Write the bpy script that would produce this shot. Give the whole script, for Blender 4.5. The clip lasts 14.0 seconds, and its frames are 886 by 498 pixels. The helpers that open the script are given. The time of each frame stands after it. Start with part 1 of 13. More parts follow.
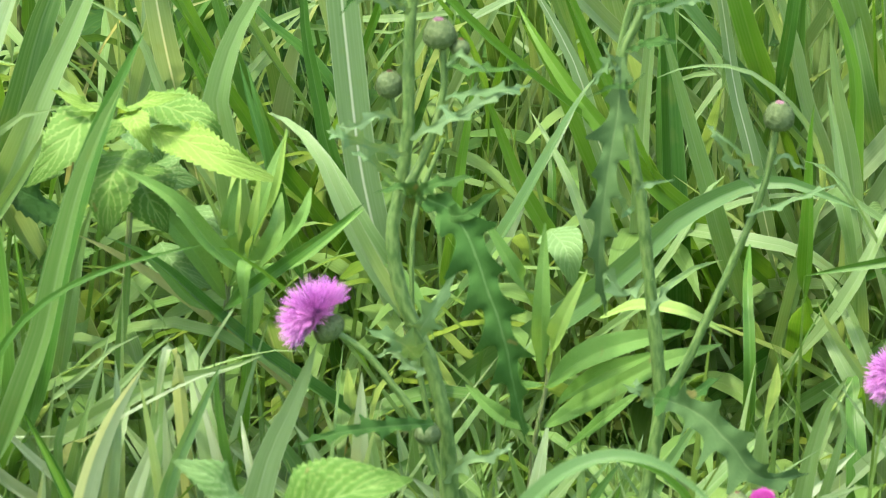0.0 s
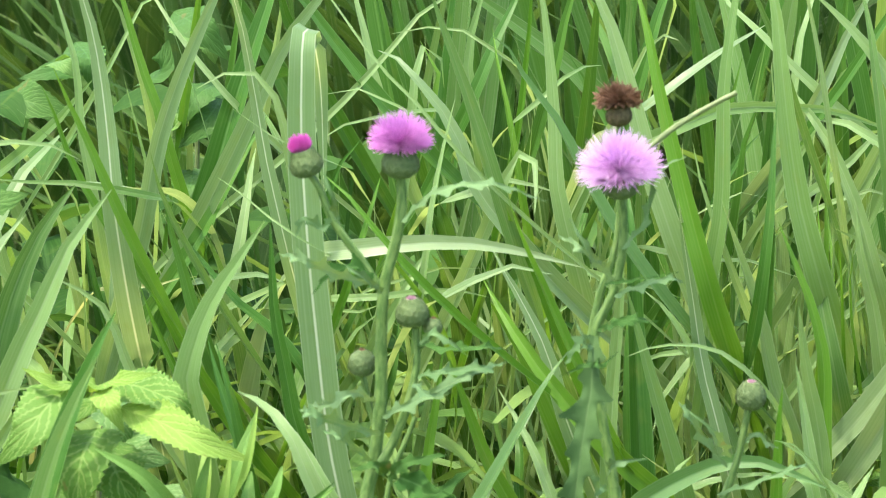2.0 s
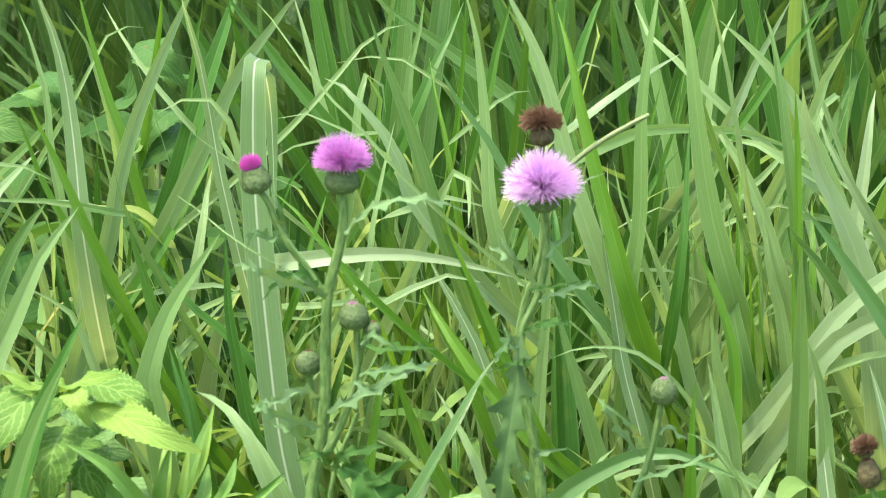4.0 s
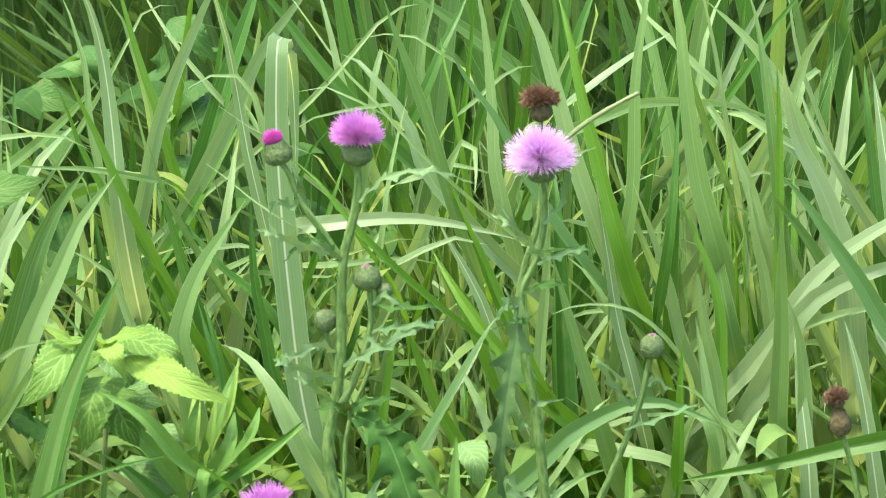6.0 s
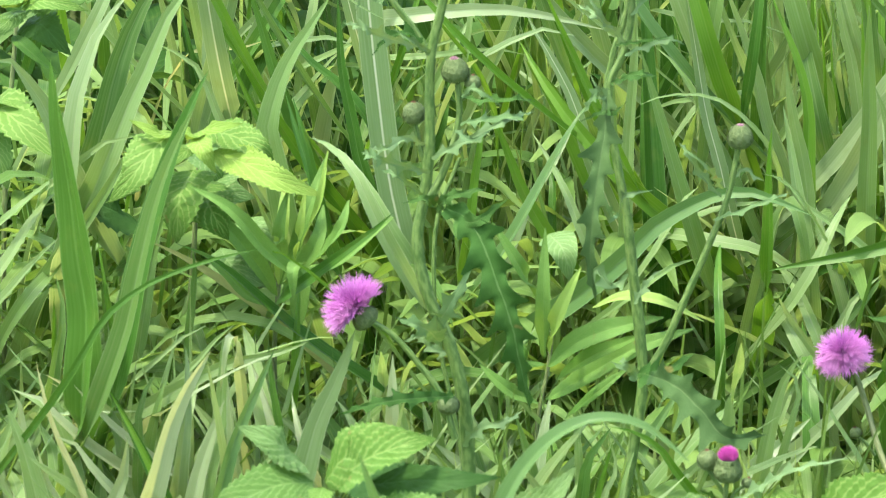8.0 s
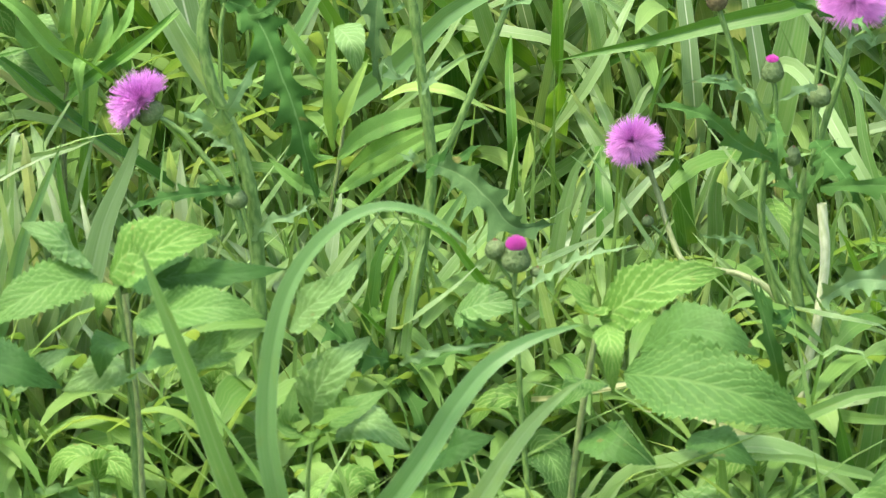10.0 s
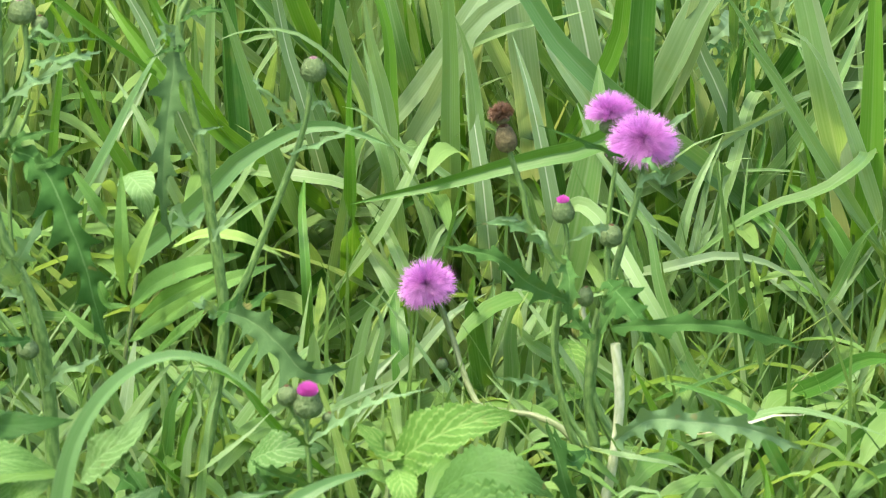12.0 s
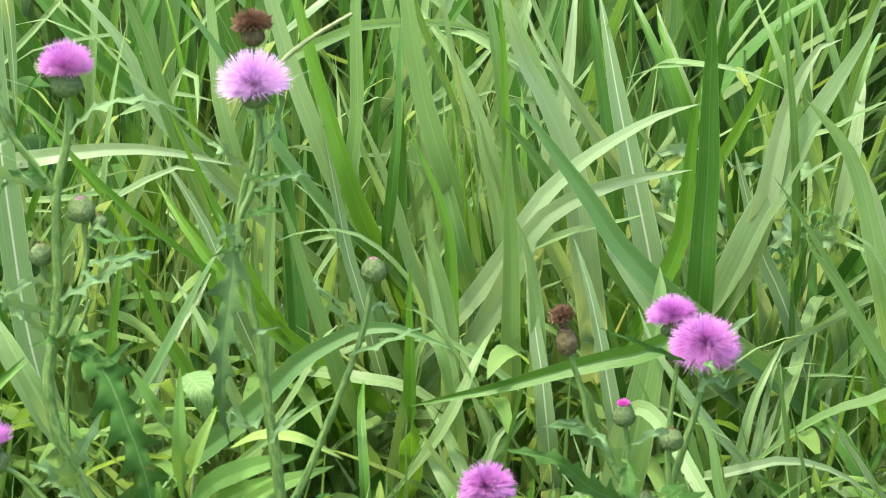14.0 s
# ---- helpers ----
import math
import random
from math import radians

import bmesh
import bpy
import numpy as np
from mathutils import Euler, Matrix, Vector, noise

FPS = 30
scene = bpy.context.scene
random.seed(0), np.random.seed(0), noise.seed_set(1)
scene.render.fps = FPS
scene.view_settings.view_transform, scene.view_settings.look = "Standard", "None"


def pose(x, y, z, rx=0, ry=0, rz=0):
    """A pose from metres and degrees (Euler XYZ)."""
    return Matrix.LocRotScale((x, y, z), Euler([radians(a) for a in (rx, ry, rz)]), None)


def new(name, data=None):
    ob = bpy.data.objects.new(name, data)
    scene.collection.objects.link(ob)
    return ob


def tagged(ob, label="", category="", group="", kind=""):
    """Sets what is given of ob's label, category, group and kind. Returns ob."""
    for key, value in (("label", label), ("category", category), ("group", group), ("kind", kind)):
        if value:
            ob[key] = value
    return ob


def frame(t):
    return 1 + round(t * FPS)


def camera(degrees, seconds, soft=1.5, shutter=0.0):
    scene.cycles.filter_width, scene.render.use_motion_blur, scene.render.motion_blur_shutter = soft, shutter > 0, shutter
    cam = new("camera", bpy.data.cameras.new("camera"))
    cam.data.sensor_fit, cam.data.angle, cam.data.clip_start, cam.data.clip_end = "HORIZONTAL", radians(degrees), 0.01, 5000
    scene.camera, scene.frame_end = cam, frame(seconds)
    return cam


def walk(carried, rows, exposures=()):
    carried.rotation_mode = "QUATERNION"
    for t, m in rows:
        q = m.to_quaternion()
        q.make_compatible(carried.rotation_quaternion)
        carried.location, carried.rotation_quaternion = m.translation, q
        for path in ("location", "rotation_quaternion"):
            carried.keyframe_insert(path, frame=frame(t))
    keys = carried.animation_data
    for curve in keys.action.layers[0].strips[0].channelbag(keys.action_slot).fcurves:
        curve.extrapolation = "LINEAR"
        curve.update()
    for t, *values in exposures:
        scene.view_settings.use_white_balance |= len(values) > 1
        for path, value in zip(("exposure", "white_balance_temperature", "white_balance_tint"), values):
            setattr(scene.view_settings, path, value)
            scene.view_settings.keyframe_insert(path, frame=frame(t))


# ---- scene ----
CAM_DEG = 7.15
cam = camera(CAM_DEG, 14.0, soft=1.0)
cam.data.dof.use_dof = True
cam.data.dof.focus_distance = 4.23
cam.data.dof.aperture_fstop = 34.0
PATH = [
    (0, pose(-0.0195, 0.6318, 1.1803, 77.784, -0.669, 0.269)),
    (0.5, pose(-0.0287, 0.6343, 1.1789, 78.268, -0.651, 0.253)),
    (1, pose(-0.0332, 0.6302, 1.1837, 79.337, -0.698, 0.116)),
    (1.5, pose(-0.0359, 0.6234, 1.1846, 79.663, -0.669, -0.018)),
    (2, pose(-0.0424, 0.6311, 1.1772, 80.092, -0.804, -0.326)),
    (2.5, pose(-0.0511, 0.6254, 1.1688, 80.467, -0.858, -0.615)),
    (3, pose(-0.0373, 0.6124, 1.1640, 80.579, -0.694, -0.717)),
    (3.2, pose(-0.0376, 0.5696, 1.1668, 80.643, -0.746, -0.705)),
    (5.3, pose(-0.0086, -0.0223, 1.3092, 79.767, -0.295, -0.395)),
    (5.5, pose(-0.0154, -0.0333, 1.3039, 79.861, -0.493, -0.449)),
    (6, pose(-0.0142, -0.0200, 1.3017, 79.751, -0.630, -0.285)),
    (6.5, pose(-0.0148, -0.0203, 1.3025, 79.433, -0.605, 0.209)),
    (7, pose(0.0022, -0.0289, 1.3131, 78.964, -0.270, 0.629)),
    (7.5, pose(-0.0093, -0.0157, 1.3202, 78.336, -0.137, 0.500)),
    (8, pose(-0.0175, -0.0214, 1.3093, 77.966, -0.083, 0.290)),
    (8.5, pose(-0.0096, -0.0068, 1.3029, 77.155, 0.090, 0.259)),
    (8.7, pose(-0.0047, -0.0009, 1.2989, 76.795, 0.170, 0.220)),
    (10.8, pose(0.0484, -0.0063, 1.2909, 76.448, 0.837, -1.709)),
    (11, pose(0.0539, -0.0048, 1.2912, 76.695, 0.988, -1.722)),
    (11.5, pose(0.0545, 0.0026, 1.2966, 76.988, 1.114, -2.071)),
    (12, pose(0.0560, 0.0076, 1.2944, 77.531, 1.258, -2.446)),
    (12.5, pose(0.0540, -0.0021, 1.2905, 78.056, 1.066, -2.776)),
    (13, pose(0.0521, 0.0088, 1.2857, 78.339, 0.913, -2.714)),
    (13.5, pose(0.0561, 0.0071, 1.2864, 78.957, 0.806, -2.247)),
    (14, pose(0.0560, 0.0291, 1.2865, 79.222, 0.946, -1.895)),
]

walk(cam, PATH)

# ---- light ----
SUN_DIR = Vector((-0.30, -0.20, 0.93)).normalized()
world = bpy.data.worlds.new("sky")
scene.world = world
world.use_nodes = True
wn = world.node_tree
sky = wn.nodes.new("ShaderNodeTexSky")
sky.sky_type = "NISHITA"
sky.sun_disc = False
sky.sun_elevation = math.asin(SUN_DIR.z)
sky.sun_rotation = math.atan2(SUN_DIR.x, SUN_DIR.y)
sky.air_density = 1.0
sky.dust_density = 4.0
sky.ozone_density = 0.8
wn.nodes["Background"].inputs["Strength"].default_value = 0.24
wn.links.new(sky.outputs["Color"], wn.nodes["Background"].inputs["Color"])
sun = new("sun", bpy.data.lights.new("sun", "SUN"))
sun.data.energy = 1.9
sun.data.angle = radians(1.0)
sun.data.color = (1.0, 0.92, 0.77)
sun.rotation_euler = SUN_DIR.to_track_quat("Z", "Y").to_euler()
scene.view_settings.exposure = 1.44

rng = random.Random(7)


# ---- materials ----
def nodes_of(name):
    m = bpy.data.materials.new(name)
    m.use_nodes = True
    nt = m.node_tree
    nt.nodes.clear()
    return m, nt


def mixc(nt, fac, a, b, kind="MIX"):
    """Mix two colours; fac, a and b are sockets or values."""
    n = nt.nodes.new("ShaderNodeMix")
    n.data_type = "RGBA"
    n.blend_type = kind
    for key, v in ((0, fac), (6, a), (7, b)):
        if isinstance(v, bpy.types.NodeSocket):
            nt.links.new(v, n.inputs[key])
        elif key == 0:
            n.inputs[0].default_value = v
        else:
            n.inputs[key].default_value = (*v, 1)
    return n.outputs[2]


def calc(nt, op, a, b=0.0, c=None):
    n = nt.nodes.new("ShaderNodeMath")
    n.operation = op
    for i, v in enumerate((a, b, c)):
        if v is None:
            continue
        if isinstance(v, bpy.types.NodeSocket):
            nt.links.new(v, n.inputs[i])
        else:
            n.inputs[i].default_value = v
    return n.outputs[0]


def ramp(nt, fac, lo, hi):
    n = nt.nodes.new("ShaderNodeMapRange")
    n.interpolation_type = "SMOOTHSTEP"
    nt.links.new(fac, n.inputs[0])
    n.inputs[1].default_value = lo
    n.inputs[2].default_value = hi
    return n.outputs[0]


def noise_at(nt, vec, scale, detail=3.0):
    n = nt.nodes.new("ShaderNodeTexNoise")
    n.inputs["Scale"].default_value = scale
    n.inputs["Detail"].default_value = detail
    if vec is not None:
        nt.links.new(vec, n.inputs["Vector"])
    return n.outputs["Fac"]


def finish_leaf(nt, color, rough, translucent, bump=None, strength=0.3, distance=0.001, sheen=0.38, through_tint=(1.41, 1.2, 0.68)):
    """A leaf: a glossy reflecting sheet that lets part of the light through."""
    out = nt.nodes.new("ShaderNodeOutputMaterial")
    bs = nt.nodes.new("ShaderNodeBsdfPrincipled")
    bs.inputs["Roughness"].default_value = rough
    bs.inputs["Specular IOR Level"].default_value = sheen
    nt.links.new(color, bs.inputs["Base Color"])
    tr = nt.nodes.new("ShaderNodeBsdfTranslucent")
    nt.links.new(mixc(nt, 1.0, color, through_tint, "MULTIPLY"), tr.inputs["Color"])
    mx = nt.nodes.new("ShaderNodeMixShader")
    mx.inputs[0].default_value = translucent
    nt.links.new(bs.outputs[0], mx.inputs[1])
    nt.links.new(tr.outputs[0], mx.inputs[2])
    if bump is not None:
        bp = nt.nodes.new("ShaderNodeBump")
        bp.inputs["Strength"].default_value = strength
        bp.inputs["Distance"].default_value = distance
        nt.links.new(bump, bp.inputs["Height"])
        nt.links.new(bp.outputs[0], bs.inputs["Normal"])
    nt.links.new(mx.outputs[0], out.inputs[0])


def grass_material(name, dark, light, rib, island=False, rough=0.42, dry=0.07, ribbed=0.13, sheen=0.22, trans=0.46):
    """Grass blade: pale midrib, fine lengthwise veins, tone that differs blade by blade, dry tips and blotches."""
    m, nt = nodes_of(name)
    uv = nt.nodes.new("ShaderNodeUVMap").outputs[0]
    sep = nt.nodes.new("ShaderNodeSeparateXYZ")
    nt.links.new(uv, sep.inputs[0])
    u, v = sep.outputs[0], sep.outputs[1]
    if island:
        rnd = nt.nodes.new("ShaderNodeNewGeometry").outputs["Random Per Island"]
    else:
        rnd = nt.nodes.new("ShaderNodeObjectInfo").outputs["Random"]
    across = calc(nt, "ABSOLUTE", calc(nt, "SUBTRACT", u, 0.5))
    comb = nt.nodes.new("ShaderNodeCombineXYZ")
    nt.links.new(calc(nt, "MULTIPLY", u, 22.0), comb.inputs[0])
    nt.links.new(calc(nt, "MULTIPLY", v, 3.0), comb.inputs[1])
    nt.links.new(calc(nt, "MULTIPLY", rnd, 37.0), comb.inputs[2])
    veins = noise_at(nt, comb.outputs[0], 1.0, 2.0)
    comb2 = nt.nodes.new("ShaderNodeCombineXYZ")
    nt.links.new(calc(nt, "MULTIPLY", u, 1.5), comb2.inputs[0])
    nt.links.new(calc(nt, "MULTIPLY", v, 14.0), comb2.inputs[1])
    nt.links.new(calc(nt, "MULTIPLY", rnd, 91.0), comb2.inputs[2])
    blotch = noise_at(nt, comb2.outputs[0], 1.0, 3.0)
    col = mixc(nt, rnd, dark, light)
    col = mixc(nt, calc(nt, "MULTIPLY", ramp(nt, veins, 0.35, 0.75), 0.22), col, mixc(nt, 0.4, light, rib))
    col = mixc(nt, calc(nt, "MULTIPLY", ramp(nt, blotch, 0.55, 0.8), 0.35), col, (0.17, 0.24, 0.04))
    col = mixc(nt, calc(nt, "MULTIPLY", ramp(nt, blotch, 0.74, 0.86), dry * 5), col, (0.30, 0.25, 0.10))
    ribf = calc(nt, "SUBTRACT", 1.0, ramp(nt, across, 0.012, 0.06))
    col = mixc(nt, calc(nt, "MULTIPLY", ribf, ribbed), col, rib)
    lines = calc(nt, "SINE", calc(nt, "ADD", calc(nt, "MULTIPLY", u, 50.0), calc(nt, "MULTIPLY", veins, 5.0)))
    col = mixc(nt, calc(nt, "MULTIPLY", ramp(nt, lines, 0.3, 1.0), 0.04), col, rib)
    col = mixc(nt, calc(nt, "MULTIPLY", ramp(nt, calc(nt, "MULTIPLY", lines, -1.0), 0.4, 1.0), 0.05), col, dark)
    edge = calc(nt, "MULTIPLY", ramp(nt, across, 0.45, 0.5), 0.3)
    col = mixc(nt, edge, col, rib)
    finish_leaf(nt, col, rough, trans, calc(nt, "ADD", veins, ribf), 0.3, 0.0005, sheen=sheen)
    return m


def herb_material(name, dark, light, vein, nveins=8.0, slant=0.32, rough=0.55, bump=0.5, trans=0.3, relief=0.0011, crinkle=260.0, puff=0.35, veined=1.0, sheen=0.17):
    """Broad leaf: midrib and slanting side veins with quilted relief between them."""
    m, nt = nodes_of(name)
    uv = nt.nodes.new("ShaderNodeUVMap").outputs[0]
    sep = nt.nodes.new("ShaderNodeSeparateXYZ")
    nt.links.new(uv, sep.inputs[0])
    u, v = sep.outputs[0], sep.outputs[1]
    rnd = nt.nodes.new("ShaderNodeObjectInfo").outputs["Random"]
    tex = nt.nodes.new("ShaderNodeTexCoord").outputs["Object"]
    side = calc(nt, "ABSOLUTE", u)
    warp = calc(nt, "MULTIPLY", noise_at(nt, uv, 4.0, 2.0), 0.04)
    run = calc(nt, "MULTIPLY", calc(nt, "ADD", warp, calc(nt, "SUBTRACT", v, calc(nt, "MULTIPLY", side, slant))), nveins)
    saw = calc(nt, "ABSOLUTE", calc(nt, "SUBTRACT", calc(nt, "FRACT", calc(nt, "ADD", run, 20.0)), 0.5))
    veinf = calc(nt, "MULTIPLY", ramp(nt, saw, 0.27, 0.5), veined)
    ribf = calc(nt, "SUBTRACT", 1.0, ramp(nt, side, 0.02, 0.07))
    both = calc(nt, "MAXIMUM", veinf, ribf)
    fine = noise_at(nt, tex, 420.0, 2.0)
    broad = noise_at(nt, tex, 45.0, 3.0)
    col = mixc(nt, rnd, dark, light)
    col = mixc(nt, calc(nt, "MULTIPLY", ramp(nt, broad, 0.35, 0.75), 0.5), col, light)
    col = mixc(nt, calc(nt, "MULTIPLY", ramp(nt, fine, 0.45, 0.8), 0.3), col, dark)
    col = mixc(nt, calc(nt, "MULTIPLY", both, 0.28), col, vein)
    spot = noise_at(nt, tex, 95.0, 1.0)
    col = mixc(nt, calc(nt, "MULTIPLY", ramp(nt, spot, 0.72, 0.78), 0.5), col, (0.20, 0.15, 0.05))
    vor = nt.nodes.new("ShaderNodeTexVoronoi")
    vor.inputs["Scale"].default_value = crinkle
    nt.links.new(tex, vor.inputs["Vector"])
    h = calc(nt, "ADD", calc(nt, "MULTIPLY", both, -0.55), calc(nt, "MULTIPLY", fine, 0.35))
    h = calc(nt, "SUBTRACT", h, calc(nt, "MULTIPLY", vor.outputs["Distance"], puff))
    finish_leaf(nt, col, rough, trans, h, bump, relief, sheen=sheen)
    return m


def stem_material(name, a, b, rough=0.55):
    """Ribbed, downy stem: lengthwise streaks and patches."""
    m, nt = nodes_of(name)
    uv = nt.nodes.new("ShaderNodeUVMap").outputs[0]
    mp = nt.nodes.new("ShaderNodeMapping")
    mp.inputs["Scale"].default_value = (9.0, 12.0, 1.0)
    nt.links.new(uv, mp.inputs[0])
    streak = noise_at(nt, mp.outputs[0], 1.0, 2.0)
    tex = nt.nodes.new("ShaderNodeTexCoord").outputs["Object"]
    patch = noise_at(nt, tex, 60.0, 3.0)
    col = mixc(nt, ramp(nt, streak, 0.35, 0.65), a, b)
    col = mixc(nt, calc(nt, "MULTIPLY", ramp(nt, patch, 0.55, 0.8), 0.1), col, (0.20, 0.13, 0.07))
    finish_leaf(nt, col, rough, 0.05, streak, 0.8, 0.0008)
    return m


def floret_material(name, base, tip, tint=(1.1, 1.0, 1.15)):
    """Petal threads: dark at the foot, pale at the ends, uneven from thread to thread."""
    m, nt = nodes_of(name)
    uv = nt.nodes.new("ShaderNodeUVMap").outputs[0]
    sep = nt.nodes.new("ShaderNodeSeparateXYZ")
    nt.links.new(uv, sep.inputs[0])
    rnd = nt.nodes.new("ShaderNodeNewGeometry").outputs["Random Per Island"]
    col = mixc(nt, ramp(nt, sep.outputs[1], 0.15, 1.0), base, tip)
    col = mixc(nt, calc(nt, "MULTIPLY", rnd, 0.45), col, tip)
    finish_leaf(nt, col, 0.6, 0.45, None, sheen=0.2, through_tint=tint)
    return m


def plain_material(name, a, b, scale=200.0, rough=0.8, trans=0.0):
    m, nt = nodes_of(name)
    tex = nt.nodes.new("ShaderNodeTexCoord").outputs["Object"]
    n1 = noise_at(nt, tex, scale, 4.0)
    n2 = noise_at(nt, tex, scale * 0.13, 3.0)
    col = mixc(nt, ramp(nt, n1, 0.3, 0.7), a, b)
    col = mixc(nt, calc(nt, "MULTIPLY", ramp(nt, n2, 0.4, 0.7), 0.4), col, a)
    finish_leaf(nt, col, rough, trans, n1, 0.6, 0.002, sheen=0.2)
    return m


GRASS = grass_material("grass_blade", (0.077, 0.180, 0.034), (0.149, 0.275, 0.071), (0.42, 0.52, 0.32), rough=0.36)
GRASS_RIB = grass_material("grass_ribbed", (0.16, 0.28, 0.105), (0.20, 0.32, 0.14), (0.55, 0.63, 0.46), ribbed=0.9, rough=0.36)
GRASS_SHEEN = grass_material("grass_sheen", (0.138, 0.253, 0.087), (0.230, 0.340, 0.157), (0.48, 0.56, 0.40), rough=0.3, sheen=0.42)
GRASS_DEEP = grass_material("grass_deep", (0.033, 0.119, 0.010), (0.070, 0.180, 0.022), (0.26, 0.42, 0.16), rough=0.36, trans=0.26, sheen=0.24)
GRASS_PALE = grass_material("grass_pale", (0.155, 0.295, 0.083), (0.235, 0.365, 0.14), (0.54, 0.62, 0.44), rough=0.34)
GRASS_FILL = grass_material("grass_fill", (0.055, 0.147, 0.019), (0.156, 0.276, 0.066), (0.36, 0.47, 0.25), island=True, sheen=0.3, trans=0.55)
# Very dark greens put the deep shade between far stems into the colour.
GRASS_FAR_SHADE = grass_material("grass_far_shade", (0.014, 0.055, 0.006), (0.06, 0.14, 0.024), (0.30, 0.42, 0.2), island=True, sheen=0.2)
GRASS_TALL = grass_material("grass_tall", (0.046, 0.15, 0.016), (0.15, 0.29, 0.075), (0.46, 0.56, 0.36), rough=0.34)
GRASS_THIN = grass_material("grass_thin", (0.083, 0.216, 0.029), (0.304, 0.423, 0.157), (0.5, 0.58, 0.38), island=True, rough=0.36)
GRASS_MIX = grass_material("grass_mix", (0.088, 0.211, 0.030), (0.211, 0.352, 0.097), (0.44, 0.54, 0.33), island=True)
# Sunlit look put into the base colour, paler than the mixed grass.
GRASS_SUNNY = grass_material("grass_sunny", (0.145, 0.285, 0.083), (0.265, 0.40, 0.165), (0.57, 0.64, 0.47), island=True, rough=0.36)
# Dark leaf greens stand in for the shaded gaps behind the blades.
HERB_SHADE = grass_material("herb_shade", (0.022, 0.08, 0.012), (0.075, 0.18, 0.034), (0.13, 0.24, 0.07), island=True, rough=0.55, sheen=0.12)
GRASS_YOUNG = grass_material("grass_young", (0.15, 0.31, 0.055), (0.31, 0.44, 0.14), (0.52, 0.58, 0.34), island=True)
GRASS_BLUE = grass_material("grass_blue", (0.092, 0.212, 0.059), (0.133, 0.258, 0.087), (0.32, 0.44, 0.26), rough=0.34)
COVER = grass_material("cover_leaf", (0.088, 0.209, 0.033), (0.205, 0.339, 0.084), (0.30, 0.45, 0.18), island=True, rough=0.48)
GRASS_VIVID = grass_material("grass_vivid", (0.068, 0.194, 0.012), (0.122, 0.275, 0.026), (0.30, 0.44, 0.16), rough=0.38)
GRASS_DEAD = grass_material("grass_dead", (0.55, 0.55, 0.40), (0.66, 0.66, 0.52), (0.7, 0.7, 0.6), rough=0.5)
# Very pale greens carry sun highlights in the blade colour.
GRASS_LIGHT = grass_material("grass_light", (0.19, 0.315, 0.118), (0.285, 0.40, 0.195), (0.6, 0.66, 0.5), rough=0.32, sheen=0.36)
# Pale blade undersides, whitened further to brighten blades that stand in shade.
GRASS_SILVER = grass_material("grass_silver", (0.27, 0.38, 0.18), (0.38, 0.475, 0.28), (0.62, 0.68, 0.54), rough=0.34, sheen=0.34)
GRASS_DRY = grass_material("grass_dry", (0.30, 0.35, 0.14), (0.42, 0.46, 0.22), (0.5, 0.5, 0.30))
NETTLE = herb_material("nettle_leaf", (0.068, 0.165, 0.030), (0.112, 0.225, 0.05), (0.30, 0.46, 0.17), 11.0)
NETTLE_YOUNG = herb_material("nettle_young", (0.082, 0.19, 0.027), (0.125, 0.25, 0.046), (0.42, 0.56, 0.2), rough=0.6)
NETTLE_DULL = herb_material("nettle_dull", (0.095, 0.205, 0.05), (0.15, 0.27, 0.085), (0.36, 0.5, 0.24), rough=0.6)
NETTLE_BIG = herb_material("nettle_big", (0.058, 0.145, 0.026), (0.09, 0.195, 0.04), (0.22, 0.36, 0.11), 13.0)
# Darkened nettle green: the shaded side of a leaf, held in its colour.
NETTLE_SHADED = herb_material("nettle_shaded", (0.022, 0.075, 0.013), (0.04, 0.11, 0.02), (0.06, 0.15, 0.04), veined=0.4, rough=0.65)
NETTLE_TOP = herb_material("nettle_top", (0.15, 0.285, 0.04), (0.21, 0.35, 0.062), (0.42, 0.52, 0.18), rough=0.6)
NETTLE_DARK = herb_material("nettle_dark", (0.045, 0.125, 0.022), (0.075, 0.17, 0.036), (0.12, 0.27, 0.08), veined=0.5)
LANCE = herb_material("lance_leaf", (0.082, 0.205, 0.034), (0.15, 0.30, 0.065), (0.30, 0.46, 0.16), 14.0, 1.6, 0.5, 0.35, puff=0.1)
LANCE_LIGHT = herb_material("lance_light", (0.085, 0.215, 0.03), (0.13, 0.275, 0.048), (0.30, 0.46, 0.16), 14.0, 1.6, 0.5, 0.35, puff=0.1)
LANCE_YELLOW = herb_material("lance_yellow", (0.21, 0.37, 0.06), (0.27, 0.43, 0.10), (0.4, 0.5, 0.2), 14.0, 1.6, 0.5, 0.35, puff=0.1)
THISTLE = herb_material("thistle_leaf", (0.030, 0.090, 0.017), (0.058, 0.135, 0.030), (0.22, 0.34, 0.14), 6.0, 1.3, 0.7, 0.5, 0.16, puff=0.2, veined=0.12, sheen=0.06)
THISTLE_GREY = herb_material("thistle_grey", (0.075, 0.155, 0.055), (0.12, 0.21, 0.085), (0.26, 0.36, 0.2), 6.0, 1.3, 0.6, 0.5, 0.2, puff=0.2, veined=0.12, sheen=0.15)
# Duller thistle green, for leaves whose shade is put into the colour.
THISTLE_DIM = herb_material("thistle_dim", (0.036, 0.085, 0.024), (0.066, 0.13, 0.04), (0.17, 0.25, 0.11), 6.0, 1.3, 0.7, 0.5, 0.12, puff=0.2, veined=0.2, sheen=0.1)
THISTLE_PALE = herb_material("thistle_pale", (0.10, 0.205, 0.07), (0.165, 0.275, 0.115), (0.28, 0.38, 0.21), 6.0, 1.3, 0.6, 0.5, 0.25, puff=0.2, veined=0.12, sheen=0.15)
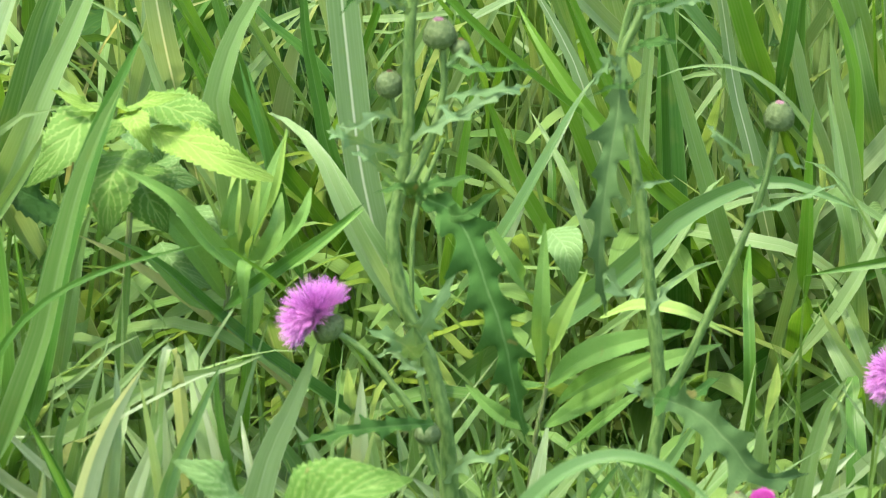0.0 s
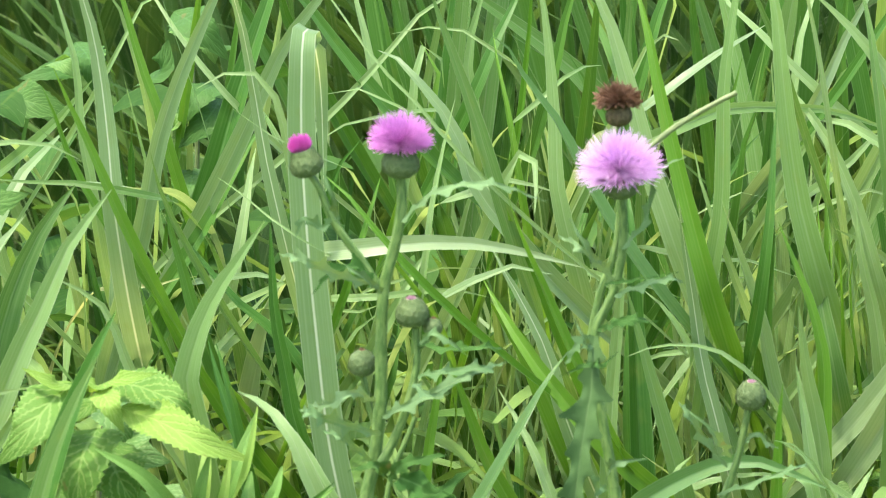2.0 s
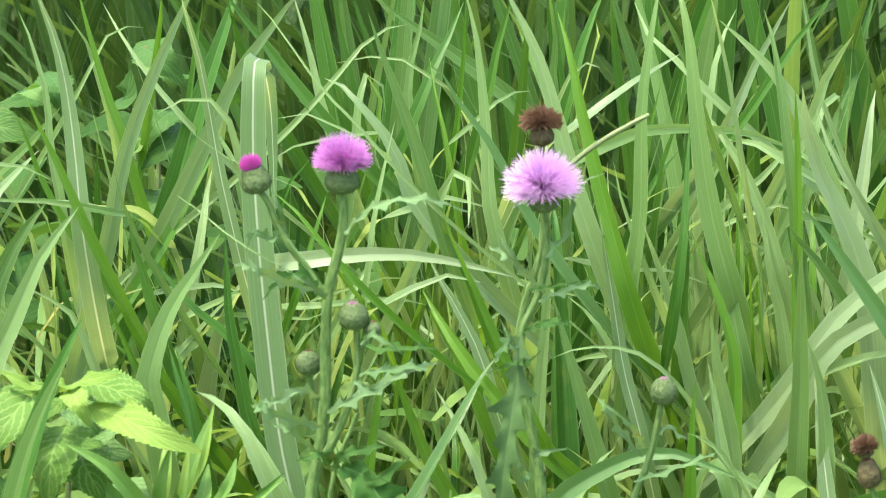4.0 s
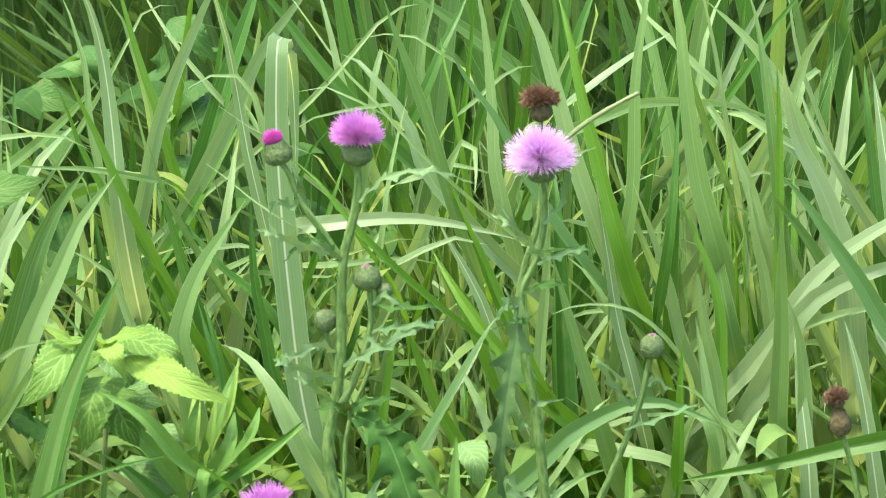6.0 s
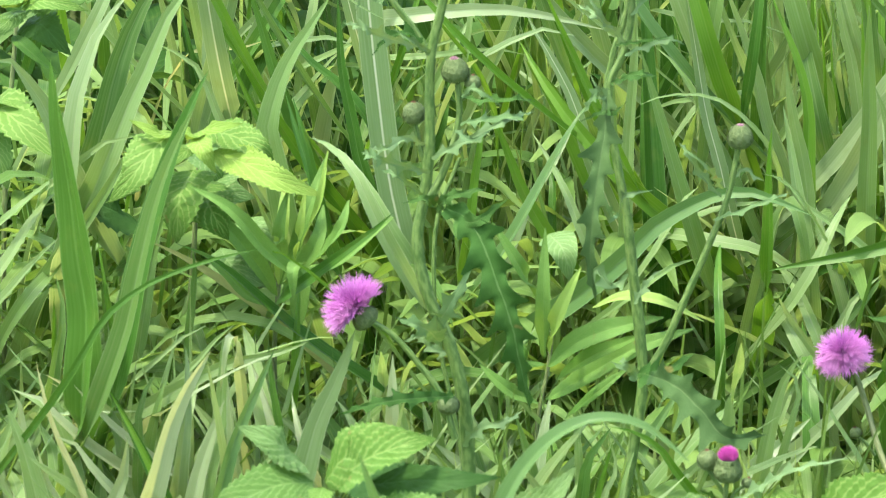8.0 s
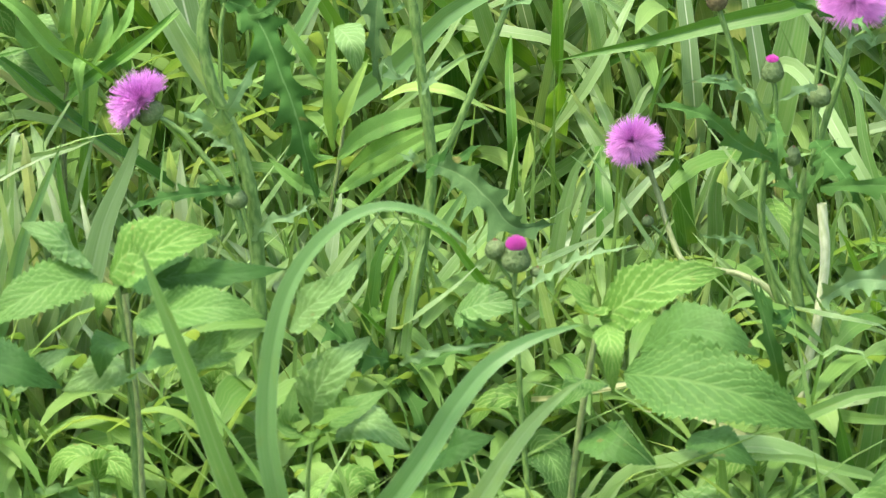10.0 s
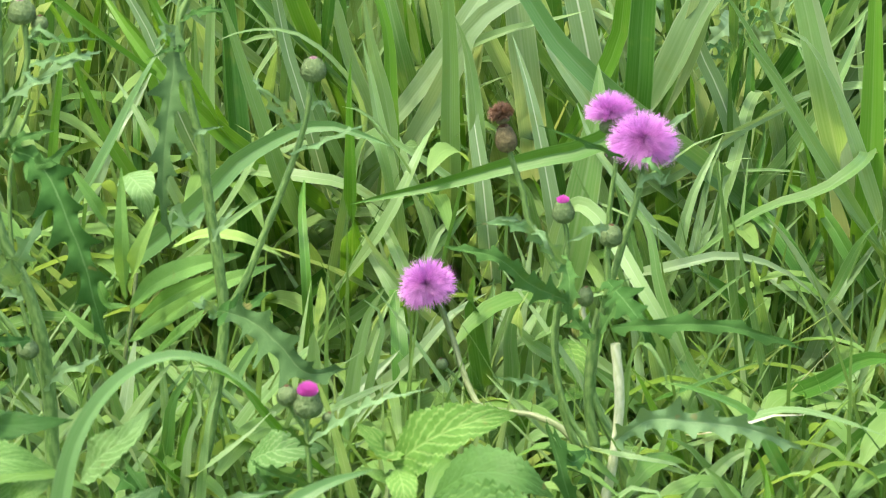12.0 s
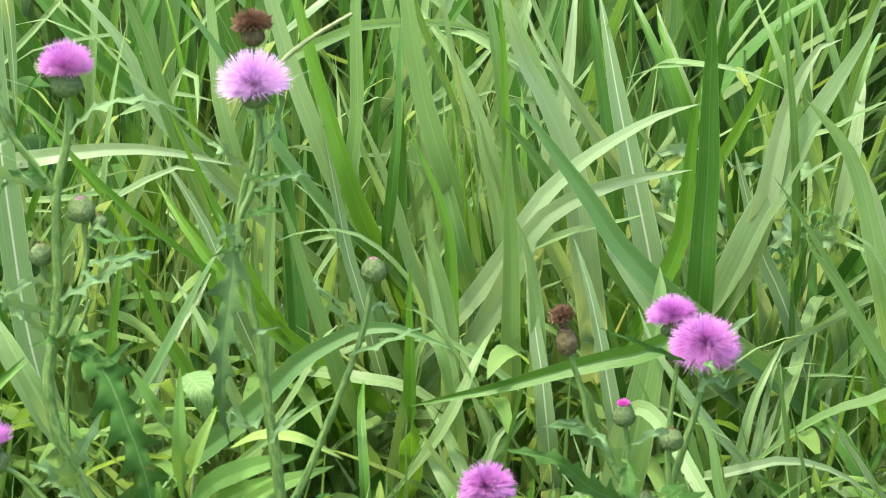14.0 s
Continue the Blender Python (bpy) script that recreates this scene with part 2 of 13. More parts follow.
MUGWORT_PALE = herb_material("mugwort_pale", (0.15, 0.275, 0.11), (0.22, 0.345, 0.165), (0.3, 0.42, 0.24), 5.0, 1.2, 0.6, 0.4, 0.3, puff=0.2, veined=0.3)
MUGWORT = herb_material("mugwort_leaf", (0.08, 0.21, 0.06), (0.15, 0.30, 0.11), (0.25, 0.40, 0.2), 5.0, 1.2, 0.6, 0.4, 0.25)
STEM = stem_material("thistle_stem", (0.065, 0.14, 0.026), (0.145, 0.24, 0.06))
STEM_PALE = stem_material("stem_pale", (0.38, 0.43, 0.22), (0.52, 0.55, 0.34))
STEM_DARK = stem_material("stem_dark", (0.10, 0.13, 0.05), (0.17, 0.24, 0.08))
STEM_STRAW = stem_material("stem_straw", (0.15, 0.21, 0.075), (0.22, 0.27, 0.11))
STEM_TAN = stem_material("stem_tan", (0.13, 0.175, 0.06), (0.21, 0.25, 0.105))
PINK = floret_material("florets_pink", (0.52, 0.18, 0.50), (0.82, 0.44, 0.79))
PINK_PALE = floret_material("florets_pale", (0.58, 0.25, 0.62), (0.94, 0.74, 0.93))
MAGENTA = floret_material("florets_magenta", (0.52, 0.055, 0.38), (0.78, 0.19, 0.61))
BROWN = floret_material("florets_withered", (0.12, 0.066, 0.036), (0.27, 0.165, 0.10), (1.0, 0.9, 0.7))
DULL_PINK = floret_material("florets_dull", (0.40, 0.16, 0.30), (0.55, 0.36, 0.40))
INVOLUCRE = plain_material("involucre", (0.10, 0.155, 0.055), (0.16, 0.22, 0.09), 500.0, 0.6)
BRACT = plain_material("bract", (0.088, 0.14, 0.045), (0.14, 0.195, 0.075), 500.0, 0.6)
INVOLUCRE_DRY = plain_material("involucre_dry", (0.08, 0.068, 0.03), (0.16, 0.135, 0.062), 400.0, 0.8)
SOIL = plain_material("mossy_soil", (0.06, 0.09, 0.02), (0.12, 0.16, 0.05), 30.0, 0.95)


# ---- builders ----
GROUND_Z = 0.08


def root_of(ob):
    while ob.parent:
        ob = ob.parent
    return ob


def thing(name, loc, label, category, group="", kind=""):
    ob = new(name)
    ob.empty_display_size = 0.02
    ob.location = loc
    return tagged(ob, label, category, group, kind)


def part(name, bm, mat, parent, label=""):
    """Links a bmesh, made in world places, as one mesh under a thing or a part."""
    me = bpy.data.meshes.new(name)
    if parent is not None:
        bmesh.ops.translate(bm, verts=bm.verts, vec=-root_of(parent).location)
    for f in bm.faces:
        f.smooth = True
    bm.to_mesh(me)
    bm.free()
    me.materials.append(mat)
    ob = new(name, me)
    ob.parent = parent
    return tagged(ob, label)


def spline(pts, n):
    """n + 1 places along a smooth line through the given ones, with tangents."""
    p = [Vector(q) for q in pts]
    if len(p) == 2:
        p = [p[0], (p[0] + p[1]) / 2, p[1]]
    lens = [(b - a).length for a, b in zip(p, p[1:])]
    total = sum(lens)
    slope = [(p[1] - p[0]) / lens[0]]
    for i in range(1, len(p) - 1):
        a, b = max(lens[i - 1], 1e-6), max(lens[i], 1e-6)
        slope.append(((p[i + 1] - p[i]) / b * a + (p[i] - p[i - 1]) / a * b) / (a + b))
    slope.append((p[-1] - p[-2]) / max(lens[-1], 1e-6))
    line = []
    for k in range(n + 1):
        d = total * k / n
        i = 0
        while i < len(lens) - 1 and d > lens[i]:
            d -= lens[i]
            i += 1
        t = min(1.0, d / max(lens[i], 1e-6))
        u = 1 - t
        line.append((1 + 2 * t) * u * u * p[i] + t * u * u * lens[i] * slope[i] + t * t * (3 - 2 * t) * p[i + 1] - t * t * u * lens[i] * slope[i + 1])
    tang = [(line[min(i + 1, n)] - line[max(i - 1, 0)]).normalized() for i in range(n + 1)]
    return line, tang, total


def frame_at(t, face, turn):
    """Side and normal of a sheet whose midrib runs along t and which faces roughly to face."""
    side = t.cross(face)
    if side.length < 1e-4:
        side = Vector((1, 0, 0))
    side.normalize()
    nrm = side.cross(t).normalized()
    c, s = math.cos(turn), math.sin(turn)
    return side * c + nrm * s, nrm * c - side * s


def sheet(bm, rows, uvs):
    """A strip of quads from rows of places, with uv for each place."""
    layer = bm.loops.layers.uv.verify()
    made = [[bm.verts.new(p) for p in row] for row in rows]
    for i in range(len(made) - 1):
        for j in range(len(made[i]) - 1):
            f = bm.faces.new((made[i][j], made[i][j + 1], made[i + 1][j + 1], made[i + 1][j]))
            for loop, (a, b) in zip(f.loops, ((i, j), (i, j + 1), (i + 1, j + 1), (i + 1, j))):
                loop[layer].uv = uvs[a][b]


FACE = Vector((-0.1, -1.0, 0.95)).normalized()
FACE_LOW = Vector((-0.1, -1.0, 0.3)).normalized()


def blade_rows(pts, w, turn, fold, twist, n, wave, seed):
    line, tang, total = spline(pts, n)
    r = random.Random(seed)
    ph = r.uniform(0, 6)
    rows, uvs = [], []
    for i, (p, t) in enumerate(zip(line, tang)):
        s = i / n
        half = 0.5 * w * min(1.0, 0.55 + 1.6 * s) * (1 - s ** 6.5) ** 0.9 * (1 + 0.05 * math.sin(9 * s + ph)) + 0.0001
        side, nrm = frame_at(t, FACE, turn + twist * (s - 0.4))
        row, uv = [], []
        for k in (-1.0, -0.55, -0.1, 0.0, 0.1, 0.55, 1.0):
            lift = fold * abs(k) * half + wave * half * math.sin(17 * s + ph + 2 * k) * abs(k)
            row.append(p + side * (k * half) + nrm * lift)
            uv.append((0.5 + 0.5 * k, s * total * 4 + seed % 7))
        rows.append(row)
        uvs.append(uv)
    return rows, uvs


def blade(parent, pts, w, mat=None, turn=0.0, fold=0.22, twist=0.0, n=0, wave=0.08, label=""):
    bm = bmesh.new()
    rows, uvs = blade_rows(pts, w, radians(turn), fold, radians(twist), n or max(18, 5 * len(pts)), wave, rng.randrange(10 ** 6))
    sheet(bm, rows, uvs)
    return part("blade", bm, mat or GRASS, parent, label)


def tube_rows(bm, pts, r0, r1, sides, n, seed=0, bumps=0.06):
    line, tang, total = spline(pts, n)
    r = random.Random(seed)
    rows, uvs = [], []
    for i, (p, t) in enumerate(zip(line, tang)):
        s = i / n
        rad = (r0 + (r1 - r0) * s) * (1 + r.uniform(-bumps, bumps))
        side, nrm = frame_at(t, FACE, 0)
        row, uv = [], []
        for k in range(sides + 1):
            a = 2 * math.pi * k / sides
            rib = 1 + (0.07 if k % 2 else -0.04)
            row.append(p + (side * math.cos(a) + nrm * math.sin(a)) * rad * rib)
            uv.append((k / sides, s * total * 10))
        rows.append(row)
        uvs.append(uv)
    sheet(bm, rows, uvs)
    bmesh.ops.remove_doubles(bm, verts=bm.verts, dist=1e-6)


def stem(parent, pts, r0, r1, mat=None, name="stem", label="", n=None, sides=10):
    bm = bmesh.new()
    tube_rows(bm, pts, r0, r1, sides, n or 6 * len(pts), rng.randrange(10 ** 6))
    return part(name, bm, mat or STEM, parent, label)


def env_ovate(s):
    return min(1.0, (s / 0.3) ** 0.6) * (1 - max(0.0, (s - 0.25) / 0.75) ** 1.7) if s > 0 else 0.02


def env_lance(s):
    return max(0.03, math.sin(math.pi * s ** 0.8) ** 0.8)


def broad_leaf(parent, pts, width, mat, teeth=14, env=env_ovate, turn=0.0, fold=0.18, quilt=0.014, bow=0.1, rough_edge=0.1, name="leaf", label=""):
    """A leaf along its midrib, with a toothed edge, a fold at the midrib and puckered flesh between the side veins."""
    seed = rng.randrange(10 ** 6)
    r = random.Random(seed)
    n = max(16, teeth * 4)
    line, tang, total = spline(pts, n)
    ph = r.uniform(0, 6)
    tooth = [r.uniform(0.10, 0.24) for _ in range(teeth + 2)]
    curl = r.uniform(-0.10, 0.14)
    rows, uvs = [], []
    for i, (p, t) in enumerate(zip(line, tang)):
        s = i / n
        half = 0.5 * width * env(s) + 0.0002
        if teeth:
            half *= 1 - tooth[int(s * teeth)] * ((s * teeth) % 1.0)
        side, nrm = frame_at(t, FACE, radians(turn))
        row, uv = [], []
        for k in (-1.0, -0.85, -0.67, -0.5, -0.33, -0.16, 0.0, 0.16, 0.33, 0.5, 0.67, 0.85, 1.0):
            a = abs(k)
            pucker = math.sin((s - 0.28 * a) * 9 * 2 * math.pi) * math.sin(a * math.pi) * quilt * width
            crumple = noise.noise((s * 7 + ph, k * 2.3, ph)) * half * a + 0.5 * noise.noise((s * 17, k * 5 + ph, ph)) * half
            lift = fold * a * half - bow * a * a * half + pucker + 0.07 * half * a * math.sin(8 * s + ph + k) + curl * a ** 3 * half + rough_edge * crumple
            row.append(p + side * (k * half) + nrm * lift + t * (0.02 * width * a))
            uv.append((k, s))
        rows.append(row)
        uvs.append(uv)
    bm = bmesh.new()
    sheet(bm, rows, uvs)
    return part(name, bm, mat, parent, label)


def lobed_leaf(parent, pts, width, mat, lobes=6, turn=0.0, depth=0.74, fold=0.25, sweep=0.5, wavy=0.16, name="leaf", label=""):
    """A deeply cut thistle leaf: pointed lobes that sweep forward, wavy, with small spines at their tips."""
    r = random.Random(rng.randrange(10 ** 6))
    per = 12
    n = lobes * per
    line, tang, total = spline(pts, n)
    ph = r.uniform(0, 6)
    sizes = [[r.uniform(0.4, 1.2) for _ in range(lobes + 2)] for _ in range(2)]
    rows, uvs = [], []
    for i, (p, t) in enumerate(zip(line, tang)):
        s = i / n
        body = min(1.0, 0.35 + 2.2 * s) * (1 - s ** 2.4)
        side, nrm = frame_at(t, FACE_LOW, radians(turn))
        row, uv = [], []
        reach = []
        for m, sgn in enumerate((-1, 1)):
            q = s * lobes + (0.4 if m else 0.0)
            fr = q % 1.0
            lobe = (fr / 0.62) ** 2.3 if fr < 0.62 else max(0.0, 1 - (fr - 0.62) / 0.24) ** 2.0
            spine = 0.25 if 0.55 < fr < 0.68 else 0.0
            reach.append((1 - depth + depth * (lobe + spine * 0.6) * sizes[m][int(q)]) * body)
        for k in (-1.0, -0.55, -0.2, 0.0, 0.2, 0.55, 1.0):
            m = 0 if k < 0 else 1
            a = abs(k)
            h = 0.5 * width * reach[m] * a + 0.0002 * k
            lift = fold * h + wavy * 0.5 * width * body * a * a * math.sin(s * lobes * 6.283 + ph + m * 2)
            row.append(p + side * (math.copysign(h, k) if k else 0) + nrm * lift + t * (sweep * 0.5 * width * max(0, reach[m] - 0.3) * a * a))
            uv.append((k, s))
        rows.append(row)
        uvs.append(uv)
    bm = bmesh.new()
    sheet(bm, rows, uvs)
    return part(name, bm, mat, parent, label)


def ring_rows(at, axis, profile, sides=16):
    """Rows of a turned body: profile gives height along the axis and radius."""
    q = Vector(axis).normalized().to_track_quat("Z", "Y").to_matrix()
    rows, uvs = [], []
    for h, rad in profile:
        rows.append([Vector(at) + q @ Vector((rad * math.cos(2 * math.pi * k / sides), rad * math.sin(2 * math.pi * k / sides), h)) for k in range(sides + 1)])
        uvs.append([(k / sides, h * 50) for k in range(sides + 1)])
    return rows, uvs


def flower_head(parent, at, axis, inv_r, inv_h, tuft_r, tuft_h, threads=240, spread=95, mat=None, dry=False, label="", neck=0.5, tip=1.0):
    """Thistle head: a scaly cup on the stem's end and a tuft of thin florets that fans out of its mouth."""
    r = random.Random(rng.randrange(10 ** 6))
    axis = Vector(axis).normalized()
    q = axis.to_track_quat("Z", "Y").to_matrix()
    at = Vector(at)
    bm = bmesh.new()
    shape = [(0, 0.22), (0.06, 0.6), (0.2, 0.9), (0.4, 1.0), (0.62, 0.93), (0.82, 0.74), (0.96, neck + 0.05), (1.0, neck)]
    prof = [(h * inv_h, w * inv_r) for h, w in shape] + [(inv_h * 0.97, 0.0005)]
    rows, uvs = ring_rows(at, axis, prof)
    sheet(bm, rows, uvs)
    bmesh.ops.remove_doubles(bm, verts=bm.verts, dist=1e-6)
    cup = part("involucre", bm, INVOLUCRE_DRY if dry else INVOLUCRE, parent, label)
    # overlapping pointed bracts
    bm = bmesh.new()
    for ring in range(7):
        h = 0.06 + 0.125 * ring
        wid = np.interp(h, [s[0] for s in shape], [s[1] for s in shape])
        for k in range(15):
            a = 2 * math.pi * (k + 0.5 * (ring % 2)) / 15 + r.uniform(-0.08, 0.08)
            out = Vector((math.cos(a), math.sin(a), 0))
            tan = Vector((-math.sin(a), math.cos(a), 0))
            length = inv_h * r.uniform(0.2, 0.27)
            b0 = out * (wid * inv_r * 1.015) + Vector((0, 0, h * inv_h))
            w2 = np.interp(min(1, h + length / inv_h), [s[0] for s in shape], [s[1] for s in shape])
            b2 = out * (w2 * inv_r * 1.03 + inv_r * r.uniform(0.02, 0.06)) + Vector((0, 0, h * inv_h + length))
            b1 = b0.lerp(b2, 0.5) + out * inv_r * 0.03
            hw = inv_r * 0.13
            vs = [bm.verts.new(at + q @ p) for p in (b0 - tan * hw, b0 + tan * hw, b1 + tan * hw * 0.7, b2, b1 - tan * hw * 0.7)]
            bm.faces.new(vs)
    part("bract_cover", bm, INVOLUCRE_DRY if dry else BRACT, cup, "pointed green scales" if not dry else "dry brown scales")
    # florets
    threads = int(threads * 11)
    jit = 0.5 if dry else (0.22 if spread > 60 else 0.06)
    bm = bmesh.new()
    layer = bm.loops.layers.uv.verify()
    for i in range(threads):
        u = (i + 0.5) / threads
        th = max(0.0, radians(spread) * u ** 0.52 + r.uniform(-jit, jit))
        a = r.uniform(0, 2 * math.pi)
        rad = neck * inv_r * 0.85 * u ** 0.5
        p0 = Vector((rad * math.cos(a), rad * math.sin(a), inv_h * 0.96))
        d = Vector((math.sin(th) * math.cos(a), math.sin(th) * math.sin(a), math.cos(th)))
        reach = tuft_h + (tuft_r - tuft_h) * (th / radians(max(spread, 1))) ** 1.5
        length = reach * r.uniform(0.45, 1.08)
        if dry:
            length *= r.uniform(0.55, 0.95)
        if spread < 45:
            length *= 1 - 0.6 * u ** 1.6
        up = Vector((0, 0, 1))
        p1 = p0 + (d * 0.55 + up * 0.45) * length * 0.45
        p2 = p0 + d * length
        p2 = p2 + Vector((r.uniform(-1, 1), r.uniform(-1, 1), r.uniform(-1, 1))) * length * 0.05
        th0, th1 = (0.0003, 0.0004) if dry else (0.00012 * tip, 0.0002 * tip)
        e1 = d.orthogonal().normalized()
        e2 = d.cross(e1)
        prev = None
        for j, (p, w) in enumerate(((p0, th0), (p1, th0), (p0.lerp(p2, 0.8) * 0.6 + p1.lerp(p2, 0.7) * 0.4, th1), (p2, th0 * 0.4))):
            ring = [bm.verts.new(at + q @ (p + e1 * w * math.cos(b) + e2 * w * math.sin(b))) for b in (0, 2.094, 4.189)]
            if prev:
                for k in range(3):
                    f = bm.faces.new((prev[k], prev[(k + 1) % 3], ring[(k + 1) % 3], ring[k]))
                    for loop, vv in zip(f.loops, (j - 1, j - 1, j, j)):
                        loop[layer].uv = (k / 3, vv / 3)
            prev = ring
    part("tuft", bm, mat or PINK, cup, "withered brown tuft" if dry else "fine tuft of thread-like petals")
    return cup


def bud(parent, at, axis, r, h, pink=0.0, label=""):
    """A closed head; pink is the length of the florets that already show."""
    if pink > 0.003:
        return flower_head(parent, at, axis, r, h, pink, pink, 60, 32, MAGENTA, label=label, neck=0.55)
    if pink:
        return flower_head(parent, at, axis, r, h, pink, pink, 30, 16, DULL_PINK, label=label, neck=0.36)
    return flower_head(parent, at, axis, r, h, 0.0012, 0.0012, 16, 18, BROWN, label=label, neck=0.25)


def scatter(name, label, count, place, height, width, mat, seed, lean=0.5, n=5, category="grass", droop=0.25):
    """Uncounted grass: one mesh of many bent blades."""
    r = random.Random(seed)
    verts, faces, uv = [], [], []
    for _ in range(count):
        x, y = place(r)
        h = height(r, x, y)
        w = width(r)
        a = r.uniform(0, 2 * math.pi)
        out = Vector((math.cos(a), math.sin(a) * 0.6, 0))
        l = r.uniform(0.05, lean) * h
        p0 = Vector((x, y, GROUND_Z - 0.01))
        p1 = p0 + Vector((0, 0, h * 0.55)) + out * l * 0.3
        p2 = p0 + Vector((0, 0, h * (1 - droop * r.random()))) + out * l
        fa = a + r.uniform(-1.2, 1.2) + math.pi / 2
        side0 = Vector((math.cos(fa), math.sin(fa), 0))
        base = len(verts)
        for k in range(n + 1):
            s = k / n
            p = p0 * (1 - s) ** 2 + p1 * (2 * s * (1 - s)) + p2 * s * s
            half = 0.5 * w * min(1, 0.6 + s) * (1 - s ** 3) + 0.0001
            t = ((p1 - p0) * (1 - s) + (p2 - p1) * s).normalized()
            nrm = side0.cross(t)
            verts += [p - side0 * half + nrm * half * 0.2, p, p + side0 * half + nrm * half * 0.2]
            if k:
                b = base + 3 * (k - 1)
                for j in (0, 1):
                    faces.append((b + j, b + j + 1, b + j + 4, b + j + 3))
                    s0 = (k - 1) / n
                    uv += [(j / 2, s0 * h * 4), (j / 2 + 0.5, s0 * h * 4), (j / 2 + 0.5, s * h * 4), (j / 2, s * h * 4)]
    me = bpy.data.meshes.new(name)
    me.from_pydata([tuple(v) for v in verts], [], faces)
    layer = me.uv_layers.new(name="UVMap")
    layer.data.foreach_set("uv", [c for p in uv for c in p])
    me.materials.append(mat)
    me.polygons.foreach_set("use_smooth", [True] * len(faces))
    return tagged(new(name, me), label, category, kind="stuff")


def leafy_cover(name, label, count, place, top, mat, seed, length=(0.05, 0.13), width=(0.008, 0.017), category="ground cover"):
    """Uncounted low shoots: thin culms with alternate, arching, lance-shaped leaves, all in one mesh."""
    r = random.Random(seed)
    verts, faces, uv = [], [], []

    def strip(line, half, side):
        base = len(verts)
        n = len(line) - 1
        for k, p in enumerate(line):
            s = k / n
            t = (line[min(k + 1, n)] - line[max(k - 1, 0)]).normalized()
            sd = side(t)
            up = sd.cross(t)
            h = half(s)
            verts.extend((p - sd * h + up * h * 0.25, p, p + sd * h + up * h * 0.25))
            if k:
                b = base + 3 * (k - 1)
                for j in (0, 1):
                    faces.append((b + j, b + j + 1, b + j + 4, b + j + 3))
                    uv.extend(((j / 2, (k - 1) * 0.1), (j / 2 + 0.5, (k - 1) * 0.1), (j / 2 + 0.5, k * 0.1), (j / 2, k * 0.1)))

    for _ in range(count):
        x, y = place(r)
        h = max(0.06, top(r, x, y) - GROUND_Z)
        lean = Vector((r.uniform(-0.3, 0.3), r.uniform(-0.3, 0.15), 1.0)) * h
        root = Vector((x, y, GROUND_Z - 0.01))
        culm = [root + lean * s for s in (0, 0.35, 0.7, 1.0)]
        strip(culm, lambda s: 0.0012, lambda t: Vector((1, 0, 0)))
        az = r.uniform(0, 6.28)
        for i in range(6):
            s = 0.35 + 0.65 * i / 5
            az += 2.4 + r.uniform(-0.5, 0.5)
            out = Vector((math.cos(az), math.sin(az), 0))
            ln, wd = r.uniform(*length), r.uniform(*width)
            rise = r.uniform(0.2, 1.1)
            p0 = root + lean * s
            line = []
            for k in range(7):
                q = k / 6
                line.append(p0 + out * (ln * q * (1 - 0.15 * q)) + Vector((0, 0, ln * (rise * q - (0.35 + 0.6 * rise) * q * q))))
            roll = r.uniform(-0.5, 0.5)

            def side(t, out=out, roll=roll):
                sd = t.cross(Vector((0, 0, 1)))
                if sd.length < 0.05:
                    sd = Vector((-out.y, out.x, 0))
                sd.normalize()
                return (sd * math.cos(roll) + sd.cross(t) * math.sin(roll)).normalized()
            strip(line, lambda q, wd=wd: 0.5 * wd * max(0.04, math.sin(math.pi * min(1.0, q * 0.95 + 0.05)) ** 0.7), side)
    me = bpy.data.meshes.new(name)
    me.from_pydata([tuple(v) for v in verts], [], faces)
    layer = me.uv_layers.new(name="UVMap")
    layer.data.foreach_set("uv", [c for p in uv for c in p])
    me.materials.append(mat)
    me.polygons.foreach_set("use_smooth", [True] * len(faces))
    return tagged(new(name, me), label, category, kind="stuff")


# ---- ground ----
def build_ground():
    bm = bmesh.new()
    xs = [-900, -200, -40, -8, -3] + [-1.5 + 0.15 * i for i in range(25)] + [3, 5, 10, 40, 200, 900]
    ys = [-900, -200, -40, -8, -2] + [0.2 * i for i in range(50)] + [11, 14, 20, 40, 100, 300, 900]
    grid = [[bm.verts.new((x, y, GROUND_Z - 0.012 + 0.015 * noise.noise((x * 2.5, y * 2.5, 0)) + (-0.0 if y < 10 else 0))) for x in xs] for y in ys]
    for i in range(len(ys) - 1):
        for j in range(len(xs) - 1):
            bm.faces.new((grid[i][j], grid[i][j + 1], grid[i + 1][j + 1], grid[i + 1][j]))
    ob = part("ground", bm, SOIL, None)
    return tagged(ob, "dark damp soil with moss under dense meadow grass", "ground", kind="structure")


build_ground()


def near_path(lo, hi, side=0.10):
    """Places in the strip of meadow that lies ahead, from lo to hi metres."""
    def pick(r):
        for _ in range(6):
            y = lo + (hi - lo) * r.random()
            x = r.uniform(-0.105 * y - side, 0.14 * y + side)
            if -0.04 * y < x < 0.095 * y:
                break
        return x, y
    return pick


def thinned(pick):
    """The same strip, but sparser on the nettle side, where broad leaves take the room."""
    def choose(r):
        x, y = pick(r)
        while x < -0.04 and y > 4.3 and r.random() < 0.68:
            x, y = pick(r)
        return x, y
    return choose


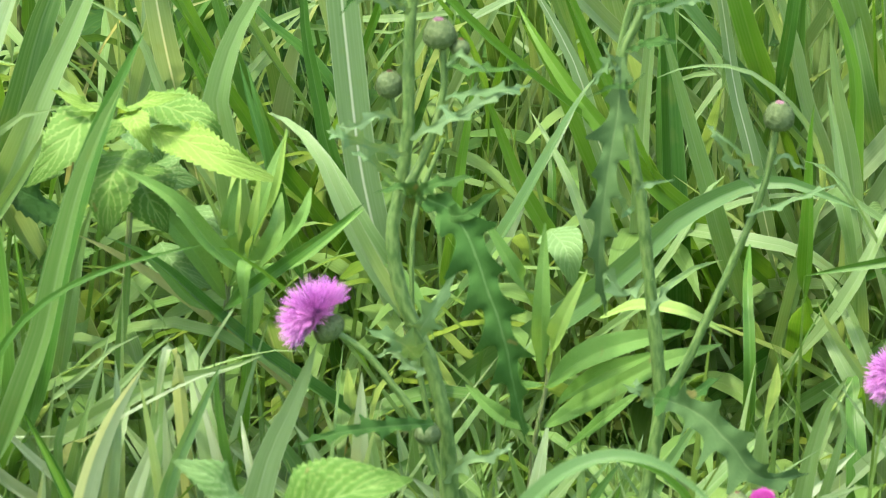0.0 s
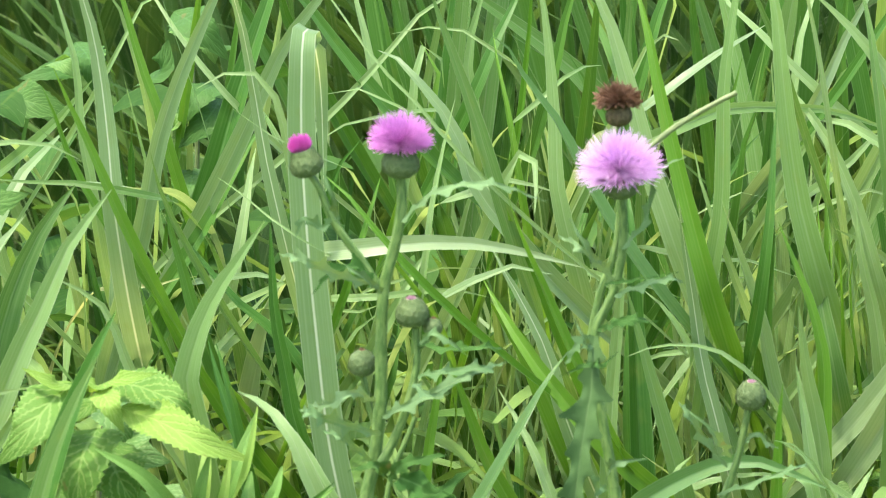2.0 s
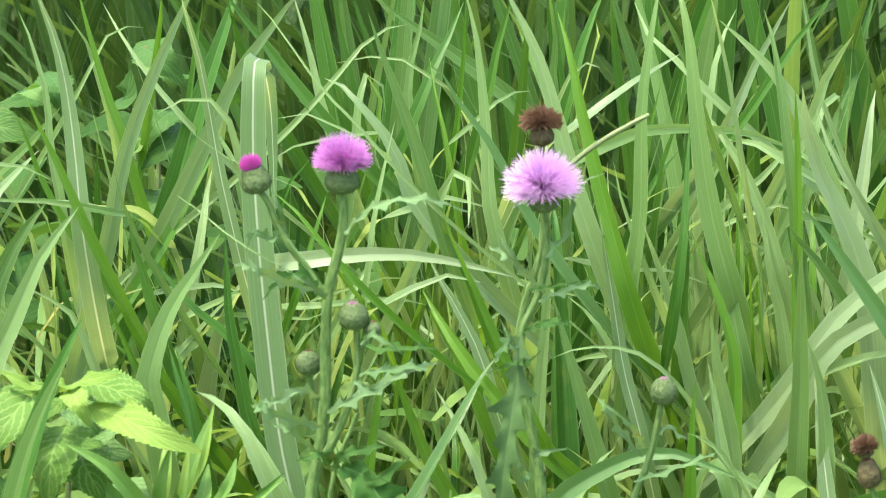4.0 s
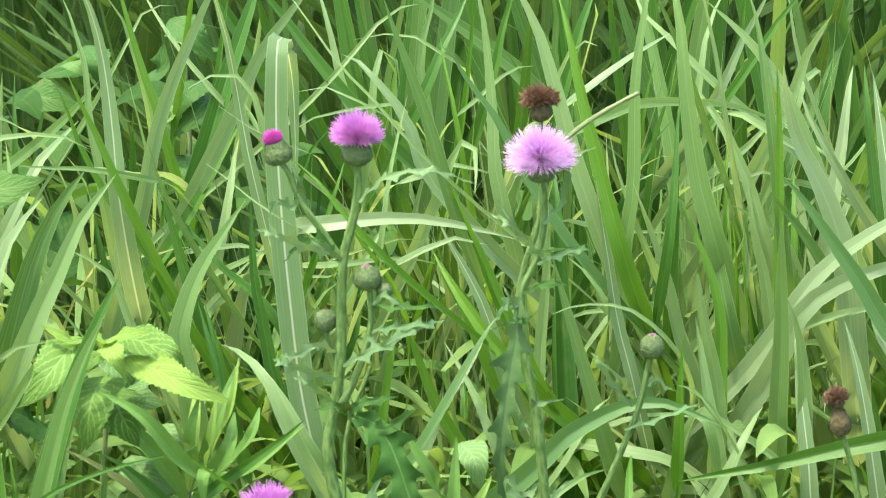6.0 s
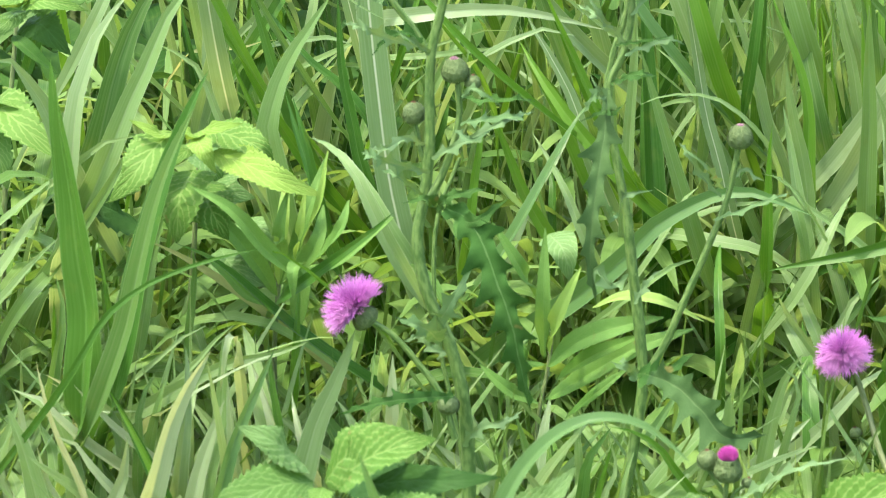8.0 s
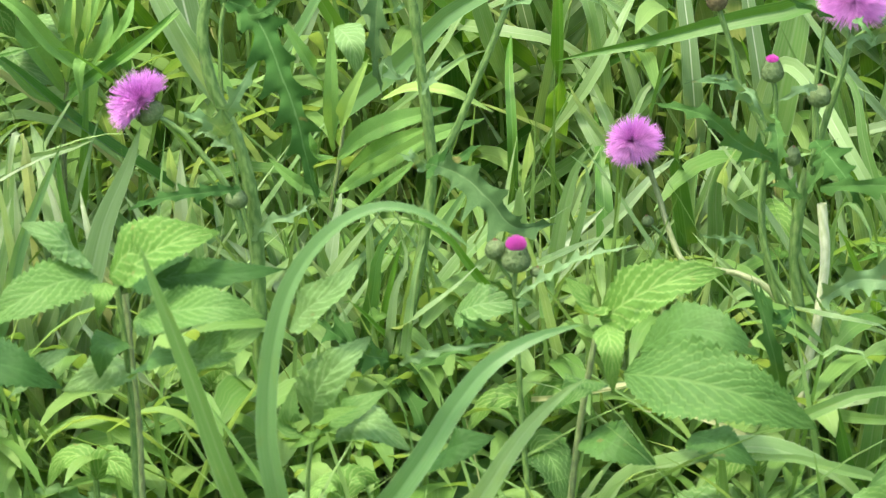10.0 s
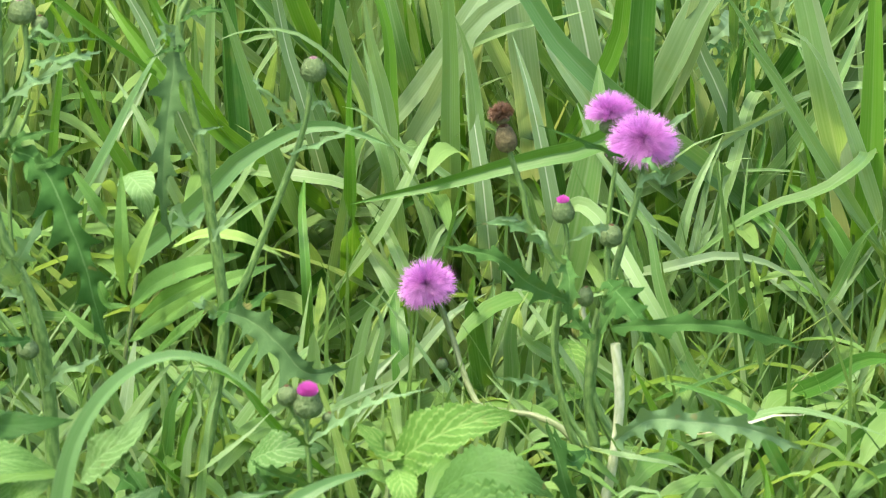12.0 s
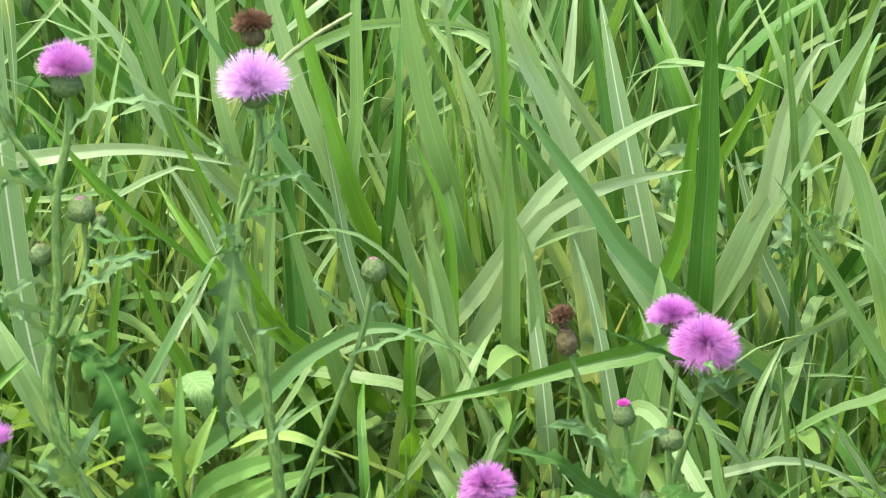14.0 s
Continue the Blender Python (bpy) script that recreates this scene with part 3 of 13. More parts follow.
# Grown taller than the view so that unseen tops shade the stems.
scatter("meadow_grass_far", "tall grass closing the view behind the meadow, coloured dark for shade", 2600, lambda r: (r.uniform(-1.3, 1.7), r.uniform(5.2, 8.6)), lambda r, x, y: r.uniform(0.75, 1.15), lambda r: r.uniform(0.012, 0.024), GRASS_FAR_SHADE, 18, 0.5, 5)
scatter("meadow_grass_back", "dense tall green meadow grass, slightly bent", 420, thinned(near_path(4.95, 5.4, 0.2)), lambda r, x, y: r.uniform(0.5, 0.9), lambda r: r.uniform(0.012, 0.024), GRASS_FAR_SHADE, 11, 0.9, 8, droop=0.35)
scatter("thin_blades", "narrow pale and green grass blades threading through the clumps", 300, thinned(near_path(4.45, 4.8, 0.06)), lambda r, x, y: r.uniform(0.22, 0.58), lambda r: r.uniform(0.0045, 0.0105), GRASS_THIN, 33, 0.5, 9, droop=0.25)
scatter("low_thin_blades", "short narrow sunlit grass blades in front of the clumps", 380, near_path(4.0, 4.25, 0.04), lambda r, x, y: r.uniform(0.14, 0.30), lambda r: r.uniform(0.004, 0.0095), GRASS_THIN, 34, 0.6, 8, droop=0.3)
scatter("meadow_grass", "tall deep green grass standing close together", 300, thinned(near_path(4.75, 5.1)), lambda r, x, y: r.uniform(0.35, 0.72), lambda r: r.uniform(0.011, 0.020), GRASS_FILL, 12, 1.3, 10, droop=0.4)
scatter("fine_grass", "thin pale grass stalks threading between the blades", 130, thinned(near_path(4.35, 5.2)), lambda r, x, y: r.uniform(0.3, 0.62), lambda r: r.uniform(0.0018, 0.004), GRASS_SUNNY, 19, 0.4, 7, droop=0.3)
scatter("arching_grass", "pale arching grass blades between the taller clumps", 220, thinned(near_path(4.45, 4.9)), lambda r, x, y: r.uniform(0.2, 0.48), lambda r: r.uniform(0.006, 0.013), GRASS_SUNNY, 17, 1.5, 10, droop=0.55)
scatter("undergrowth_grass", "short tangled grass between the taller stems", 2300, near_path(3.75, 6.0), lambda r, x, y: r.uniform(0.08, 0.26), lambda r: r.uniform(0.003, 0.009), GRASS_MIX, 13, 1.4, 6, droop=0.4)
scatter("near_grass", "low green grass in front of the thistles", 2500, lambda r: (r.uniform(-1.3, 1.6), r.uniform(-0.8, 3.75)), lambda r, x, y: r.uniform(0.06, 0.2), lambda r: r.uniform(0.003, 0.008), GRASS_MIX, 14, 1.0, 4)
scatter("side_grass", "tall meadow grass spreading away on both sides", 2600, lambda r: (r.choice((-1, 1)) * r.uniform(0.9, 2.6) + 0.1, r.uniform(3.2, 8.5)), lambda r, x, y: r.uniform(0.3, 0.7), lambda r: r.uniform(0.008, 0.016), GRASS_FILL, 15, 0.6, 5)
scatter("shaded_grass", "deep green grass tangled in the shade of taller clumps", 260, lambda r: (r.uniform(0.36, 0.72), r.uniform(4.1, 4.6)), lambda r, x, y: r.uniform(0.14, 0.42), lambda r: r.uniform(0.006, 0.014), GRASS_FILL, 30, 0.9, 9, droop=0.4)
scatter("young_grass", "thin upright yellowish grass sprouting between the thistles", 1300, lambda r: (r.uniform(-0.4, 0.40), r.uniform(4.0, 4.5)), lambda r, x, y: r.uniform(0.10, 0.27), lambda r: r.uniform(0.0022, 0.0055), GRASS_YOUNG, 27, 0.8, 6, droop=0.3)
scatter("fine_blades", "fine green grass blades standing between the broader leaves", 1100, lambda r: (r.uniform(-0.5, 0.62), r.uniform(4.02, 4.5)), lambda r, x, y: r.uniform(0.12, 0.36), lambda r: r.uniform(0.0024, 0.0052), GRASS_FILL, 61, 0.6, 6, droop=0.3)
# Extra blades whose pale colour brightens a corner shaded by tall grass.
scatter("sunlit_blades", "short grass blades beside the nettles, coloured pale as if sunlit", 170, lambda r: (r.uniform(-0.46, -0.06), r.uniform(3.99, 4.12)), lambda r, x, y: r.uniform(0.22, 0.37), lambda r: r.uniform(0.006, 0.012), GRASS_SUNNY, 73, 0.7, 8, droop=0.35)
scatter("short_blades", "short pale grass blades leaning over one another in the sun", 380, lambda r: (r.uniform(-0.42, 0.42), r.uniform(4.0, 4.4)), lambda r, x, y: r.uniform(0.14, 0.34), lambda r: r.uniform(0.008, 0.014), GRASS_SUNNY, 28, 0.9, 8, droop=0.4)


def around(r):
    """Meadow on all sides, away from the strip that lies ahead of the path."""
    while True:
        x, y = r.uniform(-9, 9), r.uniform(-7, 13)
        if math.hypot(x, y - 0.3) > 1.0 and not (1.0 < y < 9.6 and -0.16 * y - 0.4 < x < 0.19 * y + 0.4):
            return x, y


scatter("meadow_grass_around", "open meadow of knee-high green grass", 16000, around, lambda r, x, y: r.uniform(0.2, 0.55), lambda r: r.uniform(0.012, 0.03), GRASS_FILL, 20, 0.8, 3)
scatter("straw_litter", "pale dry straw lying between the grass stems", 200, near_path(3.9, 5.6), lambda r, x, y: r.uniform(0.08, 0.26), lambda r: r.uniform(0.0015, 0.004), GRASS_DRY, 16, 1.6, 5, droop=0.7)


def cover_top(r, x, y):
    """How high the leafy undergrowth stands: higher on the nettle side, lower to the right."""
    base = 0.43 if x < 0.0 else (0.40 if x < 0.16 else 0.35)
    return base - 0.10 * max(0.0, 4.3 - y) / 0.1 * 0.5 + r.uniform(-0.16, 0.03) + 0.05 * noise.noise((x * 6, y * 6, 3.0))


leafy_cover("broad_leaved_undergrowth", "broad leaves of herbs behind the grass, coloured dark for shade", 90, lambda r: (r.uniform(-0.48, 0.02), r.uniform(4.6, 4.95)), lambda r, x, y: r.uniform(0.30, 0.58), HERB_SHADE, 26, (0.035, 0.075), (0.016, 0.03))
leafy_cover("leafy_undergrowth", "leafy green shoots with short broad blades under the grass", 200, lambda r: (r.uniform(-0.45, 0.42), r.uniform(4.22, 4.55)), cover_top, COVER, 21, (0.05, 0.12), (0.009, 0.018))
leafy_cover("pale_undergrowth", "pale sunlit short grass shoots arching over each other", 150, lambda r: (r.uniform(-0.5, 0.42), r.uniform(4.2, 4.8)), cover_top, GRASS_MIX, 22, (0.09, 0.2), (0.006, 0.012))
leafy_cover("low_undergrowth", "low leafy shoots filling the gaps near the soil", 420, lambda r: (r.uniform(-0.4, 0.6), r.uniform(3.9, 4.3)), lambda r, x, y: r.uniform(0.16, 0.30), COVER, 23, (0.04, 0.10), (0.009, 0.02))
leafy_cover("dull_undergrowth", "low broad dull leaves packed between the grass stems", 420, lambda r: (r.uniform(-0.42, 0.25), r.uniform(3.98, 4.4)), lambda r, x, y: r.uniform(0.15, 0.27 + 0.25 * max(0.0, y - 4.1)), COVER, 31, (0.045, 0.09), (0.013, 0.025))
leafy_cover("bright_grass", "bright green short grass around the thistle stems", 130, lambda r: (r.uniform(0.0, 0.5), r.uniform(4.05, 4.25)), lambda r, x, y: r.uniform(0.16, 0.29), GRASS_MIX, 25, (0.08, 0.17), (0.006, 0.011))


# ---- low nettles that fill the foreground ----
def low_nettle(loc, height, seed, label):
    """A short nettle: opposite pairs of toothed leaves on an upright stem."""
    r = random.Random(seed)
    ob = thing("nettle", loc, label, "nettle", "broad-leaved nettles")
    base = Vector(loc)
    topv = base + Vector((r.uniform(-0.02, 0.02), r.uniform(-0.02, 0.02), height))
    stem(ob, [tuple(base), tuple(base.lerp(topv, 0.5) + Vector((0.006, 0, 0))), tuple(topv)], 0.0028, 0.0017, STEM)
    az = r.uniform(0, 3.1)
    for i in range(5):
        f = 1.0 - 0.17 * i
        size = (0.028, 0.05, 0.066, 0.07, 0.06)[i] * r.uniform(0.85, 1.15)
        az += math.pi / 2 + r.uniform(-0.3, 0.3)
        for m in (0, 1):
            a = az + math.pi * m + r.uniform(-0.2, 0.2)
            out = Vector((math.cos(a), math.sin(a) * 0.8, 0))
            p = base.lerp(topv, f)
            up = Vector((0, 0, 1))
            rise = 0.5 if i < 1 else r.uniform(0.1, 0.35)
            pts = [p, p + out * size * 0.4 + up * size * rise, p + out * size * 0.8 + up * size * rise * 0.8, p + out * size * 1.25 - up * size * r.uniform(0.0, 0.3)]
            mat = NETTLE_YOUNG if i == 0 else r.choice((NETTLE, NETTLE_DULL, NETTLE_DULL, NETTLE_DARK))
            broad_leaf(ob, [tuple(q) for q in pts], size * r.uniform(0.7, 0.85), mat, 16, env_ovate, r.uniform(-25, 25))
    return ob


for k, (x, y, h) in enumerate((
        (-0.27, 3.93, 0.20), (-0.19, 4.02, 0.17), (-0.12, 3.90, 0.15), (-0.03, 3.99, 0.17), (0.03, 3.86, 0.14), (0.05, 4.06, 0.19),
        (0.12, 3.96, 0.16), (0.20, 4.05, 0.18), (0.26, 3.92, 0.14), (0.33, 4.06, 0.17), (-0.33, 4.05, 0.22), (0.29, 4.16, 0.22))):
    low_nettle((x, y, 0.075), h, 40 + k, "short nettle with dull green toothed leaves among the grass")


# ---- tall grass clumps behind the thistles ----
def grass_clump(x, y, count, seed, label):
    """A fan of long blades that rise together and bend outwards."""
    r = random.Random(seed)
    ob = thing("tall_grass_clump", (x, y, GROUND_Z), label, "grass", "tall grass clumps")
    for _ in range(count):
        a = r.uniform(0, 2 * math.pi)
        out = Vector((math.cos(a), 0.5 * math.sin(a), 0))
        h = r.uniform(0.44, 0.78)
        reach = h * r.uniform(0.06, 0.35)
        sag = r.uniform(0.0, 0.3) if reach > 0.25 * h else 0.02
        root = Vector((x + r.uniform(-0.045, 0.045), y + r.uniform(-0.03, 0.03), GROUND_Z - 0.005))
        pts = [root + out * (reach * s ** 1.9) + Vector((0, 0, h * (s - sag * s ** 3))) for s in (0, 0.25, 0.5, 0.75, 1.0)]
        blade(ob, [tuple(p) for p in pts], r.uniform(0.010, 0.018), r.choice((GRASS_TALL, GRASS_DEEP, GRASS_DEEP)), r.uniform(-50, 50), r.uniform(0.15, 0.5), r.uniform(-60, 60))
    return ob


for k in range(22):
    r = random.Random(500 + k)
    x, y = -0.30 + 0.044 * k + r.uniform(-0.02, 0.02), r.uniform(4.62, 4.95)
    if x < -0.05 or x > 0.5:
        continue
    grass_clump(x, y, 6, 300 + k, r.choice(("clump of tall grass with crossing pale and deep green blades", "tall grass clump bending outwards, deep green", "upright tall grass clump with pale sunlit blades")))


def short_clump(x, y, count, seed):
    """Short, broad, upright blades in a tuft."""
    r = random.Random(seed)
    ob = thing("short_grass_clump", (x, y, GROUND_Z), "tuft of short broad pale grass blades standing in the sun", "grass", "short grass tufts")
    for _ in range(count):
        a = r.uniform(0, 2 * math.pi)
        out = Vector((math.cos(a), 0.7 * math.sin(a), 0))
        h = r.uniform(0.19, 0.33) if x < 0.06 else r.uniform(0.17, 0.31)
        reach = h * r.uniform(0.08, 0.6)
        root = Vector((x + r.uniform(-0.04, 0.04), y + r.uniform(-0.03, 0.03), GROUND_Z - 0.005))
        pts = [root + out * (reach * s ** 1.8) + Vector((0, 0, h * (s - 0.18 * s ** 3))) for s in (0, 0.25, 0.5, 0.75, 1.0)]
        blade(ob, [tuple(p) for p in pts], r.uniform(0.010, 0.017), r.choice((GRASS_PALE, GRASS_PALE, GRASS_SHEEN, GRASS_BLUE, GRASS)), r.uniform(-40, 40), r.uniform(0.12, 0.45), r.uniform(-40, 40))
    return ob


for k in range(27):
    r = random.Random(700 + k)
    short_clump(-0.36 + 0.016 * k + r.uniform(-0.015, 0.015), r.uniform(4.04, 4.26), 8, 800 + k)
for k in range(14):
    r = random.Random(740 + k)
    short_clump(0.08 + 0.025 * k + r.uniform(-0.015, 0.015), r.uniform(4.1, 4.3), 6, 840 + k)



# ---- thistles ----
thistle_a = thing("thistle", (-0.024, 3.970, 0.075), "tall thistle with pink flower heads, buds and spiny lobed leaves", "thistle", "flowering thistles")
stem(thistle_a, [(-0.001, 3.980, 0.075), (-0.019, 3.970, 0.245), (-0.036, 3.960, 0.414), (-0.044, 3.960, 0.431), (-0.050, 3.960, 0.455), (-0.051, 3.960, 0.468), (-0.047, 3.960, 0.491), (-0.044, 3.960, 0.521), (-0.044, 3.960, 0.554), (-0.043, 3.960, 0.577), (-0.037, 3.960, 0.603), (-0.035, 3.960, 0.619), (-0.036, 3.960, 0.630)], 0.0056, 0.0024, STEM, "stem", "ribbed green main stem")
flower_head(thistle_a, (-0.036, 3.960, 0.630), (-0.010, -0.100, 0.995), 0.0090, 0.0148, 0.0122, 0.0187, 240, 82, PINK, False, "round green scaly cup", 0.50)
stem(thistle_a, [(-0.044, 3.960, 0.575), (-0.055, 3.960, 0.591), (-0.068, 3.960, 0.609), (-0.076, 3.960, 0.627), (-0.079, 3.960, 0.631)], 0.0021, 0.0016, STEM, "branch")
flower_head(thistle_a, (-0.079, 3.960, 0.630), (-0.310, -0.050, 0.949), 0.0080, 0.0135, 0.0071, 0.0084, 140, 34, MAGENTA, False, "green scaly cup of an opening head", 0.62)
stem(thistle_a, [(-0.045, 3.950, 0.490), (-0.037, 3.950, 0.506), (-0.030, 3.950, 0.526), (-0.027, 3.950, 0.543), (-0.028, 3.950, 0.559)], 0.0024, 0.0016, STEM, "branch")
bud(thistle_a, (-0.029, 3.950, 0.560), (-0.083, -0.148, 0.985), 0.0080, 0.0142, 0.0016)
stem(thistle_a, [(-0.027, 3.950, 0.549), (-0.023, 3.950, 0.552), (-0.020, 3.950, 0.556)], 0.0011, 0.0010, STEM, "branch")
bud(thistle_a, (-0.020, 3.950, 0.556), (0.086, -0.148, 0.985), 0.0048, 0.0084, 0.0000)
stem(thistle_a, [(-0.046, 3.970, 0.505), (-0.050, 3.970, 0.519), (-0.052, 3.970, 0.529), (-0.053, 3.970, 0.533)], 0.0016, 0.0015, STEM, "branch")
bud(thistle_a, (-0.053, 3.970, 0.532), (-0.029, -0.148, 0.989), 0.0068, 0.0130, 0.0000)
stem(thistle_a, [(-0.029, 3.950, 0.351), (-0.038, 3.950, 0.378), (-0.051, 3.950, 0.396), (-0.062, 3.950, 0.409), (-0.072, 3.950, 0.417), (-0.080, 3.950, 0.421)], 0.0021, 0.0016, STEM, "branch")
flower_head(thistle_a, (-0.077, 3.950, 0.418), (-0.696, 0.050, 0.716), 0.0081, 0.0123, 0.0174, 0.0207, 260, 86, PINK, False, "dark green nodding cup", 0.50)
bud(thistle_a, (-0.033, 3.950, 0.366), (0.002, -0.148, 0.989), 0.0065, 0.0110, 0.0000)
stem(thistle_a, [(-0.012, 4.035, 0.075), (-0.018, 4.027, 0.196), (-0.024, 4.020, 0.317), (-0.032, 4.020, 0.358), (-0.040, 4.020, 0.399), (-0.042, 4.020, 0.432), (-0.040, 4.020, 0.466), (-0.027, 4.020, 0.502)], 0.0019, 0.0012, STEM, "branch")
lobed_leaf(thistle_a, [(-0.044, 3.950, 0.507), (-0.059, 3.930, 0.515), (-0.074, 3.910, 0.524), (-0.083, 3.950, 0.519)], 0.0148, THISTLE_PALE, 5, 10)
lobed_leaf(thistle_a, [(-0.043, 3.950, 0.516), (-0.023, 3.930, 0.530), (-0.004, 3.920, 0.542), (0.009, 3.950, 0.540)], 0.0141, THISTLE_PALE, 5, 10)
lobed_leaf(thistle_a, [(-0.049, 3.950, 0.580), (-0.065, 3.930, 0.588), (-0.080, 3.910, 0.598), (-0.093, 3.950, 0.594)], 0.0141, THISTLE_PALE, 5, 15)
lobed_leaf(thistle_a, [(-0.035, 3.950, 0.611), (-0.017, 3.930, 0.629), (0.002, 3.920, 0.634), (0.034, 3.950, 0.621)], 0.0128, THISTLE_PALE, 6, 35)
lobed_leaf(thistle_a, [(-0.068, 3.950, 0.611), (-0.073, 3.950, 0.607), (-0.081, 3.950, 0.611), (-0.086, 3.950, 0.601)], 0.0109, THISTLE_PALE, 3, 15)
lobed_leaf(thistle_a, [(-0.049, 3.950, 0.582), (-0.055, 3.950, 0.588), (-0.068, 3.950, 0.585), (-0.077, 3.950, 0.575)], 0.0129, THISTLE, 4, -15)
lobed_leaf(thistle_a, [(-0.027, 3.950, 0.536), (-0.013, 3.930, 0.542), (0.003, 3.920, 0.546), (0.016, 3.950, 0.543)], 0.0122, THISTLE_PALE, 5, 20)
lobed_leaf(thistle_a, [(-0.027, 3.950, 0.552), (-0.013, 3.930, 0.553), (0.003, 3.920, 0.556), (0.016, 3.950, 0.549)], 0.0103, THISTLE, 4, 30)
lobed_leaf(thistle_a, [(-0.047, 3.960, 0.521), (-0.058, 3.940, 0.529), (-0.067, 3.930, 0.526), (-0.079, 3.960, 0.519)], 0.0116, THISTLE_PALE, 5, 10)
lobed_leaf(thistle_a, [(-0.047, 3.960, 0.491), (-0.054, 3.950, 0.499), (-0.062, 3.940, 0.507), (-0.072, 3.960, 0.507)], 0.0110, THISTLE_PALE, 4, 10)
lobed_leaf(thistle_a, [(-0.025, 3.960, 0.345), (-0.014, 3.940, 0.360), (-0.001, 3.930, 0.366), (0.009, 3.960, 0.365)], 0.0130, THISTLE_PALE, 4, 0)
lobed_leaf(thistle_a, [(-0.032, 3.980, 0.394), (-0.043, 3.980, 0.398), (-0.050, 3.980, 0.404), (-0.060, 3.980, 0.401)], 0.0143, THISTLE_PALE, 4, 0)
lobed_leaf(thistle_a, [(-0.035, 3.900, 0.497), (-0.023, 3.887, 0.494), (-0.014, 3.877, 0.482), (-0.006, 3.869, 0.462), (0.002, 3.865, 0.440), (0.007, 3.866, 0.417), (0.014, 3.872, 0.385)], 0.0424, THISTLE, 7, -10, depth=0.66, fold=0.2)
lobed_leaf(thistle_a, [(-0.040, 3.920, 0.492), (-0.029, 3.889, 0.507), (-0.011, 3.892, 0.510)], 0.0176, THISTLE, 4, 3, depth=0.66, fold=0.2)
lobed_leaf(thistle_a, [(-0.034, 3.910, 0.495), (-0.017, 3.879, 0.494), (0.000, 3.882, 0.506)], 0.0221, THISTLE, 3, -11, depth=0.66, fold=0.2)
lobed_leaf(thistle_a, [(-0.042, 3.930, 0.492), (-0.050, 3.899, 0.502), (-0.059, 3.902, 0.499)], 0.0143, THISTLE, 3, -14, depth=0.66, fold=0.2)
lobed_leaf(thistle_a, [(-0.038, 3.950, 0.408), (-0.051, 3.919, 0.425), (-0.064, 3.922, 0.429)], 0.0252, THISTLE_PALE, 4, 11, depth=0.66, fold=0.2)
lobed_leaf(thistle_a, [(-0.030, 3.900, 0.388), (-0.051, 3.877, 0.392), (-0.072, 3.865, 0.392), (-0.096, 3.872, 0.383)], 0.0181, THISTLE, 6, -8, depth=0.66, fold=0.2)
lobed_leaf(thistle_a, [(-0.045, 3.980, 0.404), (-0.032, 3.949, 0.431), (-0.019, 3.952, 0.453)], 0.0243, THISTLE_PALE, 4, -8, depth=0.66, fold=0.2)
lobed_leaf(thistle_a, [(-0.065, 3.940, 0.612), (-0.068, 3.909, 0.629), (-0.073, 3.912, 0.642)], 0.0102, THISTLE_GREY, 3, 13, depth=0.66, fold=0.45)
lobed_leaf(thistle_a, [(-0.026, 3.930, 0.556), (-0.016, 3.899, 0.565), (-0.003, 3.902, 0.555)], 0.0085, THISTLE_PALE, 3, 3, depth=0.66, fold=0.2)
lobed_leaf(thistle_a, [(-0.044, 3.920, 0.582), (-0.054, 3.889, 0.595), (-0.064, 3.892, 0.601)], 0.0093, THISTLE_GREY, 3, 0, depth=0.66, fold=0.45)
lobed_leaf(thistle_a, [(-0.029, 3.920, 0.538), (-0.016, 3.889, 0.540), (-0.006, 3.892, 0.546)], 0.0085, THISTLE_GREY, 3, -4, depth=0.66, fold=0.45)
thistle_b = thing("thistle", (0.056, 4.000, 0.075), "slender thistle with a pale pink head and a long hanging leaf", "thistle", "flowering thistles")
stem(thistle_b, [(0.049, 4.011, 0.075), (0.054, 4.005, 0.166), (0.058, 4.000, 0.258), (0.067, 4.000, 0.295), (0.075, 4.000, 0.336), (0.080, 4.000, 0.376), (0.078, 4.000, 0.403), (0.074, 4.000, 0.436), (0.070, 4.000, 0.473)], 0.0040, 0.0030, STEM, "stem", "ribbed green main stem")
stem(thistle_b, [(0.074, 4.000, 0.437), (0.070, 4.000, 0.471), (0.064, 4.000, 0.504), (0.059, 4.000, 0.534), (0.060, 4.000, 0.552), (0.067, 4.000, 0.567), (0.071, 4.000, 0.584), (0.072, 4.000, 0.600), (0.071, 4.000, 0.617)], 0.0028, 0.0020, STEM, "stem", "upper stem")
flower_head(thistle_b, (0.070, 3.980, 0.618), (-0.087, -0.119, 0.989), 0.0078, 0.0110, 0.0184, 0.0233, 300, 88, PINK_PALE, False, "dark green cup", 0.50)
stem(thistle_b, [(0.057, 4.030, 0.535), (0.062, 4.030, 0.562), (0.069, 4.030, 0.585), (0.071, 4.030, 0.612), (0.070, 4.030, 0.641), (0.070, 4.030, 0.647)], 0.0020, 0.0013, STEM, "branch")
flower_head(thistle_b, (0.070, 4.030, 0.645), (-0.071, 0.000, 0.997), 0.0065, 0.0118, 0.0101, 0.0131, 170, 88, BROWN, True, "dry faded cup", 0.70)
lobed_leaf(thistle_b, [(0.060, 3.980, 0.554), (0.069, 3.970, 0.560), (0.077, 3.960, 0.563), (0.086, 3.980, 0.558)], 0.0117, THISTLE, 3, 30)
lobed_leaf(thistle_b, [(0.058, 3.980, 0.544), (0.052, 3.980, 0.548), (0.047, 3.980, 0.541), (0.044, 3.980, 0.536)], 0.0104, THISTLE_PALE, 3, 0)
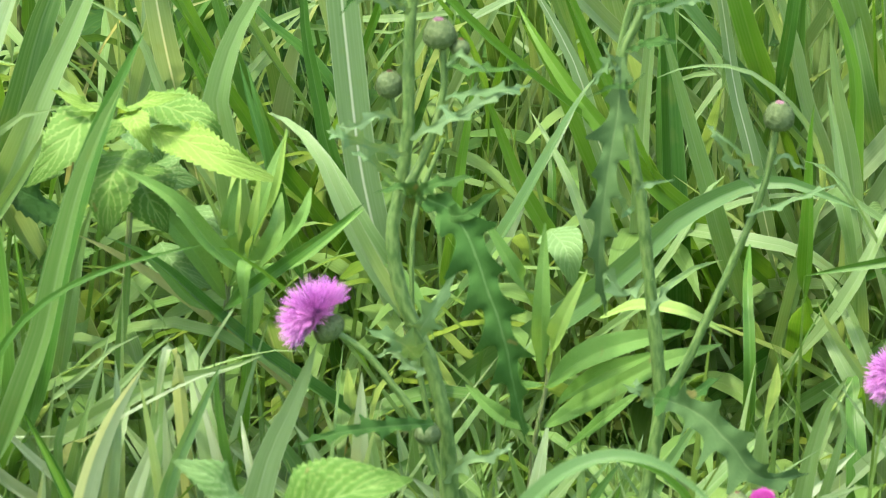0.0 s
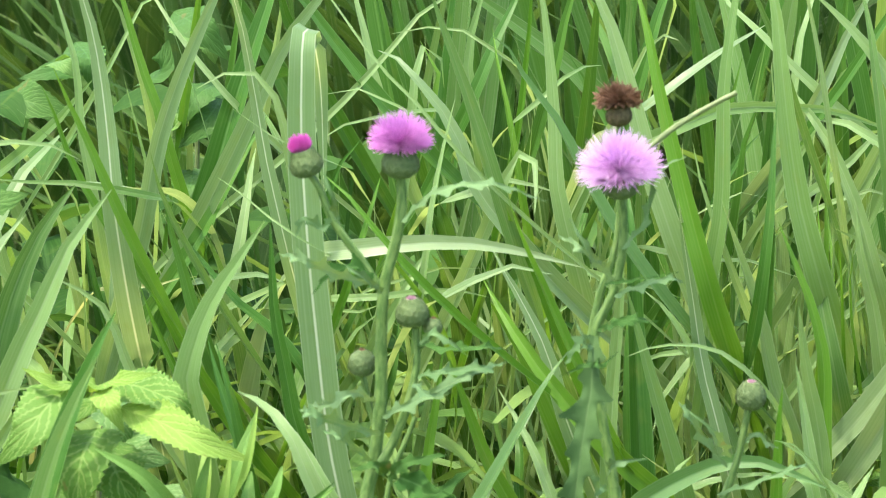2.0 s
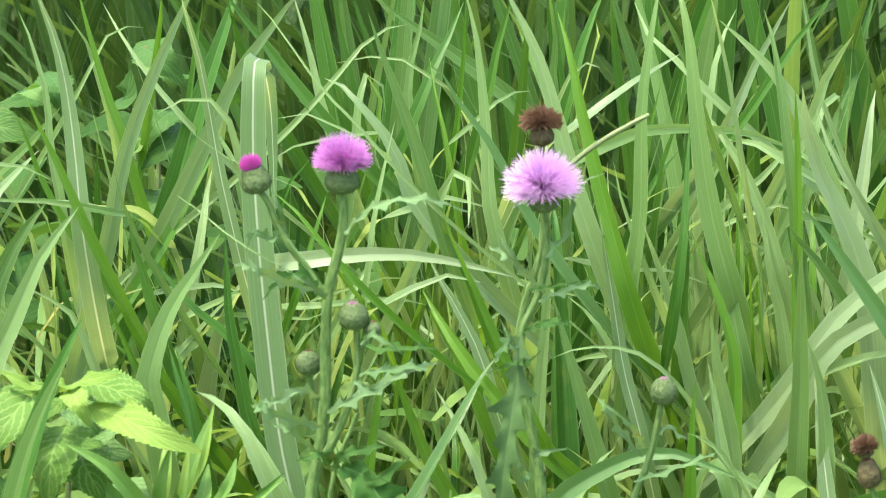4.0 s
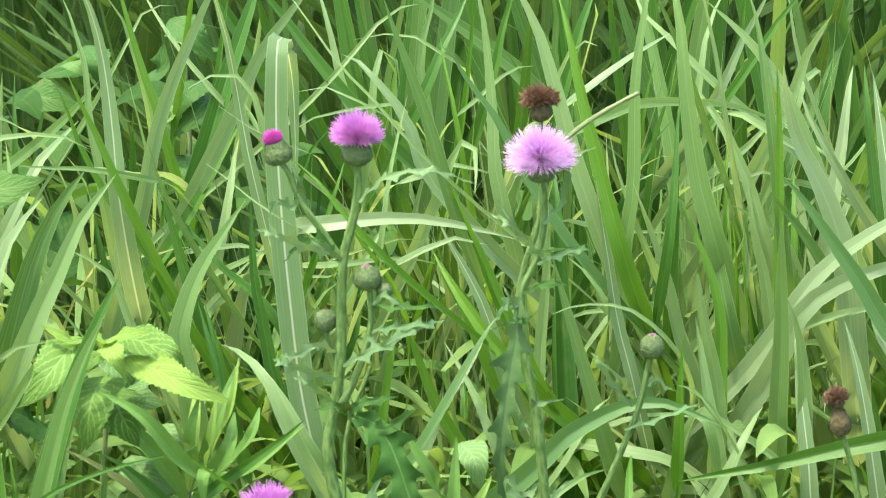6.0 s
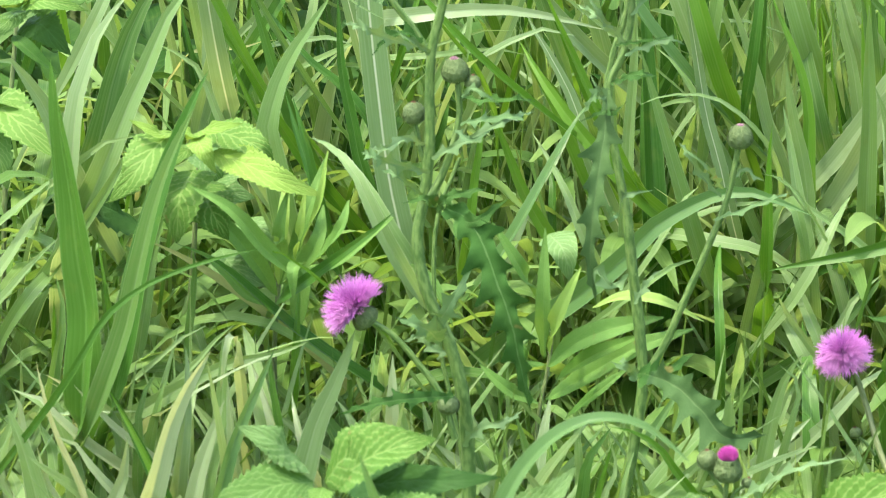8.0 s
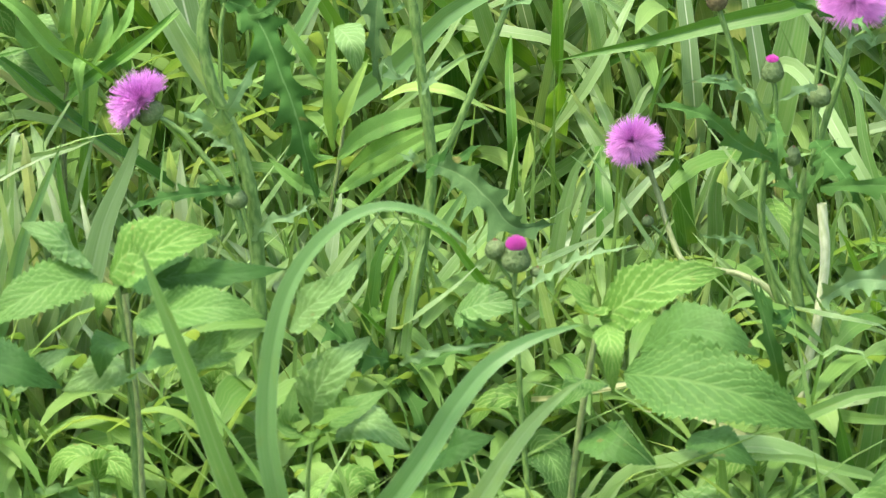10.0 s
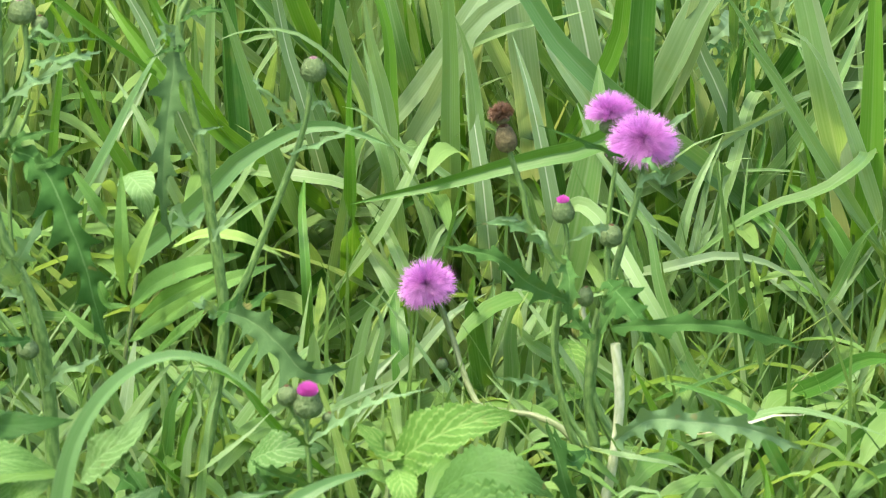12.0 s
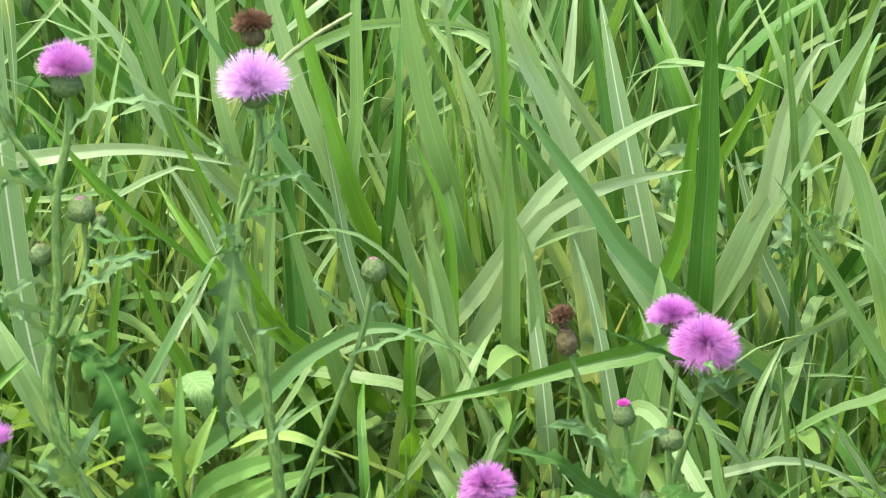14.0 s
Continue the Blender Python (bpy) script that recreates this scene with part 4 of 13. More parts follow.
lobed_leaf(thistle_b, [(0.071, 3.990, 0.572), (0.061, 3.980, 0.584), (0.051, 3.970, 0.595), (0.040, 3.990, 0.598)], 0.0110, THISTLE_PALE, 4, 10)
lobed_leaf(thistle_b, [(0.068, 3.990, 0.569), (0.081, 3.980, 0.576), (0.093, 3.970, 0.581), (0.102, 3.990, 0.575)], 0.0097, THISTLE_PALE, 4, 20)
lobed_leaf(thistle_b, [(0.071, 3.990, 0.592), (0.080, 3.990, 0.602), (0.090, 3.990, 0.632), (0.101, 3.990, 0.637)], 0.0091, THISTLE_PALE, 4, 20)
stem(thistle_b, [(0.077, 4.020, 0.630), (0.097, 4.020, 0.647), (0.113, 4.020, 0.657), (0.126, 4.020, 0.664)], 0.0015, 0.0012, STEM_STRAW, "dry_tip")
stem(thistle_b, [(0.081, 4.000, 0.377), (0.091, 4.000, 0.393), (0.102, 4.000, 0.418), (0.118, 4.000, 0.456), (0.129, 4.000, 0.486), (0.134, 4.000, 0.512)], 0.0024, 0.0016, STEM, "branch")
bud(thistle_b, (0.135, 4.000, 0.512), (0.011, -0.148, 0.989), 0.0075, 0.0143, 0.0013)
lobed_leaf(thistle_b, [(0.124, 4.000, 0.483), (0.113, 3.990, 0.498), (0.103, 3.980, 0.514), (0.100, 4.000, 0.515)], 0.0091, THISTLE_PALE, 4, 0)
lobed_leaf(thistle_b, [(0.120, 4.000, 0.470), (0.136, 3.990, 0.477), (0.155, 3.980, 0.487), (0.165, 4.000, 0.486)], 0.0085, THISTLE_PALE, 4, 30)
lobed_leaf(thistle_b, [(0.132, 4.000, 0.496), (0.139, 4.000, 0.500), (0.144, 4.000, 0.495), (0.149, 4.000, 0.493)], 0.0072, THISTLE_PALE, 3, 0)
lobed_leaf(thistle_b, [(0.080, 3.970, 0.384), (0.074, 3.960, 0.389), (0.068, 3.950, 0.396), (0.066, 3.970, 0.393)], 0.0130, THISTLE_PALE, 3, 0)
lobed_leaf(thistle_b, [(0.071, 3.990, 0.439), (0.061, 3.990, 0.432), (0.053, 3.990, 0.442), (0.050, 3.990, 0.425)], 0.0130, THISTLE_PALE, 4, 0)
lobed_leaf(thistle_b, [(0.074, 3.990, 0.422), (0.080, 3.990, 0.432), (0.085, 3.990, 0.439), (0.090, 3.990, 0.442)], 0.0098, THISTLE_PALE, 3, 0)
lobed_leaf(thistle_b, [(0.059, 3.980, 0.265), (0.040, 3.950, 0.278), (0.027, 3.930, 0.292), (0.011, 3.980, 0.293)], 0.0295, THISTLE, 5, 20)
lobed_leaf(thistle_b, [(0.059, 3.980, 0.265), (0.072, 3.950, 0.272), (0.088, 3.930, 0.284), (0.118, 3.980, 0.277)], 0.0229, THISTLE, 5, 20)
lobed_leaf(thistle_b, [(0.057, 3.980, 0.258), (0.065, 3.950, 0.252), (0.071, 3.940, 0.241), (0.068, 3.980, 0.217)], 0.0230, THISTLE, 4, 0)
lobed_leaf(thistle_b, [(0.076, 3.950, 0.390), (0.091, 3.919, 0.398), (0.107, 3.922, 0.408)], 0.0241, THISTLE, 4, 14, depth=0.66, fold=0.2)
lobed_leaf(thistle_b, [(0.073, 3.960, 0.386), (0.065, 3.929, 0.399), (0.059, 3.932, 0.401)], 0.0132, THISTLE_PALE, 3, 11, depth=0.66, fold=0.2)
# This leaf gets its shade from the dim leaf colour.
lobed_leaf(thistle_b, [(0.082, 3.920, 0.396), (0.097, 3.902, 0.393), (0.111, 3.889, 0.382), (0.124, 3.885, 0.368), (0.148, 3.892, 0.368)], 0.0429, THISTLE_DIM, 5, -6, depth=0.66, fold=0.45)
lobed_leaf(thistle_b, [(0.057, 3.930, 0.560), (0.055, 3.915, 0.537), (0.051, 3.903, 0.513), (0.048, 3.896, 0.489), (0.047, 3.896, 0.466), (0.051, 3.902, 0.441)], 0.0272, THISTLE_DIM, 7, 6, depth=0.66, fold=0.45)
lobed_leaf(thistle_b, [(0.060, 3.940, 0.561), (0.072, 3.909, 0.571), (0.086, 3.912, 0.571)], 0.0064, THISTLE, 3, 13, depth=0.66, fold=0.2)
lobed_leaf(thistle_b, [(0.058, 3.950, 0.553), (0.051, 3.919, 0.562), (0.046, 3.922, 0.571)], 0.0068, THISTLE_GREY, 3, 3, depth=0.66, fold=0.45)
lobed_leaf(thistle_b, [(0.057, 3.930, 0.548), (0.048, 3.899, 0.550), (0.040, 3.902, 0.546)], 0.0076, THISTLE, 3, 8, depth=0.66, fold=0.2)
lobed_leaf(thistle_b, [(0.057, 3.930, 0.549), (0.062, 3.899, 0.554), (0.067, 3.902, 0.558)], 0.0076, THISTLE, 3, -11, depth=0.66, fold=0.2)
lobed_leaf(thistle_b, [(0.065, 3.940, 0.493), (0.071, 3.909, 0.504), (0.082, 3.912, 0.505)], 0.0111, THISTLE_GREY, 3, -1, depth=0.66, fold=0.45)
lobed_leaf(thistle_b, [(0.064, 3.950, 0.481), (0.057, 3.919, 0.494), (0.054, 3.922, 0.503)], 0.0111, THISTLE_PALE, 3, -10, depth=0.66, fold=0.2)
lobed_leaf(thistle_b, [(0.123, 3.950, 0.498), (0.111, 3.919, 0.519), (0.098, 3.922, 0.529)], 0.0077, THISTLE_PALE, 4, 10, depth=0.66, fold=0.2)
lobed_leaf(thistle_b, [(0.062, 3.960, 0.588), (0.052, 3.929, 0.603), (0.044, 3.932, 0.616)], 0.0085, THISTLE_GREY, 3, -6, depth=0.66, fold=0.45)
lobed_leaf(thistle_b, [(0.062, 3.960, 0.580), (0.077, 3.929, 0.588), (0.096, 3.932, 0.591)], 0.0043, THISTLE, 4, -1, depth=0.66, fold=0.2)
thistle_c = thing("thistle", (0.296, 4.000, 0.075), "branching thistle with bright pink heads, withered heads and green buds", "thistle", "flowering thistles")
stem(thistle_c, [(0.326, 4.013, 0.075), (0.315, 4.007, 0.184), (0.304, 4.000, 0.293), (0.296, 4.000, 0.311), (0.292, 4.000, 0.324), (0.293, 4.000, 0.341), (0.298, 4.000, 0.368), (0.304, 4.000, 0.388), (0.311, 4.000, 0.411), (0.318, 4.000, 0.431), (0.322, 4.000, 0.448), (0.324, 4.000, 0.463)], 0.0033, 0.0019, STEM, "stem", "ribbed green main stem")
flower_head(thistle_c, (0.323, 3.990, 0.462), (0.013, -0.287, 0.958), 0.0081, 0.0117, 0.0182, 0.0189, 340, 112, PINK, False, "dark green cup", 0.50)
stem(thistle_c, [(0.304, 4.030, 0.374), (0.304, 4.030, 0.408), (0.307, 4.030, 0.435), (0.310, 4.030, 0.455), (0.309, 4.030, 0.472)], 0.0016, 0.0013, STEM, "branch")
flower_head(thistle_c, (0.308, 4.030, 0.470), (-0.050, 0.000, 0.999), 0.0072, 0.0099, 0.0131, 0.0158, 220, 82, PINK, False, "green cup", 0.50)
stem(thistle_c, [(0.313, 3.993, 0.075), (0.300, 3.987, 0.187), (0.286, 3.980, 0.298), (0.278, 3.980, 0.313), (0.271, 3.980, 0.336), (0.269, 3.980, 0.360), (0.272, 3.980, 0.383), (0.276, 3.980, 0.400), (0.278, 3.980, 0.413), (0.277, 3.980, 0.427), (0.276, 3.980, 0.431)], 0.0023, 0.0014, STEM, "branch")
bud(thistle_c, (0.276, 3.980, 0.429), (-0.021, -0.148, 0.989), 0.0065, 0.0130, 0.0039, "green bud opening magenta")
stem(thistle_c, [(0.275, 4.000, 0.392), (0.266, 4.000, 0.409), (0.257, 4.000, 0.426), (0.254, 4.000, 0.443), (0.248, 4.000, 0.463), (0.245, 4.000, 0.473)], 0.0020, 0.0015, STEM, "branch", "brownish thin branch")
flower_head(thistle_c, (0.246, 4.000, 0.467), (-0.153, 0.000, 0.988), 0.0063, 0.0155, 0.0026, 0.0026, 30, 30, BROWN, True, "dry brown cup", 0.50)
flower_head(thistle_c, (0.244, 4.000, 0.484), (-0.283, 0.000, 0.959), 0.0040, 0.0046, 0.0072, 0.0098, 170, 85, BROWN, True, "withered cup", 0.50)
stem(thistle_c, [(0.296, 3.990, 0.364), (0.302, 3.990, 0.394), (0.302, 3.990, 0.407), (0.303, 3.990, 0.412)], 0.0020, 0.0013, STEM, "branch")
bud(thistle_c, (0.303, 3.990, 0.412), (0.077, -0.148, 0.986), 0.0069, 0.0131, 0.0000)
stem(thistle_c, [(0.290, 3.990, 0.364), (0.287, 3.990, 0.374), (0.288, 3.990, 0.381)], 0.0016, 0.0013, STEM_PALE, "branch")
bud(thistle_c, (0.288, 3.990, 0.377), (0.064, -0.148, 0.987), 0.0046, 0.0118, 0.0000)
stem(thistle_c, [(0.288, 3.990, 0.284), (0.274, 4.000, 0.302), (0.258, 4.010, 0.308), (0.239, 4.020, 0.309), (0.227, 4.040, 0.309), (0.220, 4.050, 0.324), (0.213, 4.060, 0.347), (0.206, 4.060, 0.365), (0.202, 4.060, 0.371)], 0.0020, 0.0017, STEM_TAN, "branch", "thin curved tan branch")
flower_head(thistle_c, (0.202, 4.060, 0.369), (-0.289, -0.330, 0.898), 0.0073, 0.0086, 0.0146, 0.0166, 330, 118, PINK, False, "dark green cup", 0.50)
stem(thistle_c, [(0.219, 4.060, 0.315), (0.213, 4.060, 0.323), (0.208, 4.060, 0.327)], 0.0010, 0.0008, STEM, "branch")
bud(thistle_c, (0.208, 4.060, 0.326), (-0.202, -0.148, 0.968), 0.0037, 0.0063, 0.0000)
stem(thistle_c, [(0.299, 4.008, 0.075), (0.299, 4.004, 0.141), (0.298, 4.000, 0.206), (0.297, 4.000, 0.241), (0.294, 4.000, 0.282), (0.290, 4.000, 0.319), (0.293, 4.000, 0.349), (0.298, 4.000, 0.373)], 0.0035, 0.0032, STEM, "stem")
stem(thistle_c, [(0.295, 3.990, 0.271), (0.280, 3.990, 0.298), (0.272, 3.990, 0.329), (0.271, 3.990, 0.366), (0.274, 3.990, 0.386)], 0.0024, 0.0020, STEM, "branch")
stem(thistle_c, [(0.282, 3.976, 0.075), (0.283, 3.973, 0.128), (0.285, 3.970, 0.180), (0.292, 3.970, 0.245), (0.302, 3.970, 0.292), (0.306, 3.970, 0.326), (0.304, 3.970, 0.359)], 0.0029, 0.0029, STEM_PALE, "dry_stem", "pale dried stem")
lobed_leaf(thistle_c, [(0.318, 3.980, 0.449), (0.328, 3.980, 0.455), (0.333, 3.980, 0.451), (0.338, 3.980, 0.458)], 0.0110, THISTLE_PALE, 3, 0)
lobed_leaf(thistle_c, [(0.292, 3.980, 0.359), (0.281, 3.980, 0.373), (0.276, 3.980, 0.383), (0.273, 3.980, 0.390)], 0.0195, THISTLE, 4, 0)
lobed_leaf(thistle_c, [(0.296, 3.980, 0.363), (0.304, 3.980, 0.379), (0.307, 3.980, 0.392), (0.314, 3.980, 0.395)], 0.0163, THISTLE, 3, 20)
lobed_leaf(thistle_c, [(0.293, 3.970, 0.276), (0.276, 3.970, 0.290), (0.266, 3.970, 0.303), (0.263, 3.970, 0.317)], 0.0196, THISTLE, 4, 30)
lobed_leaf(thistle_c, [(0.295, 3.970, 0.262), (0.284, 3.950, 0.247), (0.270, 3.940, 0.254), (0.262, 3.970, 0.259)], 0.0197, NETTLE, 4, 30)
lobed_leaf(thistle_c, [(0.270, 3.980, 0.324), (0.260, 3.980, 0.335), (0.244, 3.980, 0.337), (0.234, 3.980, 0.339)], 0.0131, THISTLE_PALE, 4, 20)
lobed_leaf(thistle_c, [(0.274, 3.950, 0.411), (0.261, 3.927, 0.430), (0.246, 3.915, 0.442), (0.223, 3.922, 0.443)], 0.0155, THISTLE_PALE, 5, 13, depth=0.66, fold=0.2)
lobed_leaf(thistle_c, [(0.275, 3.930, 0.394), (0.251, 3.907, 0.411), (0.234, 3.895, 0.428), (0.202, 3.902, 0.435)], 0.0262, THISTLE, 6, 1, depth=0.66, fold=0.2)
lobed_leaf(thistle_c, [(0.298, 3.940, 0.403), (0.308, 3.917, 0.394), (0.316, 3.905, 0.384), (0.324, 3.912, 0.367)], 0.0274, THISTLE, 5, 5, depth=0.66, fold=0.2)
lobed_leaf(thistle_c, [(0.298, 3.900, 0.385), (0.327, 3.877, 0.391), (0.358, 3.865, 0.392), (0.406, 3.872, 0.375)], 0.0221, THISTLE, 4, -8, depth=0.66, fold=0.2)
lobed_leaf(thistle_c, [(0.275, 3.960, 0.414), (0.276, 3.929, 0.401), (0.275, 3.932, 0.378)], 0.0213, THISTLE, 4, 13, depth=0.66, fold=0.2)
lobed_leaf(thistle_c, [(0.320, 4.020, 0.452), (0.329, 3.989, 0.474), (0.353, 3.992, 0.491)], 0.0192, THISTLE_PALE, 3, 5, depth=0.66, fold=0.2)
lobed_leaf(thistle_c, [(0.310, 3.970, 0.468), (0.284, 3.939, 0.485), (0.261, 3.942, 0.494)], 0.0069, THISTLE, 3, 13, depth=0.66, fold=0.2)
lobed_leaf(thistle_c, [(0.302, 3.980, 0.425), (0.289, 3.949, 0.430), (0.276, 3.952, 0.423)], 0.0144, THISTLE_PALE, 3, 11, depth=0.66, fold=0.2)
lobed_leaf(thistle_c, [(0.297, 3.880, 0.324), (0.317, 3.862, 0.340), (0.341, 3.849, 0.341), (0.367, 3.845, 0.338), (0.404, 3.852, 0.321)], 0.0332, THISTLE_GREY, 7, -6, depth=0.66, fold=0.45)
lobed_leaf(thistle_c, [(0.286, 3.930, 0.306), (0.271, 3.899, 0.310), (0.263, 3.902, 0.329)], 0.0200, THISTLE, 4, -4, depth=0.66, fold=0.2)
lobed_leaf(thistle_c, [(0.277, 3.900, 0.260), (0.269, 3.869, 0.299), (0.259, 3.872, 0.337)], 0.0255, THISTLE, 4, -10, depth=0.66, fold=0.2)
lobed_leaf(thistle_c, [(0.319, 3.940, 0.473), (0.324, 3.909, 0.475), (0.330, 3.912, 0.466)], 0.0102, THISTLE_PALE, 3, -12, depth=0.66, fold=0.2)
lobed_leaf(thistle_c, [(0.253, 3.950, 0.436), (0.238, 3.919, 0.445), (0.222, 3.922, 0.441)], 0.0085, THISTLE_GREY, 3, -6, depth=0.66, fold=0.45)
lobed_leaf(thistle_c, [(0.254, 3.940, 0.436), (0.262, 3.909, 0.434), (0.268, 3.912, 0.420)], 0.0093, THISTLE_GREY, 3, 8, depth=0.66, fold=0.45)
lobed_leaf(thistle_c, [(0.294, 3.930, 0.391), (0.299, 3.899, 0.406), (0.305, 3.902, 0.410)], 0.0127, THISTLE, 3, 11, depth=0.66, fold=0.2)
thistle_d = thing("thistle", (0.130, 3.850, 0.075), "small thistle with one magenta bud and a green bud", "thistle", "flowering thistles")
stem(thistle_d, [(0.132, 3.849, 0.075), (0.131, 3.844, 0.147), (0.130, 3.840, 0.220), (0.127, 3.840, 0.260), (0.125, 3.840, 0.299), (0.124, 3.840, 0.325), (0.123, 3.840, 0.348), (0.124, 3.840, 0.355)], 0.0019, 0.0014, STEM, "stem")
flower_head(thistle_d, (0.124, 3.840, 0.353), (0.001, -0.100, 0.995), 0.0082, 0.0139, 0.0063, 0.0076, 130, 34, MAGENTA, False, "dark green cup", 0.66)
stem(thistle_d, [(0.123, 3.850, 0.343), (0.117, 3.850, 0.352), (0.113, 3.850, 0.358)], 0.0013, 0.0011, STEM, "branch")
bud(thistle_d, (0.113, 3.850, 0.358), (-0.049, -0.148, 0.988), 0.0060, 0.0114, 0.0000)
stem(thistle_d, [(0.124, 3.840, 0.339), (0.129, 3.840, 0.348), (0.134, 3.840, 0.351)], 0.0009, 0.0008, STEM, "branch")
bud(thistle_d, (0.134, 3.840, 0.350), (0.307, -0.148, 0.940), 0.0032, 0.0057, 0.0000)
lobed_leaf(thistle_d, [(0.124, 3.830, 0.341), (0.141, 3.810, 0.358), (0.160, 3.790, 0.373), (0.190, 3.780, 0.382)], 0.0137, THISTLE_PALE, 6, 35)
lobed_leaf(thistle_d, [(0.124, 3.830, 0.338), (0.113, 3.810, 0.353), (0.107, 3.800, 0.358)], 0.0106, THISTLE, 3, 20)
lobed_leaf(thistle_d, [(0.125, 3.830, 0.315), (0.112, 3.810, 0.327), (0.100, 3.800, 0.333), (0.091, 3.830, 0.332)], 0.0158, THISTLE, 4, 20)
lobed_leaf(thistle_d, [(0.052, 3.880, 0.293), (0.035, 3.849, 0.308), (0.020, 3.852, 0.330)], 0.0253, THISTLE, 4, -13, depth=0.66, fold=0.2)
lobed_leaf(thistle_d, [(0.058, 3.820, 0.306), (0.079, 3.789, 0.321), (0.109, 3.792, 0.324)], 0.0111, THISTLE_PALE, 4, -9, depth=0.66, fold=0.2)
lobed_leaf(thistle_d, [(0.109, 3.840, 0.311), (0.098, 3.809, 0.328), (0.092, 3.812, 0.337)], 0.0167, THISTLE, 3, 13, depth=0.66, fold=0.2)

# ---- nettles ----
nettle_a = thing("nettle", (-0.187, 4.190, 0.075), "nettle with bright yellow-green toothed leaves at its top", "nettle", "broad-leaved nettles")
stem(nettle_a, [(-0.196, 4.208, 0.075), (-0.194, 4.199, 0.228), (-0.191, 4.190, 0.382), (-0.189, 4.190, 0.410), (-0.187, 4.190, 0.441), (-0.185, 4.190, 0.469)], 0.0021, 0.0015, STEM_DARK, "stem")
broad_leaf(nettle_a, [(-0.218, 4.120, 0.463), (-0.227, 4.089, 0.465), (-0.237, 4.092, 0.460)], 0.0073, NETTLE_YOUNG, 10, env_ovate, 2, quilt=0.02)
broad_leaf(nettle_a, [(-0.222, 4.190, 0.426), (-0.237, 4.159, 0.442), (-0.257, 4.162, 0.450)], 0.0410, NETTLE_SHADED, 16, env_ovate, 5, quilt=0.02)
broad_leaf(nettle_a, [(-0.164, 4.210, 0.423), (-0.149, 4.179, 0.422), (-0.139, 4.182, 0.409)], 0.0300, NETTLE_DULL, 16, env_ovate, 7, quilt=0.02)
broad_leaf(nettle_a, [(-0.217, 4.220, 0.404), (-0.225, 4.189, 0.403), (-0.239, 4.192, 0.394)], 0.0275, NETTLE, 16, env_ovate, 10, quilt=0.02)
broad_leaf(nettle_a, [(-0.174, 4.220, 0.405), (-0.163, 4.189, 0.399), (-0.145, 4.192, 0.387)], 0.0275, NETTLE_DULL, 16, env_ovate, 5, quilt=0.02)
broad_leaf(nettle_a, [(-0.195, 4.160, 0.457), (-0.182, 4.129, 0.465), (-0.168, 4.132, 0.463)], 0.0148, NETTLE, 14, env_ovate, 10, quilt=0.02)
broad_leaf(nettle_a, [(-0.178, 4.120, 0.498), (-0.160, 4.097, 0.499), (-0.145, 4.085, 0.494), (-0.136, 4.092, 0.481)], 0.0266, NETTLE_YOUNG, 22, env_ovate, -2, quilt=0.02)
broad_leaf(nettle_a, [(-0.174, 4.100, 0.489), (-0.154, 4.077, 0.487), (-0.135, 4.065, 0.480), (-0.107, 4.072, 0.468)], 0.0239, NETTLE_TOP, 24, env_ovate, -6, quilt=0.02)
broad_leaf(nettle_a, [(-0.198, 4.120, 0.497), (-0.209, 4.097, 0.491), (-0.219, 4.085, 0.480), (-0.235, 4.092, 0.460)], 0.0317, NETTLE_YOUNG, 22, env_ovate, 2, quilt=0.02)
broad_leaf(nettle_a, [(-0.198, 4.130, 0.495), (-0.209, 4.099, 0.502), (-0.223, 4.102, 0.508)], 0.0120, NETTLE_TOP, 14, env_ovate, 7, quilt=0.02)
broad_leaf(nettle_a, [(-0.184, 4.110, 0.498), (-0.171, 4.079, 0.508), (-0.155, 4.082, 0.510)], 0.0145, NETTLE_TOP, 12, env_ovate, -1, quilt=0.02)
broad_leaf(nettle_a, [(-0.183, 4.080, 0.502), (-0.176, 4.049, 0.498), (-0.170, 4.052, 0.486)], 0.0170, NETTLE_TOP, 14, env_ovate, -1, quilt=0.02)
broad_leaf(nettle_a, [(-0.182, 4.100, 0.497), (-0.188, 4.069, 0.508), (-0.195, 4.072, 0.511)], 0.0137, NETTLE_TOP, 10, env_ovate, -10, quilt=0.02)
broad_leaf(nettle_a, [(-0.185, 4.110, 0.492), (-0.192, 4.079, 0.491), (-0.200, 4.082, 0.483)], 0.0145, NETTLE_YOUNG, 12, env_ovate, 9, quilt=0.02)
broad_leaf(nettle_a, [(-0.186, 4.120, 0.474), (-0.193, 4.089, 0.463), (-0.195, 4.092, 0.436)], 0.0412, NETTLE_YOUNG, 18, env_ovate, -11, quilt=0.02)
broad_leaf(nettle_a, [(-0.182, 4.130, 0.463), (-0.173, 4.099, 0.451), (-0.165, 4.102, 0.436)], 0.0378, NETTLE_YOUNG, 18, env_ovate, 0, quilt=0.02)
broad_leaf(nettle_a, [(-0.186, 4.180, 0.476), (-0.175, 4.149, 0.468), (-0.170, 4.152, 0.457)], 0.0261, NETTLE_DULL, 16, env_ovate, 8, quilt=0.02)
broad_leaf(nettle_a, [(-0.175, 4.160, 0.462), (-0.164, 4.129, 0.459), (-0.150, 4.132, 0.455)], 0.0303, NETTLE_DULL, 16, env_ovate, -8, quilt=0.02)
nettle_b = thing("nettle", (-0.303, 4.300, 0.075), "nettle with wide toothed green leaves", "nettle", "broad-leaved nettles")
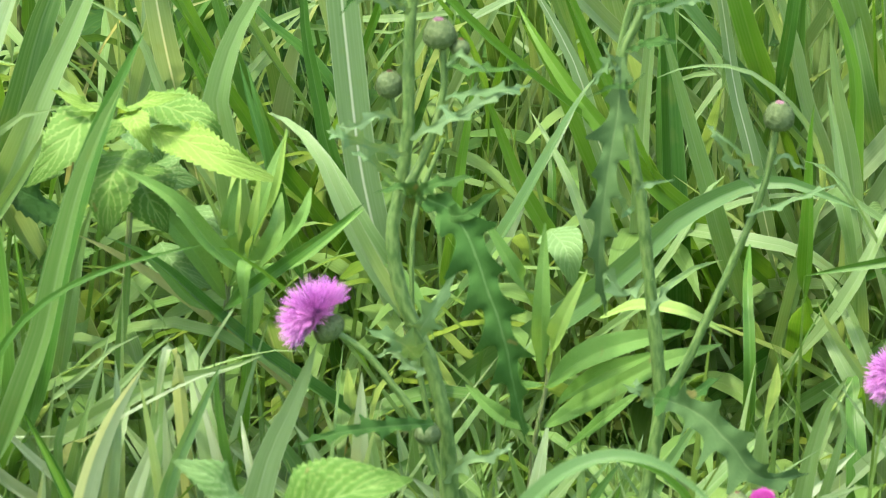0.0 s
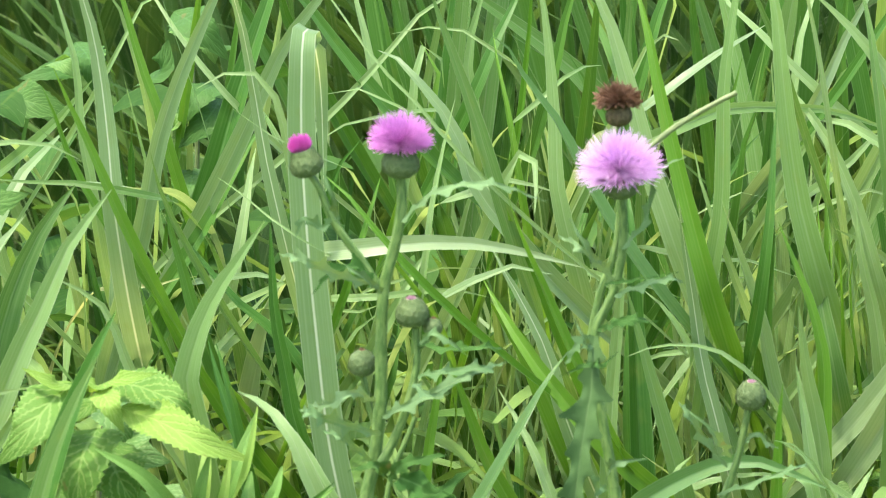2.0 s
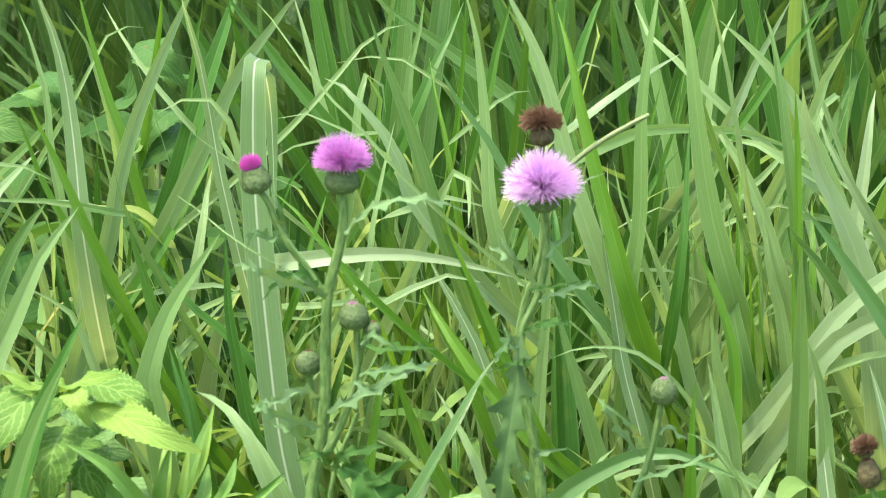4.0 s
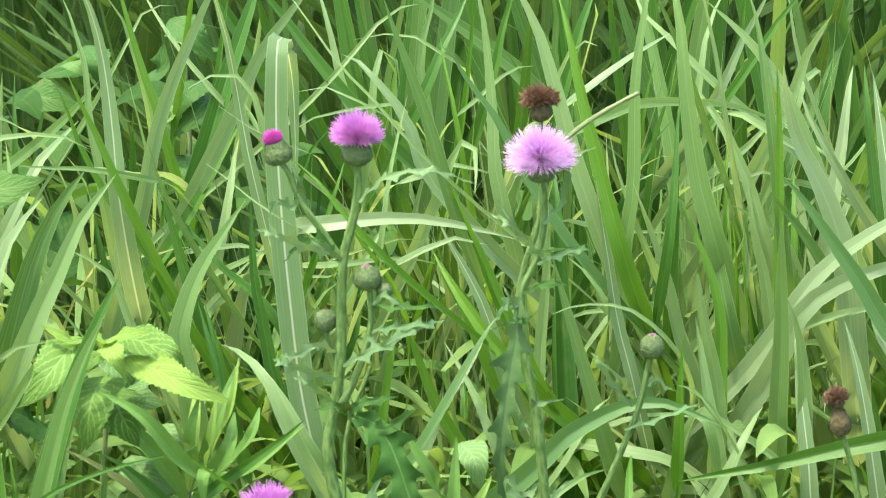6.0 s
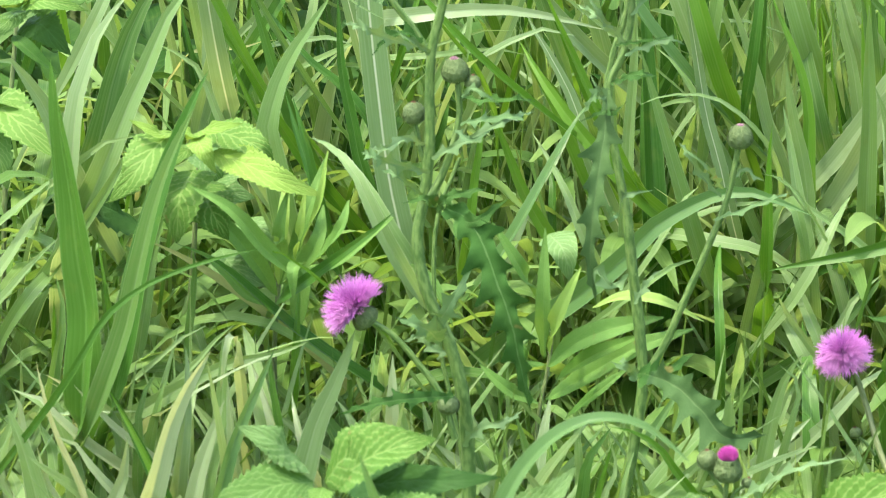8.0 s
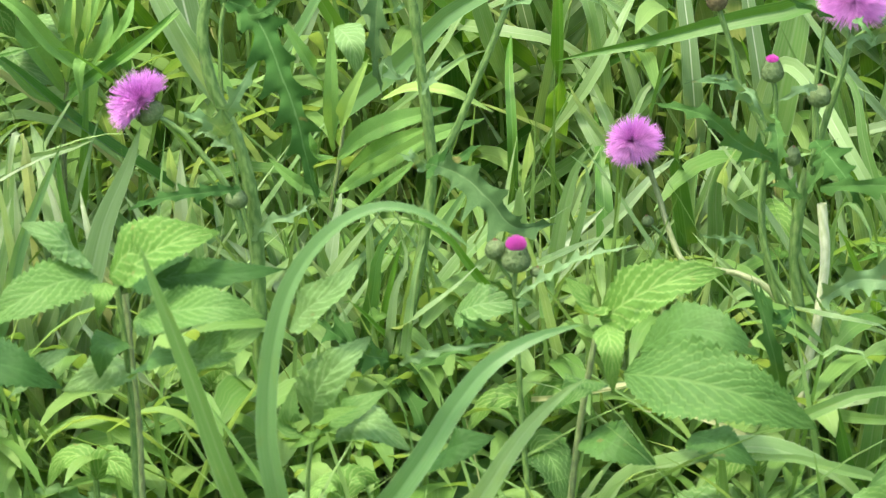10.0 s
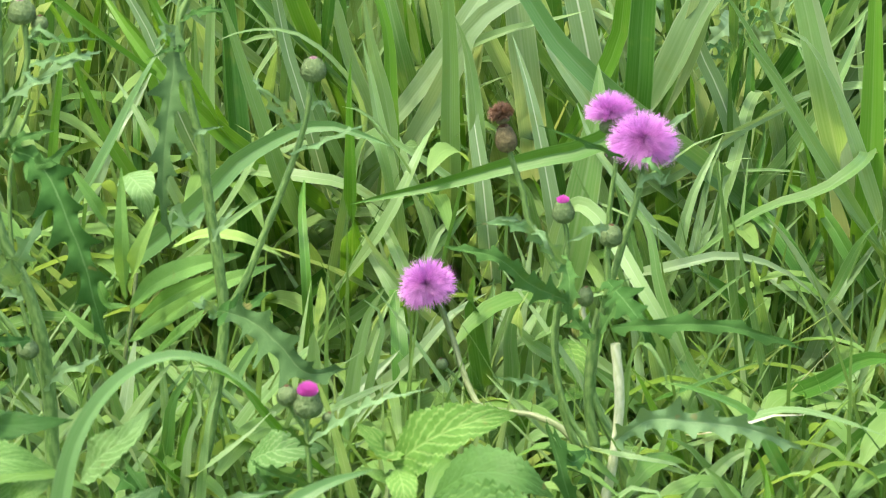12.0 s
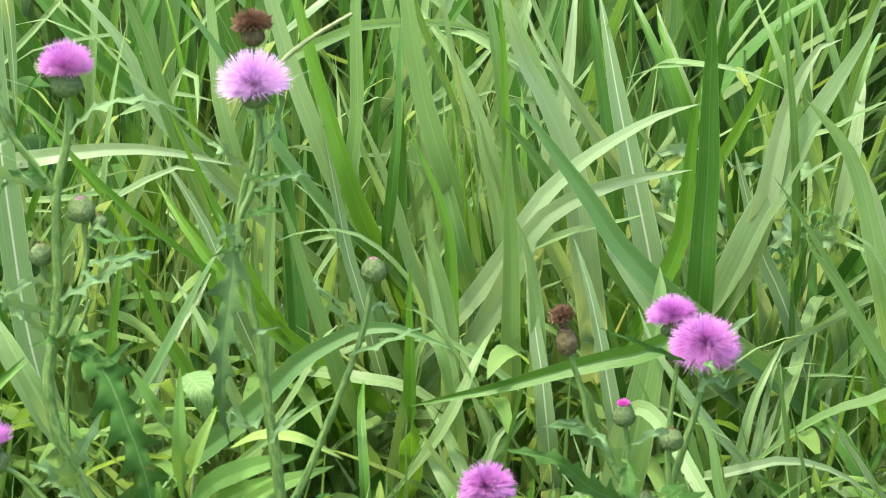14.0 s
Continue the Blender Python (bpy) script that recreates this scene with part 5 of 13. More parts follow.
stem(nettle_b, [(-0.315, 4.322, 0.075), (-0.313, 4.311, 0.255), (-0.310, 4.300, 0.436), (-0.308, 4.300, 0.468), (-0.305, 4.300, 0.500), (-0.302, 4.300, 0.532)], 0.0020, 0.0014, STEM_DARK, "stem")
broad_leaf(nettle_b, [(-0.294, 4.240, 0.555), (-0.301, 4.209, 0.579), (-0.316, 4.212, 0.594)], 0.0357, NETTLE_BIG, 18, env_ovate, 1, quilt=0.02)
broad_leaf(nettle_b, [(-0.290, 4.220, 0.559), (-0.270, 4.197, 0.571), (-0.248, 4.185, 0.576), (-0.225, 4.192, 0.581)], 0.0415, NETTLE_BIG, 20, env_ovate, -4, quilt=0.02)
broad_leaf(nettle_b, [(-0.291, 4.200, 0.559), (-0.273, 4.169, 0.567), (-0.251, 4.172, 0.561)], 0.0171, NETTLE_YOUNG, 14, env_ovate, -4, quilt=0.02)
broad_leaf(nettle_b, [(-0.291, 4.240, 0.544), (-0.278, 4.209, 0.543), (-0.264, 4.212, 0.527)], 0.0298, NETTLE_DARK, 16, env_ovate, -7, quilt=0.02)
broad_leaf(nettle_b, [(-0.298, 4.240, 0.549), (-0.305, 4.209, 0.545), (-0.316, 4.212, 0.536)], 0.0238, NETTLE, 14, env_ovate, -10, quilt=0.02)
broad_leaf(nettle_b, [(-0.295, 4.200, 0.558), (-0.302, 4.169, 0.568), (-0.313, 4.172, 0.565)], 0.0177, NETTLE_YOUNG, 12, env_ovate, -8, quilt=0.02)
broad_leaf(nettle_b, [(-0.293, 4.210, 0.559), (-0.286, 4.179, 0.570), (-0.279, 4.182, 0.573)], 0.0089, NETTLE_TOP, 8, env_ovate, 4, quilt=0.02)
broad_leaf(nettle_b, [(-0.299, 4.220, 0.537), (-0.286, 4.189, 0.532), (-0.271, 4.192, 0.519)], 0.0103, LANCE_LIGHT, 0, env_lance, 11, fold=0.4, bow=0.05)
nettle_c = thing("nettle", (-0.327, 4.250, 0.075), "young nettle with yellowish toothed leaves", "nettle", "broad-leaved nettles")
stem(nettle_c, [(-0.335, 4.270, 0.075), (-0.333, 4.260, 0.243), (-0.331, 4.250, 0.410), (-0.329, 4.250, 0.453), (-0.323, 4.250, 0.481)], 0.0020, 0.0014, STEM_DARK, "stem")
broad_leaf(nettle_c, [(-0.321, 4.220, 0.487), (-0.305, 4.190, 0.497), (-0.290, 4.170, 0.490), (-0.268, 4.160, 0.473)], 0.0374, NETTLE_YOUNG, 19, env_ovate, 0)
broad_leaf(nettle_c, [(-0.321, 4.220, 0.488), (-0.313, 4.200, 0.498), (-0.305, 4.190, 0.502), (-0.294, 4.180, 0.500)], 0.0150, NETTLE_YOUNG, 8, env_ovate, 20)
broad_leaf(nettle_c, [(-0.321, 4.220, 0.485), (-0.312, 4.190, 0.479), (-0.305, 4.180, 0.467), (-0.301, 4.180, 0.450)], 0.0307, NETTLE, 16, env_ovate, 0)
nettle_d = thing("nettle", (-0.097, 3.750, 0.075), "nettle with broad quilted leaves, pale at the growing top", "nettle", "broad-leaved nettles")
stem(nettle_d, [(-0.086, 3.774, 0.075), (-0.088, 3.767, 0.189), (-0.090, 3.760, 0.304), (-0.092, 3.760, 0.330), (-0.094, 3.760, 0.349), (-0.097, 3.760, 0.371)], 0.0023, 0.0016, STEM, "stem")
broad_leaf(nettle_d, [(-0.092, 3.700, 0.385), (-0.075, 3.677, 0.406), (-0.056, 3.665, 0.416), (-0.038, 3.672, 0.418)], 0.0362, NETTLE_YOUNG, 20, env_ovate, 0, quilt=0.02)
broad_leaf(nettle_d, [(-0.076, 3.700, 0.385), (-0.051, 3.677, 0.394), (-0.026, 3.665, 0.397), (-0.004, 3.672, 0.397)], 0.0217, NETTLE_SHADED, 20, env_ovate, -4, quilt=0.02)
broad_leaf(nettle_d, [(-0.082, 3.680, 0.369), (-0.059, 3.657, 0.379), (-0.036, 3.645, 0.383), (-0.015, 3.652, 0.376)], 0.0334, NETTLE, 22, env_ovate, 0, quilt=0.02)
broad_leaf(nettle_d, [(-0.051, 3.700, 0.337), (-0.034, 3.669, 0.356), (-0.015, 3.672, 0.365)], 0.0284, NETTLE, 18, env_ovate, 4, quilt=0.02)
broad_leaf(nettle_d, [(-0.002, 3.740, 0.347), (0.009, 3.717, 0.365), (0.026, 3.705, 0.381), (0.037, 3.712, 0.393)], 0.0261, NETTLE_DULL, 18, env_ovate, -10, quilt=0.02)
broad_leaf(nettle_d, [(-0.087, 3.720, 0.327), (-0.071, 3.689, 0.345), (-0.053, 3.692, 0.344)], 0.0234, NETTLE_DARK, 16, env_ovate, 11, quilt=0.02)
nettle_e = thing("nettle", (0.173, 3.880, 0.075), "nettle with very large quilted leaves and a pale top", "nettle", "broad-leaved nettles")
stem(nettle_e, [(0.151, 3.888, 0.075), (0.153, 3.884, 0.142), (0.155, 3.880, 0.208), (0.160, 3.880, 0.249), (0.166, 3.880, 0.285), (0.171, 3.880, 0.311)], 0.0026, 0.0017, STEM_DARK, "stem")
broad_leaf(nettle_e, [(0.170, 3.820, 0.329), (0.190, 3.797, 0.349), (0.213, 3.785, 0.361), (0.238, 3.792, 0.363)], 0.0400, NETTLE_YOUNG, 22, env_ovate, -8, quilt=0.02)
broad_leaf(nettle_e, [(0.180, 3.760, 0.314), (0.212, 3.737, 0.316), (0.247, 3.725, 0.309), (0.285, 3.732, 0.289)], 0.0525, NETTLE_BIG, 26, env_ovate, -10, quilt=0.02)
broad_leaf(nettle_e, [(0.169, 3.840, 0.326), (0.162, 3.809, 0.345), (0.150, 3.812, 0.356)], 0.0247, NETTLE_YOUNG, 14, env_ovate, -4, quilt=0.02)
broad_leaf(nettle_e, [(0.172, 3.800, 0.332), (0.174, 3.769, 0.325), (0.175, 3.772, 0.300)], 0.0186, NETTLE_YOUNG, 14, env_ovate, 2, quilt=0.02)
broad_leaf(nettle_e, [(0.171, 3.840, 0.321), (0.163, 3.809, 0.326), (0.150, 3.812, 0.331)], 0.0161, NETTLE_YOUNG, 14, env_ovate, -11, quilt=0.02)
broad_leaf(nettle_e, [(0.194, 3.860, 0.301), (0.217, 3.837, 0.319), (0.242, 3.825, 0.318), (0.259, 3.832, 0.305)], 0.0405, NETTLE_DARK, 18, env_ovate, 4, quilt=0.02)
broad_leaf(nettle_e, [(0.165, 3.840, 0.259), (0.178, 3.809, 0.260), (0.200, 3.812, 0.248)], 0.0322, NETTLE_DARK, 18, env_ovate, -3, quilt=0.02)
broad_leaf(nettle_e, [(0.168, 3.860, 0.284), (0.156, 3.829, 0.288), (0.143, 3.832, 0.275)], 0.0270, NETTLE, 16, env_ovate, -4, quilt=0.02)
broad_leaf(nettle_e, [(0.223, 3.860, 0.252), (0.241, 3.829, 0.253), (0.258, 3.832, 0.241)], 0.0297, NETTLE_DARK, 16, env_ovate, 7, quilt=0.02)
nettle_f = thing("nettle", (-0.086, 3.800, 0.075), "nettle with broad toothed leaves and a brownish stem", "nettle", "broad-leaved nettles")
stem(nettle_f, [(-0.085, 3.810, 0.075), (-0.085, 3.805, 0.155), (-0.086, 3.800, 0.236), (-0.087, 3.800, 0.276), (-0.090, 3.800, 0.311), (-0.093, 3.800, 0.353)], 0.0023, 0.0018, STEM_DARK, "stem")
broad_leaf(nettle_f, [(-0.099, 3.720, 0.382), (-0.086, 3.697, 0.403), (-0.069, 3.685, 0.414), (-0.045, 3.692, 0.415)], 0.0364, NETTLE_YOUNG, 20, env_ovate, -7, quilt=0.02)
broad_leaf(nettle_f, [(-0.106, 3.740, 0.377), (-0.128, 3.717, 0.380), (-0.148, 3.705, 0.373), (-0.171, 3.712, 0.357)], 0.0335, NETTLE, 20, env_ovate, 6, quilt=0.02)
broad_leaf(nettle_f, [(-0.112, 3.760, 0.380), (-0.128, 3.729, 0.403), (-0.147, 3.732, 0.410)], 0.0289, NETTLE_DULL, 18, env_ovate, 10, quilt=0.02)
broad_leaf(nettle_f, [(-0.100, 3.700, 0.384), (-0.102, 3.669, 0.382), (-0.104, 3.672, 0.371)], 0.0155, NETTLE_YOUNG, 12, env_ovate, 10, quilt=0.02)
broad_leaf(nettle_f, [(-0.089, 3.760, 0.373), (-0.070, 3.737, 0.379), (-0.045, 3.725, 0.379), (-0.025, 3.732, 0.379)], 0.0315, NETTLE_SHADED, 20, env_ovate, -3, quilt=0.02)
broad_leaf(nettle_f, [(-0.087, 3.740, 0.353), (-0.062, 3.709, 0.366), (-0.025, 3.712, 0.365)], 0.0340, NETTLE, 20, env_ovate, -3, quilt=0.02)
broad_leaf(nettle_f, [(-0.192, 3.720, 0.328), (-0.171, 3.697, 0.342), (-0.148, 3.685, 0.341), (-0.125, 3.692, 0.328)], 0.0390, NETTLE_SHADED, 20, env_ovate, 0, quilt=0.02)
broad_leaf(nettle_f, [(-0.243, 3.780, 0.330), (-0.216, 3.749, 0.344), (-0.192, 3.752, 0.341)], 0.0291, NETTLE_DULL, 18, env_ovate, 6, quilt=0.02)
broad_leaf(nettle_f, [(-0.268, 3.800, 0.314), (-0.259, 3.769, 0.335), (-0.266, 3.772, 0.347)], 0.0292, NETTLE, 16, env_ovate, -9, quilt=0.02)
broad_leaf(nettle_f, [(-0.245, 3.800, 0.296), (-0.260, 3.769, 0.315), (-0.276, 3.772, 0.321)], 0.0292, NETTLE_DARK, 16, env_ovate, 5, quilt=0.02)
broad_leaf(nettle_f, [(-0.154, 3.740, 0.312), (-0.134, 3.709, 0.337), (-0.120, 3.712, 0.345)], 0.0261, NETTLE_DULL, 16, env_ovate, 7, quilt=0.02)
broad_leaf(nettle_f, [(-0.092, 3.780, 0.319), (-0.108, 3.749, 0.321), (-0.127, 3.752, 0.311)], 0.0291, NETTLE_DULL, 16, env_ovate, 8, quilt=0.02)
broad_leaf(nettle_f, [(-0.062, 3.740, 0.329), (-0.045, 3.709, 0.346), (-0.027, 3.712, 0.354)], 0.0261, NETTLE, 16, env_ovate, -11, quilt=0.02)
broad_leaf(nettle_f, [(-0.094, 3.760, 0.337), (-0.104, 3.729, 0.337), (-0.106, 3.732, 0.323)], 0.0237, NETTLE_DARK, 14, env_ovate, 10, quilt=0.02)
nettle_g = thing("nettle", (0.011, 3.760, 0.075), "short nettle with pale green crinkled leaves", "nettle", "broad-leaved nettles")
stem(nettle_g, [(0.003, 3.770, 0.075), (0.004, 3.765, 0.160), (0.006, 3.760, 0.245), (0.007, 3.760, 0.265), (0.009, 3.760, 0.281)], 0.0018, 0.0012, STEM, "stem")
broad_leaf(nettle_g, [(0.009, 3.740, 0.293), (0.013, 3.717, 0.319), (0.025, 3.705, 0.337), (0.042, 3.712, 0.349)], 0.0366, NETTLE_DULL, 20, env_ovate, -11, quilt=0.02)
broad_leaf(nettle_g, [(0.011, 3.720, 0.295), (0.030, 3.689, 0.314), (0.051, 3.692, 0.325)], 0.0234, NETTLE, 18, env_ovate, 5, quilt=0.02)
broad_leaf(nettle_g, [(0.023, 3.730, 0.292), (0.043, 3.699, 0.303), (0.062, 3.702, 0.288)], 0.0313, NETTLE_DULL, 18, env_ovate, 8, quilt=0.02)
broad_leaf(nettle_g, [(0.015, 3.700, 0.301), (0.019, 3.669, 0.317), (0.035, 3.672, 0.321)], 0.0114, NETTLE_YOUNG, 10, env_ovate, -11, quilt=0.02)
broad_leaf(nettle_g, [(0.009, 3.710, 0.297), (0.004, 3.679, 0.299), (-0.003, 3.682, 0.295)], 0.0093, NETTLE_YOUNG, 8, env_ovate, 6, quilt=0.02)
broad_leaf(nettle_g, [(0.005, 3.740, 0.285), (-0.003, 3.709, 0.306), (-0.000, 3.712, 0.323)], 0.0209, NETTLE, 14, env_ovate, -3, quilt=0.02)
broad_leaf(nettle_g, [(0.075, 3.740, 0.270), (0.090, 3.709, 0.289), (0.108, 3.712, 0.292)], 0.0340, NETTLE_SHADED, 18, env_ovate, 1, quilt=0.02)
broad_leaf(nettle_g, [(0.091, 3.920, 0.309), (0.110, 3.889, 0.323), (0.134, 3.892, 0.322)], 0.0301, NETTLE_DULL, 18, env_ovate, -11, quilt=0.02)
nettle_h = thing("nettle", (0.368, 3.820, 0.075), "low nettle with wide dull green leaves", "nettle", "broad-leaved nettles")
stem(nettle_h, [(0.376, 3.826, 0.075), (0.375, 3.823, 0.128), (0.374, 3.820, 0.181), (0.372, 3.820, 0.204), (0.371, 3.820, 0.224)], 0.0018, 0.0013, STEM, "stem")
broad_leaf(nettle_h, [(0.369, 3.800, 0.229), (0.354, 3.770, 0.254), (0.338, 3.760, 0.261), (0.315, 3.750, 0.251)], 0.0404, NETTLE, 19, env_ovate, 20)
broad_leaf(nettle_h, [(0.370, 3.800, 0.229), (0.376, 3.770, 0.250), (0.388, 3.760, 0.256), (0.406, 3.750, 0.249)], 0.0373, NETTLE, 19, env_ovate, 20)
broad_leaf(nettle_h, [(0.369, 3.800, 0.228), (0.338, 3.770, 0.235), (0.312, 3.750, 0.238), (0.289, 3.740, 0.228)], 0.0373, NETTLE, 19, env_ovate, 10)
nettle_i = thing("nettle", (0.212, 4.330, 0.075), "small young nettle with pale yellow-green top", "nettle", "broad-leaved nettles")
stem(nettle_i, [(0.223, 4.347, 0.075), (0.220, 4.339, 0.220), (0.216, 4.330, 0.364), (0.214, 4.330, 0.382), (0.213, 4.330, 0.402)], 0.0016, 0.0011, STEM, "stem")
broad_leaf(nettle_i, [(0.212, 4.320, 0.404), (0.204, 4.300, 0.411), (0.197, 4.290, 0.410), (0.190, 4.290, 0.405)], 0.0147, NETTLE_DULL, 12, env_ovate, 10)
broad_leaf(nettle_i, [(0.213, 4.320, 0.405), (0.218, 4.300, 0.415), (0.226, 4.290, 0.414), (0.234, 4.290, 0.409)], 0.0161, NETTLE, 12, env_ovate, 10)
broad_leaf(nettle_i, [(0.212, 4.310, 0.405), (0.209, 4.290, 0.403), (0.211, 4.280, 0.402), (0.213, 4.280, 0.397)], 0.0091, NETTLE_YOUNG, 10, env_ovate, 0)
broad_leaf(nettle_i, [(0.212, 4.310, 0.407), (0.214, 4.300, 0.414), (0.218, 4.290, 0.420), (0.223, 4.290, 0.420)], 0.0105, NETTLE_YOUNG, 8, env_ovate, 0)

# ---- goldenrod-like herbs ----
herb_a = thing("leafy_herb", (0.027, 4.150, 0.075), "leafy herb with long lance-shaped green leaves", "herb", "leafy herbs with lance-shaped leaves")
stem(herb_a, [(0.013, 4.163, 0.075), (0.016, 4.156, 0.180), (0.018, 4.150, 0.285), (0.021, 4.150, 0.320), (0.026, 4.150, 0.345), (0.029, 4.150, 0.369)], 0.0018, 0.0012, STEM_DARK, "stem")
broad_leaf(herb_a, [(0.023, 4.060, 0.373), (0.022, 4.029, 0.412), (0.023, 4.032, 0.458)], 0.0090, LANCE, 0, env_lance, 0, fold=0.4, bow=0.05)
broad_leaf(herb_a, [(0.019, 4.080, 0.403), (0.007, 4.049, 0.433), (-0.008, 4.052, 0.457)], 0.0093, LANCE, 0, env_lance, -6, fold=0.4, bow=0.05)
broad_leaf(herb_a, [(0.026, 4.050, 0.378), (0.033, 4.019, 0.414), (0.044, 4.022, 0.437)], 0.0103, LANCE_YELLOW, 0, env_lance, 1, fold=0.4, bow=0.05)
broad_leaf(herb_a, [(0.026, 4.100, 0.440), (0.035, 4.069, 0.434), (0.038, 4.072, 0.417)], 0.0223, NETTLE_DULL, 0, env_ovate, 1, quilt=0.02)
broad_leaf(herb_a, [(0.025, 4.040, 0.373), (0.044, 4.017, 0.394), (0.066, 4.005, 0.405), (0.092, 4.012, 0.409)], 0.0139, LANCE, 0, env_lance, -11, fold=0.4, bow=0.05)
broad_leaf(herb_a, [(0.031, 4.050, 0.363), (0.054, 4.019, 0.386), (0.079, 4.022, 0.396)], 0.0109, LANCE_LIGHT, 0, env_lance, -6, fold=0.4, bow=0.05)
broad_leaf(herb_a, [(0.024, 4.060, 0.348), (0.052, 4.037, 0.371), (0.079, 4.025, 0.389), (0.111, 4.032, 0.398)], 0.0139, LANCE, 0, env_lance, -5, fold=0.4, bow=0.05)
broad_leaf(herb_a, [(0.035, 4.080, 0.331), (0.056, 4.049, 0.357), (0.073, 4.052, 0.370)], 0.0100, LANCE, 0, env_lance, 9, fold=0.4, bow=0.05)
broad_leaf(herb_a, [(0.051, 4.060, 0.404), (0.071, 4.037, 0.416), (0.091, 4.025, 0.416), (0.116, 4.032, 0.402)], 0.0076, LANCE_YELLOW, 0, env_lance, 6, fold=0.4, bow=0.05)
broad_leaf(herb_a, [(0.025, 4.080, 0.364), (0.010, 4.049, 0.378), (0.006, 4.052, 0.392)], 0.0100, LANCE, 0, env_lance, -8, fold=0.4, bow=0.05)
broad_leaf(herb_a, [(0.020, 4.090, 0.339), (0.000, 4.059, 0.356), (-0.015, 4.062, 0.369)], 0.0100, LANCE, 0, env_lance, 7, fold=0.4, bow=0.05)
herb_b = thing("leafy_herb", (-0.133, 4.160, 0.075), "leafy herb with upright narrow green leaves", "herb", "leafy herbs with lance-shaped leaves")
stem(herb_b, [(-0.139, 4.175, 0.075), (-0.139, 4.168, 0.200), (-0.139, 4.160, 0.325), (-0.139, 4.160, 0.361), (-0.137, 4.160, 0.389), (-0.135, 4.160, 0.416)], 0.0020, 0.0014, STEM_DARK, "stem")
broad_leaf(herb_b, [(-0.136, 4.140, 0.400), (-0.134, 4.130, 0.423), (-0.132, 4.120, 0.446), (-0.131, 4.140, 0.469)], 0.0088, LANCE_YELLOW, 0, env_lance, 10, fold=0.42, bow=0.05)
broad_leaf(herb_b, [(-0.135, 4.140, 0.400), (-0.126, 4.130, 0.423), (-0.119, 4.120, 0.446), (-0.106, 4.140, 0.481)], 0.0091, LANCE, 0, env_lance, 0, fold=0.42, bow=0.05)
broad_leaf(herb_b, [(-0.134, 4.140, 0.396), (-0.124, 4.130, 0.409), (-0.112, 4.120, 0.432), (-0.109, 4.140, 0.449)], 0.0102, LANCE, 0, env_lance, -10, fold=0.42, bow=0.05)
broad_leaf(herb_b, [(-0.137, 4.140, 0.393), (-0.149, 4.120, 0.418), (-0.162, 4.110, 0.437), (-0.187, 4.110, 0.461)], 0.0111, LANCE, 0, env_lance, 10, fold=0.42, bow=0.05)
broad_leaf(herb_b, [(-0.138, 4.140, 0.386), (-0.153, 4.120, 0.397), (-0.166, 4.110, 0.413), (-0.182, 4.110, 0.427)], 0.0114, LANCE, 0, env_lance, -10, fold=0.42, bow=0.05)
broad_leaf(herb_b, [(-0.134, 4.130, 0.402), (-0.118, 4.100, 0.416), (-0.105, 4.090, 0.421), (-0.066, 4.090, 0.452)], 0.0100, LANCE, 0, env_lance, 20, fold=0.42, bow=0.05)
broad_leaf(herb_b, [(-0.125, 4.150, 0.370), (-0.123, 4.150, 0.391), (-0.121, 4.150, 0.405), (-0.123, 4.150, 0.419)], 0.0112, LANCE, 0, env_lance, 0, fold=0.42, bow=0.05)
broad_leaf(herb_b, [(-0.131, 4.100, 0.423), (-0.133, 4.069, 0.453), (-0.128, 4.072, 0.473)], 0.0077, LANCE, 0, env_lance, -11, fold=0.4, bow=0.05)
broad_leaf(herb_b, [(-0.125, 4.110, 0.421), (-0.121, 4.079, 0.451), (-0.118, 4.082, 0.472)], 0.0060, LANCE_YELLOW, 0, env_lance, 0, fold=0.4, bow=0.05)
broad_leaf(herb_b, [(-0.122, 4.100, 0.431), (-0.109, 4.069, 0.469), (-0.105, 4.072, 0.496)], 0.0050, LANCE_YELLOW, 0, env_lance, 10, fold=0.4, bow=0.05)
broad_leaf(herb_b, [(-0.115, 4.080, 0.412), (-0.140, 4.057, 0.438), (-0.163, 4.045, 0.467), (-0.185, 4.052, 0.478)], 0.0103, LANCE, 0, env_lance, 3, fold=0.4, bow=0.05)
broad_leaf(herb_b, [(-0.116, 4.070, 0.426), (-0.104, 4.047, 0.443), (-0.095, 4.035, 0.461), (-0.092, 4.042, 0.472)], 0.0100, LANCE, 0, env_lance, 9, fold=0.4, bow=0.05)
broad_leaf(herb_b, [(-0.119, 4.090, 0.424), (-0.125, 4.059, 0.425), (-0.125, 4.062, 0.408)], 0.0084, LANCE, 0, env_lance, -9, fold=0.4, bow=0.05)

# ---- silvergrass ----
clump = thing("silvergrass_clump", (-0.314, 4.372, 0.075), "clump of tall silvergrass with pale, arching, white-ribbed blades", "grass", "silvergrass clumps")
blade(clump, [(-0.347, 4.254, 0.075), (-0.310, 4.183, 0.347), (-0.284, 4.150, 0.394), (-0.275, 4.171, 0.400), (-0.270, 4.233, 0.398)], 0.0108, GRASS_PALE, -16, 0.33, -1)
blade(clump, [(-0.328, 4.174, 0.075), (-0.270, 4.113, 0.301), (-0.207, 4.030, 0.352), (-0.189, 4.030, 0.363), (-0.163, 4.030, 0.376), (-0.133, 4.030, 0.383), (-0.115, 4.030, 0.390)], 0.0109, GRASS_PALE, -22, 0.42, -18)
blade(clump, [(-0.276, 4.155, 0.075), (-0.255, 4.112, 0.209), (-0.232, 4.070, 0.271), (-0.222, 4.077, 0.296), (-0.206, 4.099, 0.305), (-0.194, 4.135, 0.303)], 0.0127, GRASS, 17, 0.33, 20)
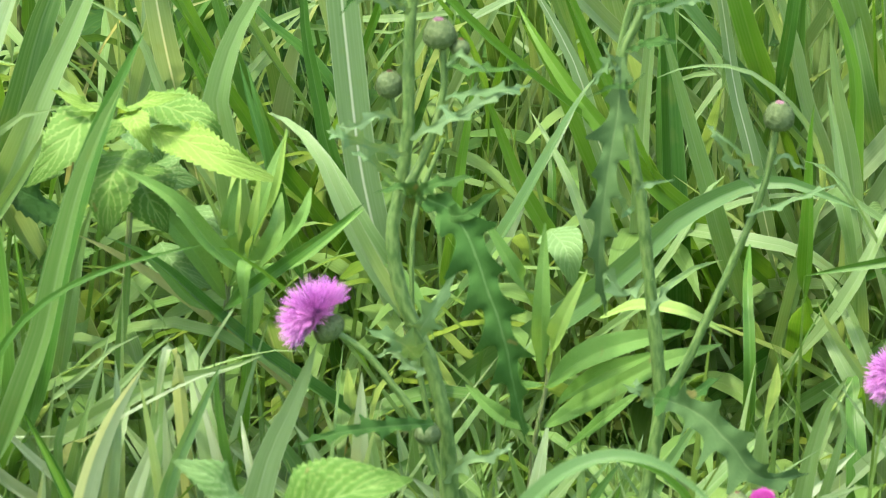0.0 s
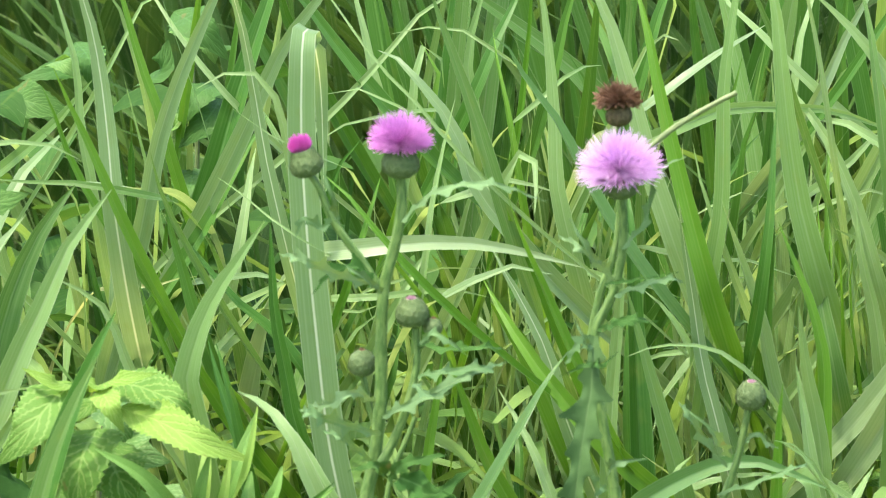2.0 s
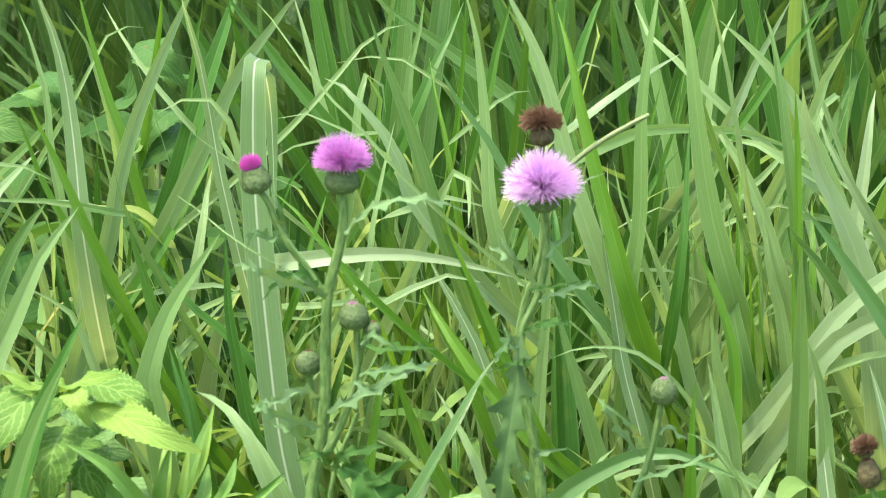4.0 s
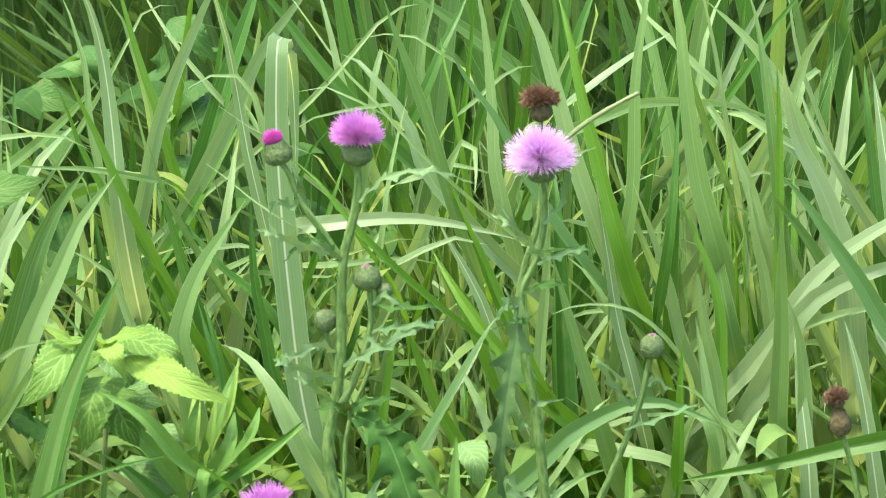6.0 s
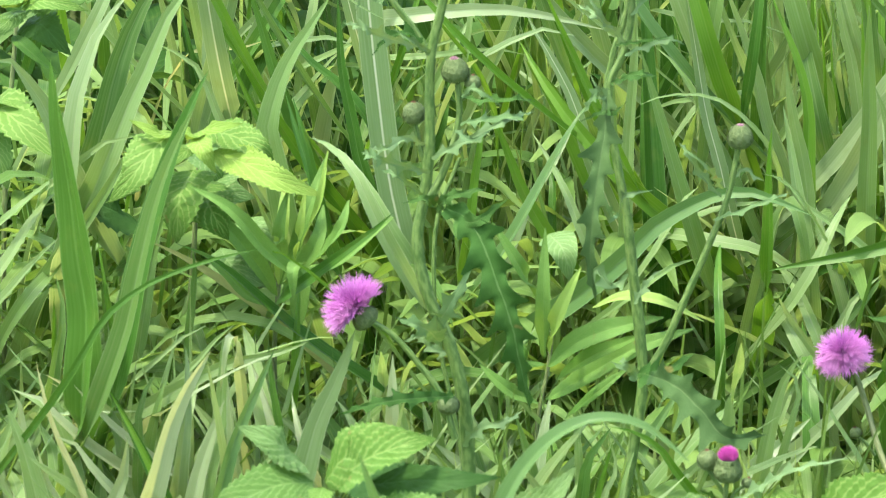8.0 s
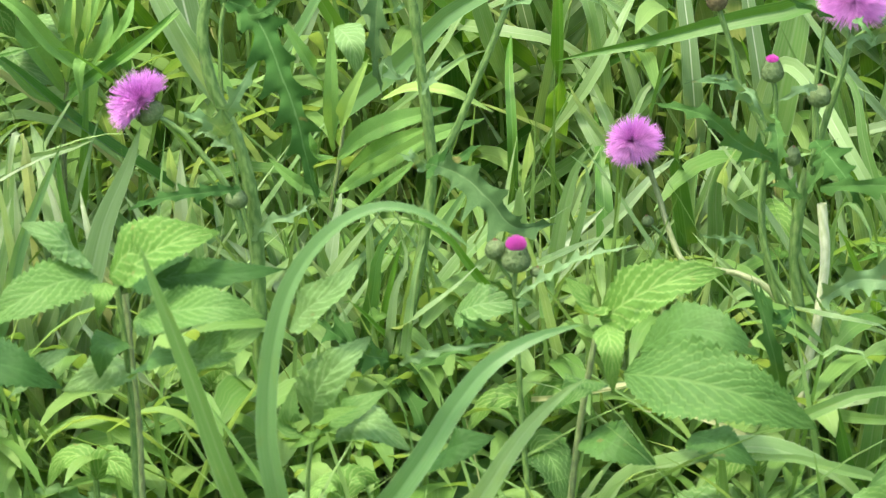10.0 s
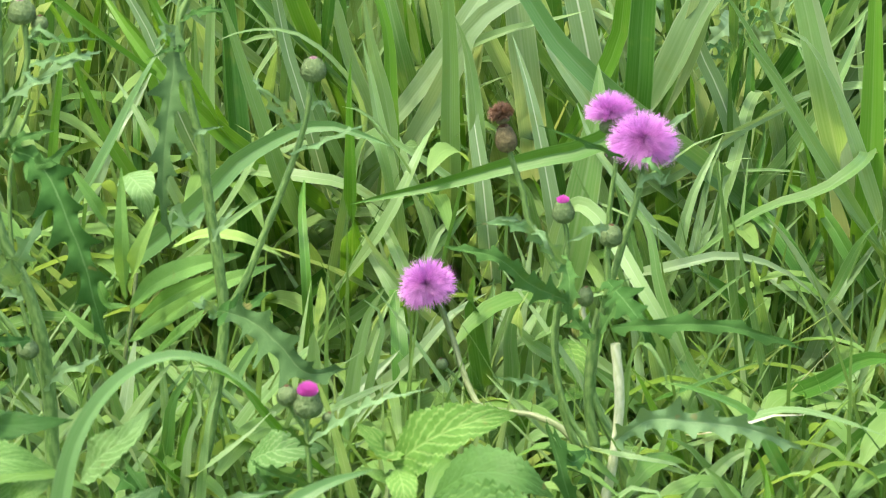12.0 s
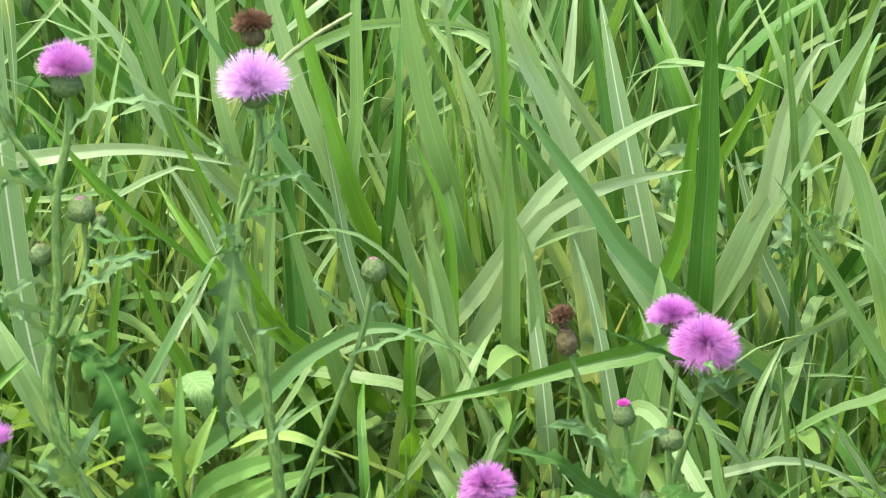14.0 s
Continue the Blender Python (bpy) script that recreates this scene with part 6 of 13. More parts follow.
blade(clump, [(-0.328, 4.129, 0.075), (-0.306, 4.087, 0.210), (-0.281, 4.050, 0.269), (-0.271, 4.058, 0.291), (-0.266, 4.084, 0.302), (-0.266, 4.126, 0.319)], 0.0113, GRASS_PALE, -8, 0.15, -15)
blade(clump, [(-0.289, 4.135, 0.075), (-0.281, 4.096, 0.191), (-0.271, 4.050, 0.255), (-0.266, 4.054, 0.288), (-0.268, 4.067, 0.313), (-0.279, 4.089, 0.328)], 0.0144, GRASS_PALE, -15, 0.18, 5)
blade(clump, [(-0.285, 4.114, 0.075), (-0.285, 4.080, 0.172), (-0.285, 4.050, 0.227), (-0.285, 4.059, 0.260), (-0.290, 4.087, 0.280), (-0.300, 4.133, 0.290)], 0.0122, GRASS_PALE, -2, 0.29, -3)
clump = thing("silvergrass_clump", (-0.218, 4.260, 0.075), "clump of tall silvergrass with pale, arching, white-ribbed blades", "grass", "silvergrass clumps")
blade(clump, [(-0.230, 4.189, 0.075), (-0.237, 4.121, 0.284), (-0.244, 4.030, 0.380), (-0.249, 4.030, 0.437), (-0.255, 4.030, 0.474), (-0.259, 4.030, 0.504), (-0.263, 4.030, 0.531), (-0.265, 4.030, 0.558)], 0.0213, GRASS_DEEP, 22, 0.35, -8)
blade(clump, [(-0.258, 4.162, 0.075), (-0.241, 4.094, 0.291), (-0.223, 4.000, 0.387), (-0.215, 4.000, 0.431), (-0.202, 4.000, 0.481), (-0.191, 4.000, 0.514), (-0.179, 4.000, 0.543), (-0.172, 4.000, 0.557)], 0.0175, GRASS_DEEP, 6, 0.40, 4)
blade(clump, [(-0.214, 4.139, 0.075), (-0.211, 4.093, 0.212), (-0.207, 4.030, 0.284), (-0.205, 4.030, 0.322), (-0.193, 4.030, 0.349), (-0.174, 4.030, 0.383)], 0.0127, GRASS_PALE, 3, 0.35, 6)
blade(clump, [(-0.219, 4.137, 0.075), (-0.209, 4.092, 0.209), (-0.199, 4.040, 0.278), (-0.194, 4.044, 0.311), (-0.187, 4.057, 0.342), (-0.181, 4.079, 0.361)], 0.0121, GRASS_PALE, -8, 0.23, -1)
blade(clump, [(-0.198, 4.116, 0.075), (-0.189, 4.071, 0.209), (-0.179, 4.010, 0.279), (-0.174, 4.010, 0.316), (-0.167, 4.010, 0.344), (-0.165, 4.010, 0.374), (-0.165, 4.010, 0.396)], 0.0153, GRASS_PALE, 10, 0.21, -13)
blade(clump, [(-0.249, 4.085, 0.075), (-0.256, 4.045, 0.192), (-0.266, 3.990, 0.257), (-0.272, 3.990, 0.298), (-0.280, 3.990, 0.331), (-0.291, 3.990, 0.362)], 0.0169, GRASS_PALE, -20, 0.50, 2)
blade(clump, [(-0.236, 4.120, 0.075), (-0.242, 4.073, 0.214), (-0.250, 4.010, 0.286), (-0.255, 4.010, 0.327), (-0.267, 4.010, 0.354), (-0.289, 4.010, 0.366)], 0.0152, GRASS_PALE, -7, 0.15, -16)
blade(clump, [(-0.210, 4.141, 0.075), (-0.215, 4.094, 0.215), (-0.221, 4.030, 0.288), (-0.224, 4.030, 0.322), (-0.232, 4.030, 0.346), (-0.250, 4.030, 0.363)], 0.0118, GRASS_PALE, -0, 0.14, 17)
blade(clump, [(-0.257, 4.050, 0.286), (-0.255, 4.050, 0.317), (-0.254, 4.050, 0.344), (-0.260, 4.050, 0.358), (-0.271, 4.050, 0.365)], 0.0028, GRASS_DRY, 13, 0.49, -17)
blade(clump, [(-0.221, 4.178, 0.075), (-0.231, 4.140, 0.190), (-0.242, 4.070, 0.250), (-0.248, 4.061, 0.280), (-0.250, 4.035, 0.310), (-0.257, 3.991, 0.338)], 0.0139, GRASS_PALE, -13, 0.33, -19)
blade(clump, [(-0.192, 4.133, 0.075), (-0.176, 4.090, 0.207), (-0.157, 4.030, 0.274), (-0.150, 4.030, 0.298), (-0.143, 4.030, 0.315), (-0.130, 4.030, 0.325)], 0.0110, GRASS_PALE, 3, 0.36, -5)
blade(clump, [(-0.182, 4.126, 0.075), (-0.186, 4.086, 0.194), (-0.190, 4.030, 0.260), (-0.193, 4.030, 0.294), (-0.195, 4.030, 0.322), (-0.189, 4.030, 0.349), (-0.179, 4.030, 0.376)], 0.0132, GRASS_PALE, -16, 0.45, -6)
blade(clump, [(-0.259, 4.116, 0.075), (-0.254, 4.079, 0.179), (-0.247, 4.030, 0.240), (-0.243, 4.030, 0.274), (-0.238, 4.030, 0.298), (-0.239, 4.030, 0.322)], 0.0146, GRASS_PALE, -10, 0.36, 4)
blade(clump, [(-0.243, 4.123, 0.075), (-0.232, 4.084, 0.190), (-0.220, 4.030, 0.253), (-0.215, 4.030, 0.281), (-0.206, 4.030, 0.301), (-0.200, 4.030, 0.315)], 0.0121, GRASS_PALE, 12, 0.28, -3)
blade(clump, [(-0.189, 4.148, 0.075), (-0.182, 4.112, 0.181), (-0.175, 4.050, 0.241), (-0.171, 4.044, 0.270), (-0.173, 4.027, 0.299), (-0.178, 3.997, 0.323)], 0.0145, GRASS_SHEEN, 21, 0.16, 4)
blade(clump, [(-0.189, 4.137, 0.075), (-0.168, 4.092, 0.214), (-0.144, 4.030, 0.281), (-0.133, 4.030, 0.308), (-0.123, 4.030, 0.322), (-0.113, 4.030, 0.329)], 0.0135, GRASS_PALE, -20, 0.13, 19)
clump = thing("silvergrass_clump", (-0.095, 4.421, 0.075), "clump of tall silvergrass with upright deep green blades", "grass", "silvergrass clumps")
blade(clump, [(-0.132, 4.099, 0.075), (-0.159, 4.053, 0.219), (-0.188, 3.990, 0.284), (-0.204, 3.990, 0.318), (-0.217, 3.990, 0.345), (-0.231, 3.990, 0.372)], 0.0097, GRASS_DEEP, 19, 0.28, 6)
blade(clump, [(-0.159, 4.099, 0.075), (-0.140, 4.044, 0.244), (-0.118, 3.970, 0.323), (-0.109, 3.970, 0.356), (-0.097, 3.970, 0.383), (-0.087, 3.970, 0.411)], 0.0167, GRASS_SHEEN, -20, 0.14, -4)
blade(clump, [(-0.100, 4.159, 0.075), (-0.118, 4.105, 0.247), (-0.137, 4.050, 0.324), (-0.144, 4.057, 0.349), (-0.149, 4.077, 0.369), (-0.157, 4.111, 0.382)], 0.0174, GRASS_PALE, 17, 0.19, 18)
blade(clump, [(-0.103, 4.165, 0.075), (-0.117, 4.108, 0.252), (-0.132, 4.030, 0.335), (-0.137, 4.030, 0.366), (-0.139, 4.030, 0.388)], 0.0076, GRASS_DEEP, 6, 0.21, -12)
blade(clump, [(-0.140, 4.130, 0.075), (-0.148, 4.088, 0.200), (-0.157, 4.030, 0.267), (-0.162, 4.030, 0.301), (-0.165, 4.030, 0.329), (-0.163, 4.030, 0.356)], 0.0135, GRASS_PALE, 5, 0.28, -11)
blade(clump, [(-0.086, 4.307, 0.075), (-0.074, 4.251, 0.274), (-0.063, 4.120, 0.332), (-0.059, 4.100, 0.351), (-0.050, 4.038, 0.382)], 0.0100, GRASS_PALE, 5, 0.44, 12)
clump = thing("silvergrass_clump", (-0.004, 4.362, 0.075), "clump of tall silvergrass with upright deep green blades", "grass", "silvergrass clumps")
blade(clump, [(-0.025, 4.315, 0.075), (0.037, 4.247, 0.335), (0.086, 4.200, 0.387), (0.099, 4.212, 0.394), (0.119, 4.246, 0.394)], 0.0061, GRASS_PALE, -5, 0.49, -1)
blade(clump, [(-0.000, 4.416, 0.075), (0.069, 4.344, 0.383), (0.136, 4.250, 0.403), (0.159, 4.251, 0.398), (0.180, 4.255, 0.384), (0.203, 4.262, 0.359)], 0.0124, GRASS_PALE, 10, 0.18, -18)
blade(clump, [(0.045, 4.155, 0.075), (0.096, 4.102, 0.272), (0.151, 4.030, 0.315), (0.166, 4.030, 0.322), (0.184, 4.030, 0.328)], 0.0103, GRASS_PALE, 10, 0.22, 8)
blade(clump, [(0.020, 4.135, 0.075), (0.032, 4.087, 0.223), (0.045, 4.020, 0.297), (0.050, 4.020, 0.324), (0.055, 4.020, 0.331), (0.062, 4.020, 0.341)], 0.0117, GRASS_DEEP, -10, 0.23, 7)
blade(clump, [(0.037, 4.107, 0.075), (0.045, 4.062, 0.211), (0.055, 4.000, 0.281), (0.058, 4.000, 0.305), (0.065, 4.000, 0.322), (0.061, 4.000, 0.336)], 0.0078, GRASS_PALE, 12, 0.13, 2)
blade(clump, [(-0.045, 4.144, 0.075), (-0.060, 4.096, 0.222), (-0.077, 4.030, 0.294), (-0.084, 4.030, 0.322), (-0.090, 4.030, 0.342), (-0.100, 4.030, 0.356)], 0.0118, GRASS_SHEEN, -1, 0.27, 15)
blade(clump, [(-0.040, 4.151, 0.075), (-0.048, 4.100, 0.230), (-0.057, 4.030, 0.308), (-0.060, 4.030, 0.335), (-0.064, 4.030, 0.356), (-0.065, 4.030, 0.373)], 0.0130, GRASS_PALE, -13, 0.26, 2)
blade(clump, [(-0.034, 4.264, 0.075), (-0.048, 4.211, 0.248), (-0.063, 4.100, 0.313), (-0.070, 4.081, 0.342), (-0.073, 4.023, 0.386)], 0.0114, GRASS_PALE, 20, 0.44, -7)
clump = thing("silvergrass_clump", (0.122, 4.491, 0.075), "clump of tall silvergrass with upright deep green blades", "grass", "silvergrass clumps")
blade(clump, [(0.136, 4.281, 0.075), (0.133, 4.218, 0.284), (0.131, 4.180, 0.361), (0.130, 4.198, 0.388), (0.133, 4.254, 0.403)], 0.0070, GRASS_DEEP, 11, 0.47, -17)
blade(clump, [(0.124, 4.207, 0.075), (0.128, 4.152, 0.247), (0.132, 4.050, 0.324), (0.133, 4.042, 0.346), (0.136, 4.017, 0.372), (0.136, 3.976, 0.402)], 0.0125, GRASS_PALE, 21, 0.22, 7)
blade(clump, [(0.129, 4.194, 0.075), (0.140, 4.143, 0.229), (0.153, 4.070, 0.305), (0.158, 4.068, 0.333), (0.166, 4.064, 0.361), (0.175, 4.056, 0.377)], 0.0113, GRASS_PALE, -13, 0.26, -9)
blade(clump, [(0.130, 4.169, 0.075), (0.148, 4.110, 0.258), (0.168, 4.030, 0.342), (0.172, 4.030, 0.362), (0.167, 4.030, 0.373), (0.161, 4.030, 0.376)], 0.0068, GRASS_PALE, -5, 0.15, -15)
blade(clump, [(0.152, 3.937, 0.075), (0.187, 3.900, 0.214), (0.230, 3.850, 0.242), (0.239, 3.850, 0.245), (0.265, 3.850, 0.246), (0.290, 3.850, 0.237), (0.316, 3.850, 0.217), (0.327, 3.850, 0.198)], 0.0154, GRASS_PALE, 16, 0.42, 5)
blade(clump, [(0.165, 3.950, 0.252), (0.179, 3.950, 0.256), (0.196, 3.950, 0.259)], 0.0035, GRASS_DRY, 14, 0.38, 17)
blade(clump, [(0.134, 4.371, 0.075), (0.149, 4.324, 0.232), (0.164, 4.220, 0.290), (0.170, 4.202, 0.314), (0.180, 4.150, 0.348)], 0.0119, GRASS_PALE, 1, 0.38, -12)
blade(clump, [(0.130, 4.327, 0.075), (0.164, 4.267, 0.271), (0.200, 4.200, 0.351), (0.213, 4.206, 0.377), (0.231, 4.223, 0.389)], 0.0091, GRASS_PALE, -18, 0.35, -14)
clump = thing("silvergrass_clump", (0.229, 4.365, 0.075), "clump of tall silvergrass with upright deep green blades", "grass", "silvergrass clumps")
blade(clump, [(0.194, 4.251, 0.075), (0.191, 4.206, 0.213), (0.187, 4.160, 0.283), (0.186, 4.168, 0.316), (0.185, 4.192, 0.339), (0.183, 4.232, 0.358)], 0.0122, GRASS_DEEP, -5, 0.12, 11)
blade(clump, [(0.251, 4.300, 0.075), (0.243, 4.252, 0.227), (0.235, 4.160, 0.297), (0.230, 4.146, 0.335), (0.229, 4.104, 0.373)], 0.0143, GRASS_DEEP, -3, 0.37, 13)
blade(clump, [(0.220, 4.032, 0.075), (0.253, 3.998, 0.193), (0.292, 3.950, 0.234), (0.298, 3.950, 0.240), (0.317, 3.950, 0.247), (0.352, 3.950, 0.249), (0.379, 3.950, 0.246), (0.404, 3.950, 0.239)], 0.0101, GRASS_PALE, -13, 0.24, 12)
blade(clump, [(0.221, 4.112, 0.075), (0.258, 4.073, 0.222), (0.303, 4.020, 0.252), (0.325, 4.020, 0.261), (0.336, 4.020, 0.245), (0.339, 4.020, 0.229)], 0.0093, GRASS_SHEEN, -5, 0.13, -7)
blade(clump, [(0.225, 4.108, 0.075), (0.269, 4.062, 0.285), (0.319, 4.000, 0.282), (0.337, 4.000, 0.276), (0.358, 4.000, 0.268)], 0.0092, GRASS_PALE, -1, 0.27, 8)
blade(clump, [(0.220, 4.293, 0.075), (0.226, 4.249, 0.204), (0.234, 4.200, 0.272), (0.238, 4.205, 0.310), (0.247, 4.222, 0.338)], 0.0191, GRASS_DEEP, -4, 0.13, 18)
blade(clump, [(0.214, 4.302, 0.075), (0.234, 4.257, 0.215), (0.257, 4.180, 0.280), (0.269, 4.172, 0.313), (0.281, 4.147, 0.345)], 0.0207, GRASS, -19, 0.26, -17)
blade(clump, [(0.214, 4.289, 0.075), (0.229, 4.243, 0.216), (0.246, 4.200, 0.282), (0.255, 4.211, 0.319), (0.267, 4.243, 0.341)], 0.0177, GRASS_SHEEN, 21, 0.47, -19)
blade(clump, [(0.172, 4.295, 0.075), (0.178, 4.252, 0.209), (0.184, 4.220, 0.272), (0.188, 4.235, 0.304), (0.189, 4.278, 0.319)], 0.0141, GRASS_DEEP, 3, 0.15, -1)
blade(clump, [(0.193, 4.277, 0.075), (0.185, 4.234, 0.203), (0.177, 4.200, 0.266), (0.173, 4.210, 0.292), (0.180, 4.239, 0.296), (0.189, 4.288, 0.277)], 0.0115, GRASS_PALE, 2, 0.12, -4)
blade(clump, [(0.229, 4.308, 0.075), (0.219, 4.266, 0.200), (0.206, 4.200, 0.266), (0.201, 4.196, 0.291), (0.204, 4.185, 0.319), (0.211, 4.167, 0.337)], 0.0114, GRASS_SHEEN, 13, 0.15, 12)
blade(clump, [(0.198, 4.276, 0.075), (0.245, 4.216, 0.286), (0.290, 4.100, 0.350), (0.297, 4.095, 0.358), (0.309, 4.081, 0.364)], 0.0101, GRASS_PALE, 3, 0.19, 4)
blade(clump, [(0.244, 4.299, 0.075), (0.216, 4.236, 0.289), (0.190, 4.200, 0.358), (0.180, 4.217, 0.379), (0.168, 4.269, 0.386)], 0.0099, GRASS_PALE, 14, 0.39, 12)
blade(clump, [(0.247, 4.293, 0.075), (0.213, 4.233, 0.288), (0.181, 4.200, 0.347), (0.172, 4.215, 0.362), (0.164, 4.260, 0.366)], 0.0102, GRASS_PALE, 20, 0.16, -16)
blade(clump, [(0.279, 4.118, 0.075), (0.327, 4.068, 0.260), (0.380, 4.000, 0.301), (0.393, 4.000, 0.308), (0.410, 4.000, 0.309), (0.433, 4.000, 0.303), (0.464, 4.000, 0.291)], 0.0081, GRASS_PALE, 19, 0.13, 8)
blade(clump, [(0.265, 4.221, 0.075), (0.304, 4.164, 0.395), (0.345, 4.100, 0.333), (0.352, 4.102, 0.322), (0.350, 4.109, 0.307), (0.341, 4.121, 0.294)], 0.0108, GRASS_PALE, -20, 0.33, 10)
blade(clump, [(0.249, 4.261, 0.075), (0.251, 4.211, 0.224), (0.253, 4.150, 0.300), (0.253, 4.152, 0.327), (0.261, 4.159, 0.347), (0.272, 4.169, 0.361)], 0.0130, GRASS, 10, 0.35, 4)
blade(clump, [(0.246, 4.294, 0.075), (0.256, 4.243, 0.233), (0.266, 4.150, 0.307), (0.270, 4.143, 0.329), (0.277, 4.121, 0.355), (0.282, 4.084, 0.370)], 0.0110, GRASS_PALE, 10, 0.14, 4)
clump = thing("silvergrass_clump", (0.336, 4.401, 0.075), "clump of tall silvergrass with pale, arching, white-ribbed blades", "grass", "silvergrass clumps")
cam.data.dof.focus_object = clump  # the lens is focused on this clump
blade(clump, [(0.318, 4.061, 0.075), (0.323, 4.035, 0.143), (0.331, 4.000, 0.192), (0.338, 4.000, 0.233), (0.346, 4.000, 0.253), (0.360, 4.000, 0.270), (0.373, 4.000, 0.282), (0.390, 4.000, 0.288)], 0.0140, GRASS_PALE, -22, 0.34, 0)
blade(clump, [(0.369, 4.275, 0.075), (0.358, 4.230, 0.214), (0.346, 4.150, 0.282), (0.341, 4.143, 0.308), (0.329, 4.122, 0.331), (0.311, 4.086, 0.351)], 0.0152, GRASS_PALE, 20, 0.38, 16)
blade(clump, [(0.372, 4.319, 0.075), (0.358, 4.267, 0.235), (0.341, 4.200, 0.312), (0.333, 4.202, 0.351), (0.325, 4.208, 0.388), (0.318, 4.219, 0.411)], 0.0087, GRASS, 8, 0.39, 2)
blade(clump, [(0.361, 4.202, 0.075), (0.373, 4.173, 0.170), (0.386, 4.160, 0.211), (0.394, 4.178, 0.235), (0.402, 4.231, 0.243)], 0.0098, GRASS_PALE, -12, 0.34, -17)
blade(clump, [(0.302, 4.132, 0.075), (0.306, 4.114, 0.135), (0.313, 4.100, 0.158), (0.318, 4.108, 0.184), (0.322, 4.130, 0.199), (0.321, 4.168, 0.211)], 0.0130, GRASS_PALE, -4, 0.32, -3)
blade(clump, [(0.327, 4.097, 0.075), (0.338, 4.073, 0.142), (0.353, 4.050, 0.185), (0.360, 4.055, 0.204), (0.375, 4.069, 0.203), (0.397, 4.093, 0.179)], 0.0116, GRASS_PALE, -18, 0.25, 16)
blade(clump, [(0.351, 4.245, 0.075), (0.400, 4.194, 0.257), (0.446, 4.100, 0.306), (0.456, 4.095, 0.314), (0.468, 4.079, 0.319), (0.475, 4.053, 0.323)], 0.0150, GRASS_DEEP, -19, 0.33, -20)
blade(clump, [(0.362, 4.296, 0.075), (0.314, 4.243, 0.265), (0.269, 4.140, 0.316), (0.259, 4.133, 0.325), (0.255, 4.111, 0.344), (0.263, 4.074, 0.372)], 0.0109, GRASS_PALE, 5, 0.37, 7)
blade(clump, [(0.376, 4.356, 0.075), (0.396, 4.306, 0.242), (0.418, 4.200, 0.304), (0.424, 4.189, 0.321), (0.422, 4.158, 0.314)], 0.0095, GRASS_PALE, -9, 0.23, -2)
blade(clump, [(0.357, 4.394, 0.075), (0.374, 4.333, 0.286), (0.390, 4.300, 0.355), (0.395, 4.315, 0.373), (0.402, 4.361, 0.385)], 0.0113, GRASS_PALE, 20, 0.41, -15)
clump = thing("silvergrass_clump", (0.437, 4.360, 0.075), "clump of tall silvergrass with upright deep green blades", "grass", "silvergrass clumps")
blade(clump, [(0.468, 4.285, 0.075), (0.430, 4.245, 0.219), (0.386, 4.200, 0.258), (0.365, 4.205, 0.272), (0.353, 4.218, 0.283)], 0.0125, GRASS_DEEP, 13, 0.15, -7)
blade(clump, [(0.459, 4.106, 0.075), (0.430, 4.061, 0.217), (0.398, 4.000, 0.279), (0.383, 4.000, 0.307), (0.357, 4.000, 0.321), (0.334, 4.000, 0.328)], 0.0102, GRASS_DEEP, -13, 0.29, -5)
blade(clump, [(0.464, 4.476, 0.075), (0.424, 4.414, 0.414), (0.385, 4.300, 0.354), (0.373, 4.291, 0.335), (0.380, 4.304, 0.364), (0.389, 4.310, 0.395), (0.394, 4.317, 0.401)], 0.0102, GRASS_PALE, -17, 0.26, 6)
blade(clump, [(0.405, 4.374, 0.075), (0.430, 4.316, 0.267), (0.456, 4.200, 0.339), (0.465, 4.187, 0.362), (0.479, 4.148, 0.391)], 0.0102, GRASS, -5, 0.23, 17)
blade(clump, [(0.394, 4.162, 0.075), (0.432, 4.114, 0.234), (0.472, 4.060, 0.294), (0.486, 4.064, 0.313), (0.501, 4.077, 0.331)], 0.0127, GRASS_DEEP, -7, 0.49, -14)
blade(clump, [(0.434, 4.318, 0.075), (0.425, 4.274, 0.206), (0.414, 4.200, 0.273), (0.408, 4.192, 0.307), (0.402, 4.169, 0.340), (0.397, 4.131, 0.370)], 0.0112, GRASS, -10, 0.36, 13)
blade(clump, [(0.479, 4.365, 0.075), (0.448, 4.318, 0.226), (0.414, 4.240, 0.288), (0.396, 4.233, 0.319), (0.377, 4.211, 0.339), (0.364, 4.174, 0.354)], 0.0129, GRASS_DEEP, 4, 0.47, 15)
blade(clump, [(0.446, 4.204, 0.075), (0.408, 4.156, 0.234), (0.368, 4.100, 0.295), (0.358, 4.103, 0.308), (0.347, 4.110, 0.334), (0.340, 4.122, 0.359), (0.335, 4.140, 0.390), (0.320, 4.162, 0.407)], 0.0098, GRASS, 17, 0.15, 9)
clump = thing("silvergrass_clump", (0.525, 4.404, 0.075), "clump of tall silvergrass with upright deep green blades", "grass", "silvergrass clumps")
blade(clump, [(0.546, 4.403, 0.075), (0.510, 4.347, 0.263), (0.473, 4.300, 0.330), (0.457, 4.313, 0.357), (0.435, 4.352, 0.371)], 0.0117, GRASS_DEEP, 9, 0.48, 17)
blade(clump, [(0.517, 4.407, 0.075), (0.477, 4.351, 0.264), (0.437, 4.300, 0.331), (0.424, 4.309, 0.351), (0.409, 4.335, 0.357), (0.398, 4.378, 0.363)], 0.0135, GRASS_DEEP, 4, 0.36, 7)
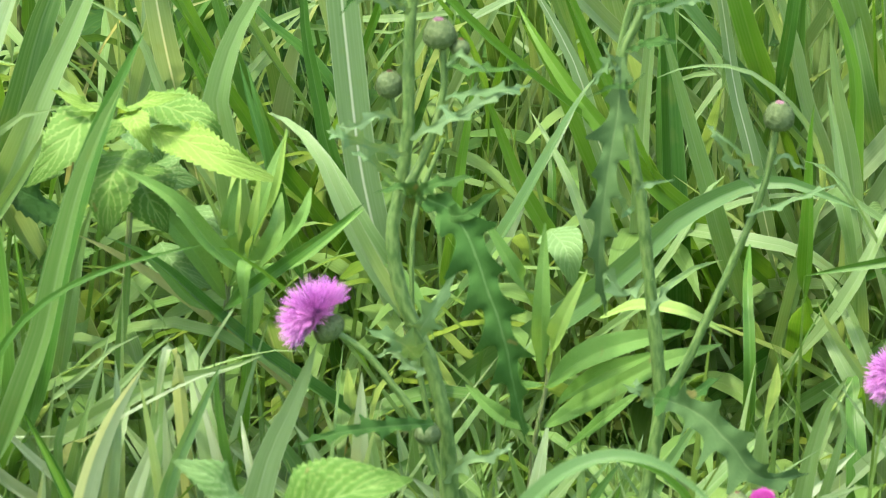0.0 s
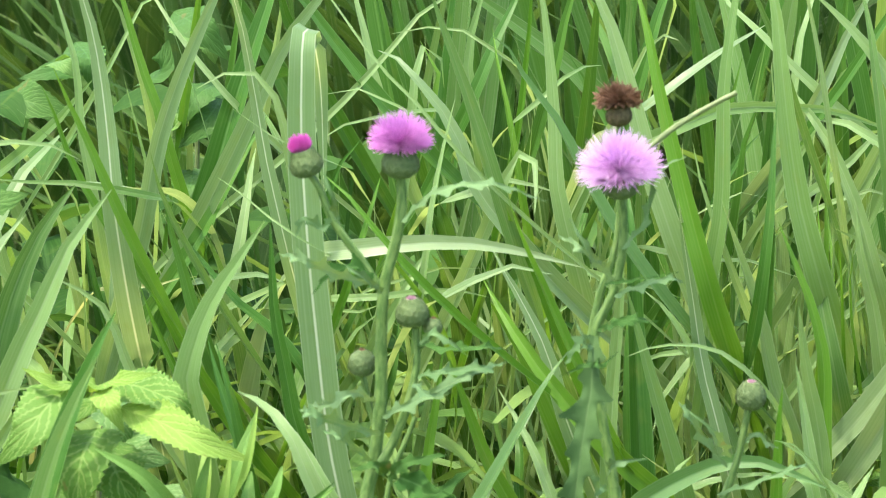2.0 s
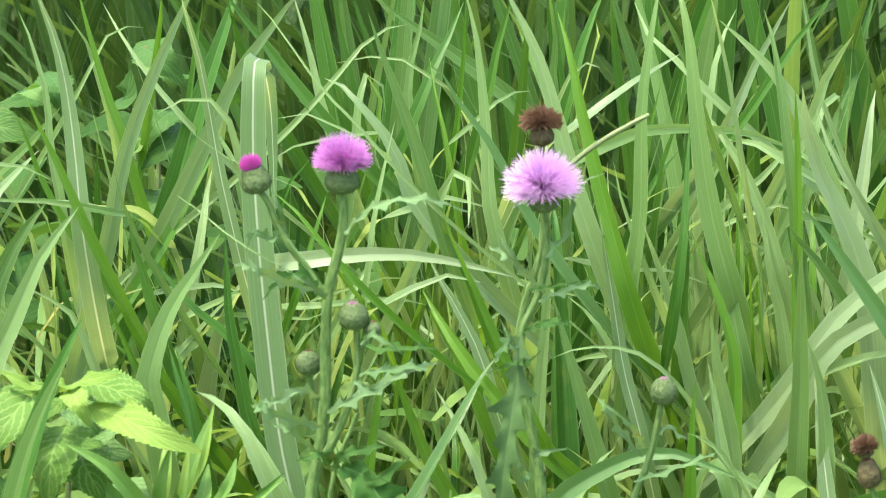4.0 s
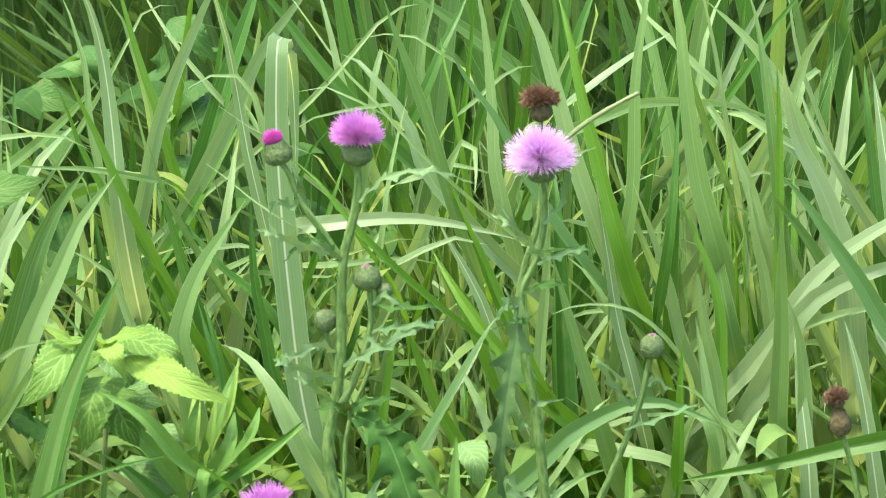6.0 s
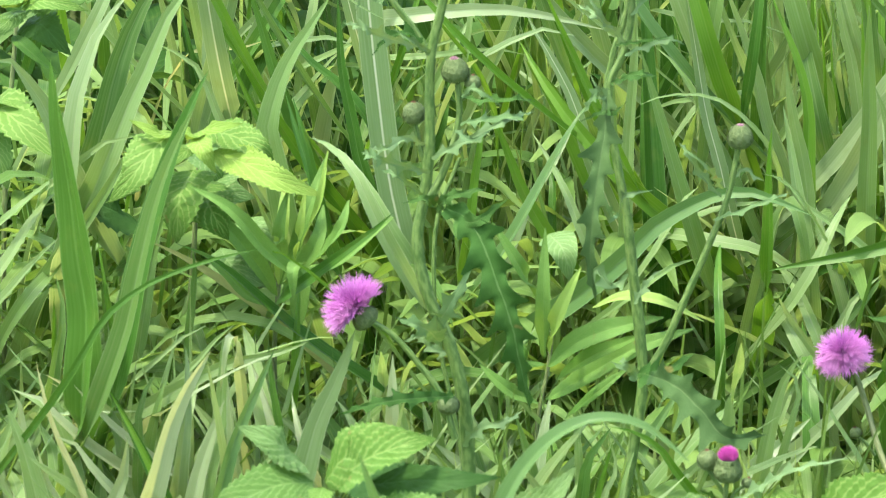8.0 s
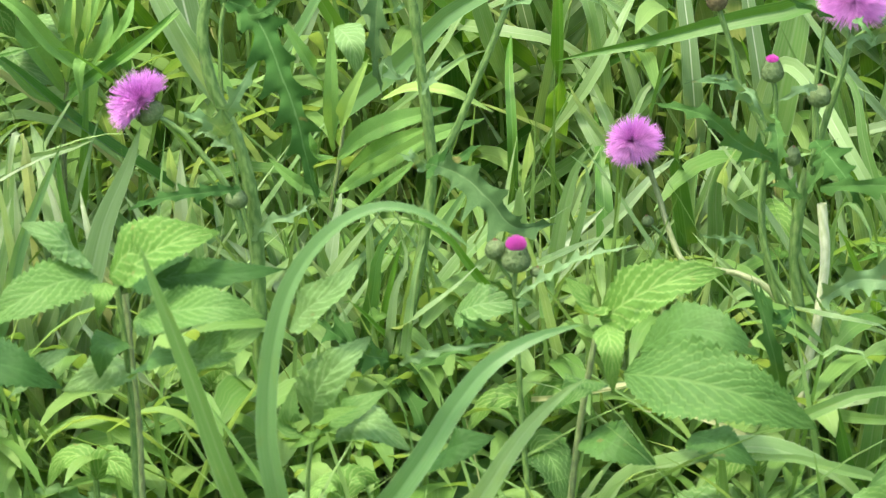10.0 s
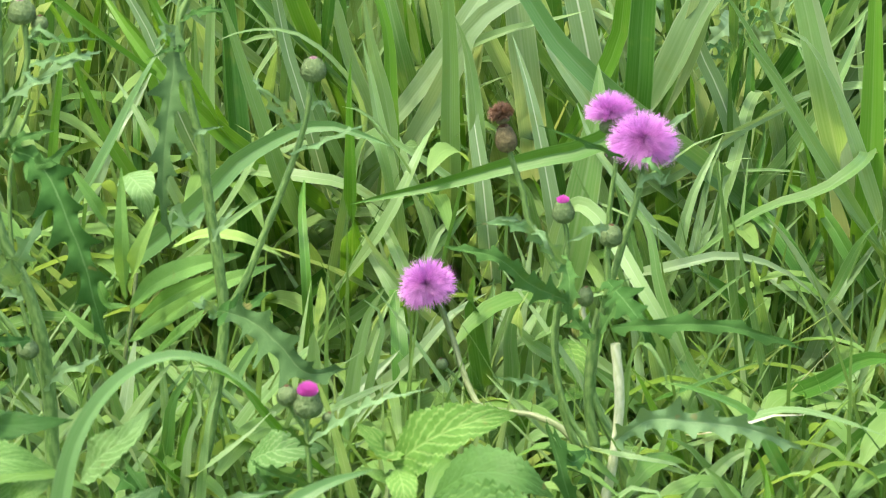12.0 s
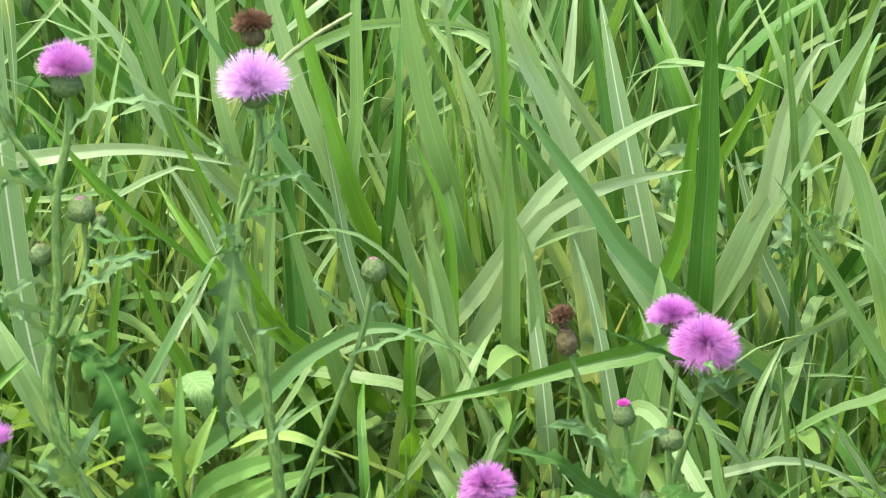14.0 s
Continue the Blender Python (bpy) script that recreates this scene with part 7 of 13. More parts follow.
# the broader clumps
clump = thing("silvergrass_clump", (-0.426, 4.701, 0.075), "clump of tall silvergrass with mixed pale and vivid green blades", "grass", "silvergrass clumps")
blade(clump, [(-0.429, 4.747, 0.075), (-0.409, 4.576, 0.377), (-0.228, 4.400, 0.578), (-0.222, 4.395, 0.584), (-0.209, 4.379, 0.601), (-0.199, 4.353, 0.616)], 0.0123, GRASS, -2, 0.32, -24)
blade(clump, [(-0.405, 4.826, 0.075), (-0.293, 4.636, 0.413), (-0.180, 4.440, 0.638), (-0.178, 4.443, 0.642), (-0.174, 4.451, 0.646), (-0.165, 4.465, 0.647), (-0.156, 4.484, 0.644)], 0.0042, GRASS_PALE, -29, 0.49, 19)
blade(clump, [(-0.490, 4.550, 0.075), (-0.464, 4.377, 0.379), (-0.287, 4.200, 0.582), (-0.280, 4.201, 0.590), (-0.263, 4.204, 0.600), (-0.240, 4.209, 0.604), (-0.218, 4.216, 0.603), (-0.199, 4.225, 0.593)], 0.0081, GRASS_PALE, 2, 0.50, -10)
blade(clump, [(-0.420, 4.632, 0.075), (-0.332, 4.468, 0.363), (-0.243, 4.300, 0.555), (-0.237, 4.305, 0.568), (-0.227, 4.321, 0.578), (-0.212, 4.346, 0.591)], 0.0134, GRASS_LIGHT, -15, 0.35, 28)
blade(clump, [(-0.385, 4.748, 0.075), (-0.335, 4.586, 0.359), (-0.284, 4.420, 0.549), (-0.280, 4.420, 0.564), (-0.275, 4.420, 0.583), (-0.269, 4.419, 0.610)], 0.0113, GRASS_DEEP, -31, 0.40, -19)
clump = thing("silvergrass_clump", (-0.416, 4.379, 0.075), "low grass clump with pale sunlit blades", "grass", "silvergrass clumps")
blade(clump, [(-0.433, 4.387, 0.075), (-0.383, 4.265, 0.284), (-0.293, 4.140, 0.424), (-0.282, 4.150, 0.441), (-0.269, 4.180, 0.451)], 0.0116, GRASS_PALE, 18, 0.34, -12)
blade(clump, [(-0.425, 4.353, 0.075), (-0.399, 4.238, 0.272), (-0.294, 4.120, 0.403), (-0.282, 4.114, 0.418), (-0.264, 4.096, 0.439)], 0.0107, GRASS_PALE, -6, 0.42, 20)
blade(clump, [(-0.391, 4.397, 0.075), (-0.323, 4.260, 0.312), (-0.233, 4.120, 0.470), (-0.225, 4.118, 0.484), (-0.213, 4.114, 0.496)], 0.0127, GRASS_PALE, -10, 0.54, -29)
clump = thing("silvergrass_clump", (-0.322, 4.646, 0.075), "clump of tall silvergrass with mixed pale and vivid green blades", "grass", "silvergrass clumps")
blade(clump, [(-0.294, 4.723, 0.075), (-0.203, 4.544, 0.391), (-0.113, 4.360, 0.602), (-0.107, 4.359, 0.616), (-0.097, 4.356, 0.637), (-0.082, 4.351, 0.658), (-0.068, 4.345, 0.678), (-0.060, 4.336, 0.689)], 0.0132, GRASS_SHEEN, -15, 0.24, -29)
blade(clump, [(-0.323, 4.696, 0.075), (-0.245, 4.540, 0.348), (-0.141, 4.380, 0.530), (-0.137, 4.381, 0.537), (-0.127, 4.385, 0.556), (-0.115, 4.392, 0.578), (-0.106, 4.401, 0.592)], 0.0132, GRASS_DEEP, 18, 0.49, -23)
blade(clump, [(-0.383, 4.648, 0.075), (-0.306, 4.506, 0.323), (-0.228, 4.360, 0.488), (-0.220, 4.359, 0.505), (-0.212, 4.355, 0.528), (-0.199, 4.348, 0.544)], 0.0131, GRASS_PALE, -21, 0.37, 18)
blade(clump, [(-0.287, 4.656, 0.075), (-0.267, 4.520, 0.311), (-0.129, 4.380, 0.469), (-0.122, 4.381, 0.477), (-0.106, 4.384, 0.495), (-0.094, 4.388, 0.505)], 0.0099, GRASS_PALE, 21, 0.50, 6)
blade(clump, [(-0.322, 4.508, 0.075), (-0.283, 4.366, 0.322), (-0.244, 4.220, 0.487), (-0.239, 4.222, 0.508), (-0.231, 4.228, 0.533), (-0.219, 4.237, 0.557), (-0.203, 4.251, 0.577)], 0.0233, GRASS, -24, 0.36, -23)
clump = thing("silvergrass_clump", (-0.320, 4.333, 0.075), "low grass clump with pale sunlit blades", "grass", "silvergrass clumps")
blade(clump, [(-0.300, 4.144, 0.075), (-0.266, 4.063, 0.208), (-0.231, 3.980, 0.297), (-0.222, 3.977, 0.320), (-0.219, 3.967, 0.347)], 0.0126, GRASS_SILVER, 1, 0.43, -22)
blade(clump, [(-0.329, 4.239, 0.075), (-0.283, 4.141, 0.241), (-0.238, 4.040, 0.351), (-0.231, 4.044, 0.368), (-0.225, 4.054, 0.382)], 0.0119, GRASS_VIVID, -16, 0.51, -35)
blade(clump, [(-0.336, 4.472, 0.075), (-0.326, 4.307, 0.211), (-0.286, 4.140, 0.314), (-0.246, 4.020, 0.348), (-0.226, 4.017, 0.350), (-0.208, 4.009, 0.353)], 0.0082, GRASS_SHEEN, 20, 0.56, 34)
blade(clump, [(-0.286, 4.161, 0.075), (-0.264, 4.082, 0.205), (-0.199, 4.000, 0.292), (-0.190, 3.997, 0.304), (-0.183, 3.989, 0.297)], 0.0104, GRASS_SILVER, -7, 0.42, 6)
blade(clump, [(-0.310, 4.193, 0.075), (-0.269, 4.083, 0.263), (-0.227, 3.970, 0.388), (-0.220, 3.970, 0.409), (-0.211, 3.968, 0.449), (-0.200, 3.967, 0.492), (-0.188, 3.964, 0.523), (-0.177, 3.960, 0.546)], 0.0162, GRASS, 9, 0.59, 14)
blade(clump, [(-0.373, 4.182, 0.075), (-0.318, 4.068, 0.271), (-0.243, 3.950, 0.401), (-0.232, 3.949, 0.420), (-0.212, 3.948, 0.438), (-0.184, 3.945, 0.452), (-0.160, 3.942, 0.460), (-0.142, 3.937, 0.465)], 0.0047, GRASS_DEEP, -46, 0.32, 27)
blade(clump, [(-0.365, 4.621, 0.075), (-0.357, 4.437, 0.260), (-0.326, 4.260, 0.391), (-0.294, 4.140, 0.445), (-0.281, 4.149, 0.455), (-0.267, 4.176, 0.461)], 0.0111, GRASS_PALE, -1, 0.44, 17)
blade(clump, [(-0.305, 4.295, 0.075), (-0.285, 4.189, 0.255), (-0.265, 4.080, 0.375), (-0.262, 4.082, 0.393), (-0.267, 4.088, 0.417)], 0.0103, GRASS, -33, 0.51, 12)
blade(clump, [(-0.282, 4.346, 0.075), (-0.276, 4.244, 0.247), (-0.271, 4.140, 0.361), (-0.270, 4.128, 0.382), (-0.268, 4.091, 0.418)], 0.0041, GRASS_VIVID, 0, 0.41, -2)
blade(clump, [(-0.320, 4.593, 0.075), (-0.312, 4.401, 0.280), (-0.282, 4.220, 0.429), (-0.251, 4.100, 0.485), (-0.239, 4.096, 0.495), (-0.218, 4.083, 0.502)], 0.0110, GRASS_PALE, -20, 0.41, -35)
blade(clump, [(-0.299, 4.258, 0.075), (-0.277, 4.151, 0.258), (-0.177, 4.040, 0.380), (-0.168, 4.038, 0.391), (-0.159, 4.031, 0.400)], 0.0079, GRASS_PALE, 0, 0.46, -4)
blade(clump, [(-0.288, 4.394, 0.075), (-0.272, 4.249, 0.328), (-0.256, 4.100, 0.496), (-0.254, 4.101, 0.517), (-0.249, 4.104, 0.534), (-0.240, 4.110, 0.559), (-0.222, 4.118, 0.583)], 0.0194, GRASS_LIGHT, 4, 0.58, 29)
blade(clump, [(-0.362, 4.428, 0.075), (-0.298, 4.286, 0.323), (-0.234, 4.140, 0.488), (-0.227, 4.141, 0.506), (-0.214, 4.144, 0.534), (-0.202, 4.149, 0.562), (-0.181, 4.155, 0.590)], 0.0191, GRASS_PALE, -24, 0.52, 9)
clump = thing("silvergrass_clump", (-0.212, 4.768, 0.075), "clump of tall silvergrass with mixed pale and vivid green blades", "grass", "silvergrass clumps")
blade(clump, [(-0.255, 4.623, 0.075), (-0.213, 4.464, 0.355), (-0.172, 4.300, 0.541), (-0.170, 4.300, 0.550), (-0.164, 4.300, 0.586), (-0.153, 4.301, 0.622), (-0.140, 4.302, 0.654), (-0.127, 4.303, 0.683), (-0.118, 4.304, 0.701)], 0.0139, GRASS_SHEEN, -30, 0.34, -20)
blade(clump, [(-0.180, 4.726, 0.075), (-0.180, 4.565, 0.357), (-0.180, 4.400, 0.545), (-0.180, 4.395, 0.562), (-0.179, 4.381, 0.581), (-0.179, 4.357, 0.596)], 0.0083, GRASS_DEEP, -28, 0.42, 32)
blade(clump, [(-0.243, 4.772, 0.075), (-0.193, 4.619, 0.345), (-0.143, 4.460, 0.525), (-0.133, 4.461, 0.561), (-0.123, 4.465, 0.598), (-0.113, 4.472, 0.629), (-0.103, 4.482, 0.660), (-0.099, 4.494, 0.673)], 0.0209, GRASS_DEEP, -12, 0.55, 14)
blade(clump, [(-0.256, 4.821, 0.075), (-0.212, 4.633, 0.409), (-0.034, 4.440, 0.631), (-0.030, 4.442, 0.636), (-0.021, 4.449, 0.644), (-0.009, 4.461, 0.649), (-0.000, 4.477, 0.648)], 0.0060, GRASS_PALE, -24, 0.54, 7)
blade(clump, [(-0.204, 4.656, 0.075), (-0.204, 4.495, 0.358), (-0.204, 4.330, 0.546), (-0.204, 4.325, 0.549), (-0.212, 4.311, 0.567), (-0.217, 4.286, 0.579)], 0.0037, GRASS_PALE, 29, 0.49, 18)
blade(clump, [(-0.180, 4.714, 0.075), (-0.150, 4.559, 0.346), (-0.120, 4.400, 0.527), (-0.119, 4.405, 0.533), (-0.117, 4.419, 0.551), (-0.114, 4.442, 0.566)], 0.0107, GRASS_PALE, -10, 0.52, 32)
blade(clump, [(-0.178, 4.889, 0.075), (-0.152, 4.707, 0.397), (-0.127, 4.520, 0.612), (-0.125, 4.516, 0.629), (-0.122, 4.504, 0.648), (-0.120, 4.484, 0.668)], 0.0116, GRASS_DEEP, 24, 0.37, 19)
blade(clump, [(-0.204, 4.883, 0.075), (-0.176, 4.694, 0.410), (-0.148, 4.500, 0.633), (-0.146, 4.493, 0.649), (-0.145, 4.472, 0.667)], 0.0086, GRASS_VIVID, -1, 0.24, -34)
blade(clump, [(-0.171, 4.908, 0.075), (-0.138, 4.727, 0.397), (-0.105, 4.540, 0.611), (-0.103, 4.538, 0.624), (-0.102, 4.531, 0.636), (-0.104, 4.520, 0.648)], 0.0088, GRASS_PALE, -28, 0.28, -25)
blade(clump, [(-0.242, 4.579, 0.075), (-0.210, 4.441, 0.314), (-0.178, 4.300, 0.473), (-0.177, 4.302, 0.478), (-0.174, 4.307, 0.508), (-0.172, 4.317, 0.535), (-0.169, 4.329, 0.545), (-0.168, 4.346, 0.555)], 0.0109, GRASS, 0, 0.48, 2)
blade(clump, [(-0.204, 4.659, 0.075), (-0.118, 4.512, 0.332), (-0.032, 4.360, 0.504), (-0.030, 4.362, 0.508), (-0.024, 4.370, 0.517), (-0.015, 4.382, 0.527)], 0.0110, GRASS_PALE, -5, 0.46, -14)
blade(clump, [(-0.167, 4.855, 0.075), (-0.157, 4.662, 0.283), (-0.117, 4.480, 0.462), (-0.077, 4.360, 0.492), (-0.069, 4.358, 0.492), (-0.053, 4.351, 0.493), (-0.042, 4.340, 0.500)], 0.0075, GRASS_PALE, -2, 0.50, -7)
blade(clump, [(-0.262, 4.858, 0.075), (-0.252, 4.663, 0.289), (-0.212, 4.480, 0.466), (-0.173, 4.360, 0.503), (-0.167, 4.355, 0.504), (-0.156, 4.338, 0.511), (-0.142, 4.311, 0.518)], 0.0047, GRASS_DRY, -21, 0.56, 16)
blade(clump, [(-0.186, 4.858, 0.075), (-0.178, 4.663, 0.288), (-0.142, 4.480, 0.454), (-0.106, 4.360, 0.502), (-0.098, 4.359, 0.506), (-0.085, 4.356, 0.513), (-0.073, 4.352, 0.520)], 0.0101, GRASS_PALE, -9, 0.35, 2)
blade(clump, [(-0.211, 4.879, 0.075), (-0.201, 4.683, 0.290), (-0.162, 4.500, 0.467), (-0.123, 4.380, 0.506), (-0.114, 4.375, 0.508), (-0.106, 4.359, 0.510), (-0.097, 4.332, 0.512)], 0.0079, GRASS_SHEEN, 6, 0.29, -37)
blade(clump, [(-0.173, 4.648, 0.075), (-0.110, 4.526, 0.286), (-0.048, 4.400, 0.426), (-0.040, 4.401, 0.444), (-0.036, 4.406, 0.465), (-0.035, 4.413, 0.480)], 0.0125, GRASS_DEEP, -19, 0.51, -27)
blade(clump, [(-0.259, 4.726, 0.075), (-0.271, 4.565, 0.357), (-0.284, 4.400, 0.545), (-0.285, 4.396, 0.560), (-0.285, 4.383, 0.584), (-0.287, 4.361, 0.619)], 0.0098, GRASS_VIVID, -2, 0.28, -22)
blade(clump, [(-0.268, 4.761, 0.075), (-0.268, 4.603, 0.353), (-0.268, 4.440, 0.538), (-0.268, 4.438, 0.558), (-0.266, 4.433, 0.579), (-0.264, 4.425, 0.609)], 0.0105, GRASS_PALE, -22, 0.36, -25)
blade(clump, [(-0.257, 4.766, 0.075), (-0.257, 4.605, 0.357), (-0.257, 4.440, 0.545), (-0.257, 4.442, 0.565), (-0.258, 4.450, 0.581), (-0.258, 4.462, 0.604)], 0.0098, GRASS_DEEP, -32, 0.24, -25)
blade(clump, [(-0.165, 4.669, 0.075), (-0.209, 4.507, 0.361), (-0.253, 4.340, 0.551), (-0.256, 4.344, 0.564), (-0.258, 4.358, 0.575)], 0.0111, GRASS_PALE, 0, 0.22, -36)
blade(clump, [(-0.195, 4.887, 0.075), (-0.203, 4.672, 0.336), (-0.239, 4.480, 0.549), (-0.275, 4.360, 0.597), (-0.285, 4.361, 0.602), (-0.302, 4.363, 0.610), (-0.323, 4.367, 0.612)], 0.0056, GRASS_PALE, -3, 0.36, 15)
clump = thing("silvergrass_clump", (-0.230, 4.282, 0.075), "low grass clump with broad deep green blades", "grass", "silvergrass clumps")
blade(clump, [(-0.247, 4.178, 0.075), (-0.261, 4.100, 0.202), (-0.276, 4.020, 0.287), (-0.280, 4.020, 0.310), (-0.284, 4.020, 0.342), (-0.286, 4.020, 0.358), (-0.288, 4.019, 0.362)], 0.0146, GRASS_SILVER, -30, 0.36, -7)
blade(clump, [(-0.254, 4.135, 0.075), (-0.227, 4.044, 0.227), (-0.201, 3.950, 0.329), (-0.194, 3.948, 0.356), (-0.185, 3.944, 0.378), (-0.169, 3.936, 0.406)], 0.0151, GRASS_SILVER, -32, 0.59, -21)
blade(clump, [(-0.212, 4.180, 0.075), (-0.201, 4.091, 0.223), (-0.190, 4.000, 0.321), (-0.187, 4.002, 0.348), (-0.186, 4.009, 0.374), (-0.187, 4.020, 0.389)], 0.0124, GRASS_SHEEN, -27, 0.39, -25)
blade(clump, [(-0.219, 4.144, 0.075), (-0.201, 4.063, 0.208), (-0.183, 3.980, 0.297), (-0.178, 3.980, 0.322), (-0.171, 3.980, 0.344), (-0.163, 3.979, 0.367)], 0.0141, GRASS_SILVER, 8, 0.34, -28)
blade(clump, [(-0.215, 4.146, 0.075), (-0.190, 4.059, 0.219), (-0.165, 3.970, 0.315), (-0.158, 3.970, 0.342), (-0.149, 3.972, 0.364), (-0.133, 3.974, 0.400)], 0.0111, GRASS_BLUE, -30, 0.49, -17)
blade(clump, [(-0.260, 4.457, 0.075), (-0.252, 4.289, 0.219), (-0.217, 4.120, 0.313), (-0.183, 4.000, 0.364), (-0.163, 4.000, 0.376), (-0.145, 4.001, 0.385), (-0.127, 4.002, 0.391)], 0.0091, GRASS_SILVER, 19, 0.39, 32)
blade(clump, [(-0.208, 4.178, 0.075), (-0.158, 4.080, 0.239), (-0.109, 3.980, 0.349), (-0.100, 3.980, 0.369), (-0.089, 3.979, 0.394)], 0.0112, GRASS_BLUE, -13, 0.30, -17)
blade(clump, [(-0.249, 4.206, 0.075), (-0.228, 4.114, 0.228), (-0.208, 4.020, 0.330), (-0.204, 4.022, 0.350), (-0.199, 4.029, 0.369)], 0.0127, GRASS, 21, 0.45, -11)
blade(clump, [(-0.241, 4.178, 0.075), (-0.247, 4.100, 0.202), (-0.253, 4.020, 0.287), (-0.255, 4.020, 0.316), (-0.253, 4.019, 0.340), (-0.254, 4.018, 0.360), (-0.266, 4.016, 0.368)], 0.0035, GRASS_DRY, -27, 0.47, 35)
blade(clump, [(-0.224, 4.190, 0.075), (-0.219, 4.096, 0.232), (-0.214, 4.000, 0.337), (-0.213, 4.002, 0.359), (-0.203, 4.009, 0.378)], 0.0086, GRASS, 6, 0.20, -35)
blade(clump, [(-0.272, 4.142, 0.075), (-0.278, 4.072, 0.187), (-0.284, 4.000, 0.262), (-0.286, 4.005, 0.288), (-0.289, 4.018, 0.303)], 0.0100, GRASS_SILVER, -27, 0.27, -35)
blade(clump, [(-0.185, 4.142, 0.075), (-0.213, 4.062, 0.206), (-0.241, 3.980, 0.294), (-0.249, 3.981, 0.319), (-0.259, 3.984, 0.339), (-0.268, 3.988, 0.365), (-0.273, 3.994, 0.386)], 0.0051, GRASS_DRY, -30, 0.46, 30)
blade(clump, [(-0.168, 4.154, 0.075), (-0.205, 4.073, 0.208), (-0.256, 3.990, 0.296), (-0.267, 3.987, 0.315), (-0.272, 3.980, 0.338)], 0.0076, GRASS_SILVER, -20, 0.59, -1)
blade(clump, [(-0.262, 4.211, 0.075), (-0.254, 4.102, 0.260), (-0.245, 3.990, 0.384), (-0.243, 3.990, 0.413), (-0.248, 3.988, 0.449), (-0.252, 3.986, 0.488), (-0.257, 3.982, 0.522), (-0.259, 3.978, 0.554)], 0.0219, GRASS_DEEP, 20, 0.57, 33)
blade(clump, [(-0.182, 4.535, 0.075), (-0.174, 4.355, 0.250), (-0.143, 4.180, 0.370), (-0.111, 4.060, 0.425), (-0.093, 4.058, 0.439), (-0.075, 4.052, 0.454), (-0.066, 4.041, 0.465)], 0.0139, GRASS_DEEP, -31, 0.32, 8)
blade(clump, [(-0.262, 4.625, 0.075), (-0.254, 4.438, 0.267), (-0.220, 4.260, 0.451), (-0.187, 4.140, 0.459), (-0.172, 4.143, 0.449), (-0.154, 4.150, 0.433), (-0.138, 4.163, 0.414)], 0.0097, GRASS_VIVID, 30, 0.24, -15)
blade(clump, [(-0.212, 4.347, 0.075), (-0.200, 4.235, 0.266), (-0.187, 4.120, 0.393), (-0.185, 4.116, 0.413), (-0.186, 4.106, 0.429)], 0.0118, GRASS, 23, 0.25, -8)
blade(clump, [(-0.198, 4.361, 0.075), (-0.218, 4.252, 0.260), (-0.238, 4.140, 0.384), (-0.242, 4.144, 0.409), (-0.246, 4.158, 0.427)], 0.0052, GRASS_VIVID, -11, 0.47, 32)
blade(clump, [(-0.255, 4.384, 0.075), (-0.235, 4.274, 0.263), (-0.216, 4.160, 0.389), (-0.212, 4.160, 0.415), (-0.204, 4.159, 0.443)], 0.0115, GRASS_PALE, -22, 0.50, 17)
blade(clump, [(-0.228, 4.502, 0.075), (-0.219, 4.330, 0.227), (-0.181, 4.160, 0.336), (-0.144, 4.040, 0.380), (-0.128, 4.038, 0.386), (-0.115, 4.033, 0.391), (-0.092, 4.025, 0.393)], 0.0076, GRASS_PALE, 22, 0.42, 32)
blade(clump, [(-0.271, 4.520, 0.075), (-0.263, 4.350, 0.225), (-0.232, 4.180, 0.321), (-0.201, 4.060, 0.376), (-0.190, 4.064, 0.385), (-0.177, 4.077, 0.389)], 0.0065, GRASS_PALE, -9, 0.37, -20)
clump = thing("silvergrass_clump", (-0.109, 4.693, 0.075), "clump of tall silvergrass with pale arching blades", "grass", "silvergrass clumps")
blade(clump, [(-0.128, 4.589, 0.075), (-0.155, 4.427, 0.360), (-0.182, 4.260, 0.550), (-0.183, 4.259, 0.557), (-0.188, 4.257, 0.608), (-0.193, 4.253, 0.645), (-0.199, 4.248, 0.671), (-0.206, 4.242, 0.690), (-0.210, 4.234, 0.704)], 0.0143, GRASS_RIB, 11, 0.22, -6)
blade(clump, [(-0.145, 4.693, 0.075), (-0.172, 4.529, 0.364), (-0.200, 4.360, 0.557), (-0.201, 4.360, 0.564), (-0.206, 4.361, 0.588), (-0.209, 4.363, 0.623), (-0.217, 4.366, 0.649), (-0.221, 4.369, 0.661), (-0.225, 4.373, 0.668)], 0.0084, GRASS_PALE, -22, 0.49, 8)
blade(clump, [(-0.060, 4.793, 0.075), (-0.044, 4.614, 0.391), (-0.028, 4.430, 0.602), (-0.027, 4.431, 0.615), (-0.024, 4.433, 0.624), (-0.017, 4.436, 0.625), (-0.014, 4.441, 0.616), (-0.012, 4.447, 0.600)], 0.0109, GRASS_PALE, 14, 0.35, 0)
blade(clump, [(-0.099, 4.818, 0.075), (-0.109, 4.609, 0.321), (-0.149, 4.420, 0.538), (-0.189, 4.300, 0.568), (-0.191, 4.302, 0.568), (-0.204, 4.306, 0.569), (-0.218, 4.315, 0.567), (-0.225, 4.326, 0.563)], 0.0071, GRASS_SHEEN, -23, 0.48, -36)
blade(clump, [(-0.162, 4.607, 0.075), (-0.108, 4.446, 0.359), (-0.054, 4.280, 0.548), (-0.052, 4.284, 0.555), (-0.049, 4.297, 0.563), (-0.046, 4.318, 0.571)], 0.0072, GRASS_VIVID, -2, 0.50, 13)
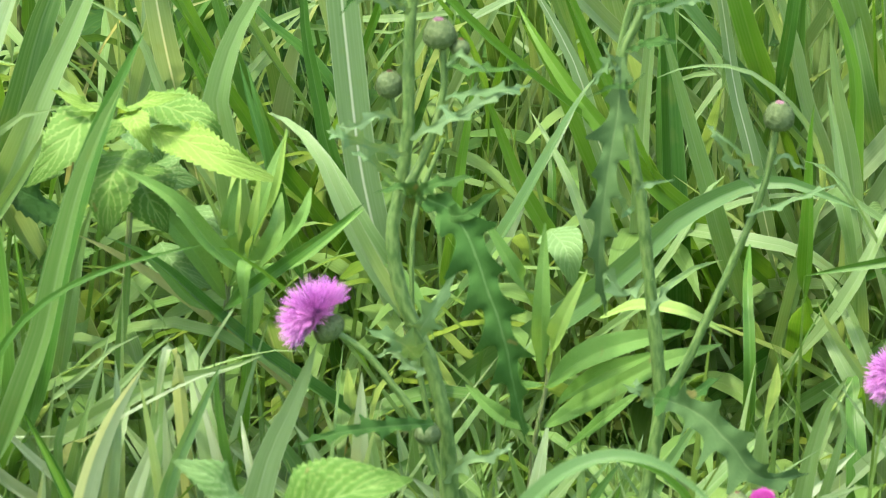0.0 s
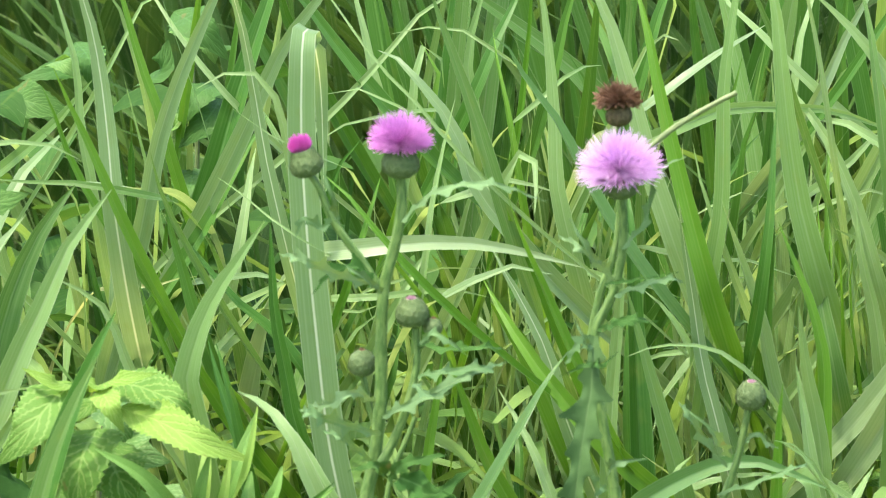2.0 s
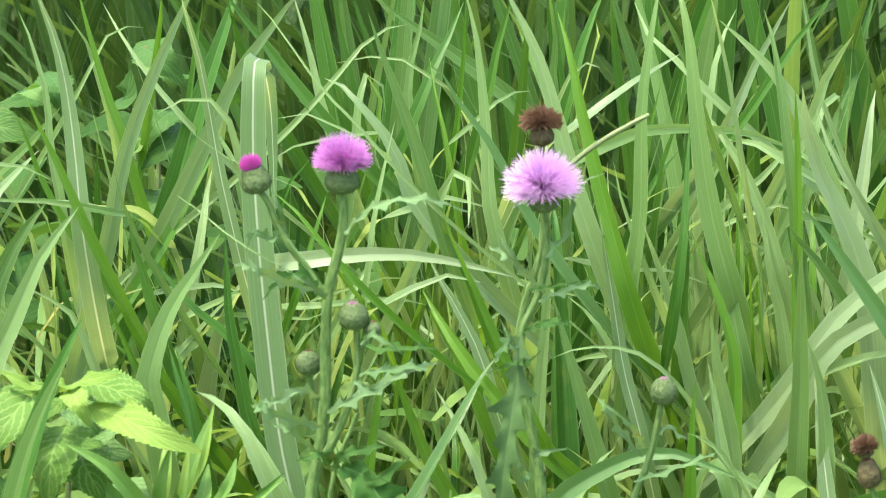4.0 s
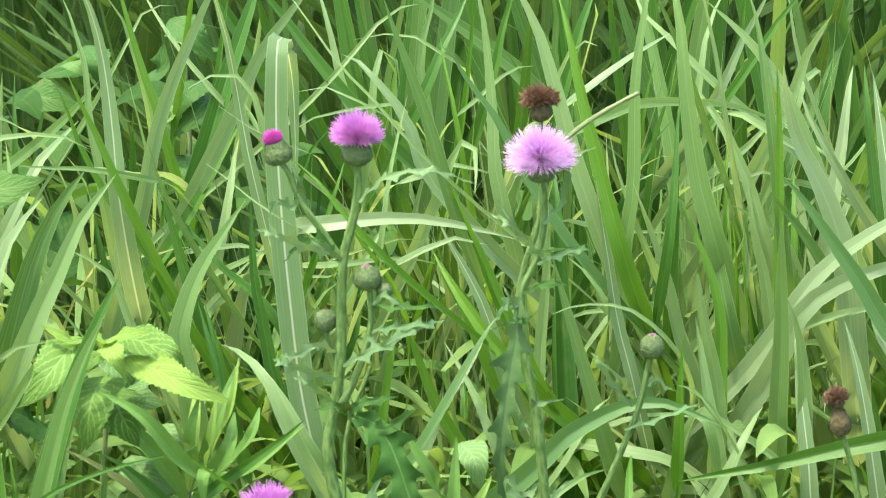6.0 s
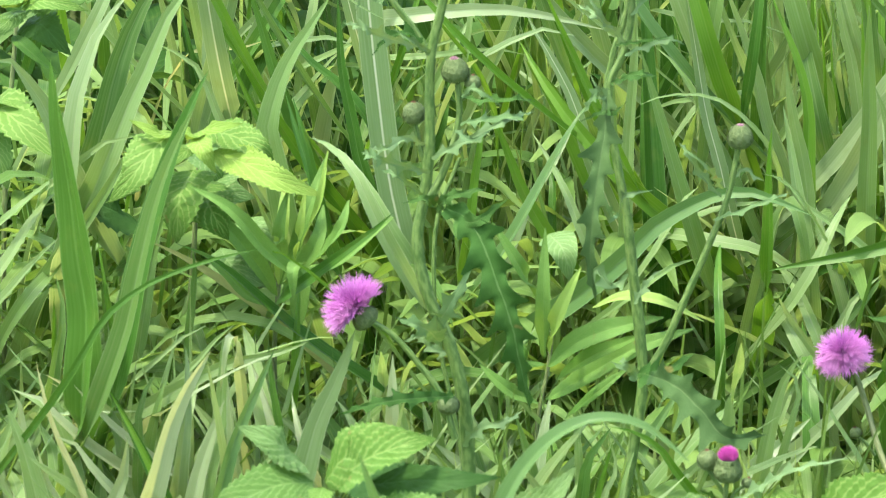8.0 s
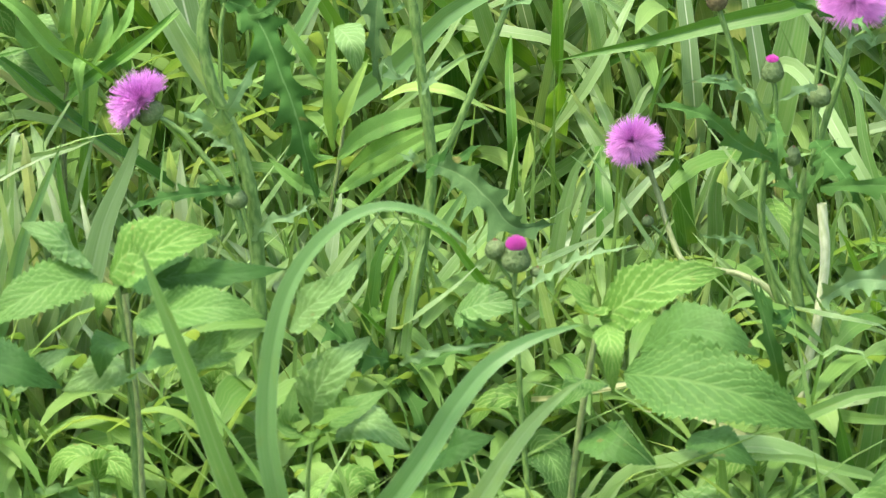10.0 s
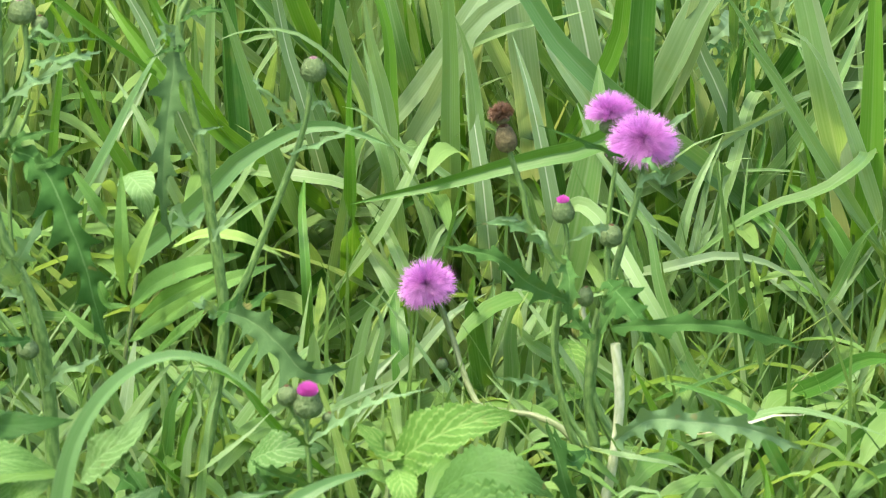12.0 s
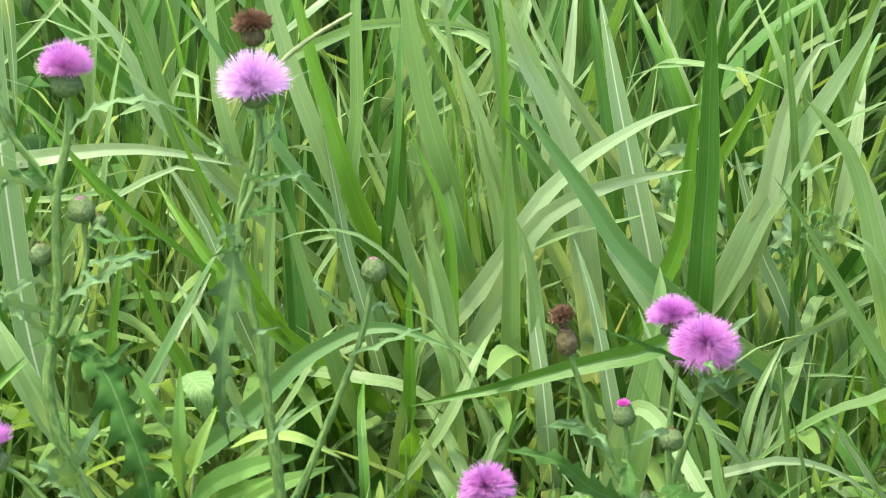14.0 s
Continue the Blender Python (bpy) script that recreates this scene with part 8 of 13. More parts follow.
blade(clump, [(-0.150, 4.712, 0.075), (-0.111, 4.548, 0.363), (-0.073, 4.380, 0.555), (-0.072, 4.379, 0.560), (-0.066, 4.375, 0.571), (-0.055, 4.369, 0.585)], 0.0087, GRASS_DEEP, -27, 0.29, 26)
blade(clump, [(-0.058, 4.625, 0.075), (-0.039, 4.465, 0.356), (-0.020, 4.300, 0.544), (-0.019, 4.303, 0.554), (-0.015, 4.313, 0.577), (-0.007, 4.330, 0.612)], 0.0061, GRASS_PALE, 9, 0.55, 28)
blade(clump, [(-0.163, 4.837, 0.075), (-0.174, 4.651, 0.405), (-0.185, 4.460, 0.625), (-0.186, 4.459, 0.628), (-0.190, 4.458, 0.641), (-0.202, 4.454, 0.658)], 0.0065, GRASS_PALE, -3, 0.56, 17)
blade(clump, [(-0.118, 4.871, 0.075), (-0.067, 4.698, 0.381), (-0.016, 4.520, 0.585), (-0.014, 4.521, 0.593), (-0.019, 4.526, 0.603), (-0.025, 4.533, 0.613)], 0.0107, GRASS_VIVID, -11, 0.35, -32)
blade(clump, [(-0.058, 4.737, 0.075), (0.016, 4.551, 0.405), (0.089, 4.360, 0.625), (0.091, 4.357, 0.631), (0.099, 4.350, 0.642), (0.104, 4.337, 0.646), (0.110, 4.319, 0.646)], 0.0058, GRASS_PALE, -6, 0.58, -30)
blade(clump, [(-0.160, 4.836, 0.075), (-0.073, 4.651, 0.403), (0.015, 4.460, 0.622), (0.017, 4.463, 0.627), (0.024, 4.473, 0.639), (0.034, 4.490, 0.660)], 0.0123, GRASS_DEEP, 4, 0.24, -31)
blade(clump, [(-0.073, 4.857, 0.075), (-0.063, 4.649, 0.319), (-0.024, 4.460, 0.523), (0.014, 4.340, 0.564), (0.021, 4.344, 0.566), (0.033, 4.357, 0.562), (0.050, 4.377, 0.554)], 0.0101, GRASS_PALE, 10, 0.30, -34)
blade(clump, [(-0.112, 4.669, 0.075), (-0.046, 4.502, 0.370), (0.019, 4.330, 0.566), (0.022, 4.328, 0.575), (0.028, 4.323, 0.584), (0.034, 4.314, 0.584), (0.036, 4.301, 0.571), (0.035, 4.284, 0.558)], 0.0107, GRASS_PALE, -23, 0.46, 6)
blade(clump, [(-0.137, 4.626, 0.075), (-0.161, 4.485, 0.320), (-0.184, 4.340, 0.484), (-0.185, 4.342, 0.491), (-0.186, 4.350, 0.521), (-0.189, 4.362, 0.540), (-0.190, 4.380, 0.553)], 0.0142, GRASS_RIB, -19, 0.18, 14)
blade(clump, [(-0.066, 4.606, 0.075), (-0.083, 4.465, 0.320), (-0.099, 4.320, 0.484), (-0.101, 4.321, 0.486), (-0.121, 4.323, 0.502), (-0.138, 4.327, 0.521), (-0.152, 4.332, 0.538)], 0.0115, GRASS_DEEP, -19, 0.42, -6)
blade(clump, [(-0.115, 4.615, 0.075), (-0.092, 4.480, 0.311), (-0.068, 4.340, 0.468), (-0.065, 4.340, 0.472), (-0.055, 4.340, 0.487), (-0.044, 4.341, 0.496)], 0.0127, GRASS_PALE, 19, 0.44, 21)
blade(clump, [(-0.137, 4.838, 0.075), (-0.127, 4.643, 0.289), (-0.087, 4.460, 0.473), (-0.047, 4.340, 0.503), (-0.040, 4.343, 0.503), (-0.024, 4.352, 0.504), (-0.004, 4.367, 0.502), (0.013, 4.388, 0.495)], 0.0072, GRASS_PALE, 2, 0.28, -24)
blade(clump, [(-0.109, 4.842, 0.075), (-0.100, 4.644, 0.295), (-0.062, 4.460, 0.473), (-0.024, 4.340, 0.516), (-0.018, 4.340, 0.518), (-0.004, 4.341, 0.520), (0.008, 4.342, 0.519)], 0.0036, GRASS_PALE, -28, 0.53, -29)
blade(clump, [(-0.102, 4.673, 0.075), (-0.150, 4.529, 0.327), (-0.198, 4.380, 0.495), (-0.202, 4.381, 0.509), (-0.204, 4.385, 0.523), (-0.207, 4.392, 0.535)], 0.0124, GRASS_DEEP, -32, 0.59, -22)
blade(clump, [(-0.068, 4.620, 0.075), (-0.046, 4.502, 0.278), (-0.023, 4.380, 0.413), (-0.020, 4.375, 0.431), (-0.015, 4.360, 0.455), (-0.004, 4.336, 0.474)], 0.0085, GRASS_PALE, 26, 0.23, -2)
blade(clump, [(-0.157, 4.653, 0.075), (-0.109, 4.528, 0.290), (-0.061, 4.400, 0.434), (-0.057, 4.401, 0.446), (-0.046, 4.406, 0.456), (-0.036, 4.413, 0.461)], 0.0088, GRASS_PALE, -18, 0.53, 8)
blade(clump, [(-0.131, 4.450, 0.075), (-0.068, 4.327, 0.287), (0.011, 4.200, 0.429), (0.016, 4.201, 0.438), (0.032, 4.206, 0.468), (0.045, 4.213, 0.489), (0.053, 4.224, 0.498)], 0.0104, GRASS_BLUE, 9, 0.50, 28)
blade(clump, [(-0.099, 4.514, 0.075), (-0.045, 4.399, 0.272), (0.009, 4.280, 0.404), (0.018, 4.285, 0.426), (0.030, 4.300, 0.441), (0.044, 4.324, 0.463)], 0.0084, GRASS_SHEEN, -10, 0.44, -4)
blade(clump, [(-0.058, 4.420, 0.075), (-0.044, 4.302, 0.278), (0.078, 4.180, 0.414), (0.090, 4.179, 0.427), (0.109, 4.178, 0.439), (0.128, 4.175, 0.448), (0.147, 4.171, 0.451), (0.166, 4.166, 0.446), (0.185, 4.160, 0.439)], 0.0152, GRASS_BLUE, -26, 0.53, 7)
blade(clump, [(-0.098, 4.770, 0.075), (-0.108, 4.560, 0.325), (-0.147, 4.370, 0.539), (-0.187, 4.250, 0.575), (-0.194, 4.252, 0.576), (-0.225, 4.258, 0.576), (-0.249, 4.267, 0.576)], 0.0077, GRASS, 21, 0.28, 2)
blade(clump, [(-0.083, 4.638, 0.075), (-0.148, 4.472, 0.369), (-0.279, 4.300, 0.565), (-0.285, 4.300, 0.574), (-0.302, 4.302, 0.584), (-0.321, 4.304, 0.589)], 0.0068, GRASS_PALE, -2, 0.49, -32)
blade(clump, [(-0.140, 4.752, 0.075), (-0.130, 4.547, 0.311), (-0.091, 4.360, 0.512), (-0.051, 4.240, 0.547), (-0.034, 4.241, 0.549), (0.004, 4.244, 0.549), (0.034, 4.249, 0.543), (0.061, 4.256, 0.535)], 0.0142, GRASS_LIGHT, -10, 0.39, -32)
blade(clump, [(-0.072, 4.728, 0.075), (-0.063, 4.526, 0.305), (-0.028, 4.340, 0.487), (0.007, 4.220, 0.536), (0.016, 4.221, 0.541), (0.027, 4.222, 0.541), (0.043, 4.225, 0.537)], 0.0120, GRASS_LIGHT, 3, 0.49, -5)
clump = thing("silvergrass_clump", (-0.111, 4.245, 0.075), "low grass clump with pale sunlit blades", "grass", "silvergrass clumps")
blade(clump, [(-0.082, 4.408, 0.075), (-0.108, 4.276, 0.304), (-0.135, 4.140, 0.456), (-0.139, 4.139, 0.479), (-0.142, 4.138, 0.491), (-0.138, 4.135, 0.514), (-0.128, 4.132, 0.540), (-0.117, 4.127, 0.558), (-0.103, 4.121, 0.581)], 0.0187, GRASS_PALE, 10, 0.44, -21)
blade(clump, [(-0.150, 4.198, 0.075), (-0.161, 4.100, 0.239), (-0.260, 4.000, 0.349), (-0.273, 3.999, 0.363), (-0.286, 3.995, 0.368)], 0.0116, GRASS_SILVER, -10, 0.60, -12)
blade(clump, [(-0.141, 4.164, 0.075), (-0.170, 4.073, 0.227), (-0.242, 3.980, 0.328), (-0.252, 3.979, 0.342), (-0.261, 3.974, 0.346)], 0.0104, GRASS_SILVER, -4, 0.23, -21)
blade(clump, [(-0.117, 4.192, 0.075), (-0.128, 4.097, 0.234), (-0.223, 4.000, 0.340), (-0.234, 3.998, 0.351), (-0.251, 3.993, 0.372)], 0.0094, GRASS_SILVER, -22, 0.57, 17)
blade(clump, [(-0.127, 4.126, 0.075), (-0.160, 4.044, 0.209), (-0.193, 3.960, 0.299), (-0.203, 3.961, 0.326), (-0.216, 3.965, 0.352), (-0.230, 3.971, 0.375)], 0.0066, GRASS_VIVID, 25, 0.59, 8)
blade(clump, [(-0.141, 4.190, 0.075), (-0.150, 4.096, 0.232), (-0.159, 4.000, 0.337), (-0.161, 4.000, 0.360), (-0.162, 3.999, 0.376)], 0.0114, GRASS_SILVER, 29, 0.41, -6)
blade(clump, [(-0.072, 4.212, 0.075), (-0.103, 4.117, 0.233), (-0.135, 4.020, 0.339), (-0.141, 4.023, 0.359), (-0.151, 4.033, 0.382)], 0.0113, GRASS_SILVER, 30, 0.56, 34)
blade(clump, [(-0.138, 4.224, 0.075), (-0.150, 4.114, 0.263), (-0.163, 4.000, 0.389), (-0.165, 4.003, 0.375), (-0.167, 4.013, 0.361)], 0.0075, GRASS_SILVER, -1, 0.51, -7)
blade(clump, [(-0.069, 4.223, 0.075), (-0.095, 4.128, 0.235), (-0.122, 4.030, 0.341), (-0.124, 4.035, 0.349), (-0.126, 4.048, 0.355)], 0.0087, GRASS_SILVER, 33, 0.57, -15)
blade(clump, [(-0.066, 4.227, 0.075), (-0.066, 4.125, 0.247), (-0.066, 4.020, 0.362), (-0.066, 4.020, 0.371), (-0.066, 4.019, 0.385)], 0.0159, GRASS_SILVER, 29, 0.27, -30)
blade(clump, [(-0.101, 4.158, 0.075), (-0.118, 4.090, 0.184), (-0.135, 4.020, 0.257), (-0.138, 4.022, 0.270), (-0.142, 4.029, 0.277)], 0.0102, GRASS_SILVER, 15, 0.32, 1)
blade(clump, [(-0.063, 4.368, 0.075), (-0.077, 4.246, 0.286), (-0.203, 4.120, 0.426), (-0.207, 4.110, 0.430), (-0.212, 4.079, 0.441)], 0.0069, GRASS_DRY, 9, 0.22, 18)
blade(clump, [(-0.137, 4.310, 0.075), (-0.131, 4.207, 0.251), (-0.125, 4.100, 0.368), (-0.124, 4.108, 0.387), (-0.123, 4.133, 0.404)], 0.0076, GRASS_VIVID, -15, 0.37, -11)
blade(clump, [(-0.157, 4.430, 0.075), (-0.213, 4.287, 0.324), (-0.268, 4.140, 0.490), (-0.273, 4.138, 0.505), (-0.284, 4.132, 0.523), (-0.294, 4.122, 0.539), (-0.305, 4.108, 0.542)], 0.0186, GRASS_SHEEN, 16, 0.50, -16)
clump = thing("silvergrass_clump", (-0.000, 4.711, 0.075), "clump of tall silvergrass with mixed pale and vivid green blades", "grass", "silvergrass clumps")
blade(clump, [(-0.000, 4.615, 0.075), (-0.083, 4.450, 0.365), (-0.194, 4.280, 0.559), (-0.198, 4.279, 0.566), (-0.210, 4.277, 0.591), (-0.216, 4.273, 0.610), (-0.222, 4.267, 0.626)], 0.0106, GRASS_VIVID, -26, 0.32, -6)
blade(clump, [(-0.054, 4.768, 0.075), (-0.109, 4.596, 0.377), (-0.164, 4.420, 0.579), (-0.167, 4.420, 0.590), (-0.174, 4.422, 0.608), (-0.183, 4.424, 0.637), (-0.191, 4.427, 0.666), (-0.194, 4.430, 0.678)], 0.0097, GRASS_VIVID, -28, 0.26, 19)
blade(clump, [(-0.011, 4.639, 0.075), (-0.055, 4.477, 0.361), (-0.099, 4.310, 0.551), (-0.105, 4.308, 0.577), (-0.113, 4.302, 0.622), (-0.119, 4.292, 0.654), (-0.126, 4.279, 0.680), (-0.129, 4.261, 0.696)], 0.0100, GRASS_RIB, 8, 0.30, 14)
blade(clump, [(-0.001, 4.613, 0.075), (-0.048, 4.434, 0.391), (-0.095, 4.250, 0.602), (-0.099, 4.250, 0.620), (-0.105, 4.250, 0.630), (-0.112, 4.249, 0.636), (-0.118, 4.249, 0.636), (-0.130, 4.248, 0.635), (-0.141, 4.247, 0.628)], 0.0085, GRASS_PALE, 25, 0.35, -25)
blade(clump, [(0.040, 4.908, 0.075), (0.032, 4.693, 0.338), (-0.004, 4.500, 0.553), (-0.040, 4.380, 0.601), (-0.052, 4.382, 0.607), (-0.064, 4.386, 0.608), (-0.078, 4.394, 0.603)], 0.0054, GRASS_PALE, -12, 0.39, 1)
blade(clump, [(0.046, 4.896, 0.075), (0.037, 4.682, 0.336), (-0.003, 4.490, 0.570), (-0.043, 4.370, 0.596), (-0.052, 4.366, 0.595), (-0.066, 4.354, 0.593), (-0.078, 4.335, 0.588)], 0.0051, GRASS_PALE, 2, 0.34, 26)
blade(clump, [(0.042, 4.571, 0.075), (-0.053, 4.408, 0.362), (-0.149, 4.240, 0.553), (-0.153, 4.238, 0.561), (-0.159, 4.231, 0.577), (-0.164, 4.220, 0.599)], 0.0077, GRASS, -14, 0.39, 29)
blade(clump, [(-0.016, 4.736, 0.075), (-0.024, 4.529, 0.318), (-0.060, 4.340, 0.513), (-0.096, 4.220, 0.561), (-0.100, 4.224, 0.563), (-0.116, 4.236, 0.574), (-0.130, 4.257, 0.580)], 0.0026, GRASS_PALE, 20, 0.32, -19)
blade(clump, [(-0.008, 4.767, 0.075), (-0.017, 4.552, 0.337), (-0.055, 4.360, 0.556), (-0.093, 4.240, 0.599), (-0.096, 4.240, 0.600), (-0.108, 4.239, 0.610), (-0.122, 4.237, 0.619)], 0.0026, GRASS_PALE, 20, 0.20, -28)
blade(clump, [(-0.002, 4.794, 0.075), (-0.049, 4.634, 0.356), (-0.096, 4.470, 0.543), (-0.100, 4.475, 0.559), (-0.106, 4.491, 0.569), (-0.114, 4.517, 0.578)], 0.0106, GRASS, 2, 0.41, -25)
blade(clump, [(0.055, 4.913, 0.075), (0.011, 4.734, 0.391), (-0.033, 4.550, 0.602), (-0.038, 4.549, 0.626), (-0.042, 4.547, 0.645), (-0.045, 4.544, 0.659)], 0.0130, GRASS_DEEP, -30, 0.28, 20)
blade(clump, [(-0.011, 4.814, 0.075), (0.044, 4.630, 0.401), (0.098, 4.440, 0.619), (0.100, 4.441, 0.627), (0.106, 4.445, 0.648), (0.114, 4.450, 0.668), (0.119, 4.458, 0.677)], 0.0156, GRASS_DEEP, -2, 0.59, 21)
blade(clump, [(0.029, 4.909, 0.075), (0.037, 4.693, 0.341), (0.069, 4.500, 0.553), (0.102, 4.380, 0.606), (0.109, 4.383, 0.611), (0.127, 4.391, 0.624), (0.148, 4.404, 0.635), (0.161, 4.423, 0.640)], 0.0131, GRASS_SHEEN, 32, 0.21, -23)
blade(clump, [(0.029, 4.876, 0.075), (0.038, 4.662, 0.335), (0.075, 4.470, 0.549), (0.112, 4.350, 0.595), (0.126, 4.351, 0.601), (0.138, 4.354, 0.605), (0.159, 4.359, 0.605), (0.190, 4.366, 0.603), (0.213, 4.375, 0.596), (0.233, 4.386, 0.585)], 0.0102, GRASS_PALE, -33, 0.37, -12)
blade(clump, [(-0.018, 4.817, 0.075), (0.092, 4.631, 0.404), (0.202, 4.440, 0.624), (0.204, 4.444, 0.628), (0.217, 4.455, 0.650), (0.228, 4.473, 0.666)], 0.0117, GRASS_SHEEN, -30, 0.42, -30)
blade(clump, [(-0.006, 4.787, 0.075), (0.091, 4.596, 0.414), (0.220, 4.400, 0.640), (0.224, 4.399, 0.647), (0.233, 4.395, 0.660), (0.243, 4.388, 0.675), (0.246, 4.378, 0.683)], 0.0099, GRASS_DEEP, -12, 0.30, 22)
blade(clump, [(-0.025, 4.910, 0.075), (-0.017, 4.693, 0.343), (0.014, 4.500, 0.555), (0.045, 4.380, 0.610), (0.050, 4.385, 0.614), (0.060, 4.402, 0.618), (0.073, 4.429, 0.616)], 0.0060, GRASS_PALE, -5, 0.30, -34)
blade(clump, [(-0.045, 4.845, 0.075), (0.002, 4.665, 0.394), (0.049, 4.480, 0.606), (0.051, 4.479, 0.615), (0.055, 4.478, 0.638), (0.062, 4.475, 0.662), (0.064, 4.471, 0.671)], 0.0116, GRASS_DEEP, -4, 0.45, 13)
blade(clump, [(-0.039, 4.762, 0.075), (-0.006, 4.594, 0.373), (0.027, 4.420, 0.571), (0.028, 4.419, 0.577), (0.032, 4.415, 0.618), (0.034, 4.408, 0.650), (0.034, 4.399, 0.676)], 0.0073, GRASS_VIVID, 28, 0.52, -19)
blade(clump, [(0.031, 4.803, 0.075), (0.116, 4.624, 0.392), (0.200, 4.440, 0.603), (0.202, 4.438, 0.608), (0.210, 4.432, 0.619), (0.216, 4.423, 0.626)], 0.0088, GRASS_PALE, -24, 0.50, 22)
blade(clump, [(0.008, 4.776, 0.075), (0.072, 4.620, 0.348), (0.136, 4.460, 0.530), (0.142, 4.461, 0.547), (0.152, 4.464, 0.563), (0.163, 4.470, 0.575)], 0.0130, GRASS_DEEP, 0, 0.53, 3)
blade(clump, [(0.047, 4.890, 0.075), (0.059, 4.708, 0.398), (0.071, 4.520, 0.614), (0.072, 4.511, 0.632), (0.072, 4.486, 0.652)], 0.0115, GRASS_DEEP, -14, 0.27, -36)
blade(clump, [(0.032, 4.877, 0.075), (0.072, 4.691, 0.405), (0.112, 4.500, 0.625), (0.114, 4.489, 0.636), (0.112, 4.454, 0.653)], 0.0058, GRASS_PALE, 9, 0.56, 30)
blade(clump, [(-0.012, 4.521, 0.075), (-0.092, 4.382, 0.316), (-0.172, 4.240, 0.476), (-0.174, 4.240, 0.480), (-0.181, 4.239, 0.500), (-0.188, 4.239, 0.514), (-0.198, 4.237, 0.522), (-0.214, 4.236, 0.530)], 0.0095, GRASS_PALE, -2, 0.47, 32)
blade(clump, [(-0.029, 4.592, 0.075), (-0.084, 4.448, 0.326), (-0.140, 4.300, 0.493), (-0.143, 4.300, 0.502), (-0.149, 4.301, 0.524), (-0.157, 4.301, 0.550), (-0.159, 4.302, 0.560)], 0.0128, GRASS_DEEP, 21, 0.44, -6)
blade(clump, [(-0.043, 4.479, 0.075), (-0.079, 4.351, 0.295), (-0.116, 4.220, 0.442), (-0.117, 4.222, 0.446), (-0.127, 4.226, 0.475), (-0.134, 4.234, 0.499)], 0.0109, GRASS_DEEP, 1, 0.27, -24)
blade(clump, [(0.008, 4.555, 0.075), (-0.070, 4.420, 0.311), (-0.149, 4.280, 0.468), (-0.152, 4.281, 0.474), (-0.162, 4.284, 0.494), (-0.171, 4.290, 0.516)], 0.0084, GRASS_VIVID, 12, 0.60, 3)
blade(clump, [(0.024, 4.515, 0.075), (-0.030, 4.389, 0.292), (-0.084, 4.260, 0.436), (-0.087, 4.260, 0.444), (-0.094, 4.261, 0.477), (-0.100, 4.262, 0.507), (-0.102, 4.264, 0.537), (-0.103, 4.266, 0.556)], 0.0109, GRASS_DEEP, -6, 0.34, -3)
blade(clump, [(0.011, 4.604, 0.075), (-0.007, 4.454, 0.337), (-0.024, 4.300, 0.512), (-0.026, 4.298, 0.515), (-0.037, 4.293, 0.528), (-0.049, 4.285, 0.550), (-0.053, 4.274, 0.560)], 0.0048, GRASS_VIVID, 20, 0.38, 34)
blade(clump, [(-0.048, 4.509, 0.075), (-0.034, 4.386, 0.286), (-0.020, 4.260, 0.427), (-0.019, 4.261, 0.437), (-0.014, 4.262, 0.471), (-0.012, 4.265, 0.492)], 0.0092, GRASS_VIVID, -23, 0.33, 1)
blade(clump, [(0.039, 4.675, 0.075), (0.106, 4.540, 0.311), (0.196, 4.400, 0.468), (0.200, 4.399, 0.475), (0.208, 4.397, 0.488), (0.218, 4.393, 0.497), (0.231, 4.388, 0.501)], 0.0112, GRASS_PALE, -5, 0.54, 24)
blade(clump, [(0.038, 4.902, 0.075), (0.047, 4.704, 0.295), (0.086, 4.520, 0.495), (0.125, 4.400, 0.515), (0.129, 4.402, 0.514), (0.150, 4.407, 0.514), (0.163, 4.415, 0.509), (0.185, 4.427, 0.500)], 0.0085, GRASS_PALE, 29, 0.44, -35)
blade(clump, [(-0.031, 4.691, 0.075), (0.053, 4.548, 0.325), (0.136, 4.400, 0.492), (0.138, 4.395, 0.496), (0.143, 4.379, 0.507), (0.152, 4.353, 0.514)], 0.0073, GRASS_SHEEN, 5, 0.42, 0)
blade(clump, [(-0.025, 4.873, 0.075), (-0.017, 4.681, 0.280), (0.015, 4.500, 0.432), (0.047, 4.380, 0.486), (0.051, 4.379, 0.489), (0.063, 4.377, 0.498), (0.080, 4.374, 0.506)], 0.0065, GRASS_PALE, -14, 0.48, 31)
blade(clump, [(0.007, 4.879, 0.075), (0.016, 4.683, 0.290), (0.055, 4.500, 0.485), (0.094, 4.380, 0.505), (0.098, 4.382, 0.504), (0.109, 4.389, 0.499), (0.118, 4.400, 0.493)], 0.0072, GRASS_PALE, -27, 0.47, -9)
blade(clump, [(0.031, 4.591, 0.075), (0.031, 4.477, 0.269), (0.031, 4.360, 0.399), (0.031, 4.370, 0.416), (0.027, 4.398, 0.431)], 0.0103, GRASS_DEEP, 1, 0.56, 34)
blade(clump, [(0.032, 4.767, 0.075), (0.040, 4.592, 0.236), (0.072, 4.420, 0.342), (0.103, 4.300, 0.397), (0.117, 4.299, 0.408), (0.136, 4.297, 0.415), (0.157, 4.293, 0.419), (0.177, 4.287, 0.417), (0.184, 4.280, 0.416)], 0.0132, GRASS_PALE, 9, 0.28, 31)
blade(clump, [(-0.044, 4.616, 0.075), (-0.009, 4.510, 0.256), (0.077, 4.400, 0.377), (0.094, 4.394, 0.401), (0.076, 4.375, 0.425)], 0.0085, GRASS_VIVID, -21, 0.35, 24)
